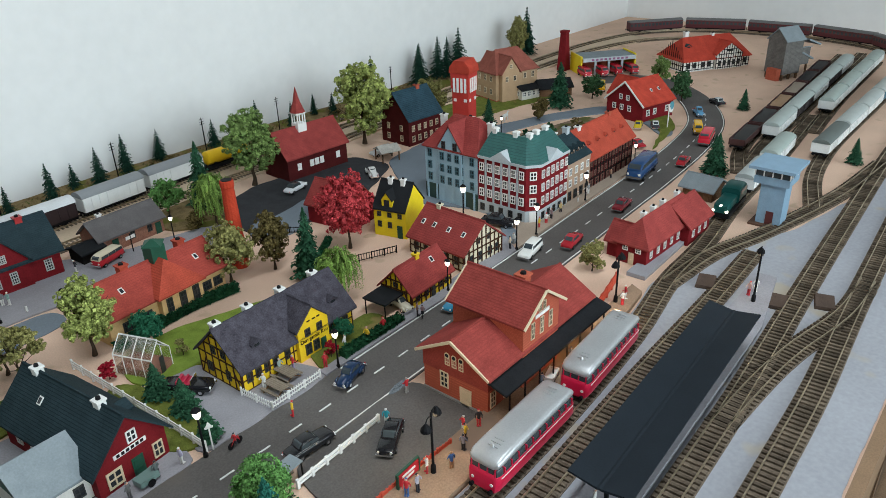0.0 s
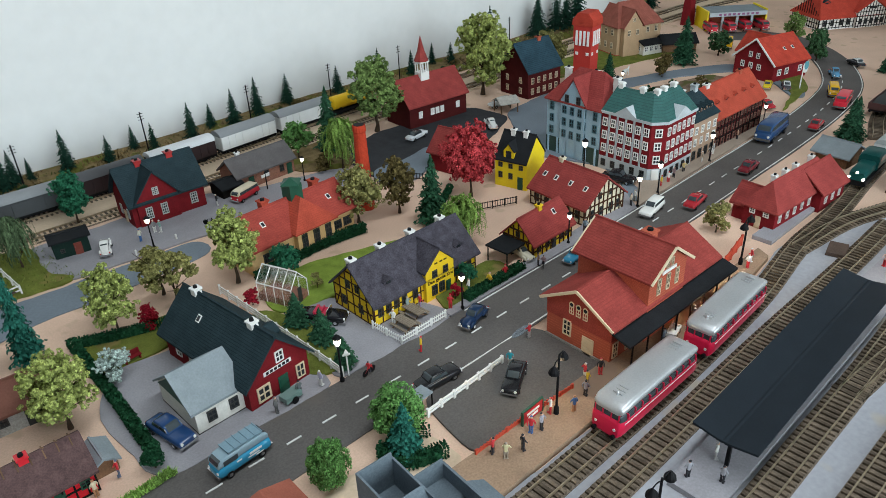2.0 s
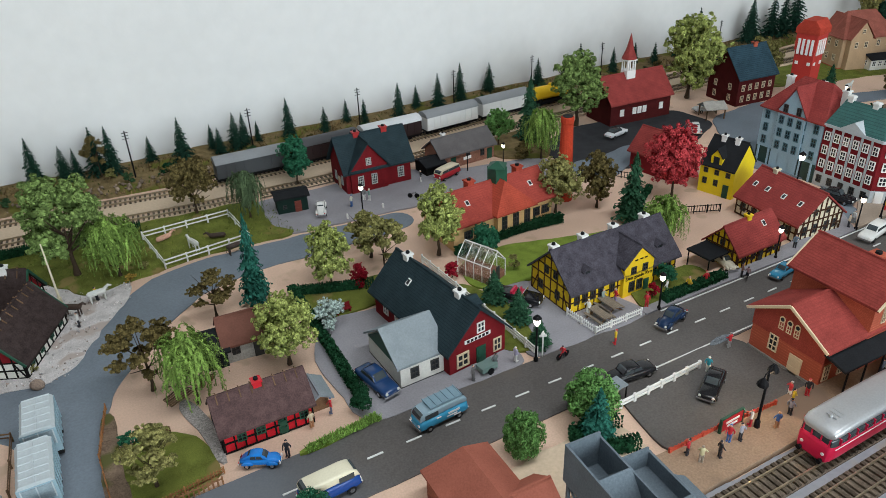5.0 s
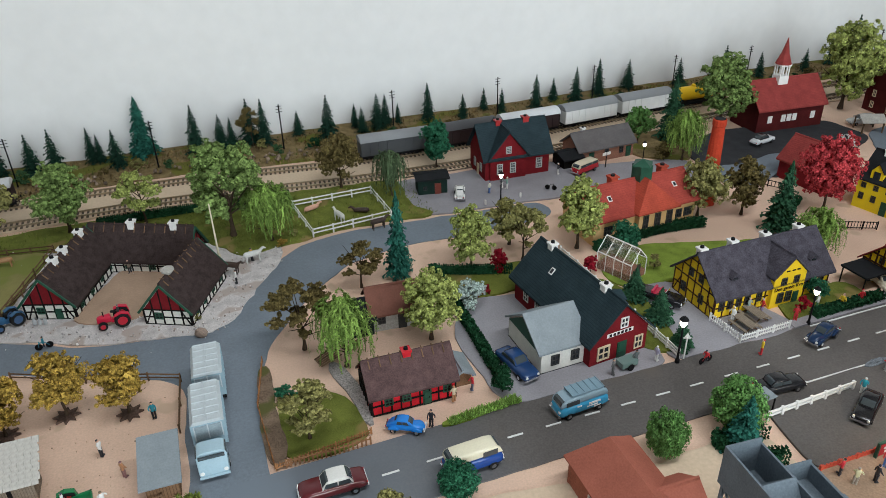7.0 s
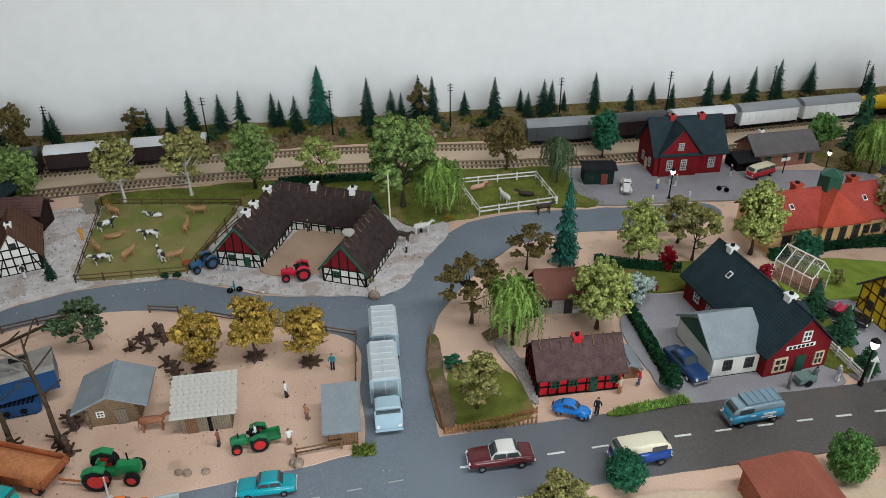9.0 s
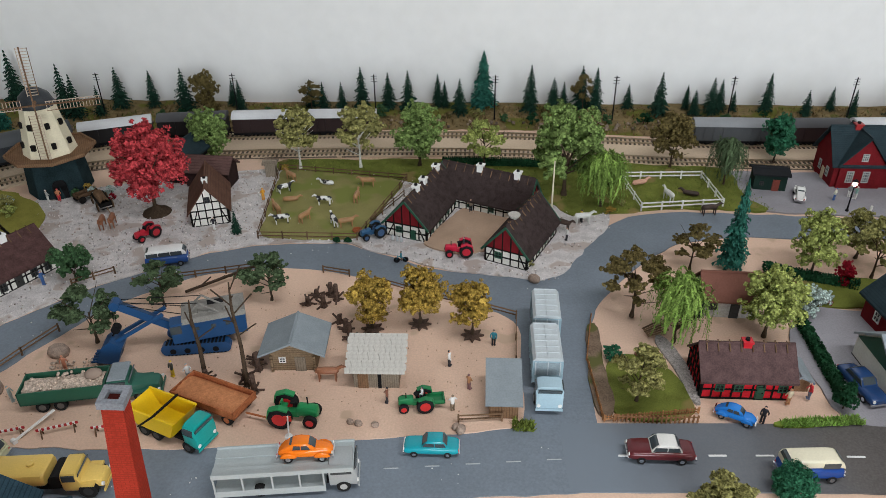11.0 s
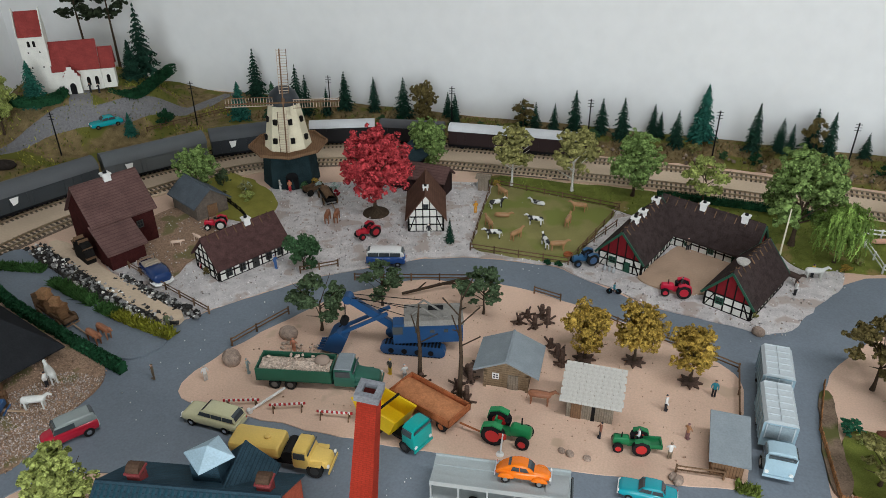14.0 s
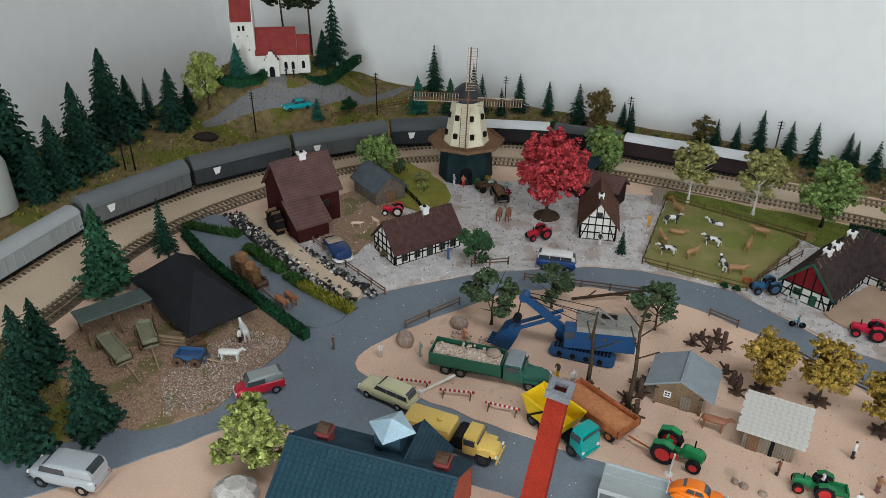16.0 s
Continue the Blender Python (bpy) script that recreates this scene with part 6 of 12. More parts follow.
ob = new("lettering", INN_SIGN)
ob.parent, ob.matrix_basis = inn.o, xg.at @ side_at(xg.L, xg.W, "W", 0, 0.0235) @ pose(0, -0.0008, 0, 90, 0, 0)
tagged(ob, "black gothic inn lettering")
for u in (-0.006, 0.002, 0.009):
    xg.part("date_bar", Geo().box(-0.0022, 0.0022, -0.0007, 0.0003, 0, 0.0016), black, at=side_at(xg.L, xg.W, "W", u, 0.0475))

# small half-timbered cottage and the timbered house with a red roof
cot = House("cottage", "small yellow half-timbered cottage with a red roof", 0.622, 0.484, 3, 0.084, 0.050, 0.026, 0.026, yellow, tile_red, category="cottage")
cot.framing("S", 9, (0.002, 0.013, 0.025), timber_red).framing("W", 6, (0.002, 0.013, 0.026, 0.038), timber_red, diag=((-0.024, 0.003, -0.014, 0.025), (0.024, 0.003, 0.014, 0.025)))
cot.win("S", [-0.03, -0.012, 0.018, 0.032], 0.009, 0.008, 0.010, dark_frame).door("S", 0.003, 0.008, 0.018, dark_frame).win("W", [0], 0.028, 0.007, 0.008, dark_frame)
cot.chimney(0.0, 0.0, 0.061, yellow, 0.007).skylight([0.02], -1, 0.6)
tim = House("timbered_house", "yellow timbered house under a long red tiled roof", 0.748, 0.519, 87, 0.106, 0.084, 0.028, 0.034, cream, tile_red, category="house")
tim.framing("N", 10, (0.002, 0.014, 0.027), timber_red).framing("W", 9, (0.002, 0.014, 0.027, 0.04), timber_red, diag=((-0.04, 0.003, -0.03, 0.026), (0.04, 0.003, 0.03, 0.026))).framing("S", 10, (0.002, 0.014, 0.027), timber_red)
tim.win("W", [-0.028, -0.008, 0.014, 0.03], 0.008, 0.009, 0.013, dark_frame).win("N", steps(-0.04, 0.04, 5), 0.009, 0.009, 0.012, dark_frame).win("W", [-0.012, 0.012], 0.034, 0.007, 0.009, dark_frame)
tim.skylight([-0.036, -0.008, 0.02, 0.042], 1, 0.45).chimney(0.03, 0.0, 0.071, cream, 0.007)

# tall yellow house
yel = House("yellow_house", "bright yellow town house with a black roof", 0.758, 0.641, 104, 0.056, 0.060, 0.046, 0.034, yellow_b, felt_dark, ov=0.003, ox=0.001, category="house")
yel.win("N", [-0.018, 0, 0.018], 0.033, 0.007, 0.008, dark_frame).win("N", [-0.018, 0.0], 0.015, 0.007, 0.010, dark_frame).door("N", 0.017, 0.009, 0.021, green_door)
yel.dormer(0.004, 0.018, 0.026, 0.03, yellow_b, felt_dark, 1, 0.02)
for x in (-0.012, 0.010):
    yel.chimney(x, 0.002, 0.089, white_p, 0.007)
red_side = House("red_roofed_house", "house with a dull red roof behind the red tree", 0.73, 0.745, 100, 0.09, 0.06, 0.034, 0.03, dark_red, tile_red, category="house")
red_side.chimney(-0.02, 0.0, 0.073, white_p, 0.007)

# ---------------------------------------------------------------- town block
blue = House("blue_town_house", "pale blue town house with dark shopfront and red roof", 0.933, 0.640, 90, 0.112, 0.092, 0.088, 0.040, blue_w, tile_red, ov=0.004, hip=0.03, category="town house")
blue.o.scale = (1, 1, 1.10)
bg = House("", "", 0.0, 0.024, 90, 0.050, 0.05, 0.090, 0.034, blue_w, tile_red, ov=0.004, ox=0.002, parent=blue.o)
for z in (0.032, 0.051, 0.070):
    blue.win("N", steps(-0.045, 0.045, 5), z, 0.0085, 0.0125, mat("teal_frame", (0.05, 0.12, 0.15), 0.5, bump=0), (1, 1))
bg.win("E", [-0.012, 0.012], 0.088, 0.008, 0.012, dark_frame)
for z in (0.032, 0.051, 0.070):
    bg.win("E", [-0.016, 0.0, 0.016], z, 0.0085, 0.0125, MATS["teal_frame"], (1, 1))
blue.part("shopfront", Geo().box(-0.056, 0.056, 0.0455, 0.0470, 0.0, 0.027), mat("dark_green_shopfront", (0.02, 0.05, 0.04), 0.5))
for u in steps(-0.05, 0.05, 6):
    blue.part("column", Geo().box(u - 0.0015, u + 0.0015, 0.0465, 0.0490, 0, 0.028), blue_w)
for x, y in ((-0.05, 0.0), (0.05, 0.0), (0.0, -0.01)):
    blue.chimney(x, y, 0.128, white_p, 0.009)

bank = thing("corner_bank", 0, 0, 0, 0, "red and white corner bank building with green roof", "town house")
bank.scale = (1, 1, 1.09)
BK = [(0.887, 0.5825), (0.887, 0.490), (0.905, 0.475), (0.990, 0.477), (0.990, 0.5825)]
part("wall", Geo().slab(BK[::-1], 0, 0.089), dark_red, bank)
part("ground_floor", Geo().slab([(x + dx, y + dy) for (x, y), (dx, dy) in zip(BK, ((-.0008, .0), (-.0008, -.0004), (-.0004, -.0009), (.0, -.0009), (0, 0)))][::-1], 0, 0.021), pale_w, bank)
part("cornice", Geo().slab([(0.884, 0.5826), (0.884, 0.489), (0.904, 0.472), (0.9905, 0.474), (0.9905, 0.5826)][::-1], 0.0875, 0.0915), pale_w, bank)
bt = [(0.885, 0.5826, 0.0915), (0.885, 0.4895, 0.0915), (0.9045, 0.473, 0.0915), (0.9905, 0.475, 0.0915), (0.9905, 0.5826, 0.0915), (0.925, 0.5826, 0.119), (0.925, 0.515, 0.119), (0.932, 0.511, 0.119), (0.9905, 0.513, 0.119)]
part("roof", Geo().add(bt, [(0, 1, 6, 5), (1, 2, 7, 6), (2, 3, 8, 7), (5, 6, 7, 8, 4), (0, 5, 4), (3, 4, 8), (4, 3, 2, 1, 0)]), roof_green, bank)


def facade(parent, p, q, rows, cols, w, h, fm, gm=None, skip=()):
    """Windows at even steps on an outer wall from p to q (the wall's face lies to the right of the way)."""
    d = Vector((q[0] - p[0], q[1] - p[1]))
    ang = math.degrees(math.atan2(d.y, d.x))
    f, pn = window_meshes(w, h, fm, gm or glass_dark, (1, 1))
    for z in rows:
        for k in range(cols):
            if (z, k) in skip:
                continue
            s = (k + 0.5) / cols
            o = part("window", f, None, parent, at=pose(p[0] + d.x * s, p[1] + d.y * s, z, 0, 0, ang) @ pose(0, -0.0006, 0))
            part("pane", pn, None, o)


facade(bank, BK[0], BK[1], (0.0285, 0.0485, 0.0685), 6, 0.0088, 0.0125, white_p)
facade(bank, BK[0], BK[1], (0.006,), 5, 0.0085, 0.011, dark_frame)
facade(bank, BK[1], BK[2], (0.0285, 0.0485, 0.0685), 1, 0.011, 0.0125, white_p)
facade(bank, BK[2], BK[3], (0.0285, 0.0485, 0.0685), 6, 0.0075, 0.0125, white_p)
facade(bank, BK[2], BK[3], (0.006,), 5, 0.0085, 0.011, dark_frame)
for k in range(5):
    yq = 0.5825 - 0.0925 * (k + 1) / 6
    part("pilaster", Geo().box(0.8858, 0.8872, yq - 0.0016, yq + 0.0016, 0.021, 0.088), pale_w, bank)
part("door", Geo().box(-0.0055, 0.0055, -0.0012, 0.0004, 0.002, 0.020), white_p, bank, at=pose(0.896, 0.4825, 0, 0, 0, -39.8) @ pose(0, -0.0012, 0))
part("gable", Geo().extrude([(0.517, 0.0915), (0.557, 0.0915), (0.537, 0.104)], 0.884, 0.905), pale_w, bank)
part("gable", Geo().extrude([(0.925, 0.0915), (0.968, 0.0915), (0.9465, 0.105)], 0.472, 0.495, "y"), pale_w, bank)
for x, y in ((0.925, 0.575), (0.925, 0.535), (0.93, 0.513), (0.95, 0.514), (0.978, 0.515)):
    c = Geo().box(x - 0.004, x + 0.004, y - 0.004, y + 0.004, 0.10, 0.1255).box(x - 0.005, x + 0.005, y - 0.005, y + 0.005, 0.1225, 0.1245)
    part("chimney", c, white_p, bank)

stu = House("stucco_house", "beige stuccoed town house with slate mansard roof", 1.0290, 0.518, 0, 0.076, 0.080, 0.074, 0.030, stucco, slate, ov=0.003, ox=0.0, hip=0.008, category="town house")
for z in (0.030, 0.050):
    stu.win("S", steps(-0.028, 0.028, 4), z, 0.008, 0.013)
stu.win("S", steps(-0.028, 0.028, 4), 0.006, 0.010, 0.016, dark_frame)
for u in (-0.024, -0.008, 0.008, 0.024):
    stu.dormer(u, 0.009, 0.012, 0.012, stucco, slate, -1, 0.2)
stu.chimney(-0.02, 0.0, 0.117, white_p, 0.009).chimney(0.02, 0.0, 0.117, pale_w, 0.009)
hft = House("half_timbered_row", "dark red half-timbered row with orange roof", 1.150, 0.519, 0, 0.164, 0.076, 0.060, 0.040, dark_brown, tile_orange, ov=0.005, category="town house")
hft.framing("S", 16, (0.002, 0.020, 0.0385, 0.0585), timber_blk, 0.0016)
for z in (0.024, 0.043):
    hft.win("S", steps(-0.072, 0.072, 12), z, 0.007, 0.010, mat("faded_brown_frame", (0.20, 0.105, 0.08), 0.7, bump=0))
hft.win("S", steps(-0.070, 0.070, 8), 0.005, 0.010, 0.013, MATS["faded_brown_frame"])
for u in (-0.06, -0.03, 0.0, 0.03, 0.06):
    hft.dormer(u, 0.008, 0.008, 0.01, tile_orange, tile_orange, -1, 0.35)
hft.chimney(-0.06, 0.0, 0.108, white_p, 0.009).chimney(0.05, 0.0, 0.108, brick_red, 0.008)

# ---------------------------------------------------------------- church with the white turret, dark house, water tower
ch = House("chapel", "dark red chapel with a white turret and spire", 0.862, 0.985, -3, 0.142, 0.076, 0.046, 0.040, dark_brown, tile_red, category="chapel")
ch.win("S", [-0.045, -0.016, -0.004, 0.008, 0.048], 0.018, 0.009, 0.013, white_p, (1, 1), white_p)
ch.part("turret", Geo().box(-0.018, 0.002, -0.010, 0.010, 0.062, 0.094).box(-0.019, 0.003, -0.011, 0.011, 0.112, 0.115), white_p)
for sx in (-0.0165, -0.0115, -0.0045, 0.0005):
    for sy in (-0.0085, 0.0085):
        ch.part("turret_post", Geo().box(sx - 0.001, sx + 0.001, sy - 0.001, sy + 0.001, 0.094, 0.112), white_p)
ch.part("spire", Geo().lathe([(0.0145, 0.115), (0.007, 0.134), (0.0006, 0.162)], -0.008, 0, 8), tile_red)
dk = House("dark_brick_house", "dark brick house with a blue-black roof", 1.124, 0.944, -4, 0.096, 0.084, 0.058, 0.048, dark_brown, slate_blue, category="house")
for z in (0.008, 0.030):
    dk.win("S", steps(-0.035, 0.035, 5), z, 0.008, 0.013, cream_door)
dk.win("W", [-0.02, 0.02], 0.008, 0.008, 0.013, cream_door).win("W", [-0.02, 0.02], 0.030, 0.008, 0.013, cream_door).chimney(0.02, 0, 0.115, brick_red, 0.009)
wt = thing("water_tower", 1.206, 0.862, 0, 12, "red square water tower with tall white louvres", "water tower")
red_t = mat("tower_red", (0.46, 0.035, 0.025), 0.6, var=0.12, scale=60)
part("shaft", Geo().box(-0.019, 0.019, -0.019, 0.019, 0, 0.105), red_t, wt)
part("tank_storey", Geo().box(-0.021, 0.021, -0.021, 0.021, 0.105, 0.140), red_t, wt)
part("roof", Geo().extrude([(-0.024, 0.138), (0.024, 0.138), (0.023, 0.150), (0.012, 0.164), (-0.012, 0.164), (-0.023, 0.150)], -0.023, 0.023), tile_bright, wt)
for a in range(4):
    for u in (-0.013, -0.0045, 0.0045, 0.013):
        part("louvre", Geo().box(u - 0.0024, u + 0.0024, -0.0222, -0.0205, 0.098, 0.128), white_p, wt, at=pose(0, 0, 0, 0, 0, 90 * a))
    for u in (-0.012, 0.012):
        part("window", Geo().box(u - 0.003, u + 0.003, -0.0205, -0.0186, 0.078, 0.084), white_p, wt, at=pose(0, 0, 0, 0, 0, 90 * a))

# villa with veranda, red farmhouse-like villa, fire station, depot, coaling tower
villa_roof = striped("faded_villa_tiles", (0.29, 0.095, 0.070), (0.25, 0.08, 0.06), "Z", 0.0022, 0.75)
villa_m = mat("buff_plaster", (0.44, 0.30, 0.18), 0.75, var=0.12, scale=60)
vi = House("villa", "cream villa with a red hipped roof and white veranda", 1.535, 0.985, -18, 0.130, 0.090, 0.072, 0.046, villa_m, villa_roof, hip=0.03, category="villa", plinth=brick_red)
vx = House("", "", -0.030, -0.01, 90, 0.10, 0.052, 0.074, 0.034, villa_m, villa_roof, parent=vi.o)
for z in (0.016, 0.048):
    vi.win("S", steps(-0.05, 0.05, 5), z, 0.010, 0.015, cream_door)
    vi.win("W", [-0.025, 0.0, 0.025], z, 0.010, 0.015, cream_door)
vx.win("W", [-0.012, 0.012], 0.050, 0.009, 0.014, cream_door).win("W", [0], 0.082, 0.008, 0.010, cream_door)
vr = House("", "", 0.030, -0.060, 0, 0.075, 0.034, 0.026, 0.006, white_w, felt_dark, parent=vi.o)
vr.win("S", steps(-0.03, 0.03, 5), 0.010, 0.010, 0.012).win("W", [0], 0.010, 0.012, 0.012)
rv = House("red_villa", "red villa with white trim and orange-red roof", 1.555, 0.622, -14, 0.105, 0.105, 0.040, 0.042, dark_red, tile_bright, category="house")
rv.win("W", [-0.03, -0.008, 0.014], 0.020, 0.010, 0.013).win("W", [-0.012, 0.008], 0.044, 0.009, 0.012).win("S", [-0.035, -0.012, 0.03], 0.014, 0.011, 0.014).skylight([0.0, 0.025], -1, 0.45)
for d in (-1, 1):
    bar("bargeboard", white_p, rv.o, (-0.0575, d * 0.058, 0.0375), (-0.0575, 0, 0.0855), 0.0018, 0.0034)
rx = House("", "", 0.02, 0.05, 90, 0.07, 0.06, 0.040, 0.034, dark_red, tile_bright, parent=rv.o)
fs = thing("fire_station", 1.905, 0.905, 0, -39, "yellow-walled fire station with four open bays", "fire station")
part("side_wall", Geo().box(-0.082, -0.078, -0.035, 0.05, 0, 0.052), yellow_b, fs)
part("side_wall", Geo().box(0.078, 0.082, -0.035, 0.05, 0, 0.052), yellow_b, fs)
part("back_wall", Geo().box(-0.078, 0.078, 0.046, 0.05, 0, 0.046), brick_red, fs)
part("roof", Geo().box(-0.078, 0.078, -0.040, 0.046, 0.044, 0.048), roof_grey, fs)
part("fascia", Geo().box(-0.078, 0.078, -0.042, -0.0395, 0.038, 0.0485), pale_w, fs)
for u in (-0.04, 0.0, 0.04):
    part("pillar", Geo().box(u - 0.003, u + 0.003, -0.038, -0.034, 0, 0.038), pale_w, fs)
for u in steps(-0.05, 0.05, 9):
    part("letter_bar", Geo().box(u - 0.0035, u + 0.0035, -0.0428, -0.0419, 0.0405, 0.046), paint((0.25, 0.1, 0.2)), fs)
dp = House("railway_depot", "white timbered station depot with a vermilion roof", 2.125, 0.700, -31, 0.215, 0.115, 0.030, 0.042, white_w, tile_bright, ov=0.008, hip=0.03, category="depot", plinth=white_p)
dp.framing("S", 22, (0.004, 0.015, 0.029), timber_blk, 0.0016).framing("W", 12, (0.004, 0.015, 0.029), timber_blk, 0.0016)
dx = House("", "", 0.035, -0.035, 90, 0.06, 0.085, 0.036, 0.026, white_w, tile_bright, ov=0.003, ox=0.003, parent=dp.o)
dx.framing("W", 11, (0.004, 0.015, 0.026, 0.036, 0.047), timber_blk, 0.0015)
dp.win("S", [-0.09, -0.07, -0.045, -0.025, 0.095], 0.008, 0.010, 0.013, dark_frame)
dx.win("W", [-0.03, -0.015, 0.0, 0.015, 0.03], 0.008, 0.008, 0.013, dark_frame).win("W", [0.0], 0.042, 0.02, 0.006, dark_frame)
dp.o.scale = (1.04, 1.0, 1.14)
dp.chimney(-0.06, 0.01, 0.088, white_p, 0.011).chimney(0.02, 0.0, 0.08, white_p, 0.008).dormer(-0.075, 0.016, 0.010, 0.012, tile_bright, slate, -1, 0.5)
ct = House("coaling_tower", "weathered grey wooden coaling tower", 2.085, 0.470, -25, 0.075, 0.070, 0.105, 0.032, striped("weathered_boards", (0.155, 0.145, 0.135), (0.09, 0.085, 0.08), "Z", 0.004, 0.85), roof_grey, z=0.018, category="coaling tower")
ct.o.scale, ct.o.location.z = (0.84, 0.84, 0.84), 0.0152
for sx in (-0.032, 0.0, 0.032):
    for sy in (-0.03, 0.03):
        ct.part("leg", Geo().box(sx - 0.003, sx + 0.003, sy - 0.003, sy + 0.003, -0.018, 0.0), timber_brn)
ct.part("chute", Geo().box(0.03, 0.09, -0.03, 0.02, 0.045, 0.050, pose(0, 0, 0.03, 0, 25, 0)), roof_grey)
ct.part("chute", Geo().box(0.04, 0.10, -0.03, 0.03, 0.085, 0.090, pose(0, 0, 0.03, 0, 20, 0)), roof_grey)
ct.part("hopper_house", Geo().extrude([(-0.028, 0.022), (0.028, 0.022), (0.028, 0.060), (-0.028, 0.074)], 0.0378, 0.082), MATS["weathered_boards"])
ct.part("hopper_roof", Geo().extrude([(-0.031, 0.0752), (0.031, 0.0600), (0.031, 0.0625), (-0.031, 0.0777)][::-1], 0.0378, 0.086), roof_grey)
for sy in (-0.024, 0.024):
    ct.part("leg", Geo().box(0.076, 0.081, sy - 0.0025, sy + 0.0025, -0.018, 0.022), timber_brn)
ct.part("lean_to", Geo().box(-0.055, -0.0375, -0.03, 0.01, -0.018, 0.018), brick_red)
gsd = House("garden_shed", "dark brown shed beside the villa garden", 1.602, 0.885, -38, 0.085, 0.046, 0.024, 0.014, plank_b, felt_dark, ov=0.006, category="shed")
gsd.door("S", 0.0, 0.014, 0.018, dark_frame)
fch = thing("factory_chimney", 1.86, 1.01, 0, 0, "dark red tapered brick chimney", "chimney")
part("shaft", Geo().loft([[(s * math.cos(radians(45 + 90 * k)), s * math.sin(radians(45 + 90 * k)), z) for k in range(4)] for s, z in ((0.020, 0), (0.0125, 0.105), (0.0145, 0.106), (0.0145, 0.112))]), dark_red, fch)

# signal tower and shed beside it
sg = thing("signal_tower", 1.117, 0.187, 0, 0, "pale blue signal tower with a flat overhanging roof", "signal box")
sg.scale = (0.93, 0.93, 1.0)
sky_b = mat("signal_box_blue", (0.235, 0.35, 0.46), 0.55, var=0.10, scale=60)
part("base", Geo().box(-0.026, 0.028, -0.026, 0.028, 0, 0.003), mat("brown_base", (0.12, 0.07, 0.05), 0.8), sg)
part("shaft", Geo().box(-0.016, 0.020, -0.020, 0.019, 0.003, 0.068), sky_b, sg)
part("cabin", Geo().box(-0.022, 0.030, -0.026, 0.030, 0.068, 0.080), sky_b, sg)
part("window_band", Geo().box(-0.0205, 0.0285, -0.0245, 0.0285, 0.080, 0.092), glass_car, sg)
for x in steps(-0.0215, 0.0295, 5):
    for y in (-0.0255, 0.0295):
        part("mullion", Geo().box(x - 0.0009, x + 0.0009, y - 0.0009, y + 0.0009, 0.080, 0.092), white_p, sg)
for y in steps(-0.0255, 0.0295, 5)[1:-1]:
    for x in (-0.0215, 0.0295):
        part("mullion", Geo().box(x - 0.0009, x + 0.0009, y - 0.0009, y + 0.0009, 0.080, 0.092), white_p, sg)
part("roof", Geo().box(-0.032, 0.044, -0.034, 0.038, 0.092, 0.0965), sky_b, sg)
part("door", Geo().box(-0.0168, -0.0158, -0.008, 0.004, 0.003, 0.024), paint((0.10, 0.03, 0.03)), sg)
House("freight_shed", "brown wooden shed with a grey felt roof", 1.165, 0.313, 86, 0.052, 0.045, 0.022, 0.012, plank_b, roof_grey, ov=0.009, ox=0.006, category="shed")

# island platform canopy
pc = thing("platform_canopy", 0.580, 0.1075, 0.006, 2.2, "long black butterfly canopy over the island platform", "canopy")
pc.scale = (1, 1, 0.82)
part("roof", Geo().extrude([(-0.0285, 0.052), (-0.002, 0.0465), (0.0, 0.0472), (0.002, 0.0465), (0.0285, 0.052), (0.0285, 0.0545), (0.002, 0.0495), (0.0, 0.0500), (-0.002, 0.0495), (-0.0285, 0.0545)], -0.167, 0.167), mat("blue_black_sheet", (0.015, 0.020, 0.026), 0.6, var=0.15, scale=30, spec=0.10), pc)
for x in steps(-0.15, 0.15, 7):
    p_ = part("post", Geo().box(x - 0.0016, x + 0.0016, -0.0016, 0.0016, 0, 0.047), black, pc)
    bar("bracket", black, pc, (x, 0, 0.036), (x, 0.020, 0.050), 0.0014)
    bar("bracket", black, pc, (x, 0, 0.036), (x, -0.020, 0.050), 0.0014)

# ---------------------------------------------------------------- shop, country station, school
shop = House("village_shop", "dark red village shop with a black roof", 0.1985, 0.540, 97, 0.150, 0.074, 0.034, 0.037, dark_red, slate, ov=0.006, ox=0.006, category="shop")
shop.win("W", [0.004], 0.040, 0.010, 0.013, white_p, (1, 1)).win("W", [-0.020], 0.006, 0.016, 0.018, cream_door, (1, 1)).win("W", [0.026], 0.006, 0.011, 0.017, cream_door).door("W", 0.004, 0.012, 0.022, green_door)
shop.win("N", [-0.05, -0.025, 0.0, 0.03], 0.012, 0.010, 0.013)
for x in (-0.045, 0.055):
    shop.chimney(x, 0.0, 0.080, white_p, 0.0085)
shop.skylight([0.03], 1, 0.55).dormer(-0.035, 0.02, 0.012, 0.02, slate, slate, -1, 0.25)
for k in range(6):
    shop.part("letter_bar", Geo().box(-0.0016, 0.0016, -0.0007, 0.0003, 0, 0.0032), black, at=side_at(shop.L, shop.W, "W", -0.0125 + k * 0.005, 0.0332))
shop.part("sign_board", Geo().box(-0.017, 0.017, -0.0004, 0.0002, 0, 0.0048), white_p, at=side_at(shop.L, shop.W, "W", 0, 0.0324))
ext = thing("shop_extension", 0.146, 0.507, 0, 3, "white rendered shop extension with a grey lean roof", "extension")
ext.scale = (1.08, 1.08, 1.28)
part("wall", Geo().extrude([(-0.034, 0), (0.034, 0), (0.034, 0.0215), (0.0, 0.0415), (-0.034, 0.0215)], -0.027, 0.024), white_w, ext)
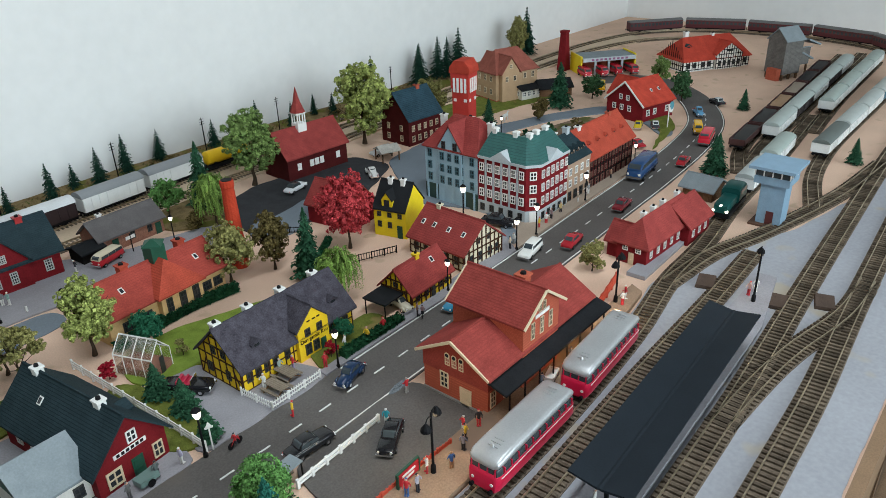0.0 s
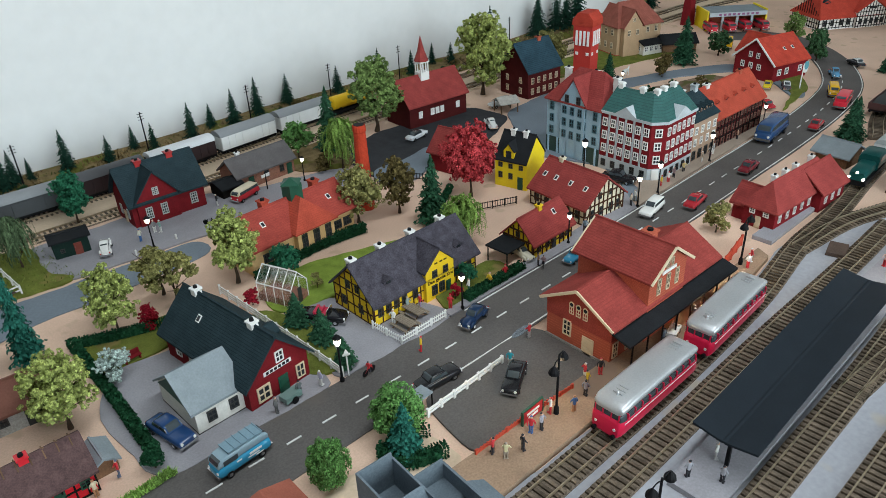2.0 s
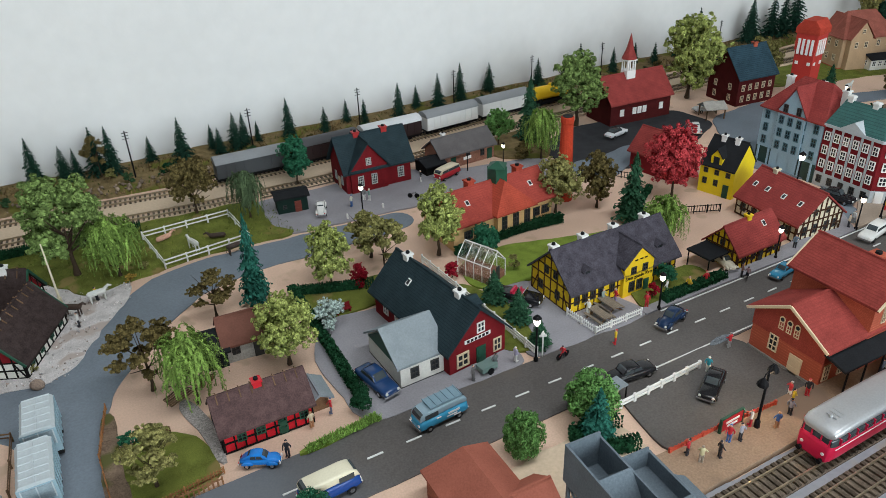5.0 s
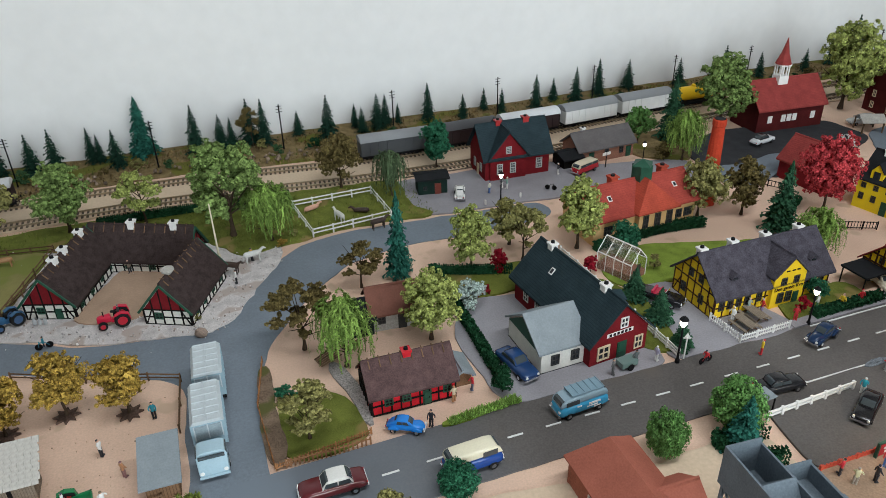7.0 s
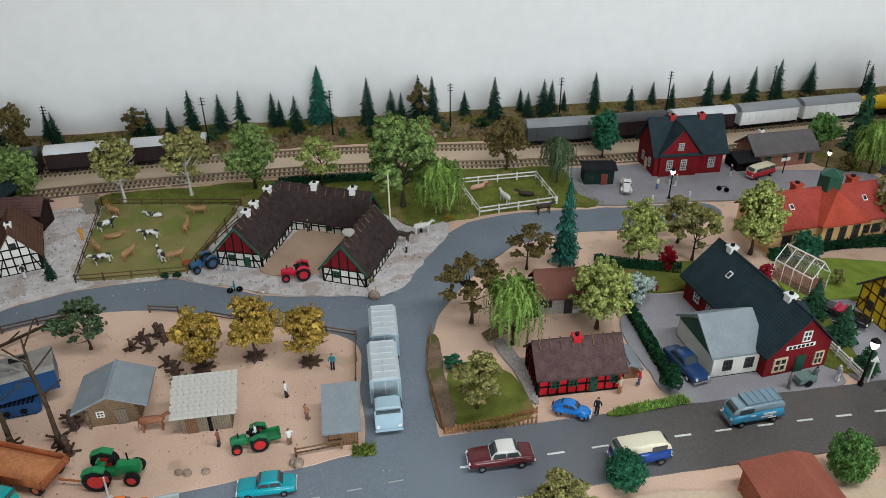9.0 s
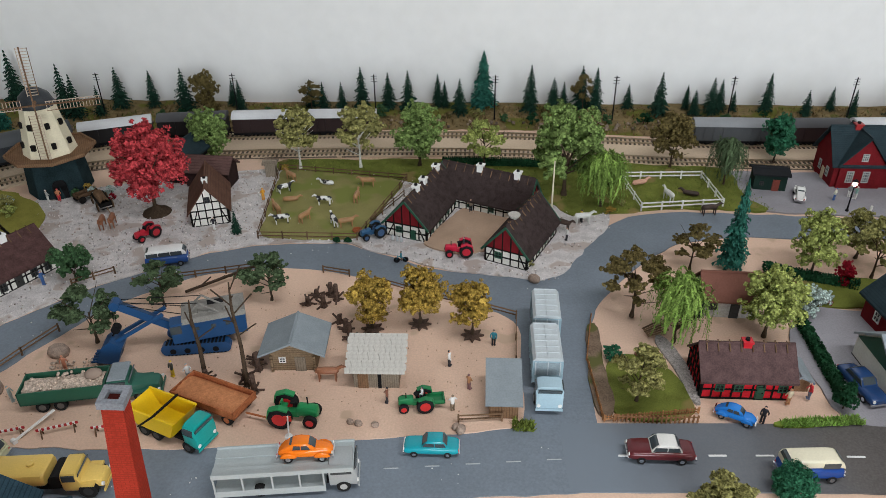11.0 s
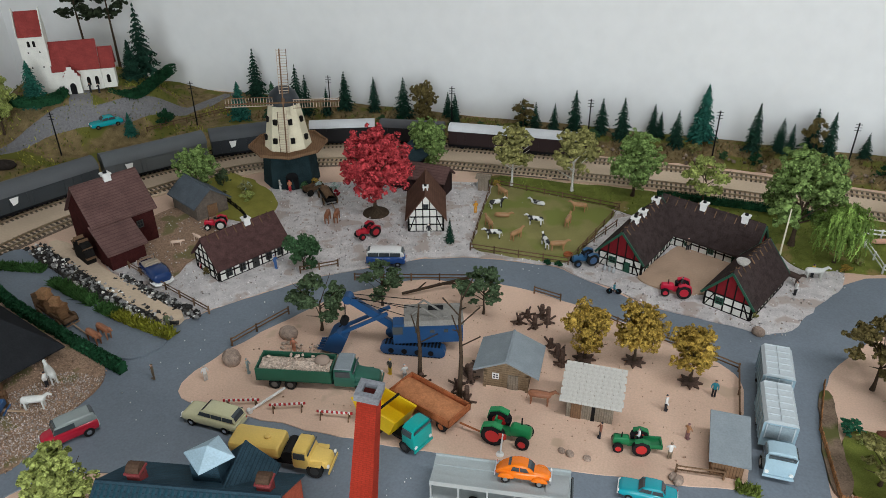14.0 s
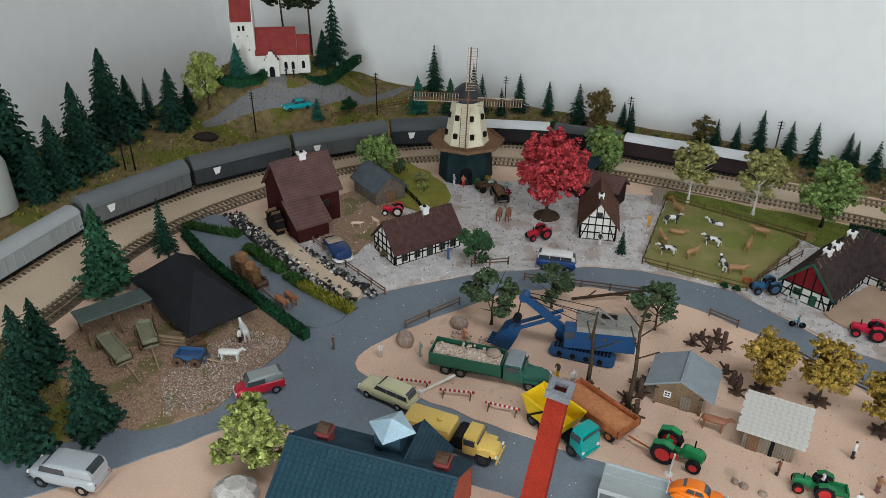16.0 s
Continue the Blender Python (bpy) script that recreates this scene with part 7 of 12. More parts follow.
part("roof", Geo().extrude([(-0.0358, 0.0208), (0, 0.0420), (0.0358, 0.0208), (0.0358, 0.0228), (0, 0.0440), (-0.0358, 0.0228)][::-1], -0.031, 0.026), roof_grey, ext)
part("plinth", Geo().box(-0.0275, 0.0245, -0.0345, 0.0345, 0, 0.002), black, ext)
f_, p_ = window_meshes(0.009, 0.010, dark_frame, glass_dark, (1, 1))
for u in (-0.012, 0.010):
    o = part("window", f_, None, ext, at=pose(u, -0.034, 0.0075))
    part("pane", p_, None, o)
part("gable_panel", Geo().extrude([(-0.0330, 0.0205), (0.0330, 0.0205), (0, 0.0400)], -0.0280, -0.0268), green_door, ext)

cs = House("country_station", "red brick country station with steep black roof", 0.304, 0.972, -1, 0.112, 0.070, 0.042, 0.042, dark_red, slate, ov=0.006, ox=0.006, category="railway station")
cx_ = House("", "", -0.018, -0.008, 90, 0.062, 0.062, 0.043, 0.038, dark_red, slate, ov=0.005, ox=0.005, parent=cs.o)
grey_frame = mat("grey_window_frame", (0.42, 0.44, 0.42), 0.6, bump=0)
cx_.win("W", [-0.015, 0.008], 0.012, 0.010, 0.018, grey_frame, (2, 3)).win("W", [0.0], 0.046, 0.009, 0.012, grey_frame, (2, 3))
cs.win("S", [0.038], 0.012, 0.011, 0.018, grey_frame, (2, 3)).win("W", [-0.012, 0.016], 0.012, 0.008, 0.015, grey_frame).door("W", 0.002, 0.009, 0.021, cream_door)
for x in (-0.022, 0.026):
    cs.chimney(x, 0.0, 0.092, paint((0.35, 0.03, 0.03)), 0.0095)
bs = House("brick_shed", "brown brick storehouse with grey roof", 0.472, 0.972, 4, 0.110, 0.052, 0.026, 0.020, brick_brn, mat("grey_brown_felt", (0.125, 0.115, 0.115), 0.8, var=0.15, scale=60), category="storehouse")
bs.win("S", [0.0, 0.03], 0.009, 0.008, 0.012, dark_frame).door("S", -0.03, 0.010, 0.019, green_door).door("S", 0.045, 0.010, 0.019, green_door).chimney(-0.03, 0.006, 0.055, white_p, 0.0065)
House("lean_shed", "low dark tarred shed with grey roof", 0.402, 0.952, 5, 0.034, 0.036, 0.018, 0.006, timber_blk, felt_dark, category="shed")
wc = House("station_outhouse", "small black-green outhouse with open red door", 0.155, 0.938, -8, 0.046, 0.030, 0.026, 0.004, mat("tarred_green", (0.015, 0.032, 0.026), 0.7), felt_dark, ov=0.003, category="outhouse")
wc.door("S", 0.008, 0.010, 0.020, paint((0.20, 0.05, 0.035))).win("S", [-0.012], 0.010, 0.006, 0.006, dark_frame)

sc = House("school", "ochre school with a red tiled roof and green cupola", 0.386, 0.735, 5, 0.172, 0.076, 0.038, 0.028, ochre, striped("school_roof_tiles", (0.330, 0.060, 0.045), (0.284, 0.052, 0.039), "Z", 0.0022, 0.75), ov=0.006, category="school")
sx_ = House("", "", 0.012, -0.014, 90, 0.068, 0.062, 0.041, 0.030, ochre, tile_orange, ov=0.005, hip=0.026, parent=sc.o)
sx_.win("W", [-0.020], 0.014, 0.009, 0.020, dark_frame, (1, 2)).win("W", [0.0], 0.006, 0.010, 0.028, dark_frame, (1, 3)).win("W", [0.020], 0.006, 0.010, 0.028, dark_frame, (1, 3))
sc.win("S", [-0.062, -0.035], 0.012, 0.014, 0.013, dark_frame, (2, 1)).win("S", [0.056, 0.074], 0.012, 0.014, 0.013, dark_frame, (2, 1)).win("W", [-0.02, 0.015], 0.012, 0.012, 0.014, dark_frame)
sc.skylight([-0.05, 0.06], -1, 0.5).part("cupola", Geo().box(0.004, 0.024, -0.012, 0.008, 0.058, 0.088), green_door)
sc.part("cupola_roof", Geo().lathe([(0.0175, 0.088), (0.0165, 0.0895), (0.002, 0.0955)], 0.014, -0.002, 4), green_door)
sc.chimney(-0.03, 0.005, 0.078, tile_orange, 0.011).chimney(0.055, 0.005, 0.078, tile_orange, 0.011)
redch = thing("brick_chimney", 0.528, 0.745, 0, 10, "tall tapered orange-red factory chimney", "chimney")
chim_m = striped("orange_red_brick", (0.44, 0.052, 0.024), (0.34, 0.04, 0.02), HX, 0.0018, 0.75, second=0.0045, depth=0.2)
part("shaft", Geo().lathe([(0.0126, 0), (0.0088, 0.122), (0.0098, 0.124), (0.0098, 0.131), (0.0090, 0.133)], n=14), chim_m, redch)
part("flue", Geo().lathe([(0.0078, 0.1325), (0.0078, 0.1336)], n=12), black, redch)

# inn yard: greenhouse
gh = thing("greenhouse", 0.303, 0.617, 0.002, 112, "small glass greenhouse with pale frame", "greenhouse")
gh.scale = (0.86, 0.86, 1.2)
part("footing", Geo().box(-0.0296, 0.0296, -0.0176, 0.0176, 0, 0.008), brick_brn, gh)
glassm = clear("greenhouse_glass", 0.22)
for s in (-1, 1):
    for nm, pts in (("roof_pane", [(-0.030, s * 0.018, 0.021), (0.030, s * 0.018, 0.021), (0.030, 0, 0.035), (-0.030, 0, 0.035)]), ("side_pane", [(-0.030, s * 0.018, 0.0), (0.030, s * 0.018, 0.0), (0.030, s * 0.018, 0.021), (-0.030, s * 0.018, 0.021)])):
        v = pts + [(x, y + 0.0004, z + 0.0004) for x, y, z in pts]
        o = part(nm, Geo().add(v, [(0, 1, 2, 3), (7, 6, 5, 4), (0, 4, 5, 1), (1, 5, 6, 2), (2, 6, 7, 3), (3, 7, 4, 0)]), glassm, gh)
        o.visible_shadow = False
    for x in steps(-0.030, 0.030, 5):
        bar("glazing_bar", white_p, gh, (x, s * 0.0185, 0), (x, s * 0.0185, 0.021), 0.0009)
        bar("glazing_bar", white_p, gh, (x, s * 0.0185, 0.021), (x, 0, 0.0355), 0.0009)
    bar("eave", white_p, gh, (-0.030, s * 0.0185, 0.021), (0.030, s * 0.0185, 0.021), 0.0011)
bar("ridge", white_p, gh, (-0.030, 0, 0.0358), (0.030, 0, 0.0358), 0.0012)
part("door", Geo().box(-0.0306, -0.0298, -0.004, 0.004, 0, 0.018), dark_frame, gh)

# open car shelter beside the cottage
ss = thing("car_shelter", 0.566, 0.486, 0, 4, "black felt-roofed open car shelter", "shelter")
ss.scale = (0.8, 0.8, 0.95)
part("roof", Geo().box(-0.030, 0.022, -0.022, 0.024, 0.023, 0.0255), felt_dark, ss)
for x in (-0.027, 0.019):
    for y in (-0.019, 0.021):
        bar("post", timber_blk, ss, (x, y, 0), (x, y, 0.023), 0.0016)

# ---------------------------------------------------------------- red timbered cottage and neighbours
rc = House("red_cottage", "red half-timbered cottage with brown thatch", -0.018, 0.4935, 0, 0.087, 0.048, 0.025, 0.023, red_w, mat("worn_brown_thatch", (0.095, 0.058, 0.056), 0.95, var=0.3, scale=130, fine=700, bump=0.8), ov=0.004, ox=0.003, category="cottage")
rc.framing("S", 9, (0.0015, 0.0125, 0.0240), timber_blk, 0.0015).framing("W", 6, (0.0015, 0.0125, 0.024, 0.034), timber_blk, 0.0015, diag=((-0.022, 0.002, -0.014, 0.024), (0.022, 0.002, 0.014, 0.024)))
rc.win("S", [-0.026, -0.008, 0.034], 0.010, 0.009, 0.009, green_door).door("S", 0.013, 0.009, 0.0185, green_door)
rc.chimney(0.0, 0.0, 0.056, paint((0.55, 0.02, 0.03)), 0.008).pegs(8)
wing = House("", "", 0.0545, 0.004, 90, 0.030, 0.022, 0.013, 0.006, plank_b, roof_grey, ov=0.003, parent=rc.o)
bh = House("brown_roofed_cottage", "grey rendered cottage with a brown roof", 0.006, 0.624, -3, 0.062, 0.042, 0.026, 0.019, mat("grey_render", (0.40, 0.39, 0.36), 0.8), mat("brown_felt", (0.17, 0.075, 0.055), 0.8, var=0.15), category="cottage")
bh.door("S", 0.004, 0.010, 0.019, dark_frame).win("S", [-0.02, 0.022], 0.010, 0.009, 0.010, dark_frame)
bx = House("", "", -0.043, -0.004, 0, 0.026, 0.042, 0.022, 0.012, mat("dark_green_boards", (0.02, 0.032, 0.027), 0.7), felt_dark, parent=bh.o)
bx.door("S", 0.0, 0.014, 0.016, felt_dark)

# ---------------------------------------------------------------- three-winged farm
A_ = House("farm_wing", "half-timbered farm wing with thatch and red gable", -0.3575, 0.823, 71, 0.122, 0.060, 0.023, 0.034, white_w, thatch, ov=0.005, ox=0.003, gable=dark_red, category="farmhouse")
B_ = House("farm_wing", "half-timbered farm wing with thatch and red gable", -0.2235, 0.750, 65, 0.104, 0.057, 0.022, 0.034, white_w, thatch, ov=0.005, ox=0.003, gable=dark_red, category="farmhouse")
C_ = House("farm_wing", "rear half-timbered farm range with dark thatch", -0.268, 0.862, -24, 0.138, 0.050, 0.023, 0.034, white_w, thatch, ov=0.005, ox=0.003, gable=dark_red, category="farmhouse")
for hh, n in ((A_, 9), (B_, 8), (C_, 10)):
    for sd in "SN":
        hh.framing(sd, n + 2, (0.0015, 0.012, 0.022), timber_blk, 0.0015)
        hh.win(sd, steps(-hh.L * 0.36, hh.L * 0.36, 4), 0.007, 0.008, 0.0085, green_door)
    for sd in "WE":
        hh.framing(sd, 5, (0.0015, 0.012, 0.022), timber_blk, 0.0015, top=0.022, diag=((-0.027, 0.002, -0.018, 0.021), (0.027, 0.002, 0.018, 0.021)))
        hh.win(sd, [-0.010], 0.009, 0.010, 0.009, green_door)
        base = hh.at @ side_at(hh.L, hh.W, sd, 0, 0)
        for d in (-1, 1):
            bar("bargeboard", green_door, hh.o, base @ Vector((d * (hh.W / 2 + 0.004), -0.004, hh.hw - 0.003)), base @ Vector((0, -0.004, hh.hw + hh.hr + 0.001)), 0.0016, 0.0028)
    hh.pegs(n)
A_.door("W", 0.010, 0.009, 0.016, green_door)
A_.chimney(-0.025, 0, 0.066, white_p, 0.0085).chimney(0.0, 0, 0.066, white_p, 0.0085).chimney(0.045, 0, 0.066, white_p, 0.0085)
C_.chimney(-0.012, 0, 0.067, white_p, 0.0085).chimney(0.045, 0, 0.067, white_p, 0.0085)
nest = B_.part("stork_nest", Geo().lathe([(0.004, 0.058), (0.0075, 0.062), (0.008, 0.064), (0.003, 0.0635)], -0.03, 0.0, 10), shingle_pale)

# white timbered house, dark barn and privy beside the red tree
wh = House("white_cottage", "white half-timbered cottage with steep brown roof", -0.6670, 0.8329, 108, 0.084, 0.050, 0.025, 0.033, white_w, striped("brown_thatch_rows", (0.125, 0.065, 0.045), (0.08, 0.04, 0.03), "Z", 0.004, 0.85), ov=0.005, category="cottage")
for sd in "SN":
    wh.framing(sd, 9, (0.0015, 0.013, 0.024), timber_blk, 0.0015)
wh.framing("W", 5, (0.0015, 0.013, 0.025, 0.037), timber_blk, 0.0015, diag=((-0.024, 0.002, -0.016, 0.024), (0.024, 0.002, 0.016, 0.024)))
wh.win("W", [0.0], 0.036, 0.008, 0.009, dark_frame).win("S", [-0.02, 0.01, 0.03], 0.008, 0.008, 0.010, dark_frame).chimney(-0.02, 0, 0.065, white_p, 0.007)
db = House("dark_barn", "tarred barn with a slate roof", -0.745, 0.952, 78, 0.062, 0.044, 0.040, 0.018, timber_blk, slate, category="barn")
db2 = House("brown_barn", "dark brown barn joined to the cottage", -0.695, 0.925, -5, 0.070, 0.036, 0.030, 0.014, mat("tarred_brown", (0.030, 0.017, 0.016), 0.85, var=0.3, scale=120), roof_brown, category="barn")
pv = House("privy", "weathered plank privy beside the meadow", -0.610, 0.955, 5, 0.016, 0.014, 0.022, 0.002, plank_m, plank_m, ov=0.002, category="privy")

# ---------------------------------------------------------------- windmill
ml = thing("windmill", -0.925, 0.902, 0.002, 29, "cream Dutch windmill with a brown gallery and four sails", "windmill")
ml.scale = (1.10, 1.10, 1.04)
mill_base = mat("mill_base_blue_green", (0.016, 0.030, 0.034), 0.75, var=0.4, scale=60)
part("base", Geo().lathe([(0.042, 0), (0.038, 0.052), (0.038, 0.056)], n=8), mill_base, ml)
part("gallery", Geo().lathe([(0.030, 0.054), (0.056, 0.057), (0.058, 0.0585), (0.058, 0.063), (0.0555, 0.063), (0.0555, 0.0595), (0.03, 0.0595)], n=8), plank_b, ml)
part("tower", Geo().lathe([(0.0345, 0.058), (0.0300, 0.082), (0.0218, 0.128)], n=8), cream, ml)
part("cap", Geo().lathe([(0.0225, 0.127), (0.0228, 0.132), (0.0185, 0.143), (0.009, 0.151), (0.002, 0.154)], n=16), mat("mill_cap", (0.025, 0.03, 0.035), 0.5), ml, smooth=True)
part("archway", Geo().box(-0.009, 0.009, -0.0405, -0.037, 0, 0.020).rod((0, -0.0405, 0.020), (0, -0.037, 0.020), 0.009, None, 12), black, ml)
for a in (-34, 14, 60, -80):
    for z, rr in ((0.072, 0.0318), (0.100, 0.0268)):
        part("window", Geo().box(-0.0028, 0.0028, -rr - 0.001, -rr + 0.003, z, z + 0.008), timber_blk, ml, at=pose(0, 0, 0, 0, 0, a))
part("shaft", Geo().rod((0, -0.018, 0.138), (0, -0.044, 0.1410), 0.0026, 0.0022, 8), plank_b, ml)
sail_m = mat("sail_cream", (0.50, 0.40, 0.31), 0.7, var=0.15, scale=80)
for k in range(4):
    m = pose(0, -0.042, 0.1408) @ pose(0, 0, 0, 0, 2 + 90 * k, 0) @ Matrix.Diagonal((0.84, 1, 0.84, 1))
    sail = part("sail", Geo().box(-0.0011, 0.0011, -0.0011, 0.0011, 0, 0.093), timber_brn, ml, "open latticed mill sail", at=m)
    for x in (-0.0045, 0.0105):
        bar("sail_rail", timber_brn if x > 0 else sail_m, sail, (x, 0, 0.016), (x, 0, 0.092), 0.0010)
    for j in range(17):
        bar("sail_bar", sail_m, sail, (-0.0045, 0.0002, 0.017 + j * 0.0046), (0.0105, 0.0002, 0.017 + j * 0.0046), 0.0008)
for s in (-1, 1):
    bar("tail_pole", plank_b, ml, (s * 0.004, 0.024, 0.134), (s * 0.012, 0.050, 0.062), 0.0012)

# half-timbered workshop, barn, watermill, timber barn
wk = House("workshop", "white half-timbered workshop with brown thatch", -0.866, 0.646, 62, 0.104, 0.058, 0.023, 0.029, white_w, mat("red_brown_thatch", (0.075, 0.040, 0.037), 0.95, var=0.35, scale=130, fine=700, bump=0.9), ov=0.005, category="cottage")
for sd in "SN":
    wk.framing(sd, 10, (0.0015, 0.012, 0.022), timber_blk, 0.0015)
wk.framing("W", 5, (0.0015, 0.012, 0.022, 0.034), timber_blk, 0.0015, diag=((-0.027, 0.002, -0.018, 0.021), (0.027, 0.002, 0.018, 0.021)))
wk.win("S", [-0.038, -0.018, 0.022, 0.04], 0.005, 0.009, 0.012, dark_frame).door("S", 0.002, 0.010, 0.018, dark_frame).chimney(0.012, 0.0, 0.063, white_p, 0.0085).pegs(8)
bn = House("plank_barn", "grey plank barn with felt roof", -1.008, 0.762, -27, 0.072, 0.052, 0.026, 0.020, mat("grey_brown_plank", (0.13, 0.105, 0.085), 0.85, var=0.3, scale=140), mat("dark_grey_felt", (0.085, 0.10, 0.115), 0.8, var=0.2, scale=60), category="barn")
bn.door("E", 0.0, 0.016, 0.022, plank_b)
wm = House("watermill", "dark red watermill with a brown roof", -1.064, 0.642, 64, 0.084, 0.074, 0.056, 0.040, mat("old_dark_red_boards", (0.045, 0.012, 0.011), 0.8, var=0.35, scale=120), roof_brown, ov=0.006, category="watermill")
wm.win("S", [-0.025, 0.02], 0.028, 0.009, 0.011, dark_frame).door("S", -0.005, 0.012, 0.022, timber_blk).chimney(0.004, 0.0, 0.106, white_p, 0.010)
lean = wm.part("lean_to", Geo().extrude([(-0.075, 0.0), (-0.039, 0.0), (-0.039, 0.048), (-0.075, 0.026)], -0.044, 0.004), MATS["old_dark_red_boards"])
wm.part("lean_to_roof", Geo().extrude([(-0.080, 0.0245), (-0.036, 0.0515), (-0.036, 0.0540), (-0.080, 0.0270)][::-1], -0.048, 0.008), roof_brown)
ww_ = part("water_wheel", Geo().rod((-0.052, -0.030, 0.018), (-0.064, -0.030, 0.018), 0.020, None, 16), timber_blk, wm.o)
for k in range(10):
    a = k * math.pi / 5
    bar("paddle", timber_brn, ww_, (-0.0585, -0.030 + 0.018 * math.cos(a), 0.018 + 0.018 * math.sin(a)), (-0.0585, -0.030 + 0.024 * math.cos(a), 0.018 + 0.024 * math.sin(a)), 0.013, 0.0012)
tb = House("timber_barn", "open timber barn under a broad black roof", -1.028, 0.384, -18, 0.146, 0.070, 0.026, 0.038, timber_blk, felt_dark, ov=0.008, ox=0.008, hip=0.050, category="barn", open_wall=True)
tb.part("back_wall", Geo().box(-0.064, 0.064, 0.026, 0.029, 0, 0.026), timber_blk)
tb.part("side_wall", Geo().box(-0.066, -0.063, -0.029, 0.029, 0, 0.026), timber_blk)
for x in steps(-0.063, 0.063, 4):
    for y in (-0.0275, 0.0275):
        bar("post", timber_brn, tb.o, (x, y, 0), (x, y, 0.0265), 0.003)
ls = thing("cart_shed", -1.070, 0.306, 0.002, 69, "open cart shed with a greenish lean roof", "shed")
part("roof", Geo().box(-0.040, 0.040, -0.020, 0.020, 0.028, 0.030, pose(0, 0, 0, -8, 0, 0)), mat("green_grey_felt", (0.09, 0.12, 0.11), 0.8), ls)
for x in (-0.036, 0.0, 0.036):
    for y in (-0.017, 0.017):
        bar("post", timber_brn, ls, (x, y, 0), (x, y, 0.027), 0.0018)

# ---------------------------------------------------------------- huts on the building site
hut = House("log_hut", "small log hut with a grey felt roof", -0.4685, 0.5125, 93, 0.041, 0.046, 0.0285, 0.0105, log_m, roof_grey, ov=0.011, ox=0.007, category="hut")
hut.win("W", [-0.011], 0.013, 0.007, 0.007, white_p).door("W", 0.007, 0.011, 0.020, plank_m)
for s in (-1, 1):
    for f in steps(0.003, 0.021, 6):
        bar("log_end", log_m, hut.o, (-0.0235, s * 0.022, f), (-0.0195, s * 0.022, f), 0.0026)
ph = thing("plank_hut", -0.3795, 0.4815, 0.002, 1, "grey plank hut with a pale shingled lean roof", "hut")
ph.scale = (0.87, 0.88, 0.93)
part("wall", Geo().extrude([(-0.014, 0), (0.014, 0), (0.014, 0.040), (-0.014, 0.027)], -0.026, 0.026), plank_m, ph)
part("door", Geo().box(-0.021, -0.009, -0.0152, -0.0138, 0, 0.021), plank_b, ph)
part("doorway", Geo().box(0.002, 0.006, -0.0150, -0.0138, 0, 0.024), black, ph)
slope = pose(0, 0, 0.0365, math.degrees(math.atan2(0.013, 0.028)), 0, 0)
part("roof_boards", Geo().box(-0.033, 0.033, -0.023, 0.022, -0.001, 0.0005, slope), plank_m, ph)
SHINGLE = Geo().box(-0.0030, 0.0030, -0.0034, 0.0034, 0, 0.0010).mesh("shingle", mat("pale_shingle", (0.44, 0.42, 0.38), 0.85, var=0.14, scale=120))
for r in range(10):
    for k in range(11):
        part("shingle", SHINGLE, None, ph, at=slope @ pose(-0.031 + k * 0.0062 + (r % 2) * 0.0015, -0.0215 + r * 0.0047, 0.0006, 6, 0, random.uniform(-4, 4)))
t3 = thing("tool_shed", -0.2535, 0.4515, 0.002, 0, "brown plank tool shed with a grey roof", "shed")
part("wall", Geo().extrude([(-0.020, 0), (0.020, 0), (0.020, 0.031), (-0.020, 0.022)], -0.0135, 0.0135), plank_b, t3)
part("roof", Geo().box(-0.0175, 0.0175, -0.0275, 0.0275, -0.0008, 0.0012, pose(0, 0, 0.0280, 12.7, 0, 0)), roof_grey, t3)

# ---------------------------------------------------------------- buildings nearest the camera
tr_ = House("tiled_house", "dark blue-black tiled house with brick chimneys", -0.660, 0.233, 11, 0.165, 0.105, 0.048, 0.038, brick_red, slate_blue, ov=0.006, ox=0.002, category="house")
tr_.o.scale = (0.88, 0.88, 0.78)
TILE = Geo().loft([[(x, y, z + up) for x, z in ((-0.0026, -0.0012), (-0.0026, 0.0002), (-0.0013, 0.0017), (0.0006, 0.0017), (0.0020, 0.0004), (0.0026, -0.0012))] for y, up in ((-0.0042, 0.0004), (0.0042, -0.0004))]).mesh("tile", mat("blue_black_tile", (0.018, 0.058, 0.080), 0.6, var=0.2, scale=120, spec=0.12))
ang = math.degrees(math.atan2(0.038, 0.0525))
for r in range(10):
    for k in range(29):
        f = (r + 0.5) / 10
        part("tile", TILE, None, tr_.o, at=pose(-0.080 + k * 0.0057, -0.0565 * (1 - f), 0.0453 + 0.0395 * f + 0.0024, ang - 5, 0, 0))
for x in (-0.052, 0.066):
    tr_.chimney(x, 0.012, 0.096, striped("pink_red_brick", (0.25, 0.055, 0.055), (0.20, 0.045, 0.045), HX, 0.0018, 0.8, second=0.0045, depth=0.25), 0.012)
    tr_.part("chimney_arch", Geo().rod((x - 0.006, 0.012, 0.095), (x + 0.006, 0.012, 0.095), 0.0066, None, 12), mat("brown_pot_cover", (0.085, 0.052, 0.035), 0.8, var=0.3, scale=90))
tr_.part("cupola", Geo().box(-0.004, 0.022, 0.018, 0.044, 0.060, 0.098), slate_blue)
tr_.part("cupola_roof", Geo().lathe([(0.0240, 0.098), (0.0236, 0.0995), (0.0008, 0.111)], 0.009, 0.031, 4), mat("pale_blue_zinc", (0.36, 0.50, 0.58), 0.45, var=0.15, scale=60))
House("", "", 0.030, 0.030, 90, 0.06, 0.050, 0.055, 0.026, brick_red, slate_blue, parent=tr_.o)
bigch = thing("square_chimney", -0.541, 0.281, 0, 6, "tall leaning square red brick works chimney with a grey cap", "chimney")
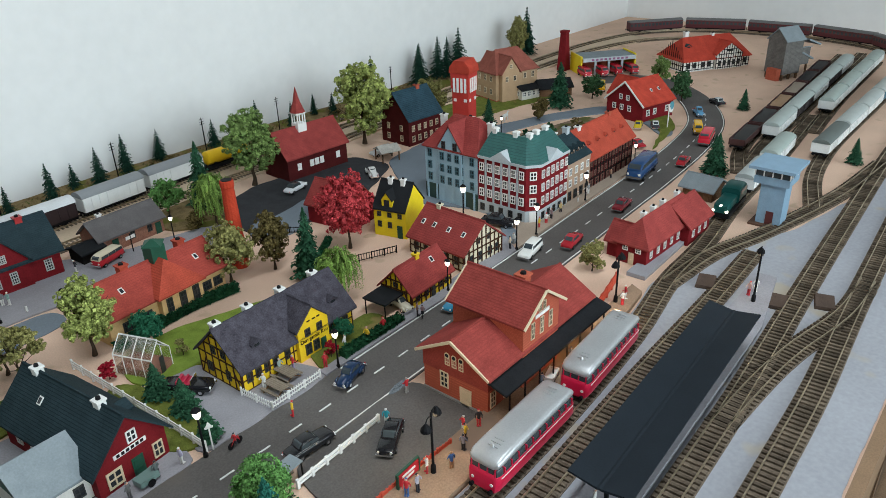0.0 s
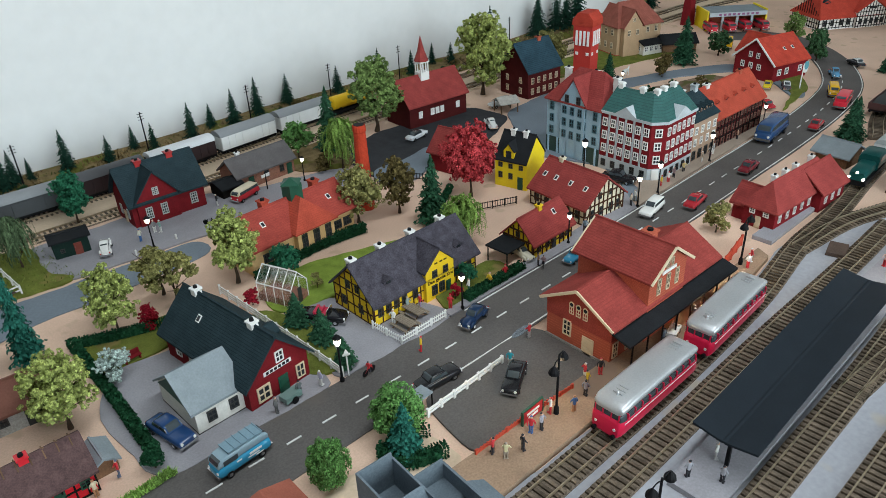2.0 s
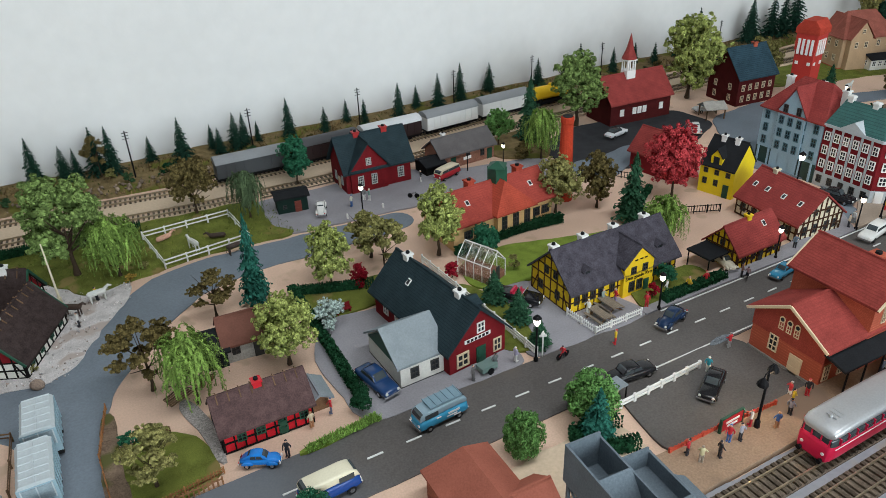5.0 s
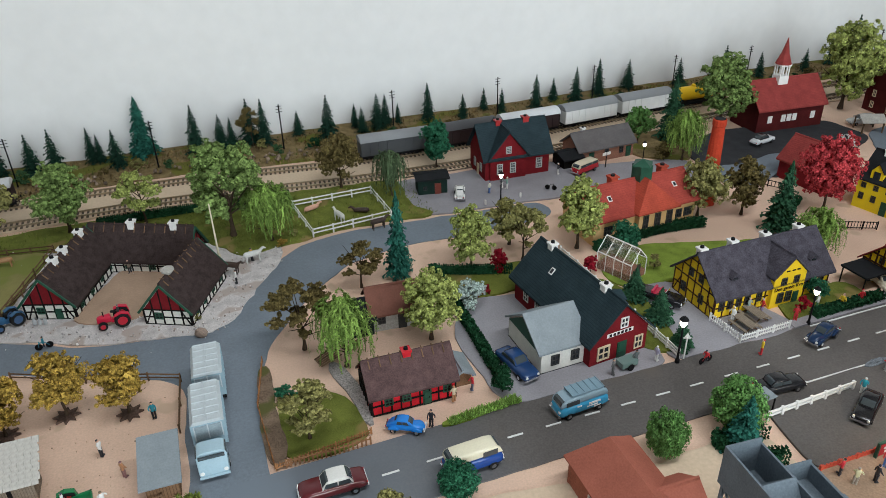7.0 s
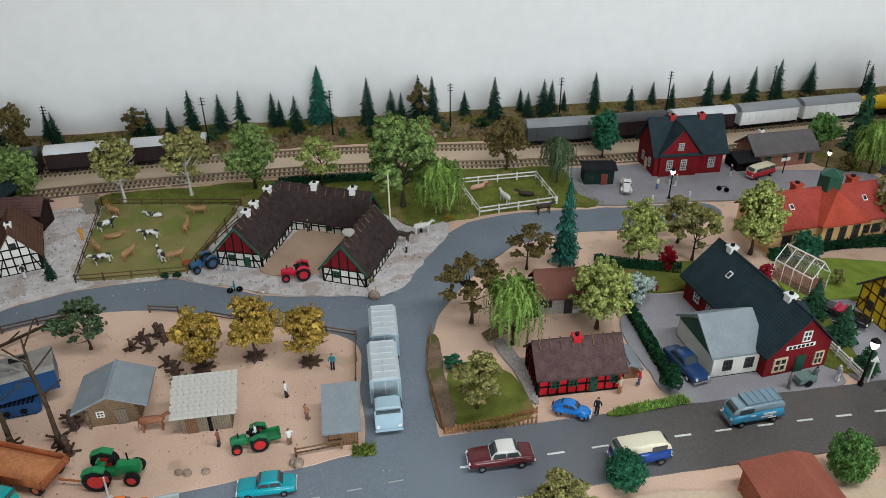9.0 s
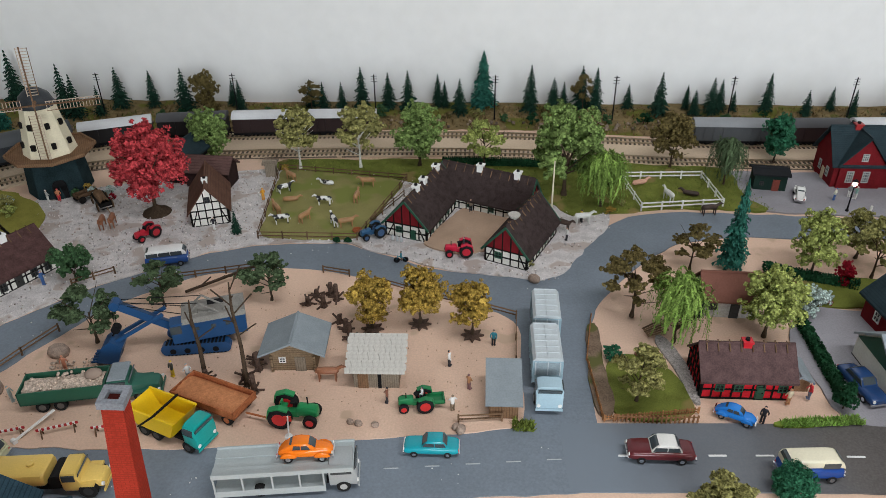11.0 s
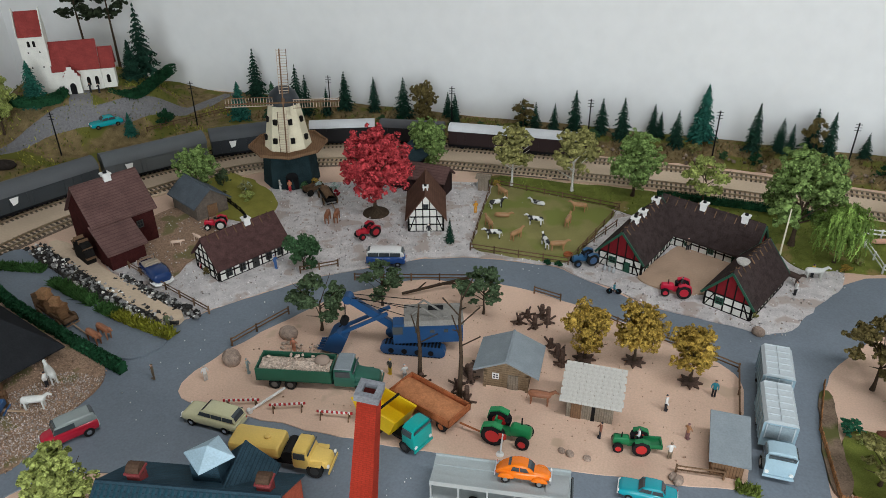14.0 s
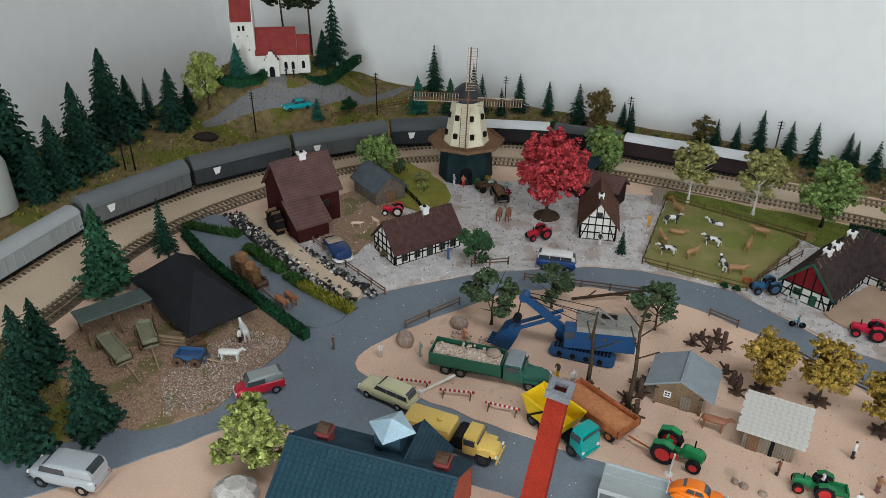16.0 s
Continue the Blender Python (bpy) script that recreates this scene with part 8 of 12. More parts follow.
bigch.matrix_basis = pose(-0.541, 0.281, -0.001, 0, 6, 0) @ pose(0, 0, 0, 0, 0, 6)
bchm = striped("bright_red_brick", (0.34, 0.035, 0.020), (0.26, 0.03, 0.016), HX, 0.0022, 0.7, second=0.006, depth=0.25)
q4 = lambda s, z: [(s * math.cos(radians(45 + 90 * k)), s * math.sin(radians(45 + 90 * k)), z) for k in range(4)]
part("shaft", Geo().loft([q4(0.0145, 0), q4(0.0100, 0.158)]), bchm, bigch)
part("cap", Geo().loft([q4(0.0128, 0.158), q4(0.0128, 0.164), q4(0.0065, 0.164), q4(0.0065, 0.158)], cap=False), mat("grey_cap", (0.22, 0.23, 0.25), 0.7), bigch)
# much darker red block filling the opening in the cap
part("flue", Geo().box(-0.0045, 0.0045, -0.0045, 0.0045, 0.150, 0.160), mat("soot_red", (0.06, 0.012, 0.01), 0.8), bigch)
nb = House("near_house", "house with a plain reddish-brown half-hipped roof", 0.107, 0.281, 90, 0.102, 0.058, 0.031, 0.021, mat("terracotta_wall", (0.36, 0.13, 0.085), 0.75), mat("terracotta_roof", (0.33, 0.11, 0.075), 0.75, var=0.15, scale=40), ov=0.004, ox=0.003, hip=0.012, category="house")
House("", "", -0.018, -0.020, 90, 0.050, 0.040, 0.028, 0.016, MATS["terracotta_wall"], MATS["terracotta_roof"], ov=0.003, ox=0.003, parent=nb.o)
nb.win("N", [-0.012, 0.02], 0.012, 0.008, 0.010).win("S", [0.025], 0.012, 0.008, 0.010)
bk_ = thing("coal_bunker", 0.144, 0.232, 0, -3, "blue-grey open coal bunker on braced legs", "bunker")
LG, WD = 0.088, 0.028
part("end_plate", Geo().box(0, WD, -0.0008, 0.0008, 0.082, 0.113), concrete, bk_)
part("end_plate", Geo().box(0, WD, -LG - 0.0008, -LG + 0.0008, 0.082, 0.113), concrete, bk_)
part("side_plate", Geo().box(-0.0016, 0, -LG, 0.0008, 0.078, 0.113), concrete, bk_)
part("side_plate", Geo().box(WD, WD + 0.0016, -LG, 0.0008, 0.078, 0.108), concrete, bk_)
part("bin_floor", Geo().box(0, WD, -LG, 0, 0.080, 0.082), concrete, bk_)
for y, tilt in ((-0.026, 38), (-0.046, -38), (-0.066, 38)):
    part("partition", Geo().box(0, WD, -0.0007, 0.0007, -0.017, 0.017, pose(0, y, 0.097, tilt, 0, 0)), concrete, bk_)
part("tray", Geo().box(WD + 0.002, WD + 0.034, -0.066, -0.016, 0.078, 0.080).box(WD + 0.032, WD + 0.034, -0.066, -0.016, 0.080, 0.094).box(WD + 0.002, WD + 0.032, -0.0175, -0.016, 0.080, 0.098).box(WD + 0.002, WD + 0.032, -0.066, -0.0645, 0.080, 0.098), concrete, bk_)
part("chute", Geo().box(0, 0.034, -0.0145, 0.0145, -0.0008, 0.0008, pose(WD + 0.034, -0.041, 0.080, 0, 32, 0)), concrete, bk_)
for y in (-0.003, -0.044, -0.085):
    for x in (0.001, WD - 0.001, WD + 0.031):
        bar("leg", concrete, bk_, (x, y if x < WD else y * 0.55 - 0.017, 0), (x, y if x < WD else y * 0.55 - 0.017, 0.080), 0.0026)
for y0, y1 in ((-0.003, -0.044), (-0.044, -0.085)):
    for z0, z1 in ((0.004, 0.040), (0.042, 0.078)):
        bar("brace", concrete, bk_, (0.0005, y0, z0), (0.0005, y1, z1), 0.0016)
        bar("brace", concrete, bk_, (0.0005, y1, z0), (0.0005, y0, z1), 0.0016)
for z0, z1 in ((0.004, 0.040), (0.042, 0.078)):
    bar("brace", concrete, bk_, (0.001, -0.002, z0), (WD - 0.001, -0.002, z1), 0.0016)

# ---------------------------------------------------------------- church on the hill
HZ = 0.080
hc = House("hill_church", "whitewashed village church with stepped gables and red roof", -1.425, 1.018, 37, 0.105, 0.060, 0.042, 0.046, white_w, tile_red, ov=0.002, ox=0.0, z=HZ, category="church")
hc.o.scale = (0.79, 0.79, 0.97)
hc.part("tower", Geo().box(-0.106, -0.050, -0.026, 0.026, 0, 0.110), white_w)
hc.part("tower_roof", Geo().extrude([(-0.028, 0.108), (0.028, 0.108), (0.0, 0.152)], -0.103, -0.053), tile_red)
for sx in (-0.1065, -0.0515):
    for k in range(6):
        w = 0.027 - 0.0044 * k
        hc.part("gable_step", Geo().box(sx - 0.0005, sx + 0.002, -w, w, 0.109 + k * 0.008, 0.117 + k * 0.008), white_w)
for u in (-0.085, -0.074):
    hc.part("bell_opening", Geo().box(u - 0.0028, u + 0.0028, -0.0272, -0.0255, 0.090, 0.098).rod((u, -0.0272, 0.098), (u, -0.0255, 0.098), 0.0028, None, 10), timber_blk)
for u, z in ((-0.090, 0.078), (-0.066, 0.078), (-0.090, 0.050), (-0.066, 0.050)):
    hc.part("anchor", Geo().box(u - 0.0014, u + 0.0014, -0.0268, -0.0255, z, z + 0.0028), timber_blk)
House("", "", 0.064, 0.0, 0, 0.036, 0.048, 0.040, 0.032, white_w, tile_red, ov=0.002, parent=hc.o)
House("", "", -0.012, -0.040, 90, 0.024, 0.036, 0.030, 0.018, white_w, tile_red, ov=0.001, ox=-0.002, parent=hc.o)
for k in range(4):
    w = 0.019 - 0.0045 * k
    hc.part("gable_step", Geo().box(-0.012 - w, -0.012 + w, -0.0535, -0.0515, 0.028 + k * 0.006, 0.034 + k * 0.006), white_w)
hc.part("portal", Geo().box(-0.0185, -0.0055, -0.0545, -0.053, 0, 0.015).rod((-0.012, -0.0545, 0.015), (-0.012, -0.053, 0.015), 0.0065, None, 12), black)
for u in (0.022, 0.040, 0.066):
    hc.part("window", Geo().box(u - 0.004, u + 0.004, -0.0312 if u < 0.05 else -0.0248, -0.0295 if u < 0.05 else -0.0235, 0.010, 0.022).rod((u, -0.0312 if u < 0.05 else -0.0248, 0.022), (u, -0.0295 if u < 0.05 else -0.0235, 0.022), 0.004, None, 10), timber_blk)
silo = thing("storage_silo", -1.455, 0.400, 0.018, 0, "pale grey round silo with a domed top", "silo")
part("body", Geo().lathe([(0.036, 0), (0.036, 0.070), (0.031, 0.084), (0.016, 0.092), (0.014, 0.096), (0.014, 0.104), (0.006, 0.107)], n=24), mat("silo_grey", (0.42, 0.43, 0.40), 0.7, var=0.12, scale=30), silo, smooth=True)

# ---------------------------------------------------------------- trees and hedges
G_LIGHT, G_MID, G_DARK = foliage("light", (0.30, 0.34, 0.10)), foliage("mid", (0.17, 0.245, 0.075)), foliage("dark", (0.055, 0.115, 0.05))
G_OLIVE, G_BROWN, G_GOLD = foliage("olive", (0.25, 0.235, 0.085)), foliage("brown", (0.135, 0.105, 0.04)), foliage("gold", (0.35, 0.235, 0.05), 0.6)
G_RED, G_WINE, G_GREY = foliage("red", (0.44, 0.055, 0.062)), foliage("wine", (0.297, 0.014, 0.027)), foliage("silver", (0.405, 0.486, 0.446))
G_WILLOW, G_DARKTREE, G_TEAL = foliage("willow", (0.175, 0.27, 0.06)), foliage("orchard", (0.075, 0.11, 0.055)), foliage("bluegreen", (0.030, 0.128, 0.068))
G_LIME = foliage("lime", (0.12, 0.25, 0.07))
G_BUSH = foliage("deep_bush", (0.016, 0.061, 0.027))

TREES = [  # kind, colour, x, y, height, width, label
    ("round", G_LIGHT, 0.127, 0.689, 0.090, 0.90, "light green broadleaf tree in the shop garden"),
    ("loose", G_OLIVE, 0.200, 0.690, 0.086, 0.85, "olive-brown spreading tree behind the shop"),
    ("tall", G_LIGHT, 0.281, 0.692, 0.108, 0.95, "light green tall tree beside the school"),
    ("loose", G_BROWN, -0.016, 0.701, 0.068, 1.0, "small brown-green fruit tree by the road"),
    ("loose", G_BROWN, -0.105, 0.600, 0.092, 0.95, "brown-green gnarled tree near the road bend"),
    ("weeping", G_WILLOW, -0.068, 0.555, 0.090, 0.92, "bright green weeping tree beside the red cottage"),
    ("round", G_LIGHT, 0.032, 0.568, 0.093, 0.98, "light green rounded tree behind the red cottage"),
    ("loose", G_OLIVE, -0.124, 0.461, 0.068, 1.02, "flowering bushy tree on the cottage lawn"),
    ("tall", G_MID, -0.155, 0.897, 0.148, 1.10, "big green tree beside the farm"),
    ("weeping", G_WILLOW, -0.105, 0.863, 0.090, 1.05, "drooping willow beside the paddock"),
    ("round", G_BROWN, 0.023, 1.000, 0.092, 0.95, "dark olive tree beside the railway"),
    ("weeping", G_DARKTREE, 0.090, 0.940, 0.080, 0.90, "grey-green birch by the paddock"),
    ("tall", G_TEAL, 0.192, 1.020, 0.088, 0.95, "blue-green tree behind the outhouse"),
    ("tall", G_MID, -0.378, 0.995, 0.112, 1.05, "green tree behind the farm"),
    ("loose", G_LIGHT, -0.274, 0.985, 0.092, 0.90, "pale green tree behind the farm"),
    ("birch", G_OLIVE, -0.569, 0.979, 0.114, 1.15, "yellow-green birch at the meadow edge"),
    ("birch", G_OLIVE, -0.472, 0.986, 0.114, 1.15, "yellow-green birch at the meadow edge"),
    ("round", G_MID, -0.719, 0.995, 0.095, 0.98, "green round tree beside the rear track"),
    ("dense", G_RED, -0.745, 0.826, 0.138, 1.0, "large crimson tree on the mill green"),
    ("fruit", G_GOLD, -0.396, 0.563, 0.074, 1.0, "golden-brown fruit tree on the site"),
    ("fruit", G_GOLD, -0.344, 0.574, 0.082, 0.95, "golden-brown fruit tree on the site"),
    ("fruit", G_GOLD, -0.285, 0.556, 0.074, 0.95, "golden-brown fruit tree on the site"),
    ("loose", G_DARKTREE, -0.523, 0.615, 0.068, 1.02, "grey-green gnarled tree by the loop road"),
    ("loose", G_DARKTREE, -0.645, 0.597, 0.066, 1.02, "grey-green gnarled tree by the loop road"),
    ("loose", G_DARKTREE, -0.694, 0.529, 0.079, 1.0, "grey-green gnarled tree behind the excavator"),
    ("bush", G_DARK, -0.775, 0.645, 0.056, 1.0, "dark green bush by the workshop"),
    ("tall", G_MID, 0.742, 0.995, 0.145, 1.15, "big dark green tree at the car park"),
    ("tall", G_LIGHT, 1.035, 1.000, 0.180, 1.0, "tall light green linden with pale trunk"),
    ("tall", G_BROWN, 0.550, 0.693, 0.094, 0.90, "brown-green upright tree on the sandy square"),
    ("round", G_OLIVE, 0.489, 0.713, 0.092, 0.92, "olive tree beside the school"),
    ("weeping", G_WILLOW, 0.590, 0.893, 0.092, 0.95, "yellow-green weeping tree beside the storehouse"),
    ("weeping", G_WILLOW, 0.548, 0.552, 0.076, 1.0, "green weeping tree behind the inn"),
    ("dense", G_RED, 0.662, 0.655, 0.118, 0.86, "crimson tree beside the yellow house"),
    ("bush", G_OLIVE, 0.812, 0.328, 0.046, 1.0, "olive bush at the end of the station"),
    ("bush", G_BROWN, 1.382, 0.782, 0.058, 0.9, "dark red-brown small tree by the street"),
    ("bush", G_DARK, 1.713, 0.588, 0.078, 0.9, "dark green tree by the bend"),
    ("bush", G_MID, 1.845, 0.700, 0.074, 0.9, "green tree beside the depot road"),
    ("bush", G_DARK, 1.62, 0.78, 0.060, 1.2, "dark green shrubbery beside the villa"),
    ("loose", G_OLIVE, 0.20, 0.735, 0.072, 1.1, "olive spreading tree by the village road"),
    ("tall", G_OLIVE, 1.90, 1.20, 0.14, 0.7, "yellow-green birch against the wall"),
    ("round", G_OLIVE, 1.24, 0.99, 0.10, 1.0, "olive-green tree behind the water tower"),
    ("bush", G_LIGHT, -0.784, 0.221, 0.080, 1.05, "light green bush before the tiled house"),
    ("round", G_MID, -1.035, 0.800, 0.088, 0.95, "green tree behind the watermill"),
    ("ball", G_LIME, 0.174, 0.329, 0.052, 0.68, "round clipped green bush on the sand"),
    ("ball", G_LIME, 0.256, 0.336, 0.056, 0.85, "dense green round bush by the shelter"),
    ("ball", G_TEAL, -0.016, 0.350, 0.036, 0.95, "dense blue-green round bush at the kerb"),
    ("bush", G_OLIVE, -0.085, 0.318, 0.056, 1.3, "olive shrub at the near kerb"),
    ("bush", G_WINE, 0.158, 0.672, 0.036, 0.8, "deep red garden shrub"),
    ("bush", G_GREY, 0.093, 0.606, 0.044, 1.0, "silvery white-leaved shrub in the shop yard"),
    ("round", G_TEAL, 0.330, 0.655, 0.052, 1.0, "blue-green round tree beside the greenhouse"),
    ("round", G_LIME, 0.562, 0.987, 0.074, 0.95, "dark green round tree beside the storehouse"),
    ("bush", G_BROWN, 0.562, 0.905, 0.032, 1.3, "brown-olive bush beside the storehouse"),
    ("bush", G_DARK, 1.30, 0.702, 0.030, 1.2, "dark green bush behind the town row"),
    ("bush", G_BROWN, 1.365, 0.675, 0.030, 1.2, "brown-green bush behind the town row"),
    ("bush", G_BUSH, 1.245, 0.725, 0.026, 1.3, "dark bush behind the town row"),
    ("bush", G_OLIVE, 0.345, 0.605, 0.026, 0.9, "yellow-green shrub in the inn garden"),
    ("bush", G_WINE, 0.268, 0.632, 0.024, 1.3, "reddish shrubs in the garden"),
    ("round", G_TEAL, 0.482, 0.478, 0.032, 1.0, "round green tree in the inn garden"),
    ("bush", G_WINE, 0.448, 0.462, 0.026, 0.8, "red shrub beside the inn"),
    ("bush", G_BUSH, 0.071, 0.458, 0.036, 0.8, "dark shrub at the end of the hedge"),
    ("bush", G_BROWN, -0.80, 1.215, 0.085, 0.8, "olive-brown tree on the embankment"),
    ("bush", G_DARKTREE, -1.02, 0.845, 0.030, 1.0, "small thorny bush behind the barn"),
    ("bush", G_GREY, -0.975, 0.842, 0.018, 1.2, "pale flowering shrub at the mill"),
    ("bush", G_OLIVE, -0.985, 0.795, 0.020, 1.2, "yellow-green shrub on the mill lawn"),
    ("bush", G_GREY, -0.860, 0.868, 0.020, 1.2, "pale flowering shrub at the mill"),
    ("bush", G_OLIVE, -0.075, 0.868, 0.012, 1.4, "yellow flowers by the road"),
    ("tall", G_LIGHT, -1.495, 0.881, 0.122, 0.85, "green tree on the church hill"),
    ("bush", G_BUSH, -1.276, 1.050, 0.036, 1.2, "dark bush on the slope"),
    ("loose", G_BROWN, -0.603, 1.236, 0.062, 0.95, "brown bare-looking bush against the wall"),
    ("loose", G_BROWN, -0.090, 1.236, 0.082, 0.60, "tall brown straggly bush against the wall"),
    ("bush", G_TEAL, -0.137, 0.524, 0.017, 1.5, "blue-green flowering shrub on the cottage lawn"),
    ("bush", G_LIGHT, -0.128, 0.512, 0.012, 1.4, "pale shrub on the cottage lawn"),
    ("bush", G_GREY, -0.838, 0.882, 0.016, 1.3, "pale flowering shrub at the mill"),
    ("bush", G_GOLD, -0.872, 0.884, 0.018, 1.3, "ochre flowering shrub at the mill"),
    ("bush", G_DARK, -0.884, 0.866, 0.018, 1.3, "low green shrub at the mill"),
    ("bush", G_WINE, -0.826, 0.862, 0.013, 1.3, "low red flowering shrub at the mill"),
    ("bush", G_OLIVE, -0.968, 0.828, 0.024, 1.3, "yellow flowering shrub on the mill lawn"),
    ("bush", G_LIGHT, -0.952, 0.806, 0.020, 1.3, "pale green shrub on the mill lawn"),
    ("bush", G_GOLD, -0.590, 0.968, 0.014, 1.4, "yellow flowers by the privy"),
    ("bush", G_WINE, -0.905, 0.612, 0.014, 1.2, "brown-red shrub at the workshop gable"),
    ("bush", G_BROWN, -0.892, 0.598, 0.012, 1.2, "brown shrub at the workshop gable"),
    ("bush", G_OLIVE, -0.215, 0.700, 0.010, 1.4, "thin yellow-green weeds by the farm gable"),
    ("bush", G_GOLD, -0.095, 0.842, 0.014, 1.4, "yellow flowers beside the paddock"),
]
for k, (kind, col, x, y, h, wide, label) in enumerate(TREES):
    nm, ct_ = ("shrub", "shrub") if kind in ("bush", "ball") else ("tree", "tree")
    made = tree("scrub" if kind == "bush" and h < 0.031 else kind, col, x, y, h, label, z=max(0.001, hill_height(x, y) - 0.004), variant=k % 3, wide=wide, name=nm, category=ct_)
    if x == -0.745:
        RED_TREE = made

for k, (x, z) in enumerate([(-0.98, .083), (-0.918, .075), (-0.846, .086), (-0.763, .055), (-0.738, .066), (-0.61, .057), (-0.544, .06), (-0.507, .086), (-0.457, .073), (-0.417, .084), (-0.363, .068), (-0.32, .071),
                            (-0.276, .113), (-0.188, .094), (-0.144, .068), (-0.092, .089), (-0.068, .091), (-0.002, .051), (0.049, .085), (0.107, .051), (0.146, .073), (0.165, .066), (0.252, .077), (0.319, .052), (0.375, .049),
                            (0.475, .074), (0.531, .051), (0.569, .076), (0.63, .083), (0.83, .063), (0.934, .083), (1.121, .054), (1.152, .055), (1.324, .108), (1.476, .112), (1.499, .111), (1.575, .118), (1.60, .114), (1.684, .125), (1.99, .145), (2.059, .084),
                            (0.115, .052), (-0.125, .058), (0.19, .045), (-0.58, .06), (-0.35, .055), (0.40, .055), (0.71, .07), (1.03, .06), (1.25, .07)]):
    y = 1.245 + 0.018 * math.sin(k * 2.7)
    b = hill_height(x, y) - 0.003
    fir(x, y, z - b, "dark green model fir against the wall", b, FIR_TEAL if x == -0.276 else FIR_DARK, 3 if x == -0.276 else k % 3, 0.95)
for x, y, h, col, lab in ((0.036, 0.709, 0.122, FIR_TEAL, "tall blue-green fir at the road bend"), (0.566, 0.635, 0.106, FIR_GREEN, "green fir on the sandy square"), (0.628, 0.985, 0.118, FIR_GREEN, "tall green fir beside the storehouse"),
                          (1.281, 0.853, 0.066, FIR_GREEN, "green fir beside the town street"), (1.508, 0.807, 0.109, FIR_GREEN, "green fir in the villa garden"), (1.72, 0.44, 0.050, FIR_GREEN, "small fir by the road bend"),
                          (1.271, 0.333, 0.080, FIR_GREEN, "green fir between road and railway"), (1.29, 0.345, 0.070, FIR_GREEN, "green fir between road and railway"), (1.472, 0.149, 0.050, FIR_GREEN, "small cone-shaped fir on the sand"),
                          (0.243, 0.311, 0.064, FIR_TEAL, "blue-green fir beside the near hedge"), (-0.612, 0.772, 0.038, FIR_DARK, "small dark spruce before the white cottage"),
                          (-1.066, 0.195, 0.100, FIR_DARK, "thick fir at the timber yard"), (-1.085, 0.225, 0.085, FIR_DARK, "thick fir at the timber yard"), (-0.952, 0.183, 0.090, FIR_DARK, "thick fir beside the road"), (-0.985, 0.133, 0.092, FIR_DARK, "thick fir beside the road"), (-1.02, 0.155, 0.08, FIR_DARK, "thick fir beside the road"),
                          (-1.155, 0.362, 0.118, FIR_GREEN, "tall fir behind the timber barn"), (-1.162, 0.462, 0.082, FIR_DARK, "dark spruce behind the timber barn"),
                          (-1.489, 0.473, 0.195, FIR_DARK, "tall dark fir on the west bank"), (-1.530, 0.440, 0.155, FIR_DARK, "dark fir on the west bank"), (-1.479, 0.584, 0.150, FIR_DARK, "tall dark fir on the west bank"), (-1.455, 0.518, 0.118, FIR_DARK, "dark fir on the west bank"), (-1.440, 0.470, 0.100, FIR_DARK, "dark fir on the west bank"),
                          (-1.548, 0.697, 0.168, FIR_DARK, "tall dark fir on the west bank"), (-1.571, 0.755, 0.105, FIR_DARK, "dark fir on the west bank"), (-1.581, 0.805, 0.085, FIR_DARK, "small thin spruce on the church hill"), (-1.501, 0.795, 0.118, FIR_DARK, "dark fir on the church hill"), (-1.540, 0.869, 0.066, FIR_DARK, "dark fir on the church hill"),
                          (-1.449, 0.926, 0.085, FIR_TEAL, "fir beside the church gate"), (-1.478, 0.975, 0.050, FIR_DARK, "small fir beside the church tower"), (-1.390, 1.161, 0.150, FIR_DARK, "tall dark spruce behind the church"), (-1.377, 1.107, 0.080, FIR_DARK, "dark fir beside the church"),
                          (-1.299, 0.977, 0.046, FIR_TEAL, "small cone-shaped green conifer on the slope"), (-1.156, 1.128, 0.078, FIR_TEAL, "cone-shaped green conifer by the fence"), (-1.188, 1.250, 0.112, FIR_DARK, "dark straggly spruce by the wall"),
                          (-1.10, 1.165, 0.075, FIR_GREEN, "green fir on the embankment"), (-1.065, 1.20, 0.10, FIR_DARK, "spruce behind the windmill"), (-1.04, 1.19, 0.085, FIR_DARK, "spruce behind the windmill"), (-1.0, 1.20, 0.06, FIR_DARK, "spruce behind the windmill")):
    fir(x, y, h, lab, max(0.0, hill_height(x, y) - 0.005), col, 0 if "spruce" in lab else 3, 0.62 if x == 0.036 else 0.92 if 0.5 < x < 0.7 else 0.85 if "spruce" in lab else 1.15, group="scattered firs")

PINE = foliage("pine", (0.030, 0.040, 0.022))
for x, y, h in ((-1.520, 1.150, 0.175), (-1.468, 1.180, 0.185)):
    o = thing("pine_tree", x, y, hill_height(x, y) - 0.004, x * 900, "bare-stemmed pine with a dark crown behind the church", "pine tree", "pines")
    part("trunk", Geo().loft([[(r * math.cos(i * math.pi / 4) + dx, r * math.sin(i * math.pi / 4), h * f) for i in range(8)] for f, r, dx in ((0, .0034, 0), (.3, .0024, .001), (.65, .0019, -.001), (.95, .0008, 0))]), bark, o)
    part("crown", leaf_cloud("crown", PINE, [(0.02 * math.cos(q * 2.4) * h / 0.17, 0.02 * math.sin(q * 2.4) * h / 0.17, h * (0.62 + 0.055 * q), 0.018 - 0.001 * q) for q in range(7)], 130, 0.0030, 3, 0.6), None, o)
for x, y, h in ((0.284, 0.556, 0.044), (0.287, 0.508, 0.044), (0.280, 0.456, 0.036)):
    fir(x, y, h, "dense dark green garden conifer beside the fence", 0.003, FIR_GREEN, 3, 1.45, group="garden conifers")
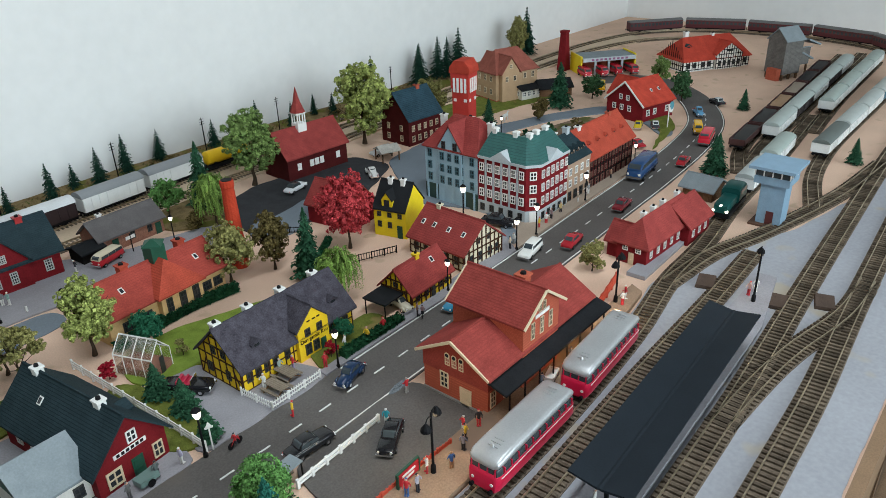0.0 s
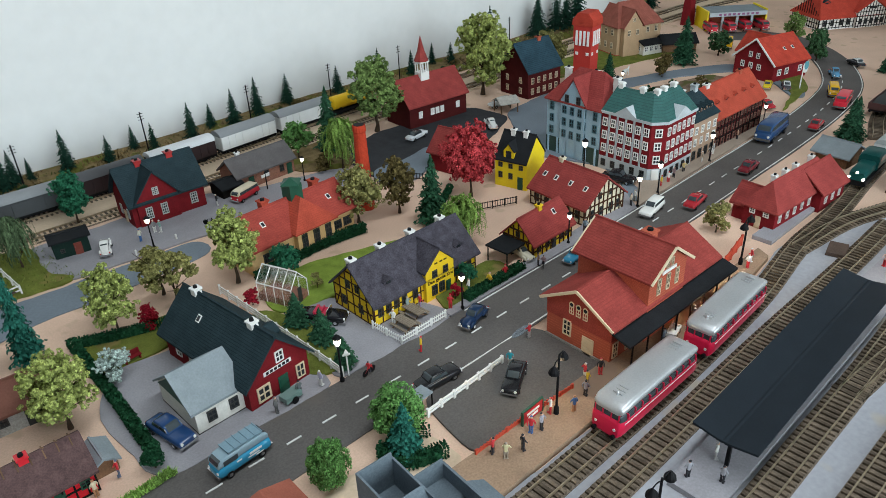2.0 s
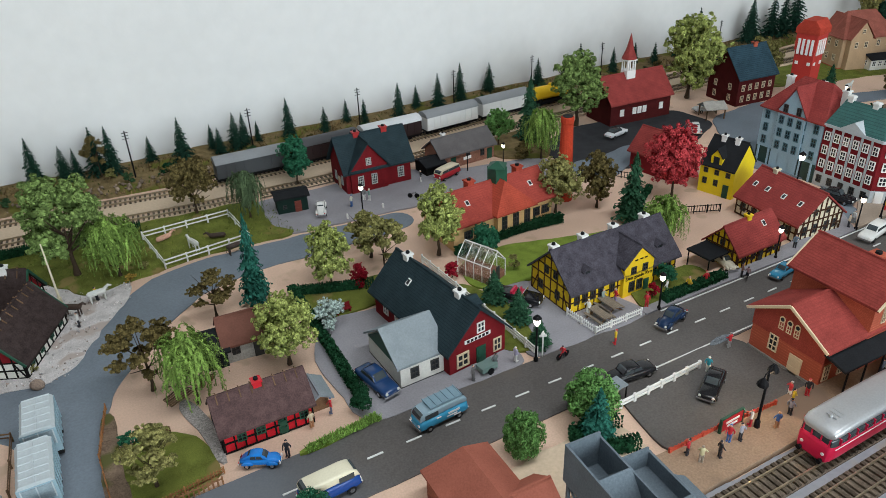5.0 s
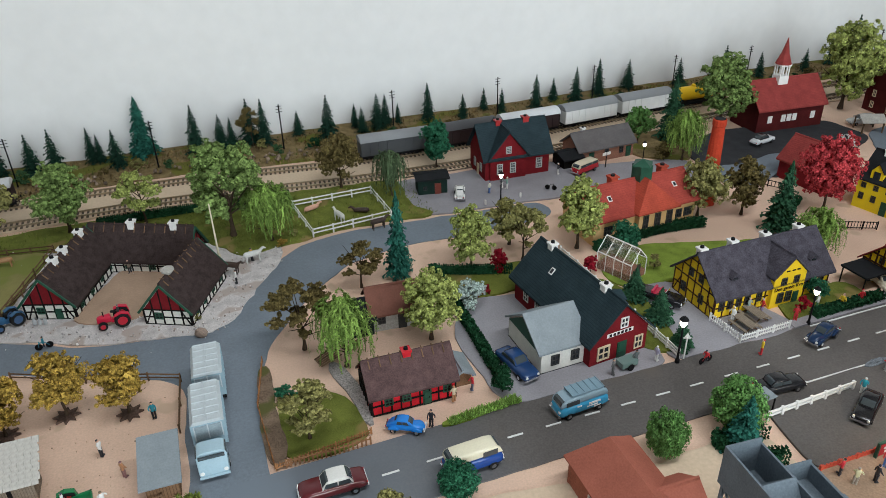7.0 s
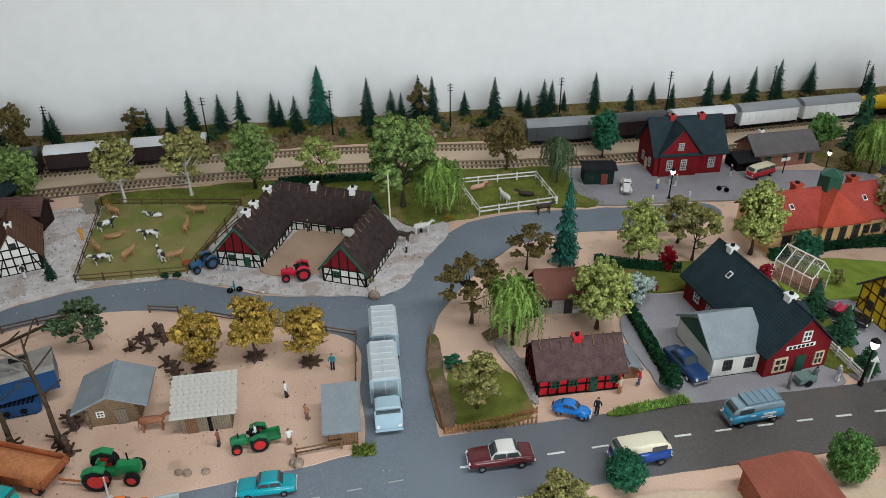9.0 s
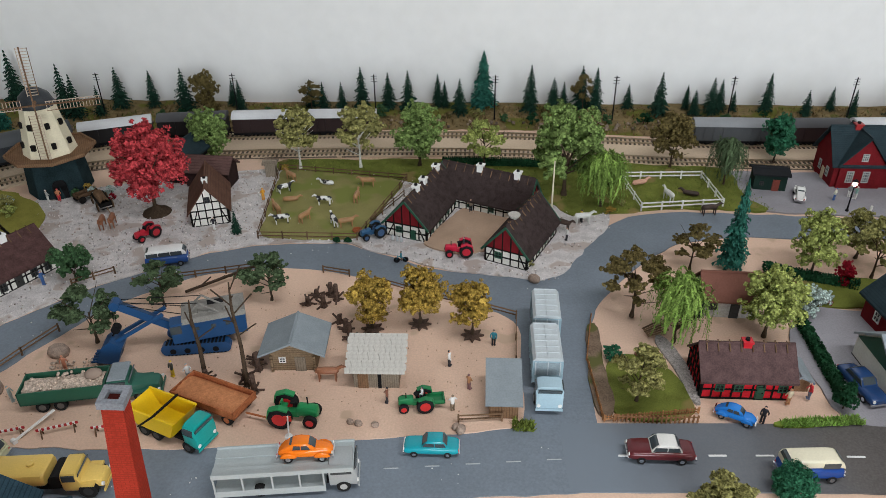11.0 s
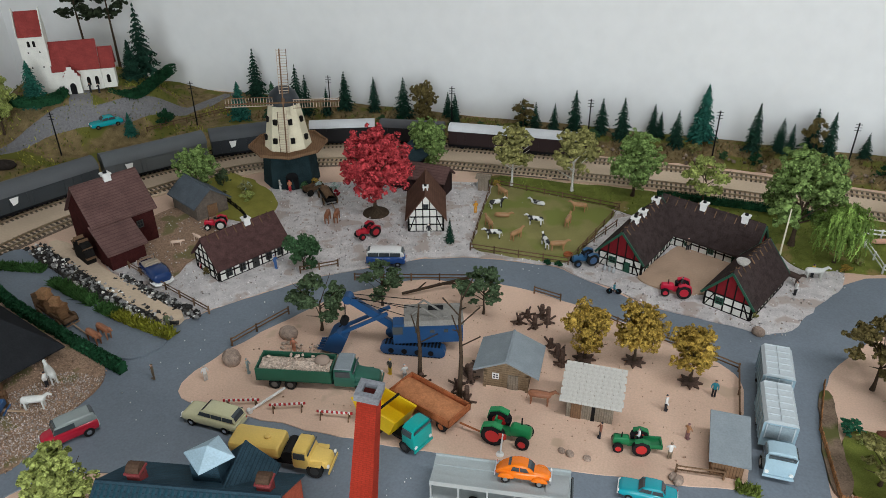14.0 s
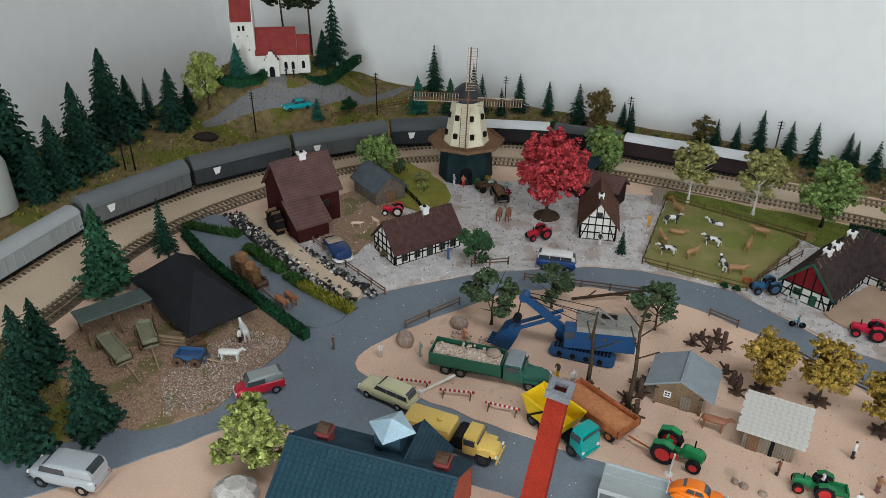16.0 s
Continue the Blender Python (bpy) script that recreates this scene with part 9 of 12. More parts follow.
part("root_foot", Geo().lathe([(0.021, 0.0), (0.019, 0.003), (0.008, 0.007), (0.004, 0.012)], n=14), bark, RED_TREE, smooth=True)

HEDGES = [
    ([(0.076, 0.468), (0.079, 0.590), (0.079, 0.705)], 0.011, 0.010, G_BUSH, "dark clipped hedge beside the shop yard"),
    ([(0.080, 0.700), (0.120, 0.683), (0.175, 0.664)], 0.011, 0.010, G_BUSH, "dark hedge behind the shop garden"),
    ([(0.30, 0.675), (0.40, 0.690), (0.48, 0.685)], 0.013, 0.012, G_BUSH, "dark hedge before the school"),
    ([(0.455, 0.4505), (0.555, 0.4525)], 0.011, 0.011, G_BUSH, "clipped hedge along the pavement"),
    ([(0.225, 0.325), (0.236, 0.298), (0.272, 0.285)], 0.013, 0.010, G_BUSH, "clipped hedge round the near garden"),
    ([(0.225, 0.325), (0.275, 0.318)], 0.013, 0.010, G_BUSH, "clipped hedge round the near garden"),
    ([(-0.865, 0.398), (-0.955, 0.424), (-1.07, 0.461), (-1.172, 0.505)], 0.013, 0.010, G_BUSH, "dark hedge along the mill lane"),
    ([(-0.34, 1.003), (-0.20, 1.0), (-0.06, 0.99)], 0.012, 0.012, G_BUSH, "dark hedge below the railway"),
    ([(0.60, 0.66), (0.66, 0.70)], 0.008, 0.008, G_BUSH, "low hedge at the square"),
    ([(-1.490, 0.905), (-1.445, 0.905), (-1.415, 0.940), (-1.432, 0.990)], 0.017, 0.017, G_BUSH, "dark hedge round the churchyard"),
    ([(-1.395, 1.040), (-1.355, 1.030), (-1.330, 1.055), (-1.348, 1.130), (-1.372, 1.225)], 0.017, 0.017, G_BUSH, "dark hedge round the churchyard"),
]
for k, (pts, h, w, m, lab) in enumerate(HEDGES):
    zz = hill_height(*pts[len(pts) // 2]) - 0.004 if pts[0][0] < -1.26 else 0.001
    hedge(pts, h, w, m, lab, zz, k)

# ---------------------------------------------------------------- cars
CARS = [  # name, label, x, y, heading, length, colour, shape, roof
    ("estate_car", "maroon American estate with a white roof", -0.116, 0.391, 180, 0.058, (0.11, 0.018, 0.022), "saloon", (0.75, 0.74, 0.70)),
    ("saloon_car", "turquoise saloon parked on the village road", -0.319, 0.389, 180, 0.049, (0.01, 0.30, 0.36), "saloon", None),
    ("estate_car", "pale cream estate car", -0.728, 0.360, 178, 0.062, (0.55, 0.53, 0.33), "estate", None),
    ("small_car", "bright blue bubble-shaped small car", -0.036, 0.440, -28, 0.037, (0.02, 0.20, 0.62), "beetle", None),
    ("estate_car", "dark blue saloon parked by the shop", 0.099, 0.486, -78, 0.056, (0.018, 0.05, 0.14), "saloon", None),
    ("convertible", "black convertible with red seats", 0.311, 0.541, -55, 0.056, (0.012, 0.012, 0.014), "saloon", None),
    ("saloon_car", "black limousine on the main road", 0.330, 0.364, -4, 0.051, (0.012, 0.012, 0.014), "saloon", None),
    ("taxi", "black taxi waiting at the station", 0.386, 0.309, 210, 0.050, (0.012, 0.012, 0.014), "saloon", None),
    ("small_car", "dark blue rounded saloon on the main road", 0.432, 0.414, 196, 0.046, (0.012, 0.03, 0.075), "beetle", None),
    ("small_car", "light blue car behind the station", 0.622, 0.420, 190, 0.042, (0.04, 0.22, 0.36), "saloon", None),
    ("estate_car", "white estate car on the main road", 0.803, 0.424, 190, 0.054, (0.72, 0.72, 0.69), "estate", None),
    ("saloon_car", "red saloon on the main road", 0.866, 0.392, 8, 0.050, (0.38, 0.02, 0.03), "saloon", None),
    ("small_car", "dark red pickup on the main road", 1.032, 0.396, 6, 0.050, (0.20, 0.02, 0.03), "saloon", None),
    ("saloon_car", "red saloon near the bend", 1.288, 0.401, 8, 0.048, (0.40, 0.02, 0.03), "saloon", None),
    ("small_car", "black car at the street corner", 0.858, 0.522, -75, 0.054, (0.012, 0.012, 0.014), "saloon", None),
    ("small_car", "white rounded car at the country station", 0.189, 0.900, 70, 0.044, (0.74, 0.74, 0.71), "beetle", None),
    ("small_car", "blue small car on the bend", 1.615, 0.505, 215, 0.048, (0.10, 0.26, 0.42), "beetle", None),
    ("small_car", "yellow van on the bend", 1.492, 0.457, 205, 0.052, (0.70, 0.40, 0.01), "van", None),
    ("small_car", "black and white police car", 1.728, 0.505, 55, 0.048, (0.03, 0.03, 0.035), "saloon", (0.7, 0.7, 0.7)),
    ("small_car", "dark red car beside the lawn", 1.335, 0.520, 60, 0.046, (0.42, 0.02, 0.03), "saloon", None),
    ("small_car", "yellow car at the filling station", 1.455, 0.575, 20, 0.044, (0.6, 0.45, 0.02), "saloon", None),
    ("small_car", "dark car at the filling station", 1.475, 0.545, 30, 0.044, (0.05, 0.05, 0.06), "saloon", (0.7, 0.7, 0.7)),
    ("police_car", "white and black police car in the car park", 0.765, 0.905, 12, 0.050, (0.70, 0.72, 0.74), "saloon", (0.05, 0.05, 0.05)),
    ("small_car", "white estate in front of the dark house", 1.000, 0.915, 170, 0.052, (0.6, 0.6, 0.58), "estate", None),
    ("small_car", "white car beside the car park", 0.90, 0.845, 60, 0.046, (0.6, 0.6, 0.58), "beetle", None),
    ("saloon_car", "turquoise American saloon on the church hill", -1.330, 0.955, 237, 0.058, (0.01, 0.33, 0.36), "saloon", None),
]
for nm, lab, x, y, rz, L, colr, shp, rf in CARS:
    zz = 0.0025 if nm != "saloon_car" or x > -1 else hill_height(x, y) + 0.001
    car(nm, lab, x, y, rz, L, colr, shp, rf, z=zz, open_top=nm == "convertible")
car("orange_car", "bright orange rounded car on the transporter deck", -0.422, 0.3525, 5, 0.046, (0.82, 0.19, 0.01), "beetle", z=0.0313)
for k, (x, y, rz) in enumerate(((-0.676, 0.690, 16),)):
    car("minibus", "blue minibus with a white roof on the loop road", x, y, rz, 0.052, (0.02, 0.07, 0.24), "van", (0.74, 0.74, 0.72), H=0.024)
post_van = car("delivery_van", "light blue delivery van with white lettering", 0.131, 0.409, 185, 0.055, (0.05, 0.30, 0.50), "van", (0.26, 0.36, 0.42), panel=True)
car("delivery_van", "dark blue van with a cream roof", 0.006, 0.374, 4, 0.053, (0.015, 0.06, 0.26), "van", (0.72, 0.67, 0.50), H=0.026, panel=True)
car("delivery_van", "red bonneted van with a grey roof", -0.8485, 0.302, 235, 0.050, (0.42, 0.015, 0.035), "bonnet_van", (0.27, 0.31, 0.30), H=0.025, panel=True)
car("delivery_van", "silver corrugated panel van by the verge", -0.913, 0.128, 196, 0.068, (0.40, 0.43, 0.45), "bonnet_van", None, H=0.030, panel=True)
car("bus", "dark blue coach on the main road", 1.195, 0.440, 187, 0.095, (0.02, 0.06, 0.16), "van", None, H=0.034, W=0.030, category="bus")
car("fuel_van", "red tanker van on the bend", 1.440, 0.417, 12, 0.075, (0.55, 0.02, 0.04), "van", None, H=0.026, W=0.024)
car("small_lorry", "red and cream lorry by the storehouse", 0.414, 0.912, 200, 0.050, (0.46, 0.02, 0.03), "van", (0.66, 0.58, 0.42), H=0.020)
car("vintage_car", "cream and red vintage car under the shelter", 0.578, 0.474, -100, 0.042, (0.62, 0.58, 0.46), "beetle", None)
for k, (x, y) in enumerate(((1.800, 0.893), (1.838, 0.862), (1.876, 0.838), (1.908, 0.806))):
    car("fire_engine", "red fire engine in the fire station bay", x + 0.012, y + 0.02, 231, 0.062, (0.50, 0.015, 0.03), "van", None, H=0.026, W=0.022, group="fire engines")
car("lorry", "yellow lorry beside the fire station", 1.70, 0.80, 25, 0.06, (0.70, 0.42, 0.01), "van", None, H=0.024)

for sy in (-1, 1):          # unreadable white lettering as plain bars, and the pale nose
    for x0, x1, z0, z1 in ((-0.017, -0.004, 0.0115, 0.0135), (-0.014, -0.002, 0.0088, 0.0104), (-0.018, -0.010, 0.0066, 0.0080), (0.004, 0.009, 0.0122, 0.0134)):
        part("lettering_bar", Geo().box(x0, x1, sy * 0.0100 - 0.0003, sy * 0.0100 + 0.0003, z0, z1), white_p, post_van)
rack = part("roof_rack", Geo().box(-0.021, 0.014, -0.0078, 0.0078, 0.0242, 0.0262), mat("rack_grey", (0.19, 0.29, 0.35), 0.6, var=0.1, scale=60), post_van, "blue-grey slatted roof rack")
for k in range(6):
    bar("rack_slat", MATS["rack_grey"], rack, (-0.021 + k * 0.007, -0.0080, 0.0266), (-0.021 + k * 0.007, 0.0080, 0.0266), 0.0009)
part("nose_panel", Geo().box(0.0255, 0.0270, -0.0058, 0.0058, 0.0040, 0.0090), white_p, post_van)

# ---------------------------------------------------------------- lorries
def lorry(name, label, x, y, rz, L, cab, z=0.0024, axles=(0.36, -0.22, -0.34), W=0.028, bonnet=True, r=0.0058, hub=(0.35, 0.35, 0.34)):
    """Frame, cab and wheels of a lorry; the load is added by the caller."""
    o = thing(name, x, y, z, rz, label, "lorry")
    part("chassis", Geo().box(-L / 2, L * 0.46, -W * 0.28, W * 0.28, r * 0.9, r * 1.45), black, o)
    m = paint(cab)
    if bonnet:
        part("bonnet", Geo().loft([ring(L * f, W * w / 2, r * 0.9, h, 0.28) for f, w, h in ((0.5, .50, .016), (0.48, .62, .0185), (0.36, .70, .020), (0.30, .80, .021))]), m, o, smooth=True)
        part("mudguard", Geo().box(L * 0.31, L * 0.43, -W * 0.5, W * 0.5, r * 1.75, r * 2.05), m, o)
        c0, c1 = 0.14, 0.31
    else:
        c0, c1 = 0.30, 0.5
    part("cab", Geo().loft([ring(L * f, W * w / 2, r * 0.8, h, 0.22) for f, w, h in ((c0, .90, .030), (c0 + 0.01, .94, .0315), (c1 - 0.03, .94, .0315), (c1, .90, .022))]), m, o, smooth=True)
    part("glazing", Geo().box(L * (c0 + 0.015), L * (c1 - 0.035), -W * 0.476, W * 0.476, 0.0215, 0.0285), glass_car, o)
    ang = pose(L * (c1 - 0.012), 0, 0.0262, 0, 24, 0)
    part("windscreen", Geo().box(-0.0006, 0.0008, -W * 0.40, W * 0.40, -0.0035, 0.0035, ang), glass_car, o)
    for f in axles:
        for s in (-1, 1):
            wheel(o, f * L, s * (W / 2 - 0.003), r, 0.0048, paint(hub, 0.5))
    for s in (-1, 1):
        part("headlight", Geo().rod((L * 0.49, s * W * 0.36, r * 1.7), (L * 0.508, s * W * 0.36, r * 1.7), 0.0019, None, 8), white_p, o)
    part("bumper", Geo().box(L * 0.505, L * 0.515, -W * 0.46, W * 0.46, r * 0.8, r * 1.2), m, o)
    return o


def tub(o, name, x0, x1, W, z0, z1, m, t=0.0014):
    g = Geo().box(x0, x1, -W / 2, W / 2, z0, z0 + t)
    for a, b, c, d in ((x0, x1, -W / 2, -W / 2 + t), (x0, x1, W / 2 - t, W / 2), (x0, x0 + t, -W / 2, W / 2), (x1 - t, x1, -W / 2, W / 2)):
        g.box(a, b, c, d, z0, z1)
    return part(name, g, m, o)


def heap(o, name, x0, x1, W, z0, z1, m, seed=0):
    rng = random.Random(seed)
    rows, cols = 10, 22
    v = [(x0 + (x1 - x0) * i / cols, -W / 2 + W * j / rows, z0 + (z1 - z0) * math.sin(math.pi * min(1, max(0, j / rows))) ** 0.5 * (0.75 + 0.4 * rng.random())) for j in range(rows + 1) for i in range(cols + 1)]
    f = [(j * (cols + 1) + i, j * (cols + 1) + i + 1, (j + 1) * (cols + 1) + i + 1, (j + 1) * (cols + 1) + i) for j in range(rows) for i in range(cols)]
    return part(name, Geo().add(v, f), m, o, smooth=True)


rubble = mat("rubble", (0.52, 0.42, 0.34), 0.9, var=0.5, scale=260, bump=0.9)
gt = lorry("tipper_lorry", "green tipper lorry loaded with rubble", -0.655, 0.444, 12, 0.142, (0.03, 0.12, 0.085), axles=(0.36, -0.22, -0.35), W=0.032, r=0.0068, hub=(0.12, 0.11, 0.10))
gt.scale = (0.90, 0.90, 0.92)
tub(gt, "load_box", -0.070, 0.018, 0.034, 0.013, 0.029, paint((0.02, 0.10, 0.06)))
heap(gt, "rubble_load", -0.067, 0.015, 0.031, 0.020, 0.029, rubble, 2)
part("cab_roof", Geo().loft([ring(f * 0.142, 0.0150, 0.0312, h, 0.3) for f, h in ((0.15, .0325), (0.16, .0332), (0.27, .0332), (0.285, .0322))]), roof_grey, gt, "grey cab roof")
part("boulder", Geo().ball((0.004, 0.002, 0.031), 0.0085, 10, 1.1, 0.9, 0.7), MATS["boulder_stone"] if "boulder_stone" in MATS else mat("boulder_stone", (0.33, 0.25, 0.20), 0.9, var=0.4, scale=3, fine=20, bump=0.5), gt, "rounded boulder on the rubble", smooth=True)
for k in range(60):
    rr = random.uniform(0.001, 0.0022)
    part("rubble_piece", Geo().ball((0, 0, 0), rr, 6), rubble, gt, at=pose(random.uniform(-0.064, 0.012), random.uniform(-0.0135, 0.0135), 0.0275 + random.uniform(0, 0.0015)))
yt = lorry("dump_truck", "teal-cabbed dump truck with a yellow skip", -0.556, 0.3985, -22, 0.074, (0.01, 0.33, 0.30), axles=(0.34, -0.16, -0.36), W=0.028, bonnet=False, r=0.0062, hub=(0.05, 0.05, 0.05))
skip_y = paint((0.75, 0.50, 0.01))
prof = [(-0.040, 0.031), (-0.031, 0.0145), (0.008, 0.0125), (0.016, 0.031)]
part("skip_floor", Geo().add([(x, y, z) for x, z in prof for y in (-0.0140, 0.0140)], [(0, 2, 3, 1), (2, 4, 5, 3), (4, 6, 7, 5)]).add([(x, y, z - 0.0012) for x, z in prof for y in (-0.0140, 0.0140)], [(1, 3, 2, 0), (3, 5, 4, 2), (5, 7, 6, 4)]), skip_y, yt)
for s in (-1, 1):
    part("skip_side", Geo().add([(x, s * 0.0140, z) for x, z in prof] + [(x, s * 0.0152, z) for x, z in prof], [(0, 1, 2, 3), (7, 6, 5, 4), (0, 3, 7, 4), (0, 4, 5, 1), (1, 5, 6, 2), (2, 6, 7, 3)]), skip_y, yt)
    bar("skip_rim", skip_y, yt, (-0.040, s * 0.0148, 0.031), (0.016, s * 0.0148, 0.031), 0.0020)
for s in (-1, 1):
    bar("lift_arm", black, yt, (-0.030, s * 0.0155, 0.012), (-0.006, s * 0.0155, 0.034), 0.0018)
bar("lift_arm", black, yt, (-0.006, -0.0155, 0.034), (-0.006, 0.0155, 0.034), 0.0018)
yk = lorry("tank_lorry", "yellow tank lorry with a bonneted cab", -0.637, 0.3335, 6, 0.100, (0.72, 0.50, 0.13), axles=(0.36, -0.30), W=0.030, r=0.0086, hub=(0.03, 0.03, 0.03))
yk.scale = (0.90, 0.90, 0.92)
part("tank", Geo().loft([ring(-0.053, 0.0135, 0.0175, 0.030, 0.3), ring(-0.051, 0.0150, 0.0165, 0.0315, 0.3), ring(-0.002, 0.0150, 0.0165, 0.0315, 0.3), ring(0.000, 0.0135, 0.0175, 0.030, 0.3)]), paint((0.72, 0.50, 0.13)), yk, smooth=True)
part("filler_cap", Geo().lathe([(0.0035, 0.031), (0.0035, 0.0335), (0.0028, 0.034)], -0.016, 0, 12), paint((0.72, 0.50, 0.13)), yk)
part("spare_wheel", Geo().rod((0.0085, -0.012, 0.020), (0.0085, 0.012, 0.020), 0.0072, None, 14), tyre_m, yk)
part("tow_hook", Geo().rod((-0.053, 0.006, 0.006), (-0.058, 0.006, 0.003), 0.0008, None, 5), black, yk)
# car transporter
cr = lorry("car_transporter", "grey double-deck car transporter lorry", -0.438, 0.3475, 7, 0.124, (0.34, 0.36, 0.36), axles=(0.40, -0.20), W=0.030, bonnet=False, r=0.0062)
cr.scale = (0.94, 0.94, 0.95)
dk_m = mat("transporter_grey", (0.36, 0.40, 0.40), 0.55, var=0.08, scale=40)
part("lower_deck", Geo().box(-0.064, 0.034, -0.0155, 0.0155, 0.0085, 0.0105), dk_m, cr)
part("upper_deck", Geo().box(-0.064, 0.060, -0.0165, -0.006, 0.0285, 0.0302).box(-0.064, 0.060, 0.006, 0.0165, 0.0285, 0.0302).box(-0.064, 0.060, -0.006, 0.006, 0.0275, 0.0288), dk_m, cr)
for s in (-1, 1):
    part("deck_edge", Geo().box(-0.064, 0.060, s * 0.0165 - 0.0006, s * 0.0165 + 0.0006, 0.0275, 0.0325), dk_m, cr)
    part("side_skirt", Geo().box(-0.064, 0.034, s * 0.0160 - 0.0005, s * 0.0160 + 0.0005, 0.0045, 0.0115), dk_m, cr)
    for x in (-0.063, -0.038, -0.012, 0.012, 0.033):
        bar("deck_post", dk_m, cr, (x, s * 0.0158, 0.010), (x, s * 0.0158, 0.0285), 0.0016)
# pale blue cattle lorry with trailer on the side road
bl = (0.36, 0.50, 0.57)
cb = lorry("box_lorry", "pale blue box lorry", -0.2105, 0.485, -90, 0.092, bl, axles=(0.34, -0.28), W=0.028, bonnet=False, r=0.0062)
box_m = paint((0.30, 0.42, 0.48), 0.45)
top_m = paint((0.50, 0.55, 0.57), 0.5)


def ribbed_box(o, x0, x1, W, z0, z1, side_m, roof_m):
    part("box_body", Geo().box(x0, x1, -W / 2, W / 2, z0, z1), side_m, o)
    part("roof", Geo().extrude([(-W / 2 - 0.0005, z1), (W / 2 + 0.0005, z1), (W * 0.42, z1 + 0.003), (-W * 0.42, z1 + 0.003)], x0 - 0.0004, x1 + 0.0004), roof_m, o)
    sheet = part("front_sheet", Geo().box(x1 - 0.0002, x1 + 0.0010, -W * 0.42, W * 0.42, z0 + (z1 - z0) * 0.40, z1 - 0.002), mat("clouded_sheet", (0.27, 0.33, 0.36), 0.3, var=0.2, scale=90, bump=0.1), o, "clouded grey front sheet")
    for u in (-0.42, 0.0, 0.42):
        bar("sheet_bar", roof_m, sheet, (x1 + 0.0010, u * W, z0 + (z1 - z0) * 0.38), (x1 + 0.0010, u * W, z1 - 0.001), 0.0010)
    bar("ridge_bar", roof_m, o, (x0, 0, z1 + 0.0034), (x1, 0, z1 + 0.0034), 0.0010)
    n = max(3, int((x1 - x0) / 0.009))
    for i in range(n + 1):
        x = x0 + (x1 - x0) * i / n
        bar("roof_rib", roof_m, o, (x, -W * 0.42, z1 + 0.0032), (x, W * 0.42, z1 + 0.0032), 0.0010)
        for s in (-1, 1):
            bar("side_rib", side_m, o, (x, s * (W / 2 + 0.0003), z0), (x, s * (W / 2 + 0.0003), z1), 0.0010)


ribbed_box(cb, -0.044, 0.012, 0.0285, 0.009, 0.0365, box_m, top_m)
tl = thing("box_trailer", -0.2060, 0.578, 0.0024, -91, "pale blue box trailer behind its lorry", "trailer")
part("chassis", Geo().box(-0.012, 0.044, -0.008, 0.008, 0.0055, 0.008), black, tl)
for f in (-0.001, 0.028):
    for s in (-1, 1):
        wheel(tl, f, s * 0.0115, 0.0062, 0.0046)
ribbed_box(tl, -0.013, 0.036, 0.0285, 0.009, 0.0365, box_m, top_m)
# trailer with orange load
ot = thing("orange_trailer", -0.530, 0.4345, 0.0024, -22, "rusty orange two-axle trailer with a heaped load", "trailer")
rust = mat("rusty_orange", (0.36, 0.12, 0.05), 0.8, var=0.3, scale=80)
tub(ot, "load_box", -0.040, 0.036, 0.034, 0.0125, 0.0205, rust)
heap(ot, "sand_load", -0.0385, 0.0345, 0.031, 0.0145, 0.0195, mat("orange_sand", (0.48, 0.20, 0.09), 0.95, var=0.2, scale=200, bump=0.5), 5)
for f in (-0.026, 0.024):
    for s in (-1, 1):
        wheel(ot, f, s * 0.0125, 0.0060, 0.0044, rust)
    part("axle_beam", Geo().box(f - 0.002, f + 0.002, -0.012, 0.012, 0.006, 0.0128), rust, ot)
bar("drawbar", rust, ot, (0.036, 0, 0.008), (0.062, 0.004, 0.007), 0.0014)


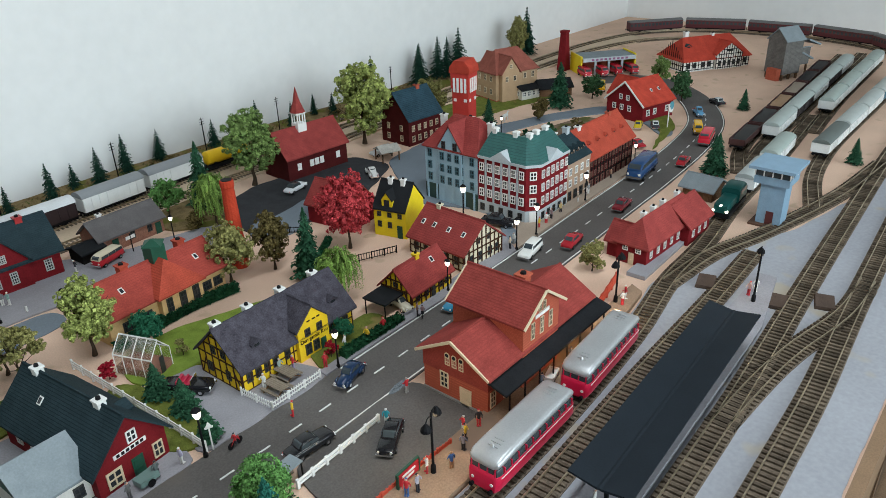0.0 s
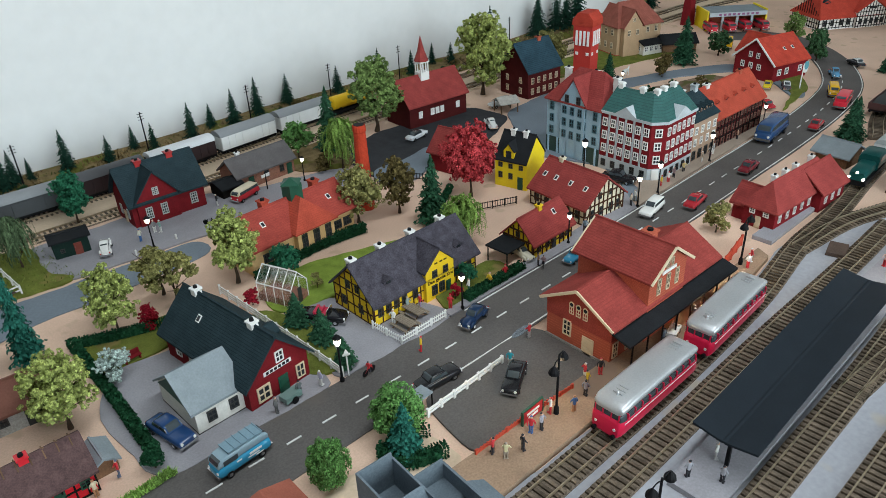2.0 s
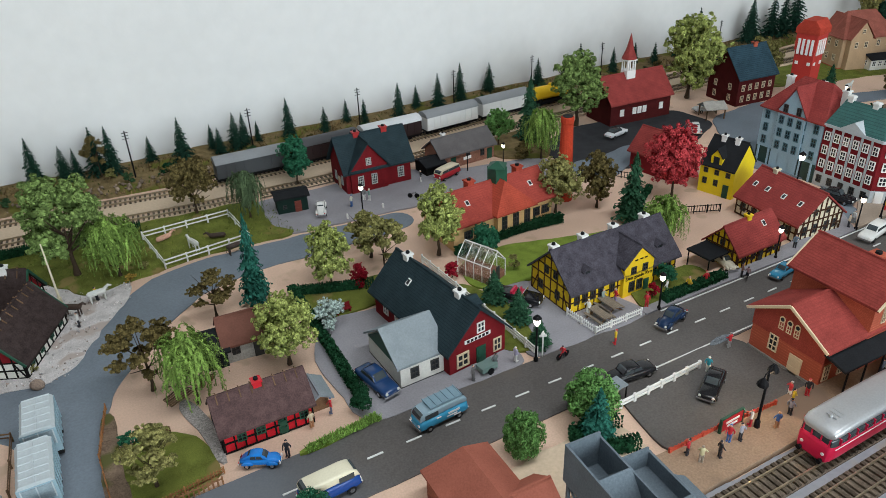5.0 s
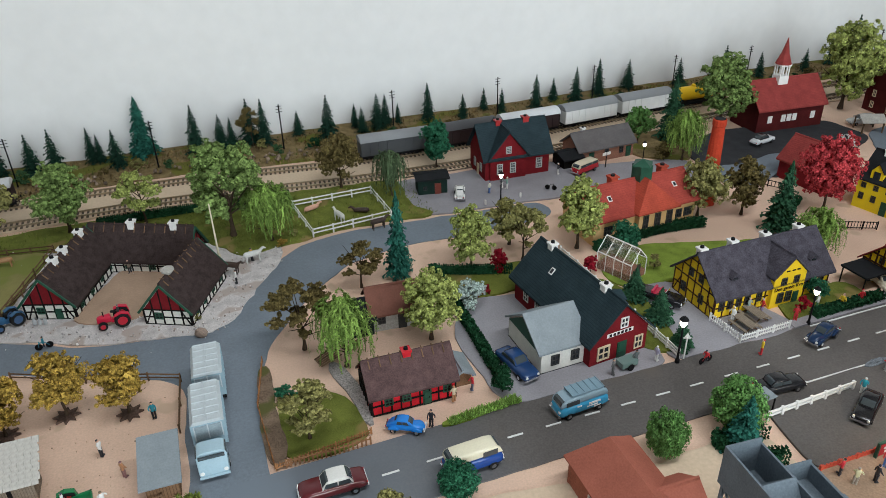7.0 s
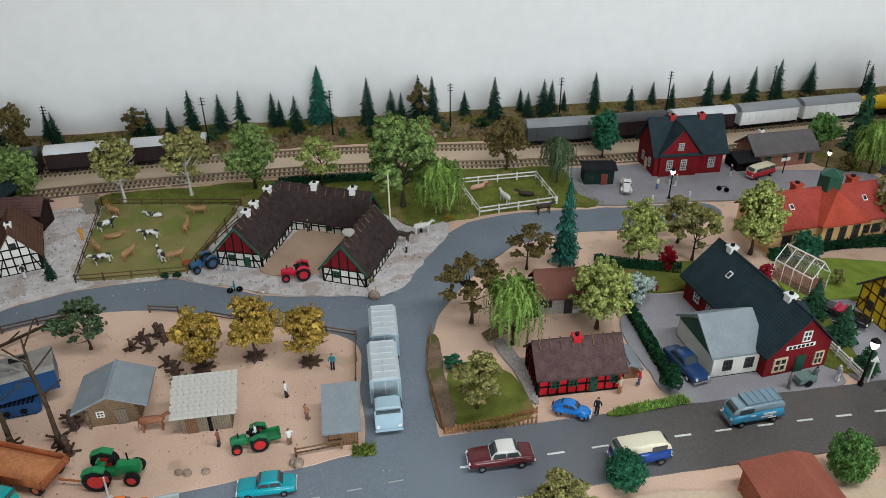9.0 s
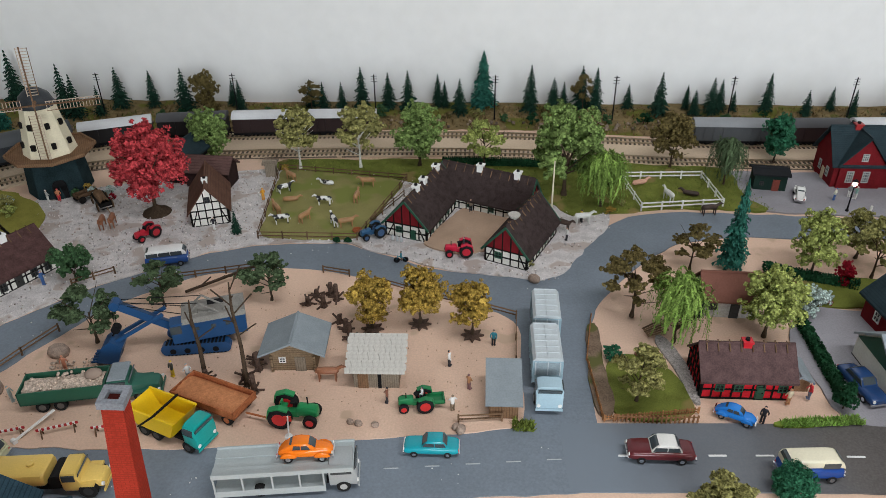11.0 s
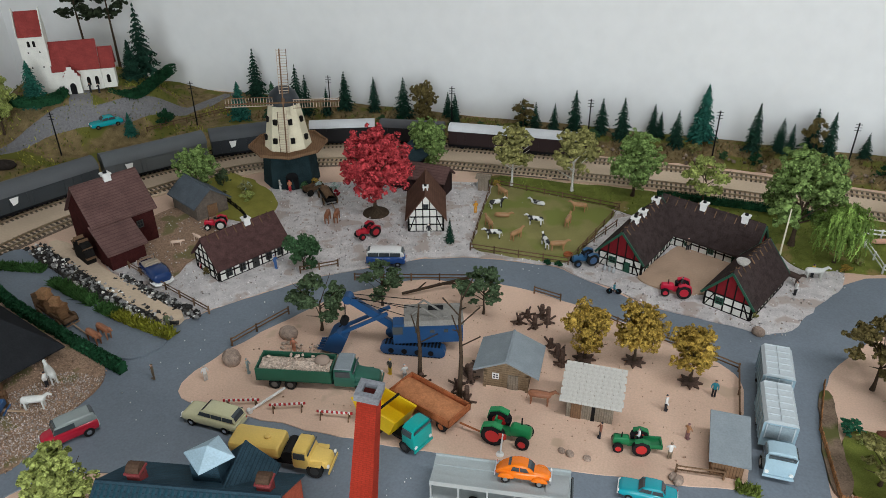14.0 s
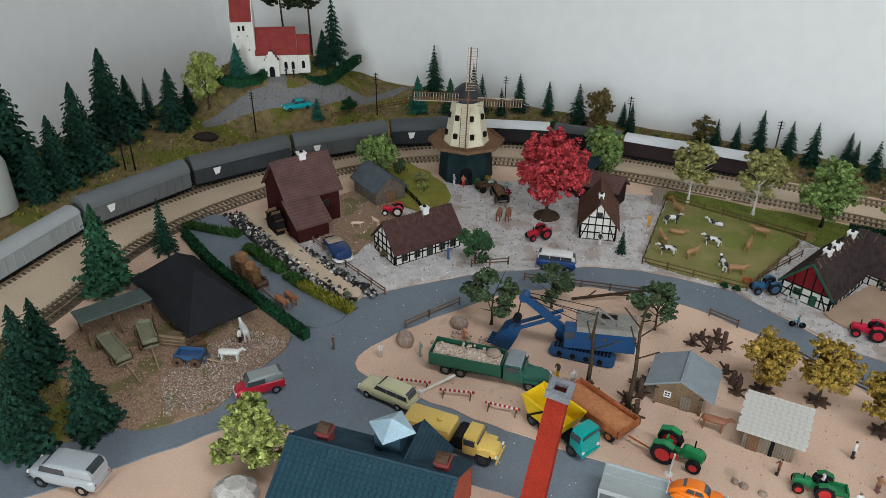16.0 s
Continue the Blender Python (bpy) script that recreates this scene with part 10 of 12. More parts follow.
# ---------------------------------------------------------------- tractors and carts
def tractor(label, x, y, rz, colour, L=0.036, hub=(0.55, 0.03, 0.03), driver=None, roof=False, z=0.003):
    o = thing("tractor", x, y, z, rz, label, "tractor", "tractors")
    m = paint(colour)
    k = L / 0.036
    R, r = 0.0088 * k, 0.0052 * k
    part("bonnet", Geo().loft([ring(f * L, w * k, a * k, b * k, 0.3) for f, w, a, b in ((0.48, .0028, .007, .0135), (0.45, .0036, .006, .0150), (0.10, .0038, .006, .0158), (0.05, .0034, .006, .0145))]), m, o, smooth=True)
    part("gearbox", Geo().box(-0.34 * L, 0.08 * L, -0.0026 * k, 0.0026 * k, 0.005 * k, 0.0095 * k), m, o)
    for s in (-1, 1):
        w = part("rear_wheel", Geo().rod((0, -0.0025 * k, 0), (0, 0.0025 * k, 0), R, None, 18), tyre_m, o, at=pose(-0.26 * L, s * 0.0085 * k, R), smooth=True)
        part("hub", Geo().rod((0, -0.0027 * k, 0), (0, 0.0027 * k, 0), R * 0.62, R * 0.62, 12), paint(hub), w)
        w = part("front_wheel", Geo().rod((0, -0.0016 * k, 0), (0, 0.0016 * k, 0), r, None, 14), tyre_m, o, at=pose(0.34 * L, s * 0.0068 * k, r), smooth=True)
        part("hub", Geo().rod((0, -0.0018 * k, 0), (0, 0.0018 * k, 0), r * 0.58, None, 10), paint(hub), w)
        part("mudguard", Geo().extrude([(-0.0095 * k, 0.0085 * k), (-0.008 * k, 0.0165 * k), (0, 0.0196 * k), (0.007 * k, 0.0172 * k), (0.0065 * k, 0.0160 * k), (0, 0.0184 * k), (-0.0072 * k, 0.0156 * k), (-0.0084 * k, 0.0085 * k)], -0.0024 * k, 0.0024 * k, "y"), m, o, at=pose(-0.26 * L, s * 0.0085 * k, 0))
    part("seat", Geo().box(-0.27 * L, -0.16 * L, -0.0026 * k, 0.0026 * k, 0.0125 * k, 0.0138 * k).box(-0.29 * L, -0.26 * L, -0.0026 * k, 0.0026 * k, 0.0125 * k, 0.0178 * k), black if not roof else m, o)
    part("steering_wheel", Geo().rod((-0.02 * L, 0, 0.0175 * k), (-0.026 * L, 0, 0.0182 * k), 0.0026 * k, None, 12), black, o)
    part("exhaust", Geo().rod((0.26 * L, 0.0016 * k, 0.015 * k), (0.26 * L, 0.0016 * k, 0.0215 * k), 0.0006 * k, None, 6), black, o)
    if driver:
        figure(x - 0.2 * L * math.cos(radians(rz)), y - 0.2 * L * math.sin(radians(rz)), driver, (0.05, 0.06, 0.1), rz + 90, z + 0.0125 * k, 0.016, True, "seated")
    return o


tractor("green farm tractor with red wheels", -0.449, 0.4215, -4, (0.015, 0.22, 0.07), 0.046, roof=True)
tractor("small green implement carrier with red wheels", -0.338, 0.4425, 190, (0.015, 0.17, 0.06), 0.034, driver=(0.7, 0.7, 0.7))
tub(thing("implement_carrier_bed", -0.322, 0.4455, 0.003, 10, "green flat bed of the implement carrier", "trailer"), "load_box", -0.012, 0.012, 0.013, 0.007, 0.011, paint((0.015, 0.17, 0.06)))
tractor("red tractor in the farm yard", -0.306, 0.724, 188, (0.55, 0.012, 0.045), 0.036, (0.5, 0.02, 0.04), (0.05, 0.05, 0.05))
tractor("blue tractor beside the meadow", -0.424, 0.765, 215, (0.03, 0.10, 0.20), 0.034, (0.05, 0.1, 0.2))
tractor("red tractor on the gravel", -0.729, 0.752, 235, (0.45, 0.02, 0.035), 0.034, (0.4, 0.02, 0.03))
tractor("red tractor at the workshop", -0.950, 0.712, 205, (0.55, 0.015, 0.04), 0.032, (0.7, 0.68, 0.62))


def cart(label, x, y, rz, L, m, z=0.003, r=0.0062, shaft=0.03, hay=None):
    o = thing("farm_cart", x, y, z, rz, label, "cart", "carts")
    tub(o, "cart_box", -L / 2, L / 2, 0.017, r * 1.25, r * 1.25 + 0.006, m)
    for f in (-0.34, 0.32):
        for s in (-1, 1):
            w = part("wheel", Geo().rod((0, -0.0007, 0), (0, 0.0007, 0), r, None, 16), timber_brn, o, at=pose(f * L, s * 0.0105, r))
            part("hub", Geo().rod((0, -0.0012, 0), (0, 0.0012, 0), r * 0.3, None, 8), black, w)
    if shaft:
        bar("drawbar", paint((0.36, 0.25, 0.16), 0.7), o, (L / 2, 0, r), (L / 2 + shaft, 0, r * 0.35), 0.0015)
        bar("axle_beam", m, o, (L / 2 + 0.003, -0.008, r), (L / 2 + 0.003, 0.008, r), 0.0013)
    if hay:
        heap(o, "load", -L * 0.46, L * 0.46, 0.015, r * 1.25 + 0.004, r * 1.25 + 0.010, hay, 7)
    return o


grey_green = mat("grey_green_cart", (0.26, 0.25, 0.17), 0.8, var=0.15, scale=80)
cart("grey-green farm wagon with a long drawbar", -1.031, 0.2705, -18, 0.058, grey_green, r=0.0055, shaft=0.040)
cart("grey-green hay cart with a long drawbar", -1.018, 0.3055, -31, 0.042, grey_green, r=0.0075, shaft=0.044)
cart("blue wooden cart with two white horses", -0.947, 0.302, 23, 0.030, paint((0.04, 0.10, 0.22)), shaft=0.022)
cart("dark wooden wagon beside the mill", -0.832, 0.842, -50, 0.045, timber_blk, hay=timber_brn)
crate_m = mat("crate_brown", (0.22, 0.12, 0.06), 0.8, var=0.3, scale=120, per="object")
crates = cart("wagon loaded with brown crates and logs", -1.003, 0.458, -18, 0.06, timber_brn)
part("tailboard", Geo().box(-0.0315, -0.0300, -0.0095, 0.0095, 0.008, 0.0285), timber_brn, crates)
for x, y, z, s, a in ((-0.020, 0.002, 0.011, 0.0125, 6), (-0.006, -0.003, 0.011, 0.0105, -14), (0.006, 0.003, 0.011, 0.0110, 20), (0.018, -0.002, 0.011, 0.0100, -8), (-0.018, 0.0, 0.0235, 0.0110, 24), (0.004, 0.0, 0.0220, 0.0090, 38)):
    part("crate", Geo().box(-s / 2, s / 2, -s / 2, s / 2, 0, s).box(-s / 2 - 0.0006, s / 2 + 0.0006, -s / 2 - 0.0006, s / 2 + 0.0006, s * 0.12, s * 0.26).box(-s / 2 - 0.0006, s / 2 + 0.0006, -s / 2 - 0.0006, s / 2 + 0.0006, s * 0.72, s * 0.86), crate_m, crates, at=pose(x, y, z, 0, 0, a))

# blue roadster beside the stream
bv = thing("blue_roadster", -0.953, 0.574, 0.003, -32, "dark blue open roadster with a rounded tail and white bumper", "car")
navy = mat("car_paint_navy", (0.012, 0.035, 0.115), 0.2, var=0.06, scale=40, bump=0.02, spec=0.45)
part("body", Geo().loft([ring(f * 0.064, w, a, b, 0.45, 4) for f, w, a, b in ((0.5, .008, .005, .012), (0.46, .0112, .004, .0170), (0.32, .0134, .003, .0205), (0.12, .0138, .003, .0200), (-0.08, .0132, .003, .0165), (-0.36, .0112, .003, .0140), (-0.47, .0085, .004, .0110), (-0.5, .005, .005, .009))]), navy, bv, smooth=True)
part("cockpit", Geo().loft([ring(x, w, 0.0130, z, 0.3) for x, w, z in ((-0.0185, 0.0085, 0.0158), (-0.016, 0.0098, 0.0166), (0.0, 0.0108, 0.0178), (0.003, 0.0100, 0.0182))]), mat("cream_upholstery", (0.40, 0.33, 0.25), 0.7, var=0.15), bv, smooth=True)
for x in (-0.004, 0.002):
    part("seat_back", Geo().loft([ring(x, 0.0088, 0.0150, 0.0205, 0.3), ring(x + 0.0022, 0.0088, 0.0150, 0.0210, 0.3)]), MATS["cream_upholstery"], bv)
part("windscreen_frame", Geo().box(-0.0195, -0.0187, -0.0095, -0.0087, 0.014, 0.0215).box(-0.0195, -0.0187, 0.0087, 0.0095, 0.014, 0.0215).box(-0.0195, -0.0187, -0.0095, 0.0095, 0.0207, 0.0215), chrome, bv)
part("bumper", Geo().loft([ring(0.0345, 0.0080, 0.0030, 0.0062, 0.4), ring(0.0315, 0.0128, 0.0030, 0.0060, 0.4), ring(0.0200, 0.0146, 0.0030, 0.0055, 0.4)]), white_p, bv, smooth=True)
for f in (-0.019, 0.019):
    for s in (-1, 1):
        wheel(bv, f, s * 0.0118, 0.0046)

# ---------------------------------------------------------------- blue rope excavator
ex = thing("excavator", -0.580, 0.5320, 0.003, 9, "blue crawler excavator with lattice ropes and a face shovel", "excavator")
ex.scale = (0.92, 0.92, 0.95)
ebl, egr = paint((0.012, 0.058, 0.155), 0.4), mat("excavator_roof_grey", (0.23, 0.22, 0.20), 0.7, var=0.2, scale=60)
for s in (-1, 1):
    g = Geo()
    prof = [(-0.032 + 0.0075 * math.cos(radians(a)), 0.0075 + 0.0075 * math.sin(radians(a))) for a in range(90, 271, 30)] + [(0.032 + 0.0075 * math.cos(radians(a)), 0.0075 + 0.0075 * math.sin(radians(a))) for a in range(-90, 91, 30)]
    g.extrude(prof, s * 0.016 - 0.005, s * 0.016 + 0.005, "y")
    tk = part("crawler_track", g, ebl, ex)
    for i in range(16):
        x = -0.032 + 0.064 * i / 15
        bar("track_plate", black, tk, (x, s * 0.016 - 0.0056, 0.0152), (x, s * 0.016 + 0.0056, 0.0152), 0.0024, 0.0008)
        bar("track_plate", black, tk, (x, s * 0.016 - 0.0056, 0.0006), (x, s * 0.016 + 0.0056, 0.0006), 0.0024, 0.0008)
    for x in (-0.026, -0.010, 0.006, 0.022):
        part("roller", Geo().rod((x, s * 0.0214, 0.006), (x, s * 0.0218, 0.006), 0.0035, None, 10), black, tk)
TURN = pose(0, 0, 0, 0, 0, 11)
part("turntable", Geo().lathe([(0.016, 0.014), (0.016, 0.019)], n=16), black, ex)
part("house", Geo().box(-0.012, 0.056, -0.021, 0.020, 0.019, 0.043), ebl, ex, at=TURN)
part("house_roof", Geo().extrude([(-0.022, 0.043), (0.021, 0.043), (0.017, 0.0475), (-0.018, 0.0475)], -0.013, 0.057), egr, ex, at=TURN)
part("cab", Geo().box(-0.026, -0.012, -0.021, -0.005, 0.019, 0.045), ebl, ex, at=TURN)
part("cab_window", Geo().box(-0.0265, -0.0145, -0.0215, -0.0045, 0.032, 0.042), glass_car, ex, at=TURN)
part("exhaust_box", Geo().rod((0.016, 0.006, 0.049), (0.034, 0.006, 0.049), 0.003, None, 8), black, ex, at=TURN)
for x in (0.002, 0.020, 0.036):
    part("window", Geo().box(x - 0.0025, x + 0.0025, -0.0216, -0.0208, 0.033, 0.037), glass_car, ex, at=TURN)
    part("roof_hatch", Geo().box(x - 0.003, x + 0.003, -0.012, -0.004, 0.0475, 0.0492), egr, ex, at=TURN)
tip = Vector((-0.072, -0.026, 0.078))
bar("boom", ebl, ex, (-0.022, 0.002, 0.022), tip, 0.010, 0.0085)
part("boom_head", Geo().rod((tip.x, tip.y - 0.006, tip.z), (tip.x, tip.y + 0.006, tip.z), 0.0055, None, 14), ebl, ex)
for s in (-0.007, 0.007):
    bar("dipper_arm", ebl, ex, (-0.030, -0.006 + s, 0.052), (-0.084, -0.018 + s, 0.028), 0.0028, 0.004)
bk = part("bucket", Geo().extrude([(-0.108, 0.006), (-0.086, 0.002), (-0.076, 0.024), (-0.088, 0.033), (-0.098, 0.026)], -0.032, -0.008, "y"), ebl, ex)
for k in range(5):
    bar("bucket_tooth", ebl, bk, (-0.106, -0.030 + k * 0.005, 0.007), (-0.114, -0.030 + k * 0.005, 0.0065), 0.0022)
bar("bucket_bail", black, ex, (-0.087, -0.020, 0.033), (-0.076, -0.024, 0.047), 0.0016)
part("sheave", Geo().rod((-0.080, -0.026, 0.044), (-0.080, -0.018, 0.044), 0.005, None, 12), black, ex)
ap = Vector((0.010, 0.0, 0.060))
for s in (-0.008, 0.008):
    bar("gantry_leg", egr, ex, (-0.005, s, 0.047), (ap.x, s, ap.z), 0.0018)
    bar("gantry_leg", egr, ex, (0.030, s, 0.047), (ap.x, s, ap.z), 0.0018)
    bar("rope", black, ex, (tip.x, tip.y + s * 0.5, tip.z + 0.003), (ap.x, s, ap.z), 0.0007)
    bar("rope", black, ex, (tip.x, tip.y + s * 0.3, tip.z + 0.001), (-0.010, s, 0.047), 0.0007)
    bar("rope", black, ex, (tip.x - 0.003, tip.y + s * 0.6, tip.z), (-0.080, -0.022 + s * 0.3, 0.046), 0.0006)

# ---------------------------------------------------------------- trains
REAR = smooth_line(REAR_B, 0.001)
LEN = np.concatenate([[0], np.cumsum(np.linalg.norm(np.diff(REAR, axis=0), axis=1))])


def on_track(s):
    x, y = np.interp(s, LEN, REAR[:, 0]), np.interp(s, LEN, REAR[:, 1])
    a, b = [np.array((np.interp(q, LEN, REAR[:, 0]), np.interp(q, LEN, REAR[:, 1]))) for q in (s - 0.03, s + 0.03)]
    return x, y, math.degrees(math.atan2(b[1] - a[1], b[0] - a[0]))


def s_at_x(x):
    i = np.argmin(np.abs(REAR[:, 0] - x) + (REAR[:, 1] < 0.9) * 5)
    return LEN[i]


DGR, BLK = (0.060, 0.065, 0.070), (0.018, 0.017, 0.018)


def couple(s, rows):
    """Couple wagons one after another from the place s along the rear track."""
    for lab, kind, colr, rf, L in rows:
        x, y, a = on_track(s + L / 2)
        wagon("goods_wagon", lab, x, y, a, L, colr, rf, kind, H=0.052 if kind == "hopper" else 0.044, W=0.035 if kind == "hopper" else 0.031, group="goods train on the rear track")
        s += L + 0.010


WHITE_R, GREY_R, DARK_R = (0.62, 0.63, 0.64), (0.25, 0.26, 0.27), (0.075, 0.075, 0.08)
BRN = (0.030, 0.018, 0.018)
LEFT = [("white covered bogie wagon", "van", (0.50, 0.52, 0.52), (0.42, 0.44, 0.44), 0.150), ("pale grey covered bogie wagon", "van", (0.30, 0.32, 0.32), (0.36, 0.38, 0.38), 0.150), ("grey covered bogie wagon", "hopper", (0.12, 0.125, 0.125), (0.13, 0.14, 0.145), 0.175), ("dark grey sliding-side wagon", "hopper", (0.040, 0.045, 0.048), (0.085, 0.09, 0.095), 0.170), ("light grey sliding-side wagon", "hopper", (0.085, 0.09, 0.09), (0.10, 0.108, 0.112), 0.170),
        ("dark grey covered wagon with a white placard", "hopper", (0.030, 0.034, 0.038), (0.060, 0.065, 0.07), 0.165), ("black covered wagon with a silver roof", "van", BLK, WHITE_R, 0.118), ("black covered wagon with a dark roof", "van", BLK, DARK_R, 0.118),
        ("black-brown covered wagon with a silver roof", "van", BRN, WHITE_R, 0.122), ("black-brown covered wagon with a silver roof", "van", BRN, WHITE_R, 0.118)]
couple(s_at_x(-0.452) - sum(r[4] + 0.010 for r in LEFT), LEFT)
couple(s_at_x(0.075), [("dark grey covered wagon with a grey roof", "van", DGR, GREY_R, 0.125), ("black-brown covered wagon with a dark roof", "van", BRN, DARK_R, 0.118), ("black-brown covered wagon with a silver roof", "van", BRN, WHITE_R, 0.118),
                       ("white refrigerator wagon with a grey roof", "van", (0.72, 0.73, 0.72), GREY_R, 0.118), ("white refrigerator wagon with a grey roof", "van", (0.72, 0.73, 0.72), GREY_R, 0.118), ("bright yellow tank wagon", "tank", (0.75, 0.48, 0.01), None, 0.10)])
s = s_at_x(2.45)
while s < LEN[-1] - 0.22:
    x, y, a = on_track(s + 0.10)
    wagon("passenger_coach", "dark maroon passenger coach against the end wall", x, y, a, 0.20, (0.085, 0.018, 0.022), (0.14, 0.14, 0.14), "coach", H=0.040, group="passenger train", category="railway coach")
    s += 0.212

for k in range(5):
    wagon("covered_van", "covered van with white and grey-green roof in the yard", 1.580 + k * 0.155, 0.3185 + k * 0.0078, 2.9, 0.145, ((0.70, 0.71, 0.69), (0.06, 0.05, 0.05), (0.68, 0.69, 0.68), (0.06, 0.05, 0.05), (0.66, 0.67, 0.66))[k], (0.36, 0.40, 0.38), "van", group="parked vans")
for k in range(4):
    wagon("covered_van", "white van with a grey-green roof parked in the yard", 1.835 + k * 0.155, 0.2795 + k * 0.0055, 2.2, 0.145, (0.68, 0.69, 0.67), (0.34, 0.39, 0.36), "van", group="parked vans")
for k in range(5):
    wagon("covered_van", "white van with a pale roof parked in the yard", 1.520 + k * 0.155, 0.2055, 0, 0.145, ((0.70, 0.70, 0.68), (0.66, 0.67, 0.66), (0.70, 0.70, 0.68), (0.10, 0.20, 0.26), (0.66, 0.67, 0.66))[k], (0.42, 0.45, 0.43) if k else (0.13, 0.15, 0.14), "van", group="parked vans")
for k in range(6):
    wagon("open_wagon", "dark brown open wagon with coal or sand", 1.47 + k * 0.138, 0.3495 + k * 0.0090, 3.8, 0.128, (0.07, 0.03, 0.028), ((0.03, 0.03, 0.03), (0.03, 0.03, 0.03), (0.34, 0.20, 0.10), (0.30, 0.24, 0.18), (0.02, 0.02, 0.02), (0.02, 0.02, 0.02))[k], "open", H=0.036, group="coal wagons")
wagon("covered_van", "white van with a grey-green roof beside the signal box", 1.400, 0.2665, 3, 0.13, (0.68, 0.69, 0.68), (0.34, 0.39, 0.36), "van", group="parked vans")
wagon("covered_van", "white van behind the green locomotive", 1.245, 0.2585, 3, 0.11, (0.70, 0.71, 0.70), (0.40, 0.43, 0.42), "van", group="parked vans")
lc = thing("shunting_locomotive", 1.115, 0.2515, 0.0071, 184, "dark green shunting locomotive with lit headlamps", "locomotive")
lg = paint((0.010, 0.060, 0.055), 0.35)
part("chassis", Geo().box(-0.045, 0.050, -0.014, 0.014, 0.004, 0.012), black, lc)
part("bonnet", Geo().loft([ring(f, w, 0.012, h, 0.25) for f, w, h in ((0.050, .010, .024), (0.046, .0115, .0265), (0.0, .0115, .0275))]), lg, lc, smooth=True)
part("cab", Geo().loft([ring(f, 0.0145, 0.012, h, 0.22) for f, h in ((0.0, .036), (-0.004, .038), (-0.036, .038), (-0.042, .034))]), lg, lc, smooth=True)
part("cab_window", Geo().box(-0.036, -0.006, -0.0150, 0.0150, 0.0265, 0.0335), glass_car, lc)
for s2 in (-1, 1):
    part("headlamp", Geo().rod((0.049, s2 * 0.010, 0.0155), (0.0525, s2 * 0.010, 0.0155), 0.0020, None, 10), lamp_glow, lc)
part("headlamp", Geo().rod((0.049, 0, 0.0245), (0.0520, 0, 0.0245), 0.0018, None, 10), lamp_glow, lc)
for f in (-0.030, 0.0, 0.030):
    for s2 in (-1, 1):
        part("wheel", Geo().rod((f, s2 * 0.0074, 0.0058), (f, s2 * 0.0100, 0.0058), 0.0058, None, 12), black, lc)


def railbus(x, y, rz, label):
    o = thing("railbus", x, y, 0.0071, rz, label, "railbus", "railbus set")
    red, sil = paint((0.56, 0.012, 0.055), 0.3), mat("silver_roof_paint", (0.52, 0.53, 0.54), 0.38, 0.6, var=0.08, scale=30, bump=0.03)
    L, W = 0.134, 0.033
    part("underframe", Geo().box(-L * 0.44, L * 0.44, -W * 0.34, W * 0.34, 0.002, 0.009), black, o)
    part("body", Geo().loft([ring(f * L, w * W / 2, 0.006, h, 0.20) for f, w, h in ((0.5, .82, .021), (0.49, .90, .0245), (0.465, .98, .0265), (0.42, 1, .0268), (-0.42, 1, .0268), (-0.465, .98, .0265), (-0.49, .90, .0245), (-0.5, .82, .021))]), red, o, smooth=True)
    part("window_band", Geo().loft([ring(f * L, w * W / 2, 0.022, h, 0.2) for f, w, h in ((0.485, .86, .0305), (0.46, .965, .0322), (0.42, .985, .0322), (-0.42, .985, .0322), (-0.46, .965, .0322), (-0.485, .86, .0305))]), glass_car, o, smooth=True)
    part("roof", Geo().loft([ring(f * L, w * W / 2, 0.0312, h, 0.45, 4) for f, w, h in ((0.490, .70, .0345), (0.475, .92, .0375), (0.43, 1.0, .0400), (0.30, 1.0, .0412), (-0.30, 1.0, .0412), (-0.43, 1.0, .0400), (-0.475, .92, .0375), (-0.490, .70, .0345))]), sil, o, smooth=True)
    for s in (-1, 1):
        part("stripe", Geo().box(-L * 0.455, L * 0.455, s * (W / 2 + 0.0001) - 0.0003, s * (W / 2 + 0.0001) + 0.0003, 0.0205, 0.0213), white_p, o)
        for i in range(11):
            xx = -L * 0.43 + L * 0.86 * i / 10
            bar("window_post", red, o, (xx, s * W * 0.494, 0.026), (xx, s * W * 0.494, 0.0322), 0.0026 if i % 3 else 0.0036, 0.0008)
    for e in (-1, 1):
        for u in (-0.0125, -0.0045, 0.0045, 0.0125):
            bar("window_post", red, o, (e * L * 0.489, u, 0.023), (e * L * 0.481, u, 0.0315), 0.0014, 0.0010)
        for u in (-0.010, 0.010):
            part("headlight", Geo().rod((e * L * 0.497, u, 0.0145), (e * L * 0.505, u, 0.0145), 0.0016, None, 8), white_p, o)
            part("buffer", Geo().rod((e * L * 0.49, u, 0.0075), (e * L * 0.525, u, 0.0075), 0.0016, 0.0024, 8), black, o)
        for i in range(3):
            bar("roof_vent", sil, o, (e * (L * 0.30 + i * 0.005), -0.005, 0.0414), (e * (L * 0.30 + i * 0.005), 0.005, 0.0414), 0.0010)
        for f in (0.30,):
            for s in (-1, 1):
                part("wheel", Geo().rod((e * f * L, s * 0.0074, 0.0058), (e * f * L, s * 0.0098, 0.0058), 0.0058, None, 12), black, o)
    part("horn", Geo().lathe([(0.0016, 0.0395), (0.0016, 0.0425), (0.0008, 0.044)], -L * 0.38, 0.0, 8), sil, o)
    return o


railbus(0.450, 0.1975, 1.2, "red railbus with a silver roof at the platform")
railbus(0.610, 0.2045, 3.6, "red railbus trailer with a silver roof")

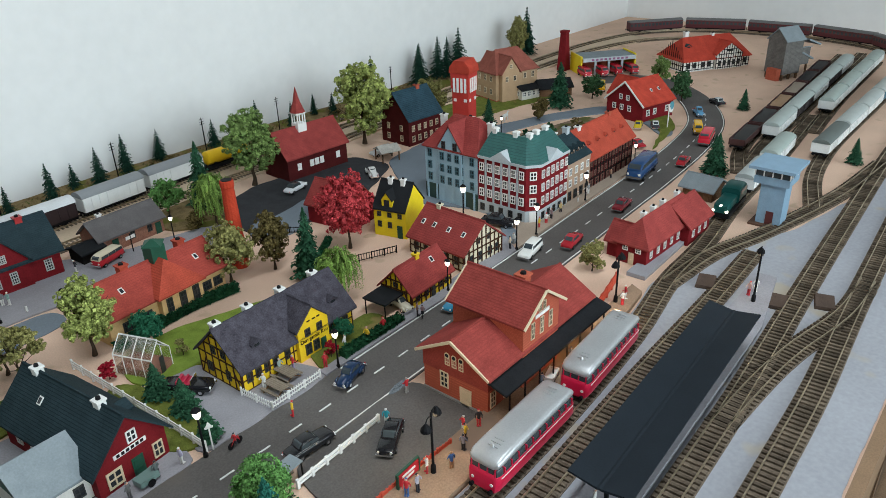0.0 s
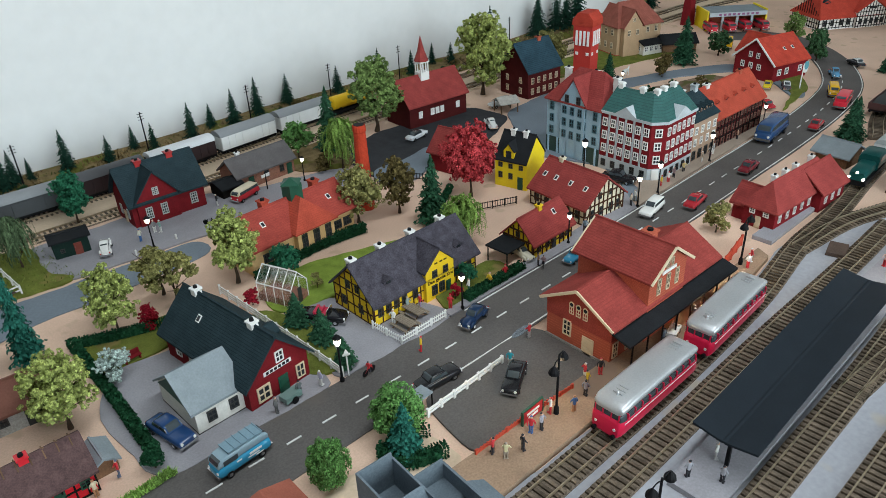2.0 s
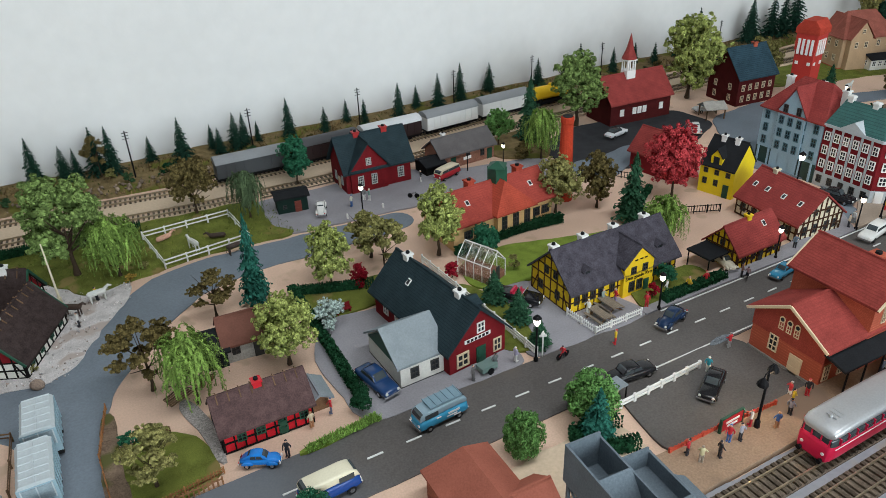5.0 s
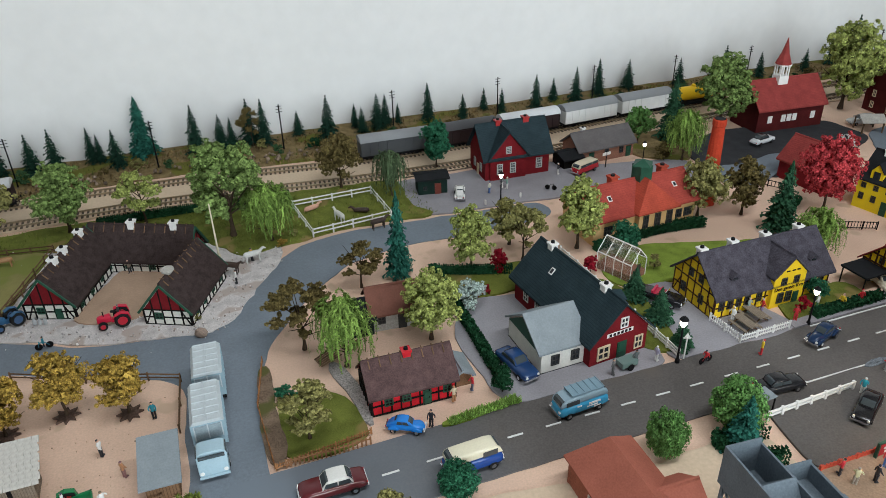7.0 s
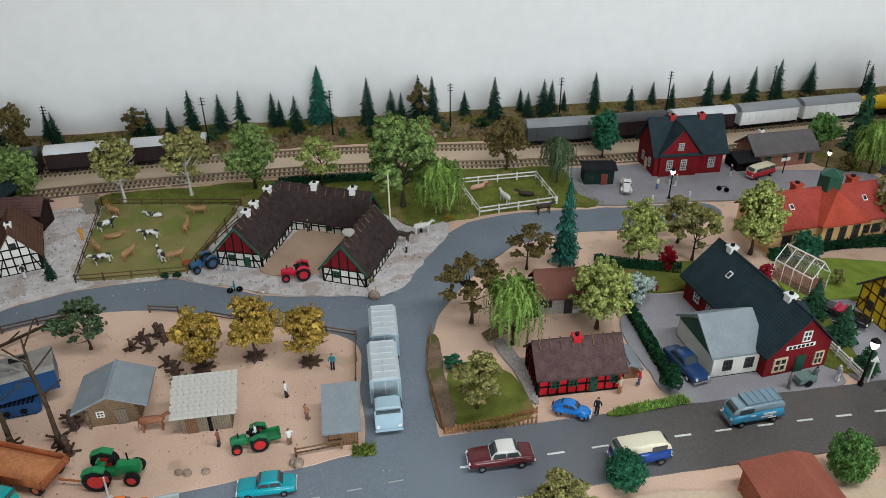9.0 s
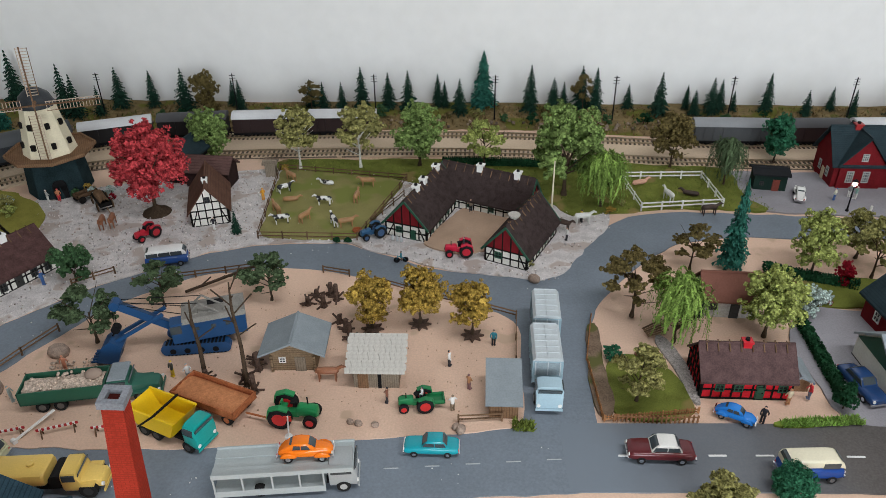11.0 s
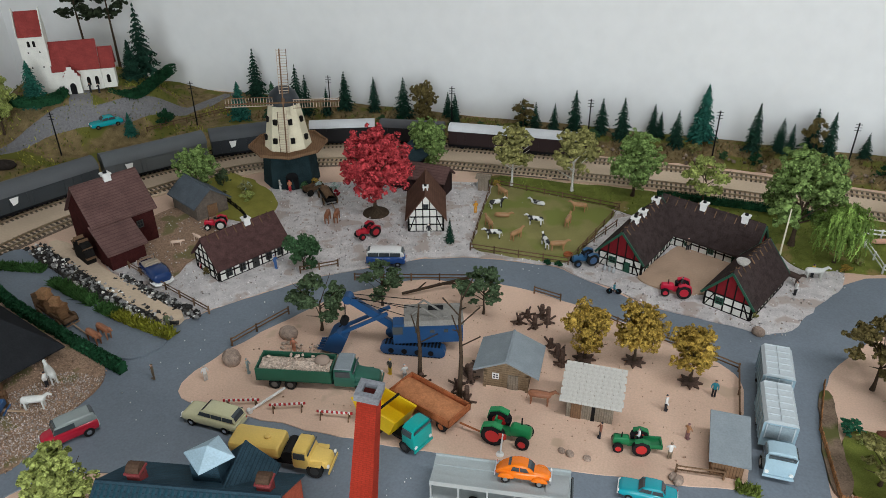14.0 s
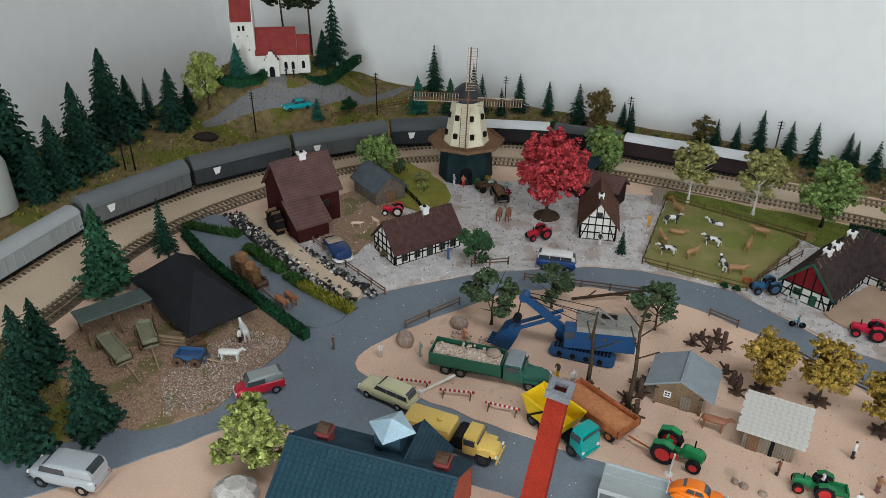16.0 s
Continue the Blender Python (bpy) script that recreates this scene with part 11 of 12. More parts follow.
# ---------------------------------------------------------------- lamps, poles, fences
for x, y, h in ((0.241, 0.860, 0.048), (0.262, 0.436, 0.056), (0.440, 0.442, 0.048), (0.648, 0.452, 0.046), (0.803, 0.4485, 0.050), (0.861, 0.452, 0.052), (1.022, 0.459, 0.051), (1.229, 0.472, 0.044), (0.515, 0.898, 0.042), (1.246, 0.793, 0.040), (0.836, 0.574, 0.062)):
    street_lamp(x, y, h)
platform_lamp(0.376, 0.246, 0.068, 20)
platform_lamp(0.746, 0.258, 0.066, 10)
platform_lamp(0.850, 0.122, 0.072, 20, 1)
platform_lamp(0.335, 0.110, 0.050, 0)
for x in (-0.992, -0.736, -0.475, -0.255, -0.039, 0.168, 0.379, 0.588, 0.779, 0.968, 1.332):
    b = hill_height(x, 1.2) - 0.004
    telegraph_pole(x, 1.200, 0.087 - b, b)
for x, y, h in ((-1.419, 0.610, 0.080), (-1.364, 0.868, 0.080), (-1.223, 1.076, 0.088)):
    b = hill_height(x, y) - 0.003
    telegraph_pole(x, y, h, b)
telegraph_pole(-1.405, 0.618, 0.080, hill_height(-1.405, 0.618) - 0.003)

fence("white paddock fence of split rails", [(-0.049, 0.852), (0.070, 0.868), (0.062, 0.960), (-0.063, 0.953), (-0.049, 0.852)], white_p, 0.014, 0.030, (0.45, 0.88), 0.0017)
fence("brown rail fence round the cow meadow", [(-0.578, 0.757), (-0.443, 0.757), (-0.393, 0.940), (-0.600, 0.972), (-0.578, 0.757)], timber_brn, 0.012, 0.032, (0.4, 0.85), 0.0012)
fence("white board fence beside the shop garden", [(0.266, 0.4405), (0.263, 0.500), (0.259, 0.559), (0.251, 0.682)], white_p, 0.014, 0.022, (0.30, 0.55, 0.82), 0.0018)
fence("white picket fence round the inn terrace", [(0.341, 0.487), (0.3455, 0.4405), (0.414, 0.4430)], white_p, 0.011, 0.02, (0.3, 0.75), 0.0012, slats=0.0032)
fence("white board rail along the station yard", [(0.290, 0.333), (0.399, 0.339)], white_p, 0.010, 0.018, (0.4, 0.8), 0.0024)
red_f = paint((0.46, 0.06, 0.03), 0.5)
fence("orange-red board fence along the platform", [(0.285, 0.262), (0.345, 0.262), (0.415, 0.258)], red_f, 0.011, 0.02, (0.30, 0.55, 0.80), 0.0018, slats=0.004)
fence("orange-red board fence behind the platform", [(0.715, 0.268), (0.800, 0.285)], red_f, 0.016, 0.02, (0.2, 0.4, 0.6, 0.8), 0.0024, slats=0.003)
brown_pale = mat("brown_picket", (0.30, 0.14, 0.06), 0.75, var=0.2, scale=120, per="object")
fence("low brown picket fence round the cottage lawn", [(-0.159, 0.432), (-0.115, 0.438), (-0.068, 0.446)], brown_pale, 0.008, 0.012, (0.3, 0.7), 0.0010, slats=0.0026)
fence("low brown picket fence beside the road", [(-0.160, 0.434), (-0.165, 0.520), (-0.152, 0.592)], brown_pale, 0.008, 0.012, (0.3, 0.7), 0.0010, slats=0.0028)
fence("dark iron railing round the square", [(0.600, 0.625), (0.690, 0.585)], timber_blk, 0.013, 0.018, (0.2, 0.9), 0.0010, slats=0.004)
fence("dark iron railing behind the school", [(0.505, 0.78), (0.62, 0.80), (0.66, 0.74)], timber_blk, 0.012, 0.02, (0.2, 0.9), 0.0010, slats=0.005)
for pts in ([(-0.778, 0.473), (-0.765, 0.505), (-0.746, 0.547)], [(-0.473, 0.676), (-0.439, 0.668)], [(-0.405, 0.655), (-0.330, 0.622), (-0.268, 0.603), (-0.236, 0.590), (-0.239, 0.511)], [(-0.296, 0.424), (-0.255, 0.428)], [(-0.70, 0.64), (-0.56, 0.68)]):
    fence("brown rail fence at the edge of the site", pts, timber_brn, 0.011, 0.034, (0.45, 0.85), 0.0013, group="site fences")
fence("low brown picket fence at the cottage lawn", [(-0.150, 0.4325), (-0.110, 0.4315), (-0.072, 0.4335)], mat("picket_brown", (0.30, 0.15, 0.075), 0.8, var=0.25, scale=160), 0.009, 0.0042, (0.75,), 0.0012)
fence("brown rail fence by the stream", [(-0.838, 0.520), (-0.920, 0.550), (-0.999, 0.581)], timber_brn, 0.011, 0.025, (0.45, 0.85), 0.0013)
fence("brown rail fence by the workshop", [(-0.775, 0.635), (-0.735, 0.665)], timber_brn, 0.011, 0.025, (0.45, 0.85), 0.0013)
fence("brown rail fence on the slope", [(-1.285, 1.005), (-1.245, 1.075), (-1.17, 1.20)], timber_brn, 0.012, 0.03, (0.45, 0.85), 0.0013, z=hill_height(-1.245, 1.075))
fence("dark lattice fence at the barn", [(-0.985, 0.795), (-0.94, 0.765), (-0.905, 0.735)], timber_blk, 0.010, 0.016, (0.3, 0.8), 0.0012, slats=0.004)
fence("brown rail fence beyond the farm", [(-0.392, 0.885), (-0.43, 0.80)], timber_brn, 0.012, 0.03, (0.45, 0.85), 0.0012)
# brown earth border of the lawn
patch("flower_bed", [(-0.125, 0.522), (-0.090, 0.520), (-0.092, 0.535), (-0.122, 0.538)], mat("red_brown_earth", (0.13, 0.055, 0.035), 0.9, var=0.4, scale=200, bump=0.8), 0.0042, "dark red-brown flower bed on the lawn", "ground")
patch("garden_path", [(-0.070, 0.452), (-0.060, 0.452), (-0.062, 0.520), (-0.078, 0.575), (-0.092, 0.572), (-0.076, 0.515)], mat("grey_pebble_path", (0.33, 0.30, 0.28), 0.95, var=0.5, scale=420, fine=900, bump=0.9), 0.0026, "grey pebble path beside the cottage", "pavement")
patch("flower_border", [(-0.164, 0.426), (-0.146, 0.430), (-0.145, 0.485), (-0.150, 0.515), (-0.143, 0.588), (-0.158, 0.592), (-0.166, 0.505)], mat("brown_earth", (0.30, 0.13, 0.065), 0.9, var=0.4, scale=200, bump=0.8), 0.0035, "brown earth border beside the road", "ground")

flag = thing("flagpole", -0.179, 0.828, 0.003, 0, "plain cream flagpole beside the farm", "flagpole")
part("pole", Geo().rod((0, 0, 0), (0, 0, 0.086), 0.0016, 0.0008, 8), cream, flag)
part("foot", Geo().box(-0.0025, 0.0025, -0.0025, 0.0025, 0, 0.010), cream, flag)
# bare tree trunks on the site
for x, y, h, lab in ((-0.557, 0.4790, 0.096, "bare dead tree trunk on the site"), (-0.510, 0.4680, 0.125, "tall bare dead tree on the site")):
    o = thing("dead_tree", x, y, 0.002, 0, lab, "dead tree")
    part("trunk", Geo().loft([[(r * math.cos(i * math.pi / 4) + dx, r * math.sin(i * math.pi / 4), h * f) for i in range(8)] for f, r, dx in ((0, .0042, 0), (.06, .0026, 0), (.4, .0020, .001), (.75, .0015, -.001), (1, .0007, .001))]), bark, o)
    for k in range(7 if h > 0.1 else 2):
        f = 0.5 + 0.07 * k
        a = k * 2.3
        bar("branch", bark, o, (0, 0, h * f), (0.020 * math.cos(a), 0.020 * math.sin(a), h * f + 0.016), 0.0011)
    for k in range(6):
        a = k * 1.05
        bar("root", bark, o, (0, 0, 0.002), (0.009 * math.cos(a), 0.009 * math.sin(a), 0.0004), 0.0016)
o = thing("fallen_tree", -0.585, 0.648, 0.004, 20, "fallen bare trunk with branches", "dead tree")
bar("trunk", bark, o, (-0.05, -0.012, 0.004), (0.045, 0.012, 0.012), 0.0028)
for k in range(5):
    bar("branch", bark, o, (-0.03 + k * 0.016, -0.007 + k * 0.004, 0.007), (-0.02 + k * 0.018, 0.012 - k * 0.010, 0.004 + 0.005 * (k % 3)), 0.0013)
stump_m = mat("stump", (0.10, 0.065, 0.05), 0.9, var=0.5, scale=200, bump=0.6)
for k, (x, y) in enumerate(((-0.478, 0.608), (-0.459, 0.605), (-0.446, 0.618), (-0.471, 0.624), (-0.455, 0.630), (-0.505, 0.492), (-0.512, 0.505), (-0.503, 0.520), (-0.500, 0.458), (-0.515, 0.478), (-0.425, 0.560), (-0.418, 0.545), (-0.435, 0.575), (-0.552, 0.470))):
    o = thing("tree_stump", x, y, 0.002, k * 50, "dark uprooted tree stump on the site", "tree stump", "tree stumps")
    part("stump", Geo().lathe([(0.0050, 0), (0.0030, 0.004), (0.0026, 0.010 + 0.006 * (k % 3)), (0.0022, 0.0105 + 0.006 * (k % 3))], n=8), stump_m, o)
    for j in range(6):
        a = j * 1.05 + k
        bar("root", stump_m, o, (0, 0, 0.003), (0.010 * math.cos(a), 0.010 * math.sin(a), 0.0005 + 0.004 * ((j + k) % 3)), 0.0018)
for x, y in ((-0.344, 0.574), (-0.285, 0.556), (-0.396, 0.563)):
    star = [(0.013 * (1 if i % 2 == 0 else 0.55) * math.cos(i * math.pi / 8), 0.013 * (1 if i % 2 == 0 else 0.55) * math.sin(i * math.pi / 8)) for i in range(16)]
    solid("root_plate", Geo().slab(star, 0.0, 0.0025), stump_m, "dark star-shaped plastic root plate on the sand", "root plate", "root plates", at=pose(x, y, 0.002))
for x, y, r in ((-0.763, 0.448, 0.013), (-0.725, 0.507, 0.012), (-0.390, 0.418, 0.0045), (-0.374, 0.417, 0.0042), (-0.398, 0.420, 0.004), (-0.298, 0.417, 0.005), (-0.2935, 0.4135, 0.006), (-0.2115, 0.667, 0.008)):
    solid("boulder", Geo().ball((0, 0, 0.4), 1, 10, 1.0, 0.8, 0.75), mat("boulder_stone", (0.33, 0.25, 0.20), 0.9, var=0.4, scale=3, fine=20, bump=0.5), "rounded brown-grey boulder on the sand", "boulder", "boulders", at=pose(x, y, 0.002, 0, 0, x * 999) @ Matrix.Diagonal((r, r, r, 1)), smooth=True)

solid("boulder", Geo().ball((0, 0, 0.4), 1, 10, 1.2, 0.8, 0.7), mat("dark_rock", (0.035, 0.028, 0.024), 0.9, var=0.4, scale=3, fine=20, bump=0.6), "dark brown rock beside the hill road", "boulder", "boulders", at=pose(-1.405, 0.780, 0.012, 0, 0, 30) @ Matrix.Diagonal((0.020, 0.014, 0.014, 1)), smooth=True)
# red and white barriers
for x, y, rz in ((-0.715, 0.388, 19), (-0.668, 0.396, 21), (-0.618, 0.399, 11)):
    o = thing("road_barrier", x, y, 0.002, rz, "red and white striped site barrier", "barrier", "site barriers")
    for k in range(15):
        bar("stripe", white_p if k % 2 else paint((0.42, 0.02, 0.025)), o, (-0.018 + k * 0.0024, 0, 0.0085), (-0.0156 + k * 0.0024, 0, 0.0085), 0.0012, 0.0026)
    for s in (-0.014, 0.014):
        bar("leg", timber_brn, o, (s, -0.004, 0), (s, 0, 0.009), 0.0011)
        bar("leg", timber_brn, o, (s, 0.004, 0), (s, 0, 0.009), 0.0011)
o = thing("site_boom", -0.692, 0.400, 0.002, 58, "fallen white barrier boom", "barrier")
bar("boom", white_p, o, (-0.020, 0, 0.0022), (0.020, 0, 0.0090), 0.0020)
part("counterweight", Geo().rod((-0.021, -0.0026, 0.0022), (-0.021, 0.0026, 0.0022), 0.0024, None, 10), white_p, o)
o = thing("survey_pole", -0.452, 0.400, 0.002, 0, "white and red pole on a small foot", "pole")
part("pole", Geo().rod((0, 0, 0), (0.002, 0, 0.026), 0.0009, None, 6), white_p, o)
part("foot", Geo().lathe([(0.004, 0), (0.0035, 0.0015)], n=10), white_p, o)
part("sign", Geo().box(-0.002, 0.005, -0.0004, 0.0004, 0.020, 0.026), paint((0.6, 0.05, 0.03)), o)

# inn terrace tables
for x, y in ((0.369, 0.462), (0.391, 0.473)):
    o = thing("picnic_table", x, y, 0.002, 4, "brown wooden picnic table with benches", "picnic table", "terrace tables")
    part("tabletop", Geo().box(-0.006, 0.006, -0.014, 0.014, 0.0085, 0.0095), plank_m, o)
    for s in (-1, 1):
        part("bench", Geo().box(s * 0.0105 - 0.0018, s * 0.0105 + 0.0018, -0.014, 0.014, 0.0045, 0.0054), plank_m, o)
        bar("leg", timber_brn, o, (-0.011, s * 0.010, 0), (0.004, s * 0.010, 0.0085), 0.0012)
        bar("leg", timber_brn, o, (0.011, s * 0.010, 0), (-0.004, s * 0.010, 0.0085), 0.0012)
# bus shelter, road signs, letter boards
o = thing("bus_shelter", 0.292, 0.345, 0.002, 5, "small grey roofed bus shelter", "shelter")
part("roof", Geo().box(-0.009, 0.009, -0.008, 0.008, 0.020, 0.0215), roof_grey, o)
for x in (-0.008, 0.008):
    for y in (-0.007, 0.007):
        bar("post", timber_blk, o, (x, y, 0), (x, y, 0.020), 0.0012)
part("back_wall", Geo().box(-0.008, 0.008, 0.0062, 0.0070, 0.0, 0.02), plank_m, o)
ad = thing("hoarding", 0.355, 0.2575, 0.007, 3, "red advertising hoarding with white bars", "sign")
part("board", Geo().box(-0.014, 0.014, -0.0008, 0.0008, 0.002, 0.015), paint((0.42, 0.01, 0.02)), ad)
part("frame", Geo().box(-0.0155, 0.0155, -0.0006, 0.0016, 0.0155, 0.017).box(-0.0155, -0.014, -0.0012, 0.0016, 0, 0.0155).box(0.014, 0.0155, -0.0012, 0.0016, 0, 0.0155), green_door, ad)
for z, w in ((0.0105, 0.009), (0.006, 0.007)):
    part("letter_bar", Geo().box(-w, w, -0.0012, -0.0007, z - 0.0012, z + 0.0012), white_p, ad)
sgn = thing("filling_station_sign", 1.487, 0.522, 0.003, 0, "round white and blue sign on a tall pole", "sign")
part("pole", Geo().rod((0, 0, 0), (0, 0, 0.052), 0.0012, None, 6), white_p, sgn)
part("disc", Geo().rod((0.012, -0.001, 0.040), (0.012, 0.001, 0.040), 0.009, None, 16), white_p, sgn)
part("emblem", Geo().rod((0.012, -0.0015, 0.046), (0.012, 0.0015, 0.046), 0.0085, None, 16), paint((0.10, 0.30, 0.36)), sgn)
arrow = thing("road_sign", 0.272, 0.4385, 0.002, -20, "white arrow-shaped road sign", "sign")
part("post", Geo().rod((0, 0, 0), (0, 0, 0.028), 0.0008, None, 6), white_p, arrow)
part("arrow", Geo().box(-0.004, 0.004, -0.0005, 0.0005, 0.026, 0.028).extrude([(-0.004, 0.026), (0.004, 0.026), (0, 0.034)], -0.0005, 0.0005, "y"), white_p, arrow)
for x, y, z in ((0.215, 0.858, 0.008), (0.275, 0.862, 0.008)):
    o = thing("marker_post", x, y, 0.002, 0, "small white marker post", "post", "marker posts")
    part("post", Geo().box(-0.0012, 0.0012, -0.0012, 0.0012, 0, z), white_p, o)
sgn2 = thing("station_sign", 0.455, 0.915, 0.002, 10, "white direction sign on a post", "sign")
part("post", Geo().rod((0, 0, 0), (0, 0, 0.030), 0.0010, None, 6), black, sgn2)
part("board", Geo().box(-0.008, 0.008, -0.0006, 0.0006, 0.022, 0.027), white_p, sgn2)
canopy2 = thing("timber_canopy", 0.985, 0.885, 0.002, -20, "small brown gabled timber canopy", "canopy")
part("roof", Geo().extrude([(-0.020, 0.020), (0, 0.030), (0.020, 0.020), (0.020, 0.0215), (0, 0.0318), (-0.020, 0.0215)][::-1], -0.022, 0.022), shingle_pale, canopy2)
for x in (-0.018, 0.018):
    for y in (-0.016, 0.016):
        bar("post", timber_brn, canopy2, (x, y, 0), (x, y, 0.021), 0.0022)

# stacked timber and crates by the timber barn
for k in range(9):
    solid("log", Geo().rod((-0.016, 0, 0), (0.016, 0, 0), 0.0024, None, 8), log_m, "cut brown log in a small stack", "log", "stacked logs", at=pose(-0.985 + 0.001 * (k % 2), 0.312 + (k % 4) * 0.0052, 0.006 + (k // 4) * 0.0046, 0, 0, 20))
for x, y, w in ((-0.955, 0.325, 0.006), (-0.97, 0.335, 0.005), (-0.05, 0.585, 0.004), (-0.06, 0.578, 0.0035)):
    solid("crate", Geo().box(-w, w, -w * 0.7, w * 0.7, 0, w * 1.2), plank_b, "small brown wooden crate", "crate", "crates", at=pose(x, y, 0.003, 0, 0, x * 700))
o = thing("plank_pile", -0.085, 0.572, 0.003, 30, "loose pile of brown boards", "planks")
for k in range(6):
    bar("board", timber_brn, o, (-0.014, (k - 3) * 0.002, 0.001 + 0.0008 * k), (0.014, (k - 2.4) * 0.003, 0.001 + 0.0005 * k), 0.002, 0.0007)
ben = thing("bench", 0.118, 0.628, 0.003, 5, "dark red garden bench", "bench")
part("seat", Geo().box(-0.010, 0.010, -0.003, 0.003, 0.004, 0.005), dark_red, ben)
part("backrest", Geo().box(-0.010, 0.010, 0.0025, 0.0035, 0.005, 0.011), dark_red, ben)
for s in (-0.008, 0.008):
    part("leg", Geo().box(s - 0.0008, s + 0.0008, -0.003, 0.003, 0, 0.004), dark_red, ben)

# ---------------------------------------------------------------- toy animals
cow_bw = mat("black_white_cow", (0.70, 0.69, 0.66), 0.5, var=0.05, bump=0, spots=((0.015, 0.015, 0.015), 90, 0.53))
cow_br = mat("tan_cow", (0.37, 0.20, 0.09), 0.5, var=0.15, scale=90, bump=0)
for x, y, rz, m, ly in ((-0.572, 0.892, 35, cow_bw, False), (-0.516, 0.920, 165, cow_bw, True), (-0.507, 0.853, 178, cow_bw, False), (-0.481, 0.795, 118, cow_bw, False), (-0.556, 0.796, 195, cow_bw, False),
                        (-0.574, 0.934, 140, cow_br, False), (-0.452, 0.916, 182, cow_br, False), (-0.460, 0.868, 85, cow_br, False), (-0.556, 0.864, 10, cow_br, True), (-0.570, 0.828, 125, cow_br, False), (-0.523, 0.805, 60, cow_br, False), (-0.461, 0.790, 20, cow_br, False)):
    animal(x, y, rz, m, 0.0255, 0.0165, "black and white plastic toy cow" if m is cow_bw else "tan plastic toy cow", lying=ly)
horse_w, horse_d, horse_c = mat("pale_horse", (0.62, 0.62, 0.58), 0.5, var=0.1, scale=80, bump=0), mat("dark_horse", (0.05, 0.03, 0.022), 0.5, var=0.3, bump=0), mat("chestnut_horse", (0.27, 0.11, 0.055), 0.5, var=0.15, bump=0)
for x, y, rz, m, ly in ((-0.005, 0.885, 110, horse_w, False), (-0.035, 0.935, 20, mat("pink_pig", (0.62, 0.34, 0.24), 0.5, bump=0), True), (0.030, 0.900, 160, horse_d, True), (-0.135, 0.812, 10, horse_w, False), (-0.165, 0.792, -30, horse_d, False), (0.045, 0.842, 10, horse_d, False), (-0.428, 0.478, 4, horse_c, False),
                        (-0.909, 0.325, 26, horse_w, False), (-0.928, 0.365, 150, horse_w, False), (-0.928, 0.432, -18, horse_c, False), (-0.924, 0.444, -18, horse_c, False), (-0.802, 0.776, -75, horse_c, False), (-0.790, 0.782, -75, horse_c, False), (1.335, 0.845, 10, horse_w, False)):
    animal(x, y, rz, m, 0.027, 0.0175, "small plastic toy horse standing" if not ly else "small plastic toy animal lying down", name="toy_horse", lying=ly, neck=0.17, group="toy horses")
pig = mat("pink_toy_pig", (0.70, 0.52, 0.40), 0.5, var=0.1, bump=0)
for x, y, rz in ((-0.972, 0.650, 30), (-0.955, 0.672, 160), (-0.932, 0.662, 200)):
    animal(x, y, rz, pig, 0.017, 0.010, "pink plastic toy pig in the yard", name="toy_pig", neck=0.05, group="toy pigs")

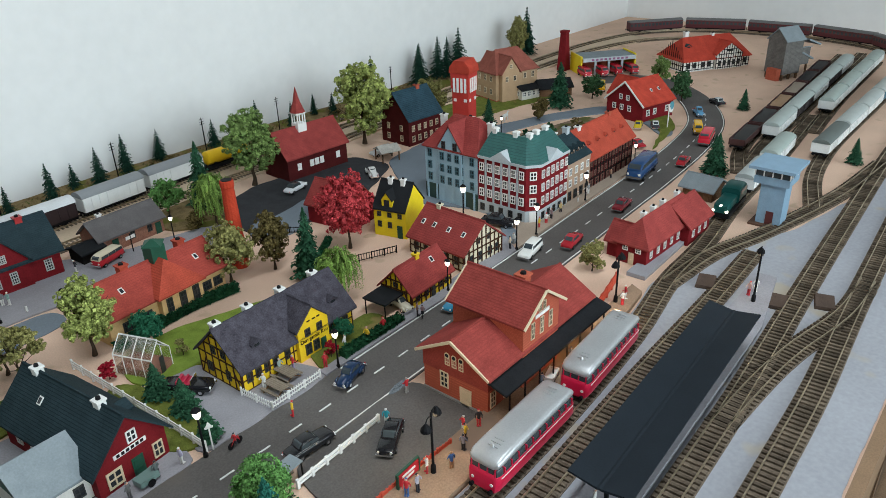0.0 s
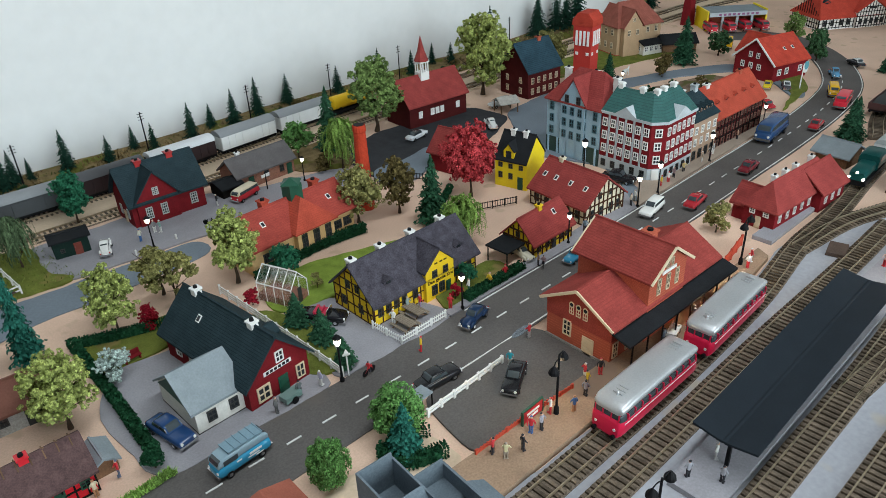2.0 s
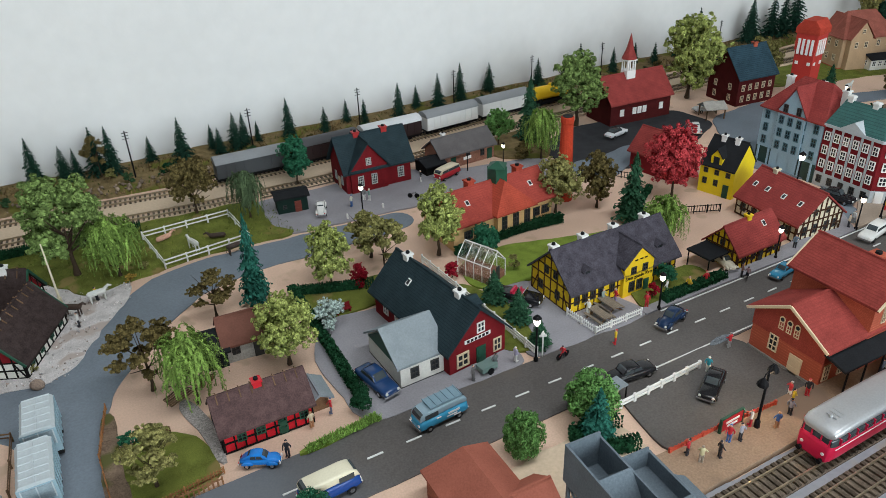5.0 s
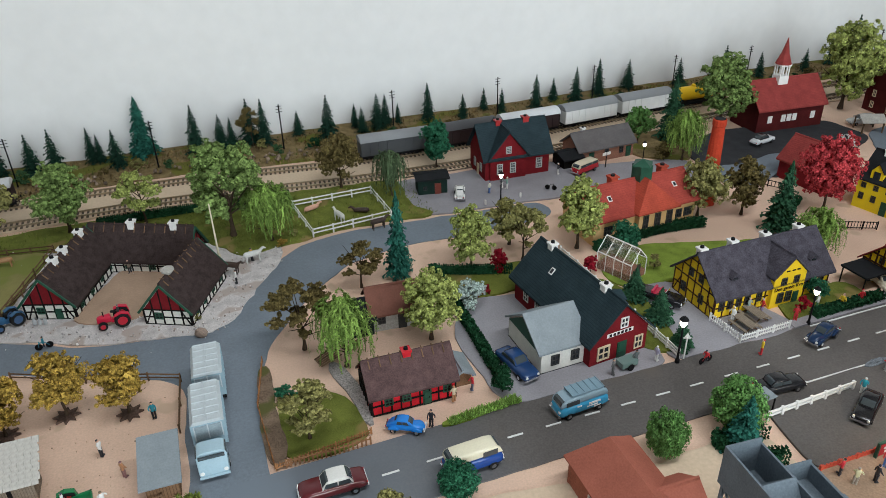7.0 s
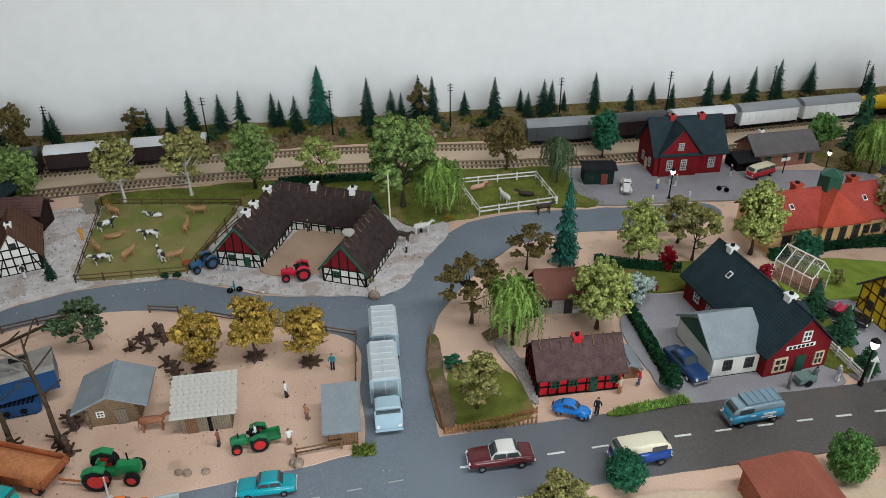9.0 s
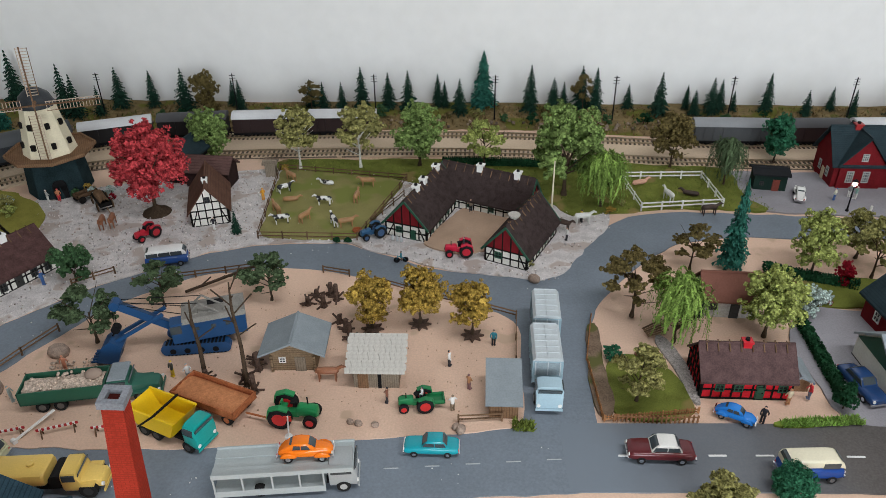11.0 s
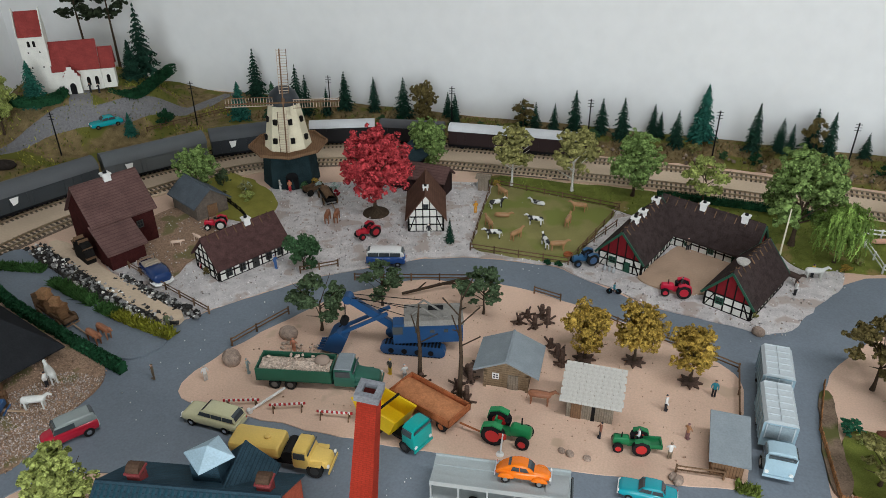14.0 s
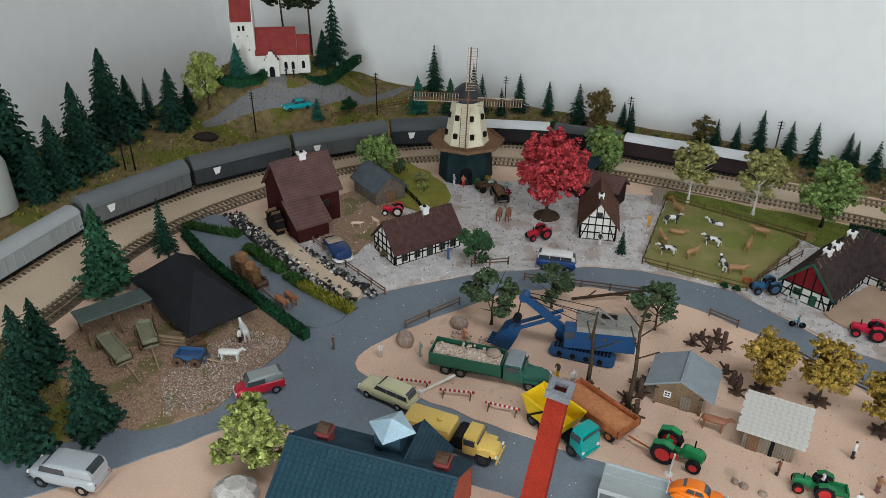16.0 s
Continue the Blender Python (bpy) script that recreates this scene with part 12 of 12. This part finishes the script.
# ---------------------------------------------------------------- painted dolls
R_, B_c, W_, K_, G_c, Y_, T_ = (0.5, 0.03, 0.04), (0.05, 0.12, 0.3), (0.7, 0.69, 0.66), (0.03, 0.03, 0.035), (0.06, 0.2, 0.1), (0.65, 0.45, 0.03), (0.03, 0.25, 0.32)
DOLLS = [
    (-0.262, 0.541, T_, K_, "blue-shirted"), (-0.308, 0.505, W_, K_, "white-shirted"), (-0.287, 0.470, (0.4, 0.2, 0.1), (0.2, 0.1, 0.1), "stooping brown"), (-0.302, 0.440, W_, (0.2, 0.15, 0.1), "aproned"), (-0.366, 0.448, (0.2, 0.08, 0.05), K_, "dark-clothed"),
    (-0.590, 0.478, (0.06, 0.06, 0.05), Y_, "yellow-helmeted"), (-0.572, 0.474, W_, (0.4, 0.4, 0.4), "pale-clothed"), (-0.735, 0.435, (0.25, 0.3, 0.28), (0.25, 0.3, 0.28), "grey-green"), (-0.705, 0.482, (0.6, 0.25, 0.15), (0.6, 0.25, 0.15), "orange"), (-0.772, 0.412, W_, (0.5, 0.45, 0.4), "pale"),
    (-0.826, 0.398, (0.12, 0.09, 0.06), (0.12, 0.09, 0.06), "brown-suited"), (-0.868, 0.482, (0.1, 0.12, 0.06), (0.1, 0.1, 0.05), "olive"), (-0.812, 0.637, B_c, B_c, "blue"), (-0.645, 0.778, K_, W_, "dark"), (-0.600, 0.868, (0.65, 0.30, 0.03), (0.65, 0.3, 0.03), "orange"),
    (-0.163, 0.765, W_, K_, "white-shirted"), (-0.292, 0.842, (0.25, 0.2, 0.15), K_, "brown"), (-0.335, 0.800, (0.1, 0.2, 0.3), K_, "blue"), (-0.138, 0.815, Y_, K_, "yellow"),
    (0.020, 0.461, (0.6, 0.5, 0.35), (0.4, 0.2, 0.1), "cream-aproned"), (0.043, 0.470, R_, (0.1, 0.12, 0.18), "red-shirted"), (-0.012, 0.436, K_, K_, "dark"),
    (0.188, 0.442, (0.15, 0.15, 0.15), (0.1, 0.1, 0.1), "grey"), (0.242, 0.445, (0.4, 0.38, 0.5), W_, "lilac"), (0.218, 0.447, (0.12, 0.14, 0.14), K_, "dark"), (0.352, 0.415, Y_, R_, "yellow"), (0.363, 0.476, W_, W_, "white"), (0.392, 0.485, (0.25, 0.3, 0.28), (0.25, 0.3, 0.28), "grey-green"), (0.405, 0.478, R_, (0.3, 0.25, 0.4), "red"), (0.430, 0.452, R_, R_, "red-coated"), (0.470, 0.462, W_, G_c, "white"), (0.497, 0.453, Y_, (0.4, 0.25, 0.2), "yellow"), (0.524, 0.452, R_, R_, "red"), (0.575, 0.442, (0.25, 0.15, 0.12), K_, "brown"),
    (0.402, 0.330, T_, W_, "blue-shirted"), (0.452, 0.348, R_, (0.3, 0.3, 0.3), "red"), (0.440, 0.262, R_, W_, "red and white"), (0.452, 0.252, K_, R_, "dark"), (0.428, 0.250, Y_, K_, "yellow"), (0.415, 0.242, (0.2, 0.2, 0.25), K_, "grey"), (0.390, 0.236, B_c, (0.4, 0.2, 0.1), "blue-coated"), (0.372, 0.250, W_, R_, "white"), (0.340, 0.246, R_, B_c, "red"), (0.350, 0.242, (0.3, 0.3, 0.35), K_, "grey"), (0.318, 0.236, K_, K_, "dark"), (0.300, 0.240, (0.55, 0.5, 0.3), (0.3, 0.25, 0.2), "tan"), (0.296, 0.252, R_, K_, "red"),
    (0.680, 0.236, K_, R_, "dark"), (0.745, 0.248, W_, R_, "pale"), (0.760, 0.252, R_, W_, "red"), (0.600, 0.236, (0.1, 0.12, 0.15), K_, "dark"), (0.540, 0.236, (0.1, 0.12, 0.15), K_, "dark"), (0.862, 0.132, (0.6, 0.4, 0.35), R_, "pink"), (0.875, 0.128, W_, W_, "white"),
    (0.430, 0.112, W_, (0.4, 0.4, 0.4), "pale"), (0.410, 0.095, (0.35, 0.35, 0.38), K_, "grey"), (0.395, 0.118, (0.3, 0.3, 0.33), K_, "grey"),
    (0.236, 0.893, (0.6, 0.6, 0.5), B_c, "pale"), (0.268, 0.898, (0.25, 0.4, 0.35), W_, "green"), (0.262, 0.905, (0.2, 0.2, 0.2), W_, "grey"), (0.368, 0.918, K_, W_, "dark"),
    (0.905, 0.462, W_, R_, "white"), (0.885, 0.462, Y_, R_, "yellow"), (0.925, 0.465, (0.3, 0.2, 0.2), K_, "brown"), (0.955, 0.466, (0.6, 0.45, 0.2), K_, "tan"), (1.010, 0.466, (0.5, 0.4, 0.3), W_, "beige"), (1.040, 0.468, W_, (0.4, 0.3, 0.3), "white"), (1.052, 0.470, (0.3, 0.3, 0.3), W_, "grey"), (1.140, 0.474, (0.5, 0.3, 0.2), K_, "tan"), (0.690, 0.457, (0.15, 0.2, 0.25), K_, "dark"), (0.800, 0.458, (0.5, 0.4, 0.3), K_, "tan"), (0.815, 0.462, W_, (0.3, 0.3, 0.3), "white"),
    (-0.920, 0.852, (0.4, 0.4, 0.38), W_, "grey"), (-0.905, 0.856, (0.5, 0.2, 0.1), R_, "red-brown"), (-0.925, 0.355, W_, K_, "pale"), (1.165, 0.335, W_, W_, "white"), (1.02, 0.305, W_, W_, "white"),
]
for k, (x, y, top_c, leg_c, lab) in enumerate(DOLLS):
    zz = 0.0078 if 0.218 < y < 0.262 and 0.28 < x < 0.8 else (0.0072 if 0.08 < y < 0.14 and 0.38 < x < 0.93 else 0.003)
    figure(x, y, top_c, leg_c, k * 67 % 360, zz, label=lab)
for dx in (-0.012, 0.0, 0.012, 0.024):
    x, y = -1.402 + dx, 0.992 + dx * 0.7
    figure(x, y, K_ if dx else W_, K_ if dx else W_, 0, hill_height(x, y) - 0.001, 0.018, label="dark-suited" if dx else "white-gowned")

for x, y, rz in ((0.870, 0.190, 14), (0.872, 0.100, 8), (0.905, 0.052, 16)):
    o = thing("point_motor", x, y, 0.0012, rz, "brown track-side point motor cover", "point motor", "point motors")
    part("cover", Geo().extrude([(-0.012, 0), (0.012, 0), (0.011, 0.005), (-0.011, 0.005)], -0.017, 0.017), mat("motor_brown", (0.085, 0.060, 0.048), 0.7, var=0.2, scale=80), o)
# bicycles, a motorcycle and small clutter
def bicycle(label, x, y, rz, m, rider=None):
    o = thing("bicycle", x, y, 0.003, rz, label, "bicycle", "bicycles")
    for s in (-1, 1):
        part("wheel", Geo().rod((s * 0.0055, -0.0003, 0.004), (s * 0.0055, 0.0003, 0.004), 0.004, None, 14), black, o)
    part("bike_frame", Geo().rod((-0.0055, 0, 0.004), (-0.001, 0, 0.0085), 0.0005, None, 5).rod((-0.001, 0, 0.0085), (0.0045, 0, 0.0085), 0.0005, None, 5).rod((0.0055, 0, 0.004), (0.004, 0, 0.0105), 0.0005, None, 5), m, o)
    if rider:
        figure(x, y, rider, (0.04, 0.04, 0.05), rz + 90, 0.0065, 0.0165, True, "cycling")
    return o


bicycle("red bicycle at the roadside", 0.288, 0.424, 10, paint((0.5, 0.03, 0.03)), R_)
bicycle("black bicycle on the road", 0.578, 0.436, 40, black, (0.3, 0.2, 0.2))
bicycle("blue motorcycle on the village road", -0.378, 0.702, 190, paint((0.03, 0.25, 0.36)), T_)
bicycle("black bicycle at the country station", 0.330, 0.868, -40, black)
bg_ = thing("baggage_cart", 0.560, 0.236, 0.0078, 15, "white platform baggage cart", "cart")
tub(bg_, "cart_box", -0.011, 0.011, 0.011, 0.004, 0.008, white_p)
for f in (-0.007, 0.007):
    for s in (-1, 1):
        wheel(bg_, f, s * 0.005, 0.0026, 0.0012)
for x, y in ((-0.395, 0.758), (-0.389, 0.756), (-0.383, 0.754)):
    solid("milk_churn", Geo().lathe([(0.0020, 0), (0.0021, 0.005), (0.0012, 0.0066), (0.0014, 0.0076)], n=10), paint((0.45, 0.47, 0.48)), "grey metal milk churn", "milk churn", "milk churns", at=pose(x, y, 0.003))
for x, y in ((-0.455, 0.752), (-0.470, 0.752)):
    tree("bush", G_BUSH, x, y, 0.010, "low dark green weed at the meadow fence", variant=1, wide=1.4, name="shrub", category="shrub")
o = thing("feed_trough", -0.446, 0.778, 0.003, 20, "round red-brown feed trough", "trough")
part("trough", Geo().lathe([(0.006, 0), (0.0068, 0.004), (0.0056, 0.004), (0.005, 0.0015)], n=14), rust, o)
fs_ = thing("fruit_stall", 0.208, 0.448, 0.002, 8, "green market trolley before the shop", "stall")
part("counter", Geo().box(-0.010, 0.010, -0.006, 0.006, 0.004, 0.010), paint((0.16, 0.24, 0.22)), fs_)
for s in (-1, 1):
    part("wheel", Geo().rod((0, s * 0.007, 0.004), (0, s * 0.0078, 0.004), 0.004, None, 12), black, fs_)
hs = thing("plank_wagon_load", -0.865, 0.86, 0.003, 55, "brown cart body with board sides", "cart")
tub(hs, "cart_box", -0.016, 0.016, 0.014, 0.008, 0.014, timber_brn)
for f in (-0.01, 0.01):
    for s in (-1, 1):
        part("wheel", Geo().rod((f, s * 0.0075, 0.0055), (f, s * 0.009, 0.0055), 0.0055, None, 14), timber_blk, hs)

# ---------------------------------------------------------------- scatter
for line, half, count, sd in ((STONES_A, 0.0125, 1.0, 3), (STONES_B, 0.0075, 0.42, 5)):
    for share, size, col, what in ((380, 0.0036, (0.040, 0.038, 0.036), "dark"), (300, 0.0034, (0.24, 0.235, 0.225), "grey"), (170, 0.0032, (0.66, 0.64, 0.60), "white")):
        pebbles("stream_stones", ribbon(line, half), int(share * count), size, mat(what + "_stream_stone", col, 0.8, var=0.3, scale=160, fine=900, per="island"), what + " stones along the stream bed", 0.0056, sd + int(size * 1e5))
solid("boulder", Geo().ball((0, 0, 0.4), 1, 10, 1.0, 0.8, 0.75), mat("pale_grey_rock", (0.42, 0.40, 0.37), 0.9, var=0.4, scale=3, fine=20, bump=0.6), "large pale grey rock beside the tiled house", "boulder", "boulders", at=pose(-0.772, 0.186, 0.002, 8, 5, 40) @ Matrix.Diagonal((0.021, 0.019, 0.022, 1)))
pebbles("road_flakes", [(-0.88, 0.40), (-0.80, 0.29), (-0.50, 0.325), (-0.20, 0.36), (-0.20, 0.40), (-0.40, 0.385), (-0.60, 0.37), (-0.80, 0.375), (-0.80, 0.50), (-0.70, 0.62), (-0.60, 0.69), (-0.45, 0.72), (-0.30, 0.66), (-0.20, 0.63), (-0.20, 0.66), (-0.34, 0.688), (-0.46, 0.745), (-0.60, 0.725), (-0.75, 0.625), (-0.83, 0.53)], 130, 0.0010, white_p, "white plaster flakes fallen on the road", 0.0014, 31, "flakes")
pebbles("yard_chippings", GRAVEL, 1700, 0.0012, mat("brown_gravel_stone", (0.36, 0.29, 0.25), 0.9, var=0.25, scale=200, per="island"), "loose brown gravel chippings", 0.0022, 10, "gravel")
pebbles("yard_chippings", GRAVEL, 3800, 0.0014, mat("gravel_stone", (0.60, 0.57, 0.56), 0.9, var=0.25, scale=200, per="island"), "loose pale gravel chippings", 0.0022, 11, "gravel")
pebbles("site_rubble", [(-0.77, 0.39), (-0.25, 0.43), (-0.25, 0.57), (-0.42, 0.65), (-0.62, 0.64), (-0.75, 0.50)], 520, 0.0009, mat("site_crumbs", (0.45, 0.31, 0.22), 0.9, var=0.3, scale=200, per="island"), "small crumbs of earth on the site", 0.0028, 12, "gravel")
pebbles("site_rubble", [(-0.74, 0.455), (-0.66, 0.47), (-0.66, 0.50), (-0.72, 0.50)], 120, 0.0028, rubble, "scattered rubble beside the lorry", 0.0028, 14, "gravel")
pebbles("timber_chips", [(-0.875, 0.395), (-0.87, 0.25), (-0.925, 0.19), (-1.08, 0.20), (-1.10, 0.30), (-0.95, 0.40)], 2600, 0.0012, mat("wood_chip", (0.38, 0.26, 0.185), 0.9, var=0.3, scale=200, per="island"), "brown chips and gravel of the timber yard", 0.0034, 13, "gravel")
pebbles("pale_chips", [(-0.876, 0.385), (-0.868, 0.262), (-0.905, 0.225), (-0.950, 0.262), (-0.955, 0.330), (-0.925, 0.380)], 3800, 0.0008, mat("pale_chip", (0.50, 0.44, 0.40), 0.9, var=0.25, scale=200, per="island"), "pale stone chips on the timber yard", 0.0036, 17, "gravel")
blade, blade_y = foliage("grass_blades", (0.15, 0.19, 0.04)), foliage("dry_grass", (0.19, 0.17, 0.05))
tufts("verge_grass", [(0.005, 0.429), (0.082, 0.436), (0.078, 0.446), (0.006, 0.437)], 1500, 0.0042, foliage("verge", (0.25, 0.40, 0.09)), "tall green grass strip along the road", 0.003)
tufts("meadow_grass", [(-0.62, 0.975), (-0.39, 0.942), (-0.20, 0.905), (-0.15, 0.83), (0.0, 0.862), (0.14, 0.857), (0.12, 1.00), (-0.40, 1.02), (-0.62, 1.01)], 2200, 0.003, blade, "rough green grass of the meadow", 0.003, 3)
strip_dark, strip_yellow = foliage("strip_green", (0.045, 0.105, 0.03)), foliage("strip_yellow", (0.23, 0.23, 0.03))
for line, half, count, m in (([(-1.190, 0.527), (-1.142, 0.534), (-1.094, 0.543)], 0.0065, 1500, strip_dark), ([(-1.068, 0.522), (-1.022, 0.507), (-0.978, 0.495)], 0.0070, 1700, strip_dark), ([(-0.970, 0.491), (-0.936, 0.481)], 0.0070, 800, strip_dark), ([(-0.940, 0.482), (-0.895, 0.473), (-0.846, 0.466)], 0.0065, 1700, strip_yellow)):
    tufts("grass_strip", ribbon(line, half, 0.01), count, 0.0075, m, "dense strip of flock grass along the mill lane", 0.0034, len(line) + count)
tufts("verge_grass", [(-0.93, 0.19), (-1.02, 0.10), (-1.06, 0.04), (-1.28, 0.04), (-1.26, 0.20), (-1.13, 0.22), (-1.0, 0.205)], 3500, 0.006, blade_y, "rough scrub under the firs", 0.004, 6)
tufts("corner_grass", [(-0.245, 0.415), (-0.225, 0.415), (-0.225, 0.428), (-0.245, 0.428)], 250, 0.005, blade, "tuft of grass at the site corner", 0.002, 7)
# rough growth on the hill and behind the rear tracks
def hill_tufts(name, x0, x1, y0, y1, n, h, m, label, seed, low=0.004):
    r = np.random.default_rng(seed)
    p = np.stack([r.uniform(x0, x1, n), r.uniform(y0, y1, n)], 1)
    zz = np.array([hill_height(x, y) for x, y in p])
    on = zz > low
    off = np.array([noise.noise((x * 14, y * 14, seed)) for x, y in p]) > -0.1
    p, zz = p[on & off], zz[on & off]
    n = len(p)
    b = np.concatenate([p, zz[:, None] - 0.0035], 1)
    a = r.uniform(0, 2 * math.pi, n)
    s = np.stack([np.cos(a), np.sin(a), np.zeros(n)], 1) * (h * 0.3)
    tip = np.concatenate([r.normal(size=(n, 2)) * h * 0.4, h * r.uniform(0.4, 1.2, (n, 1))], 1)
    q = np.stack([b - s, b + s, b + tip + s * 0.3, b + tip - s * 0.3], 1).reshape(-1, 3)
    solid(name, fast_mesh(name, q, np.arange(n * 4).reshape(n, 4), m), None, label, "grass", kind="stuff")


hill_tufts("hill_grass", -1.63, -1.18, 0.30, 1.27, 9000, 0.0045, foliage("hill_flock", (0.27, 0.26, 0.05)), "yellow-green flock grass on the church hill", 21)
hill_tufts("hill_moss", -1.63, -1.18, 0.30, 1.27, 6000, 0.0040, foliage("hill_moss", (0.09, 0.12, 0.03)), "dark green moss on the church hill", 22)
hill_tufts("embankment_scrub", -1.15, 1.60, 1.13, 1.275, 9000, 0.0055, foliage("bank_flock", (0.20, 0.14, 0.065)), "brown-green scrub behind the rear track", 23, 0.003)
hill_tufts("embankment_grass", -1.15, 1.60, 1.13, 1.275, 2200, 0.0050, foliage("bank_green", (0.10, 0.12, 0.035)), "green tufts behind the rear track", 24, 0.003)
pebbles("bank_stones", [(-1.02, 1.118), (-0.70, 1.150), (0.40, 1.140), (1.20, 1.165), (1.20, 1.195), (-0.70, 1.190), (-1.04, 1.150)], 480, 0.0045, mat("bank_stone", (0.24, 0.185, 0.14), 0.9, var=0.5, scale=120, per="island"), "brown and grey stones beside the rear track", 0.005, 41, "stones")
# scrub along the wall
rng = random.Random(8)
for k in range(46):
    x = -1.0 + 2.4 * k / 45 + rng.uniform(-0.02, 0.02)
    y = rng.uniform(1.175, 1.225)
    tree("scrub", (G_BROWN, G_OLIVE, G_DARK, G_BUSH)[k % 4], x, y, rng.uniform(0.012, 0.026), "low brown-green scrub on the embankment", hill_height(x, y) - 0.004, k % 3, 1.5, name="shrub", category="shrub", group="embankment scrub")

# ---------------------------------------------------------------- equipment on the shelf below the table edge
shelf = solid("shelf", Geo().box(0.30, 1.6, -0.42, EDGE_Y - 0.014, -0.13, -0.115), mat("shelf_board", (0.30, 0.20, 0.12), 0.6), "wooden shelf below the table edge", "shelf")
for k in range(5):
    x = 0.52 + k * 0.115
    o = thing("control_box", x, -0.115 - 0.01 * (k % 2), -0.115, 0, "black model-railway control box with a green lamp", "control box", "control boxes")
    part("case", Geo().extrude([(-0.04, 0), (0.04, 0), (0.04, 0.045), (-0.02, 0.030), (-0.04, 0.026)], -0.048, 0.048), mat("black_plastic", (0.02, 0.021, 0.022), 0.4), o)
    part("knob", Geo().lathe([(0.011, 0.036), (0.009, 0.048)], 0.012, 0.012, 14), paint((0.03, 0.12, 0.06)), o)
    part("label_plate", Geo().box(-0.030, -0.008, -0.018, -0.006, 0.0335, 0.0355), mat("grey_label", (0.4, 0.4, 0.4), 0.6), o)
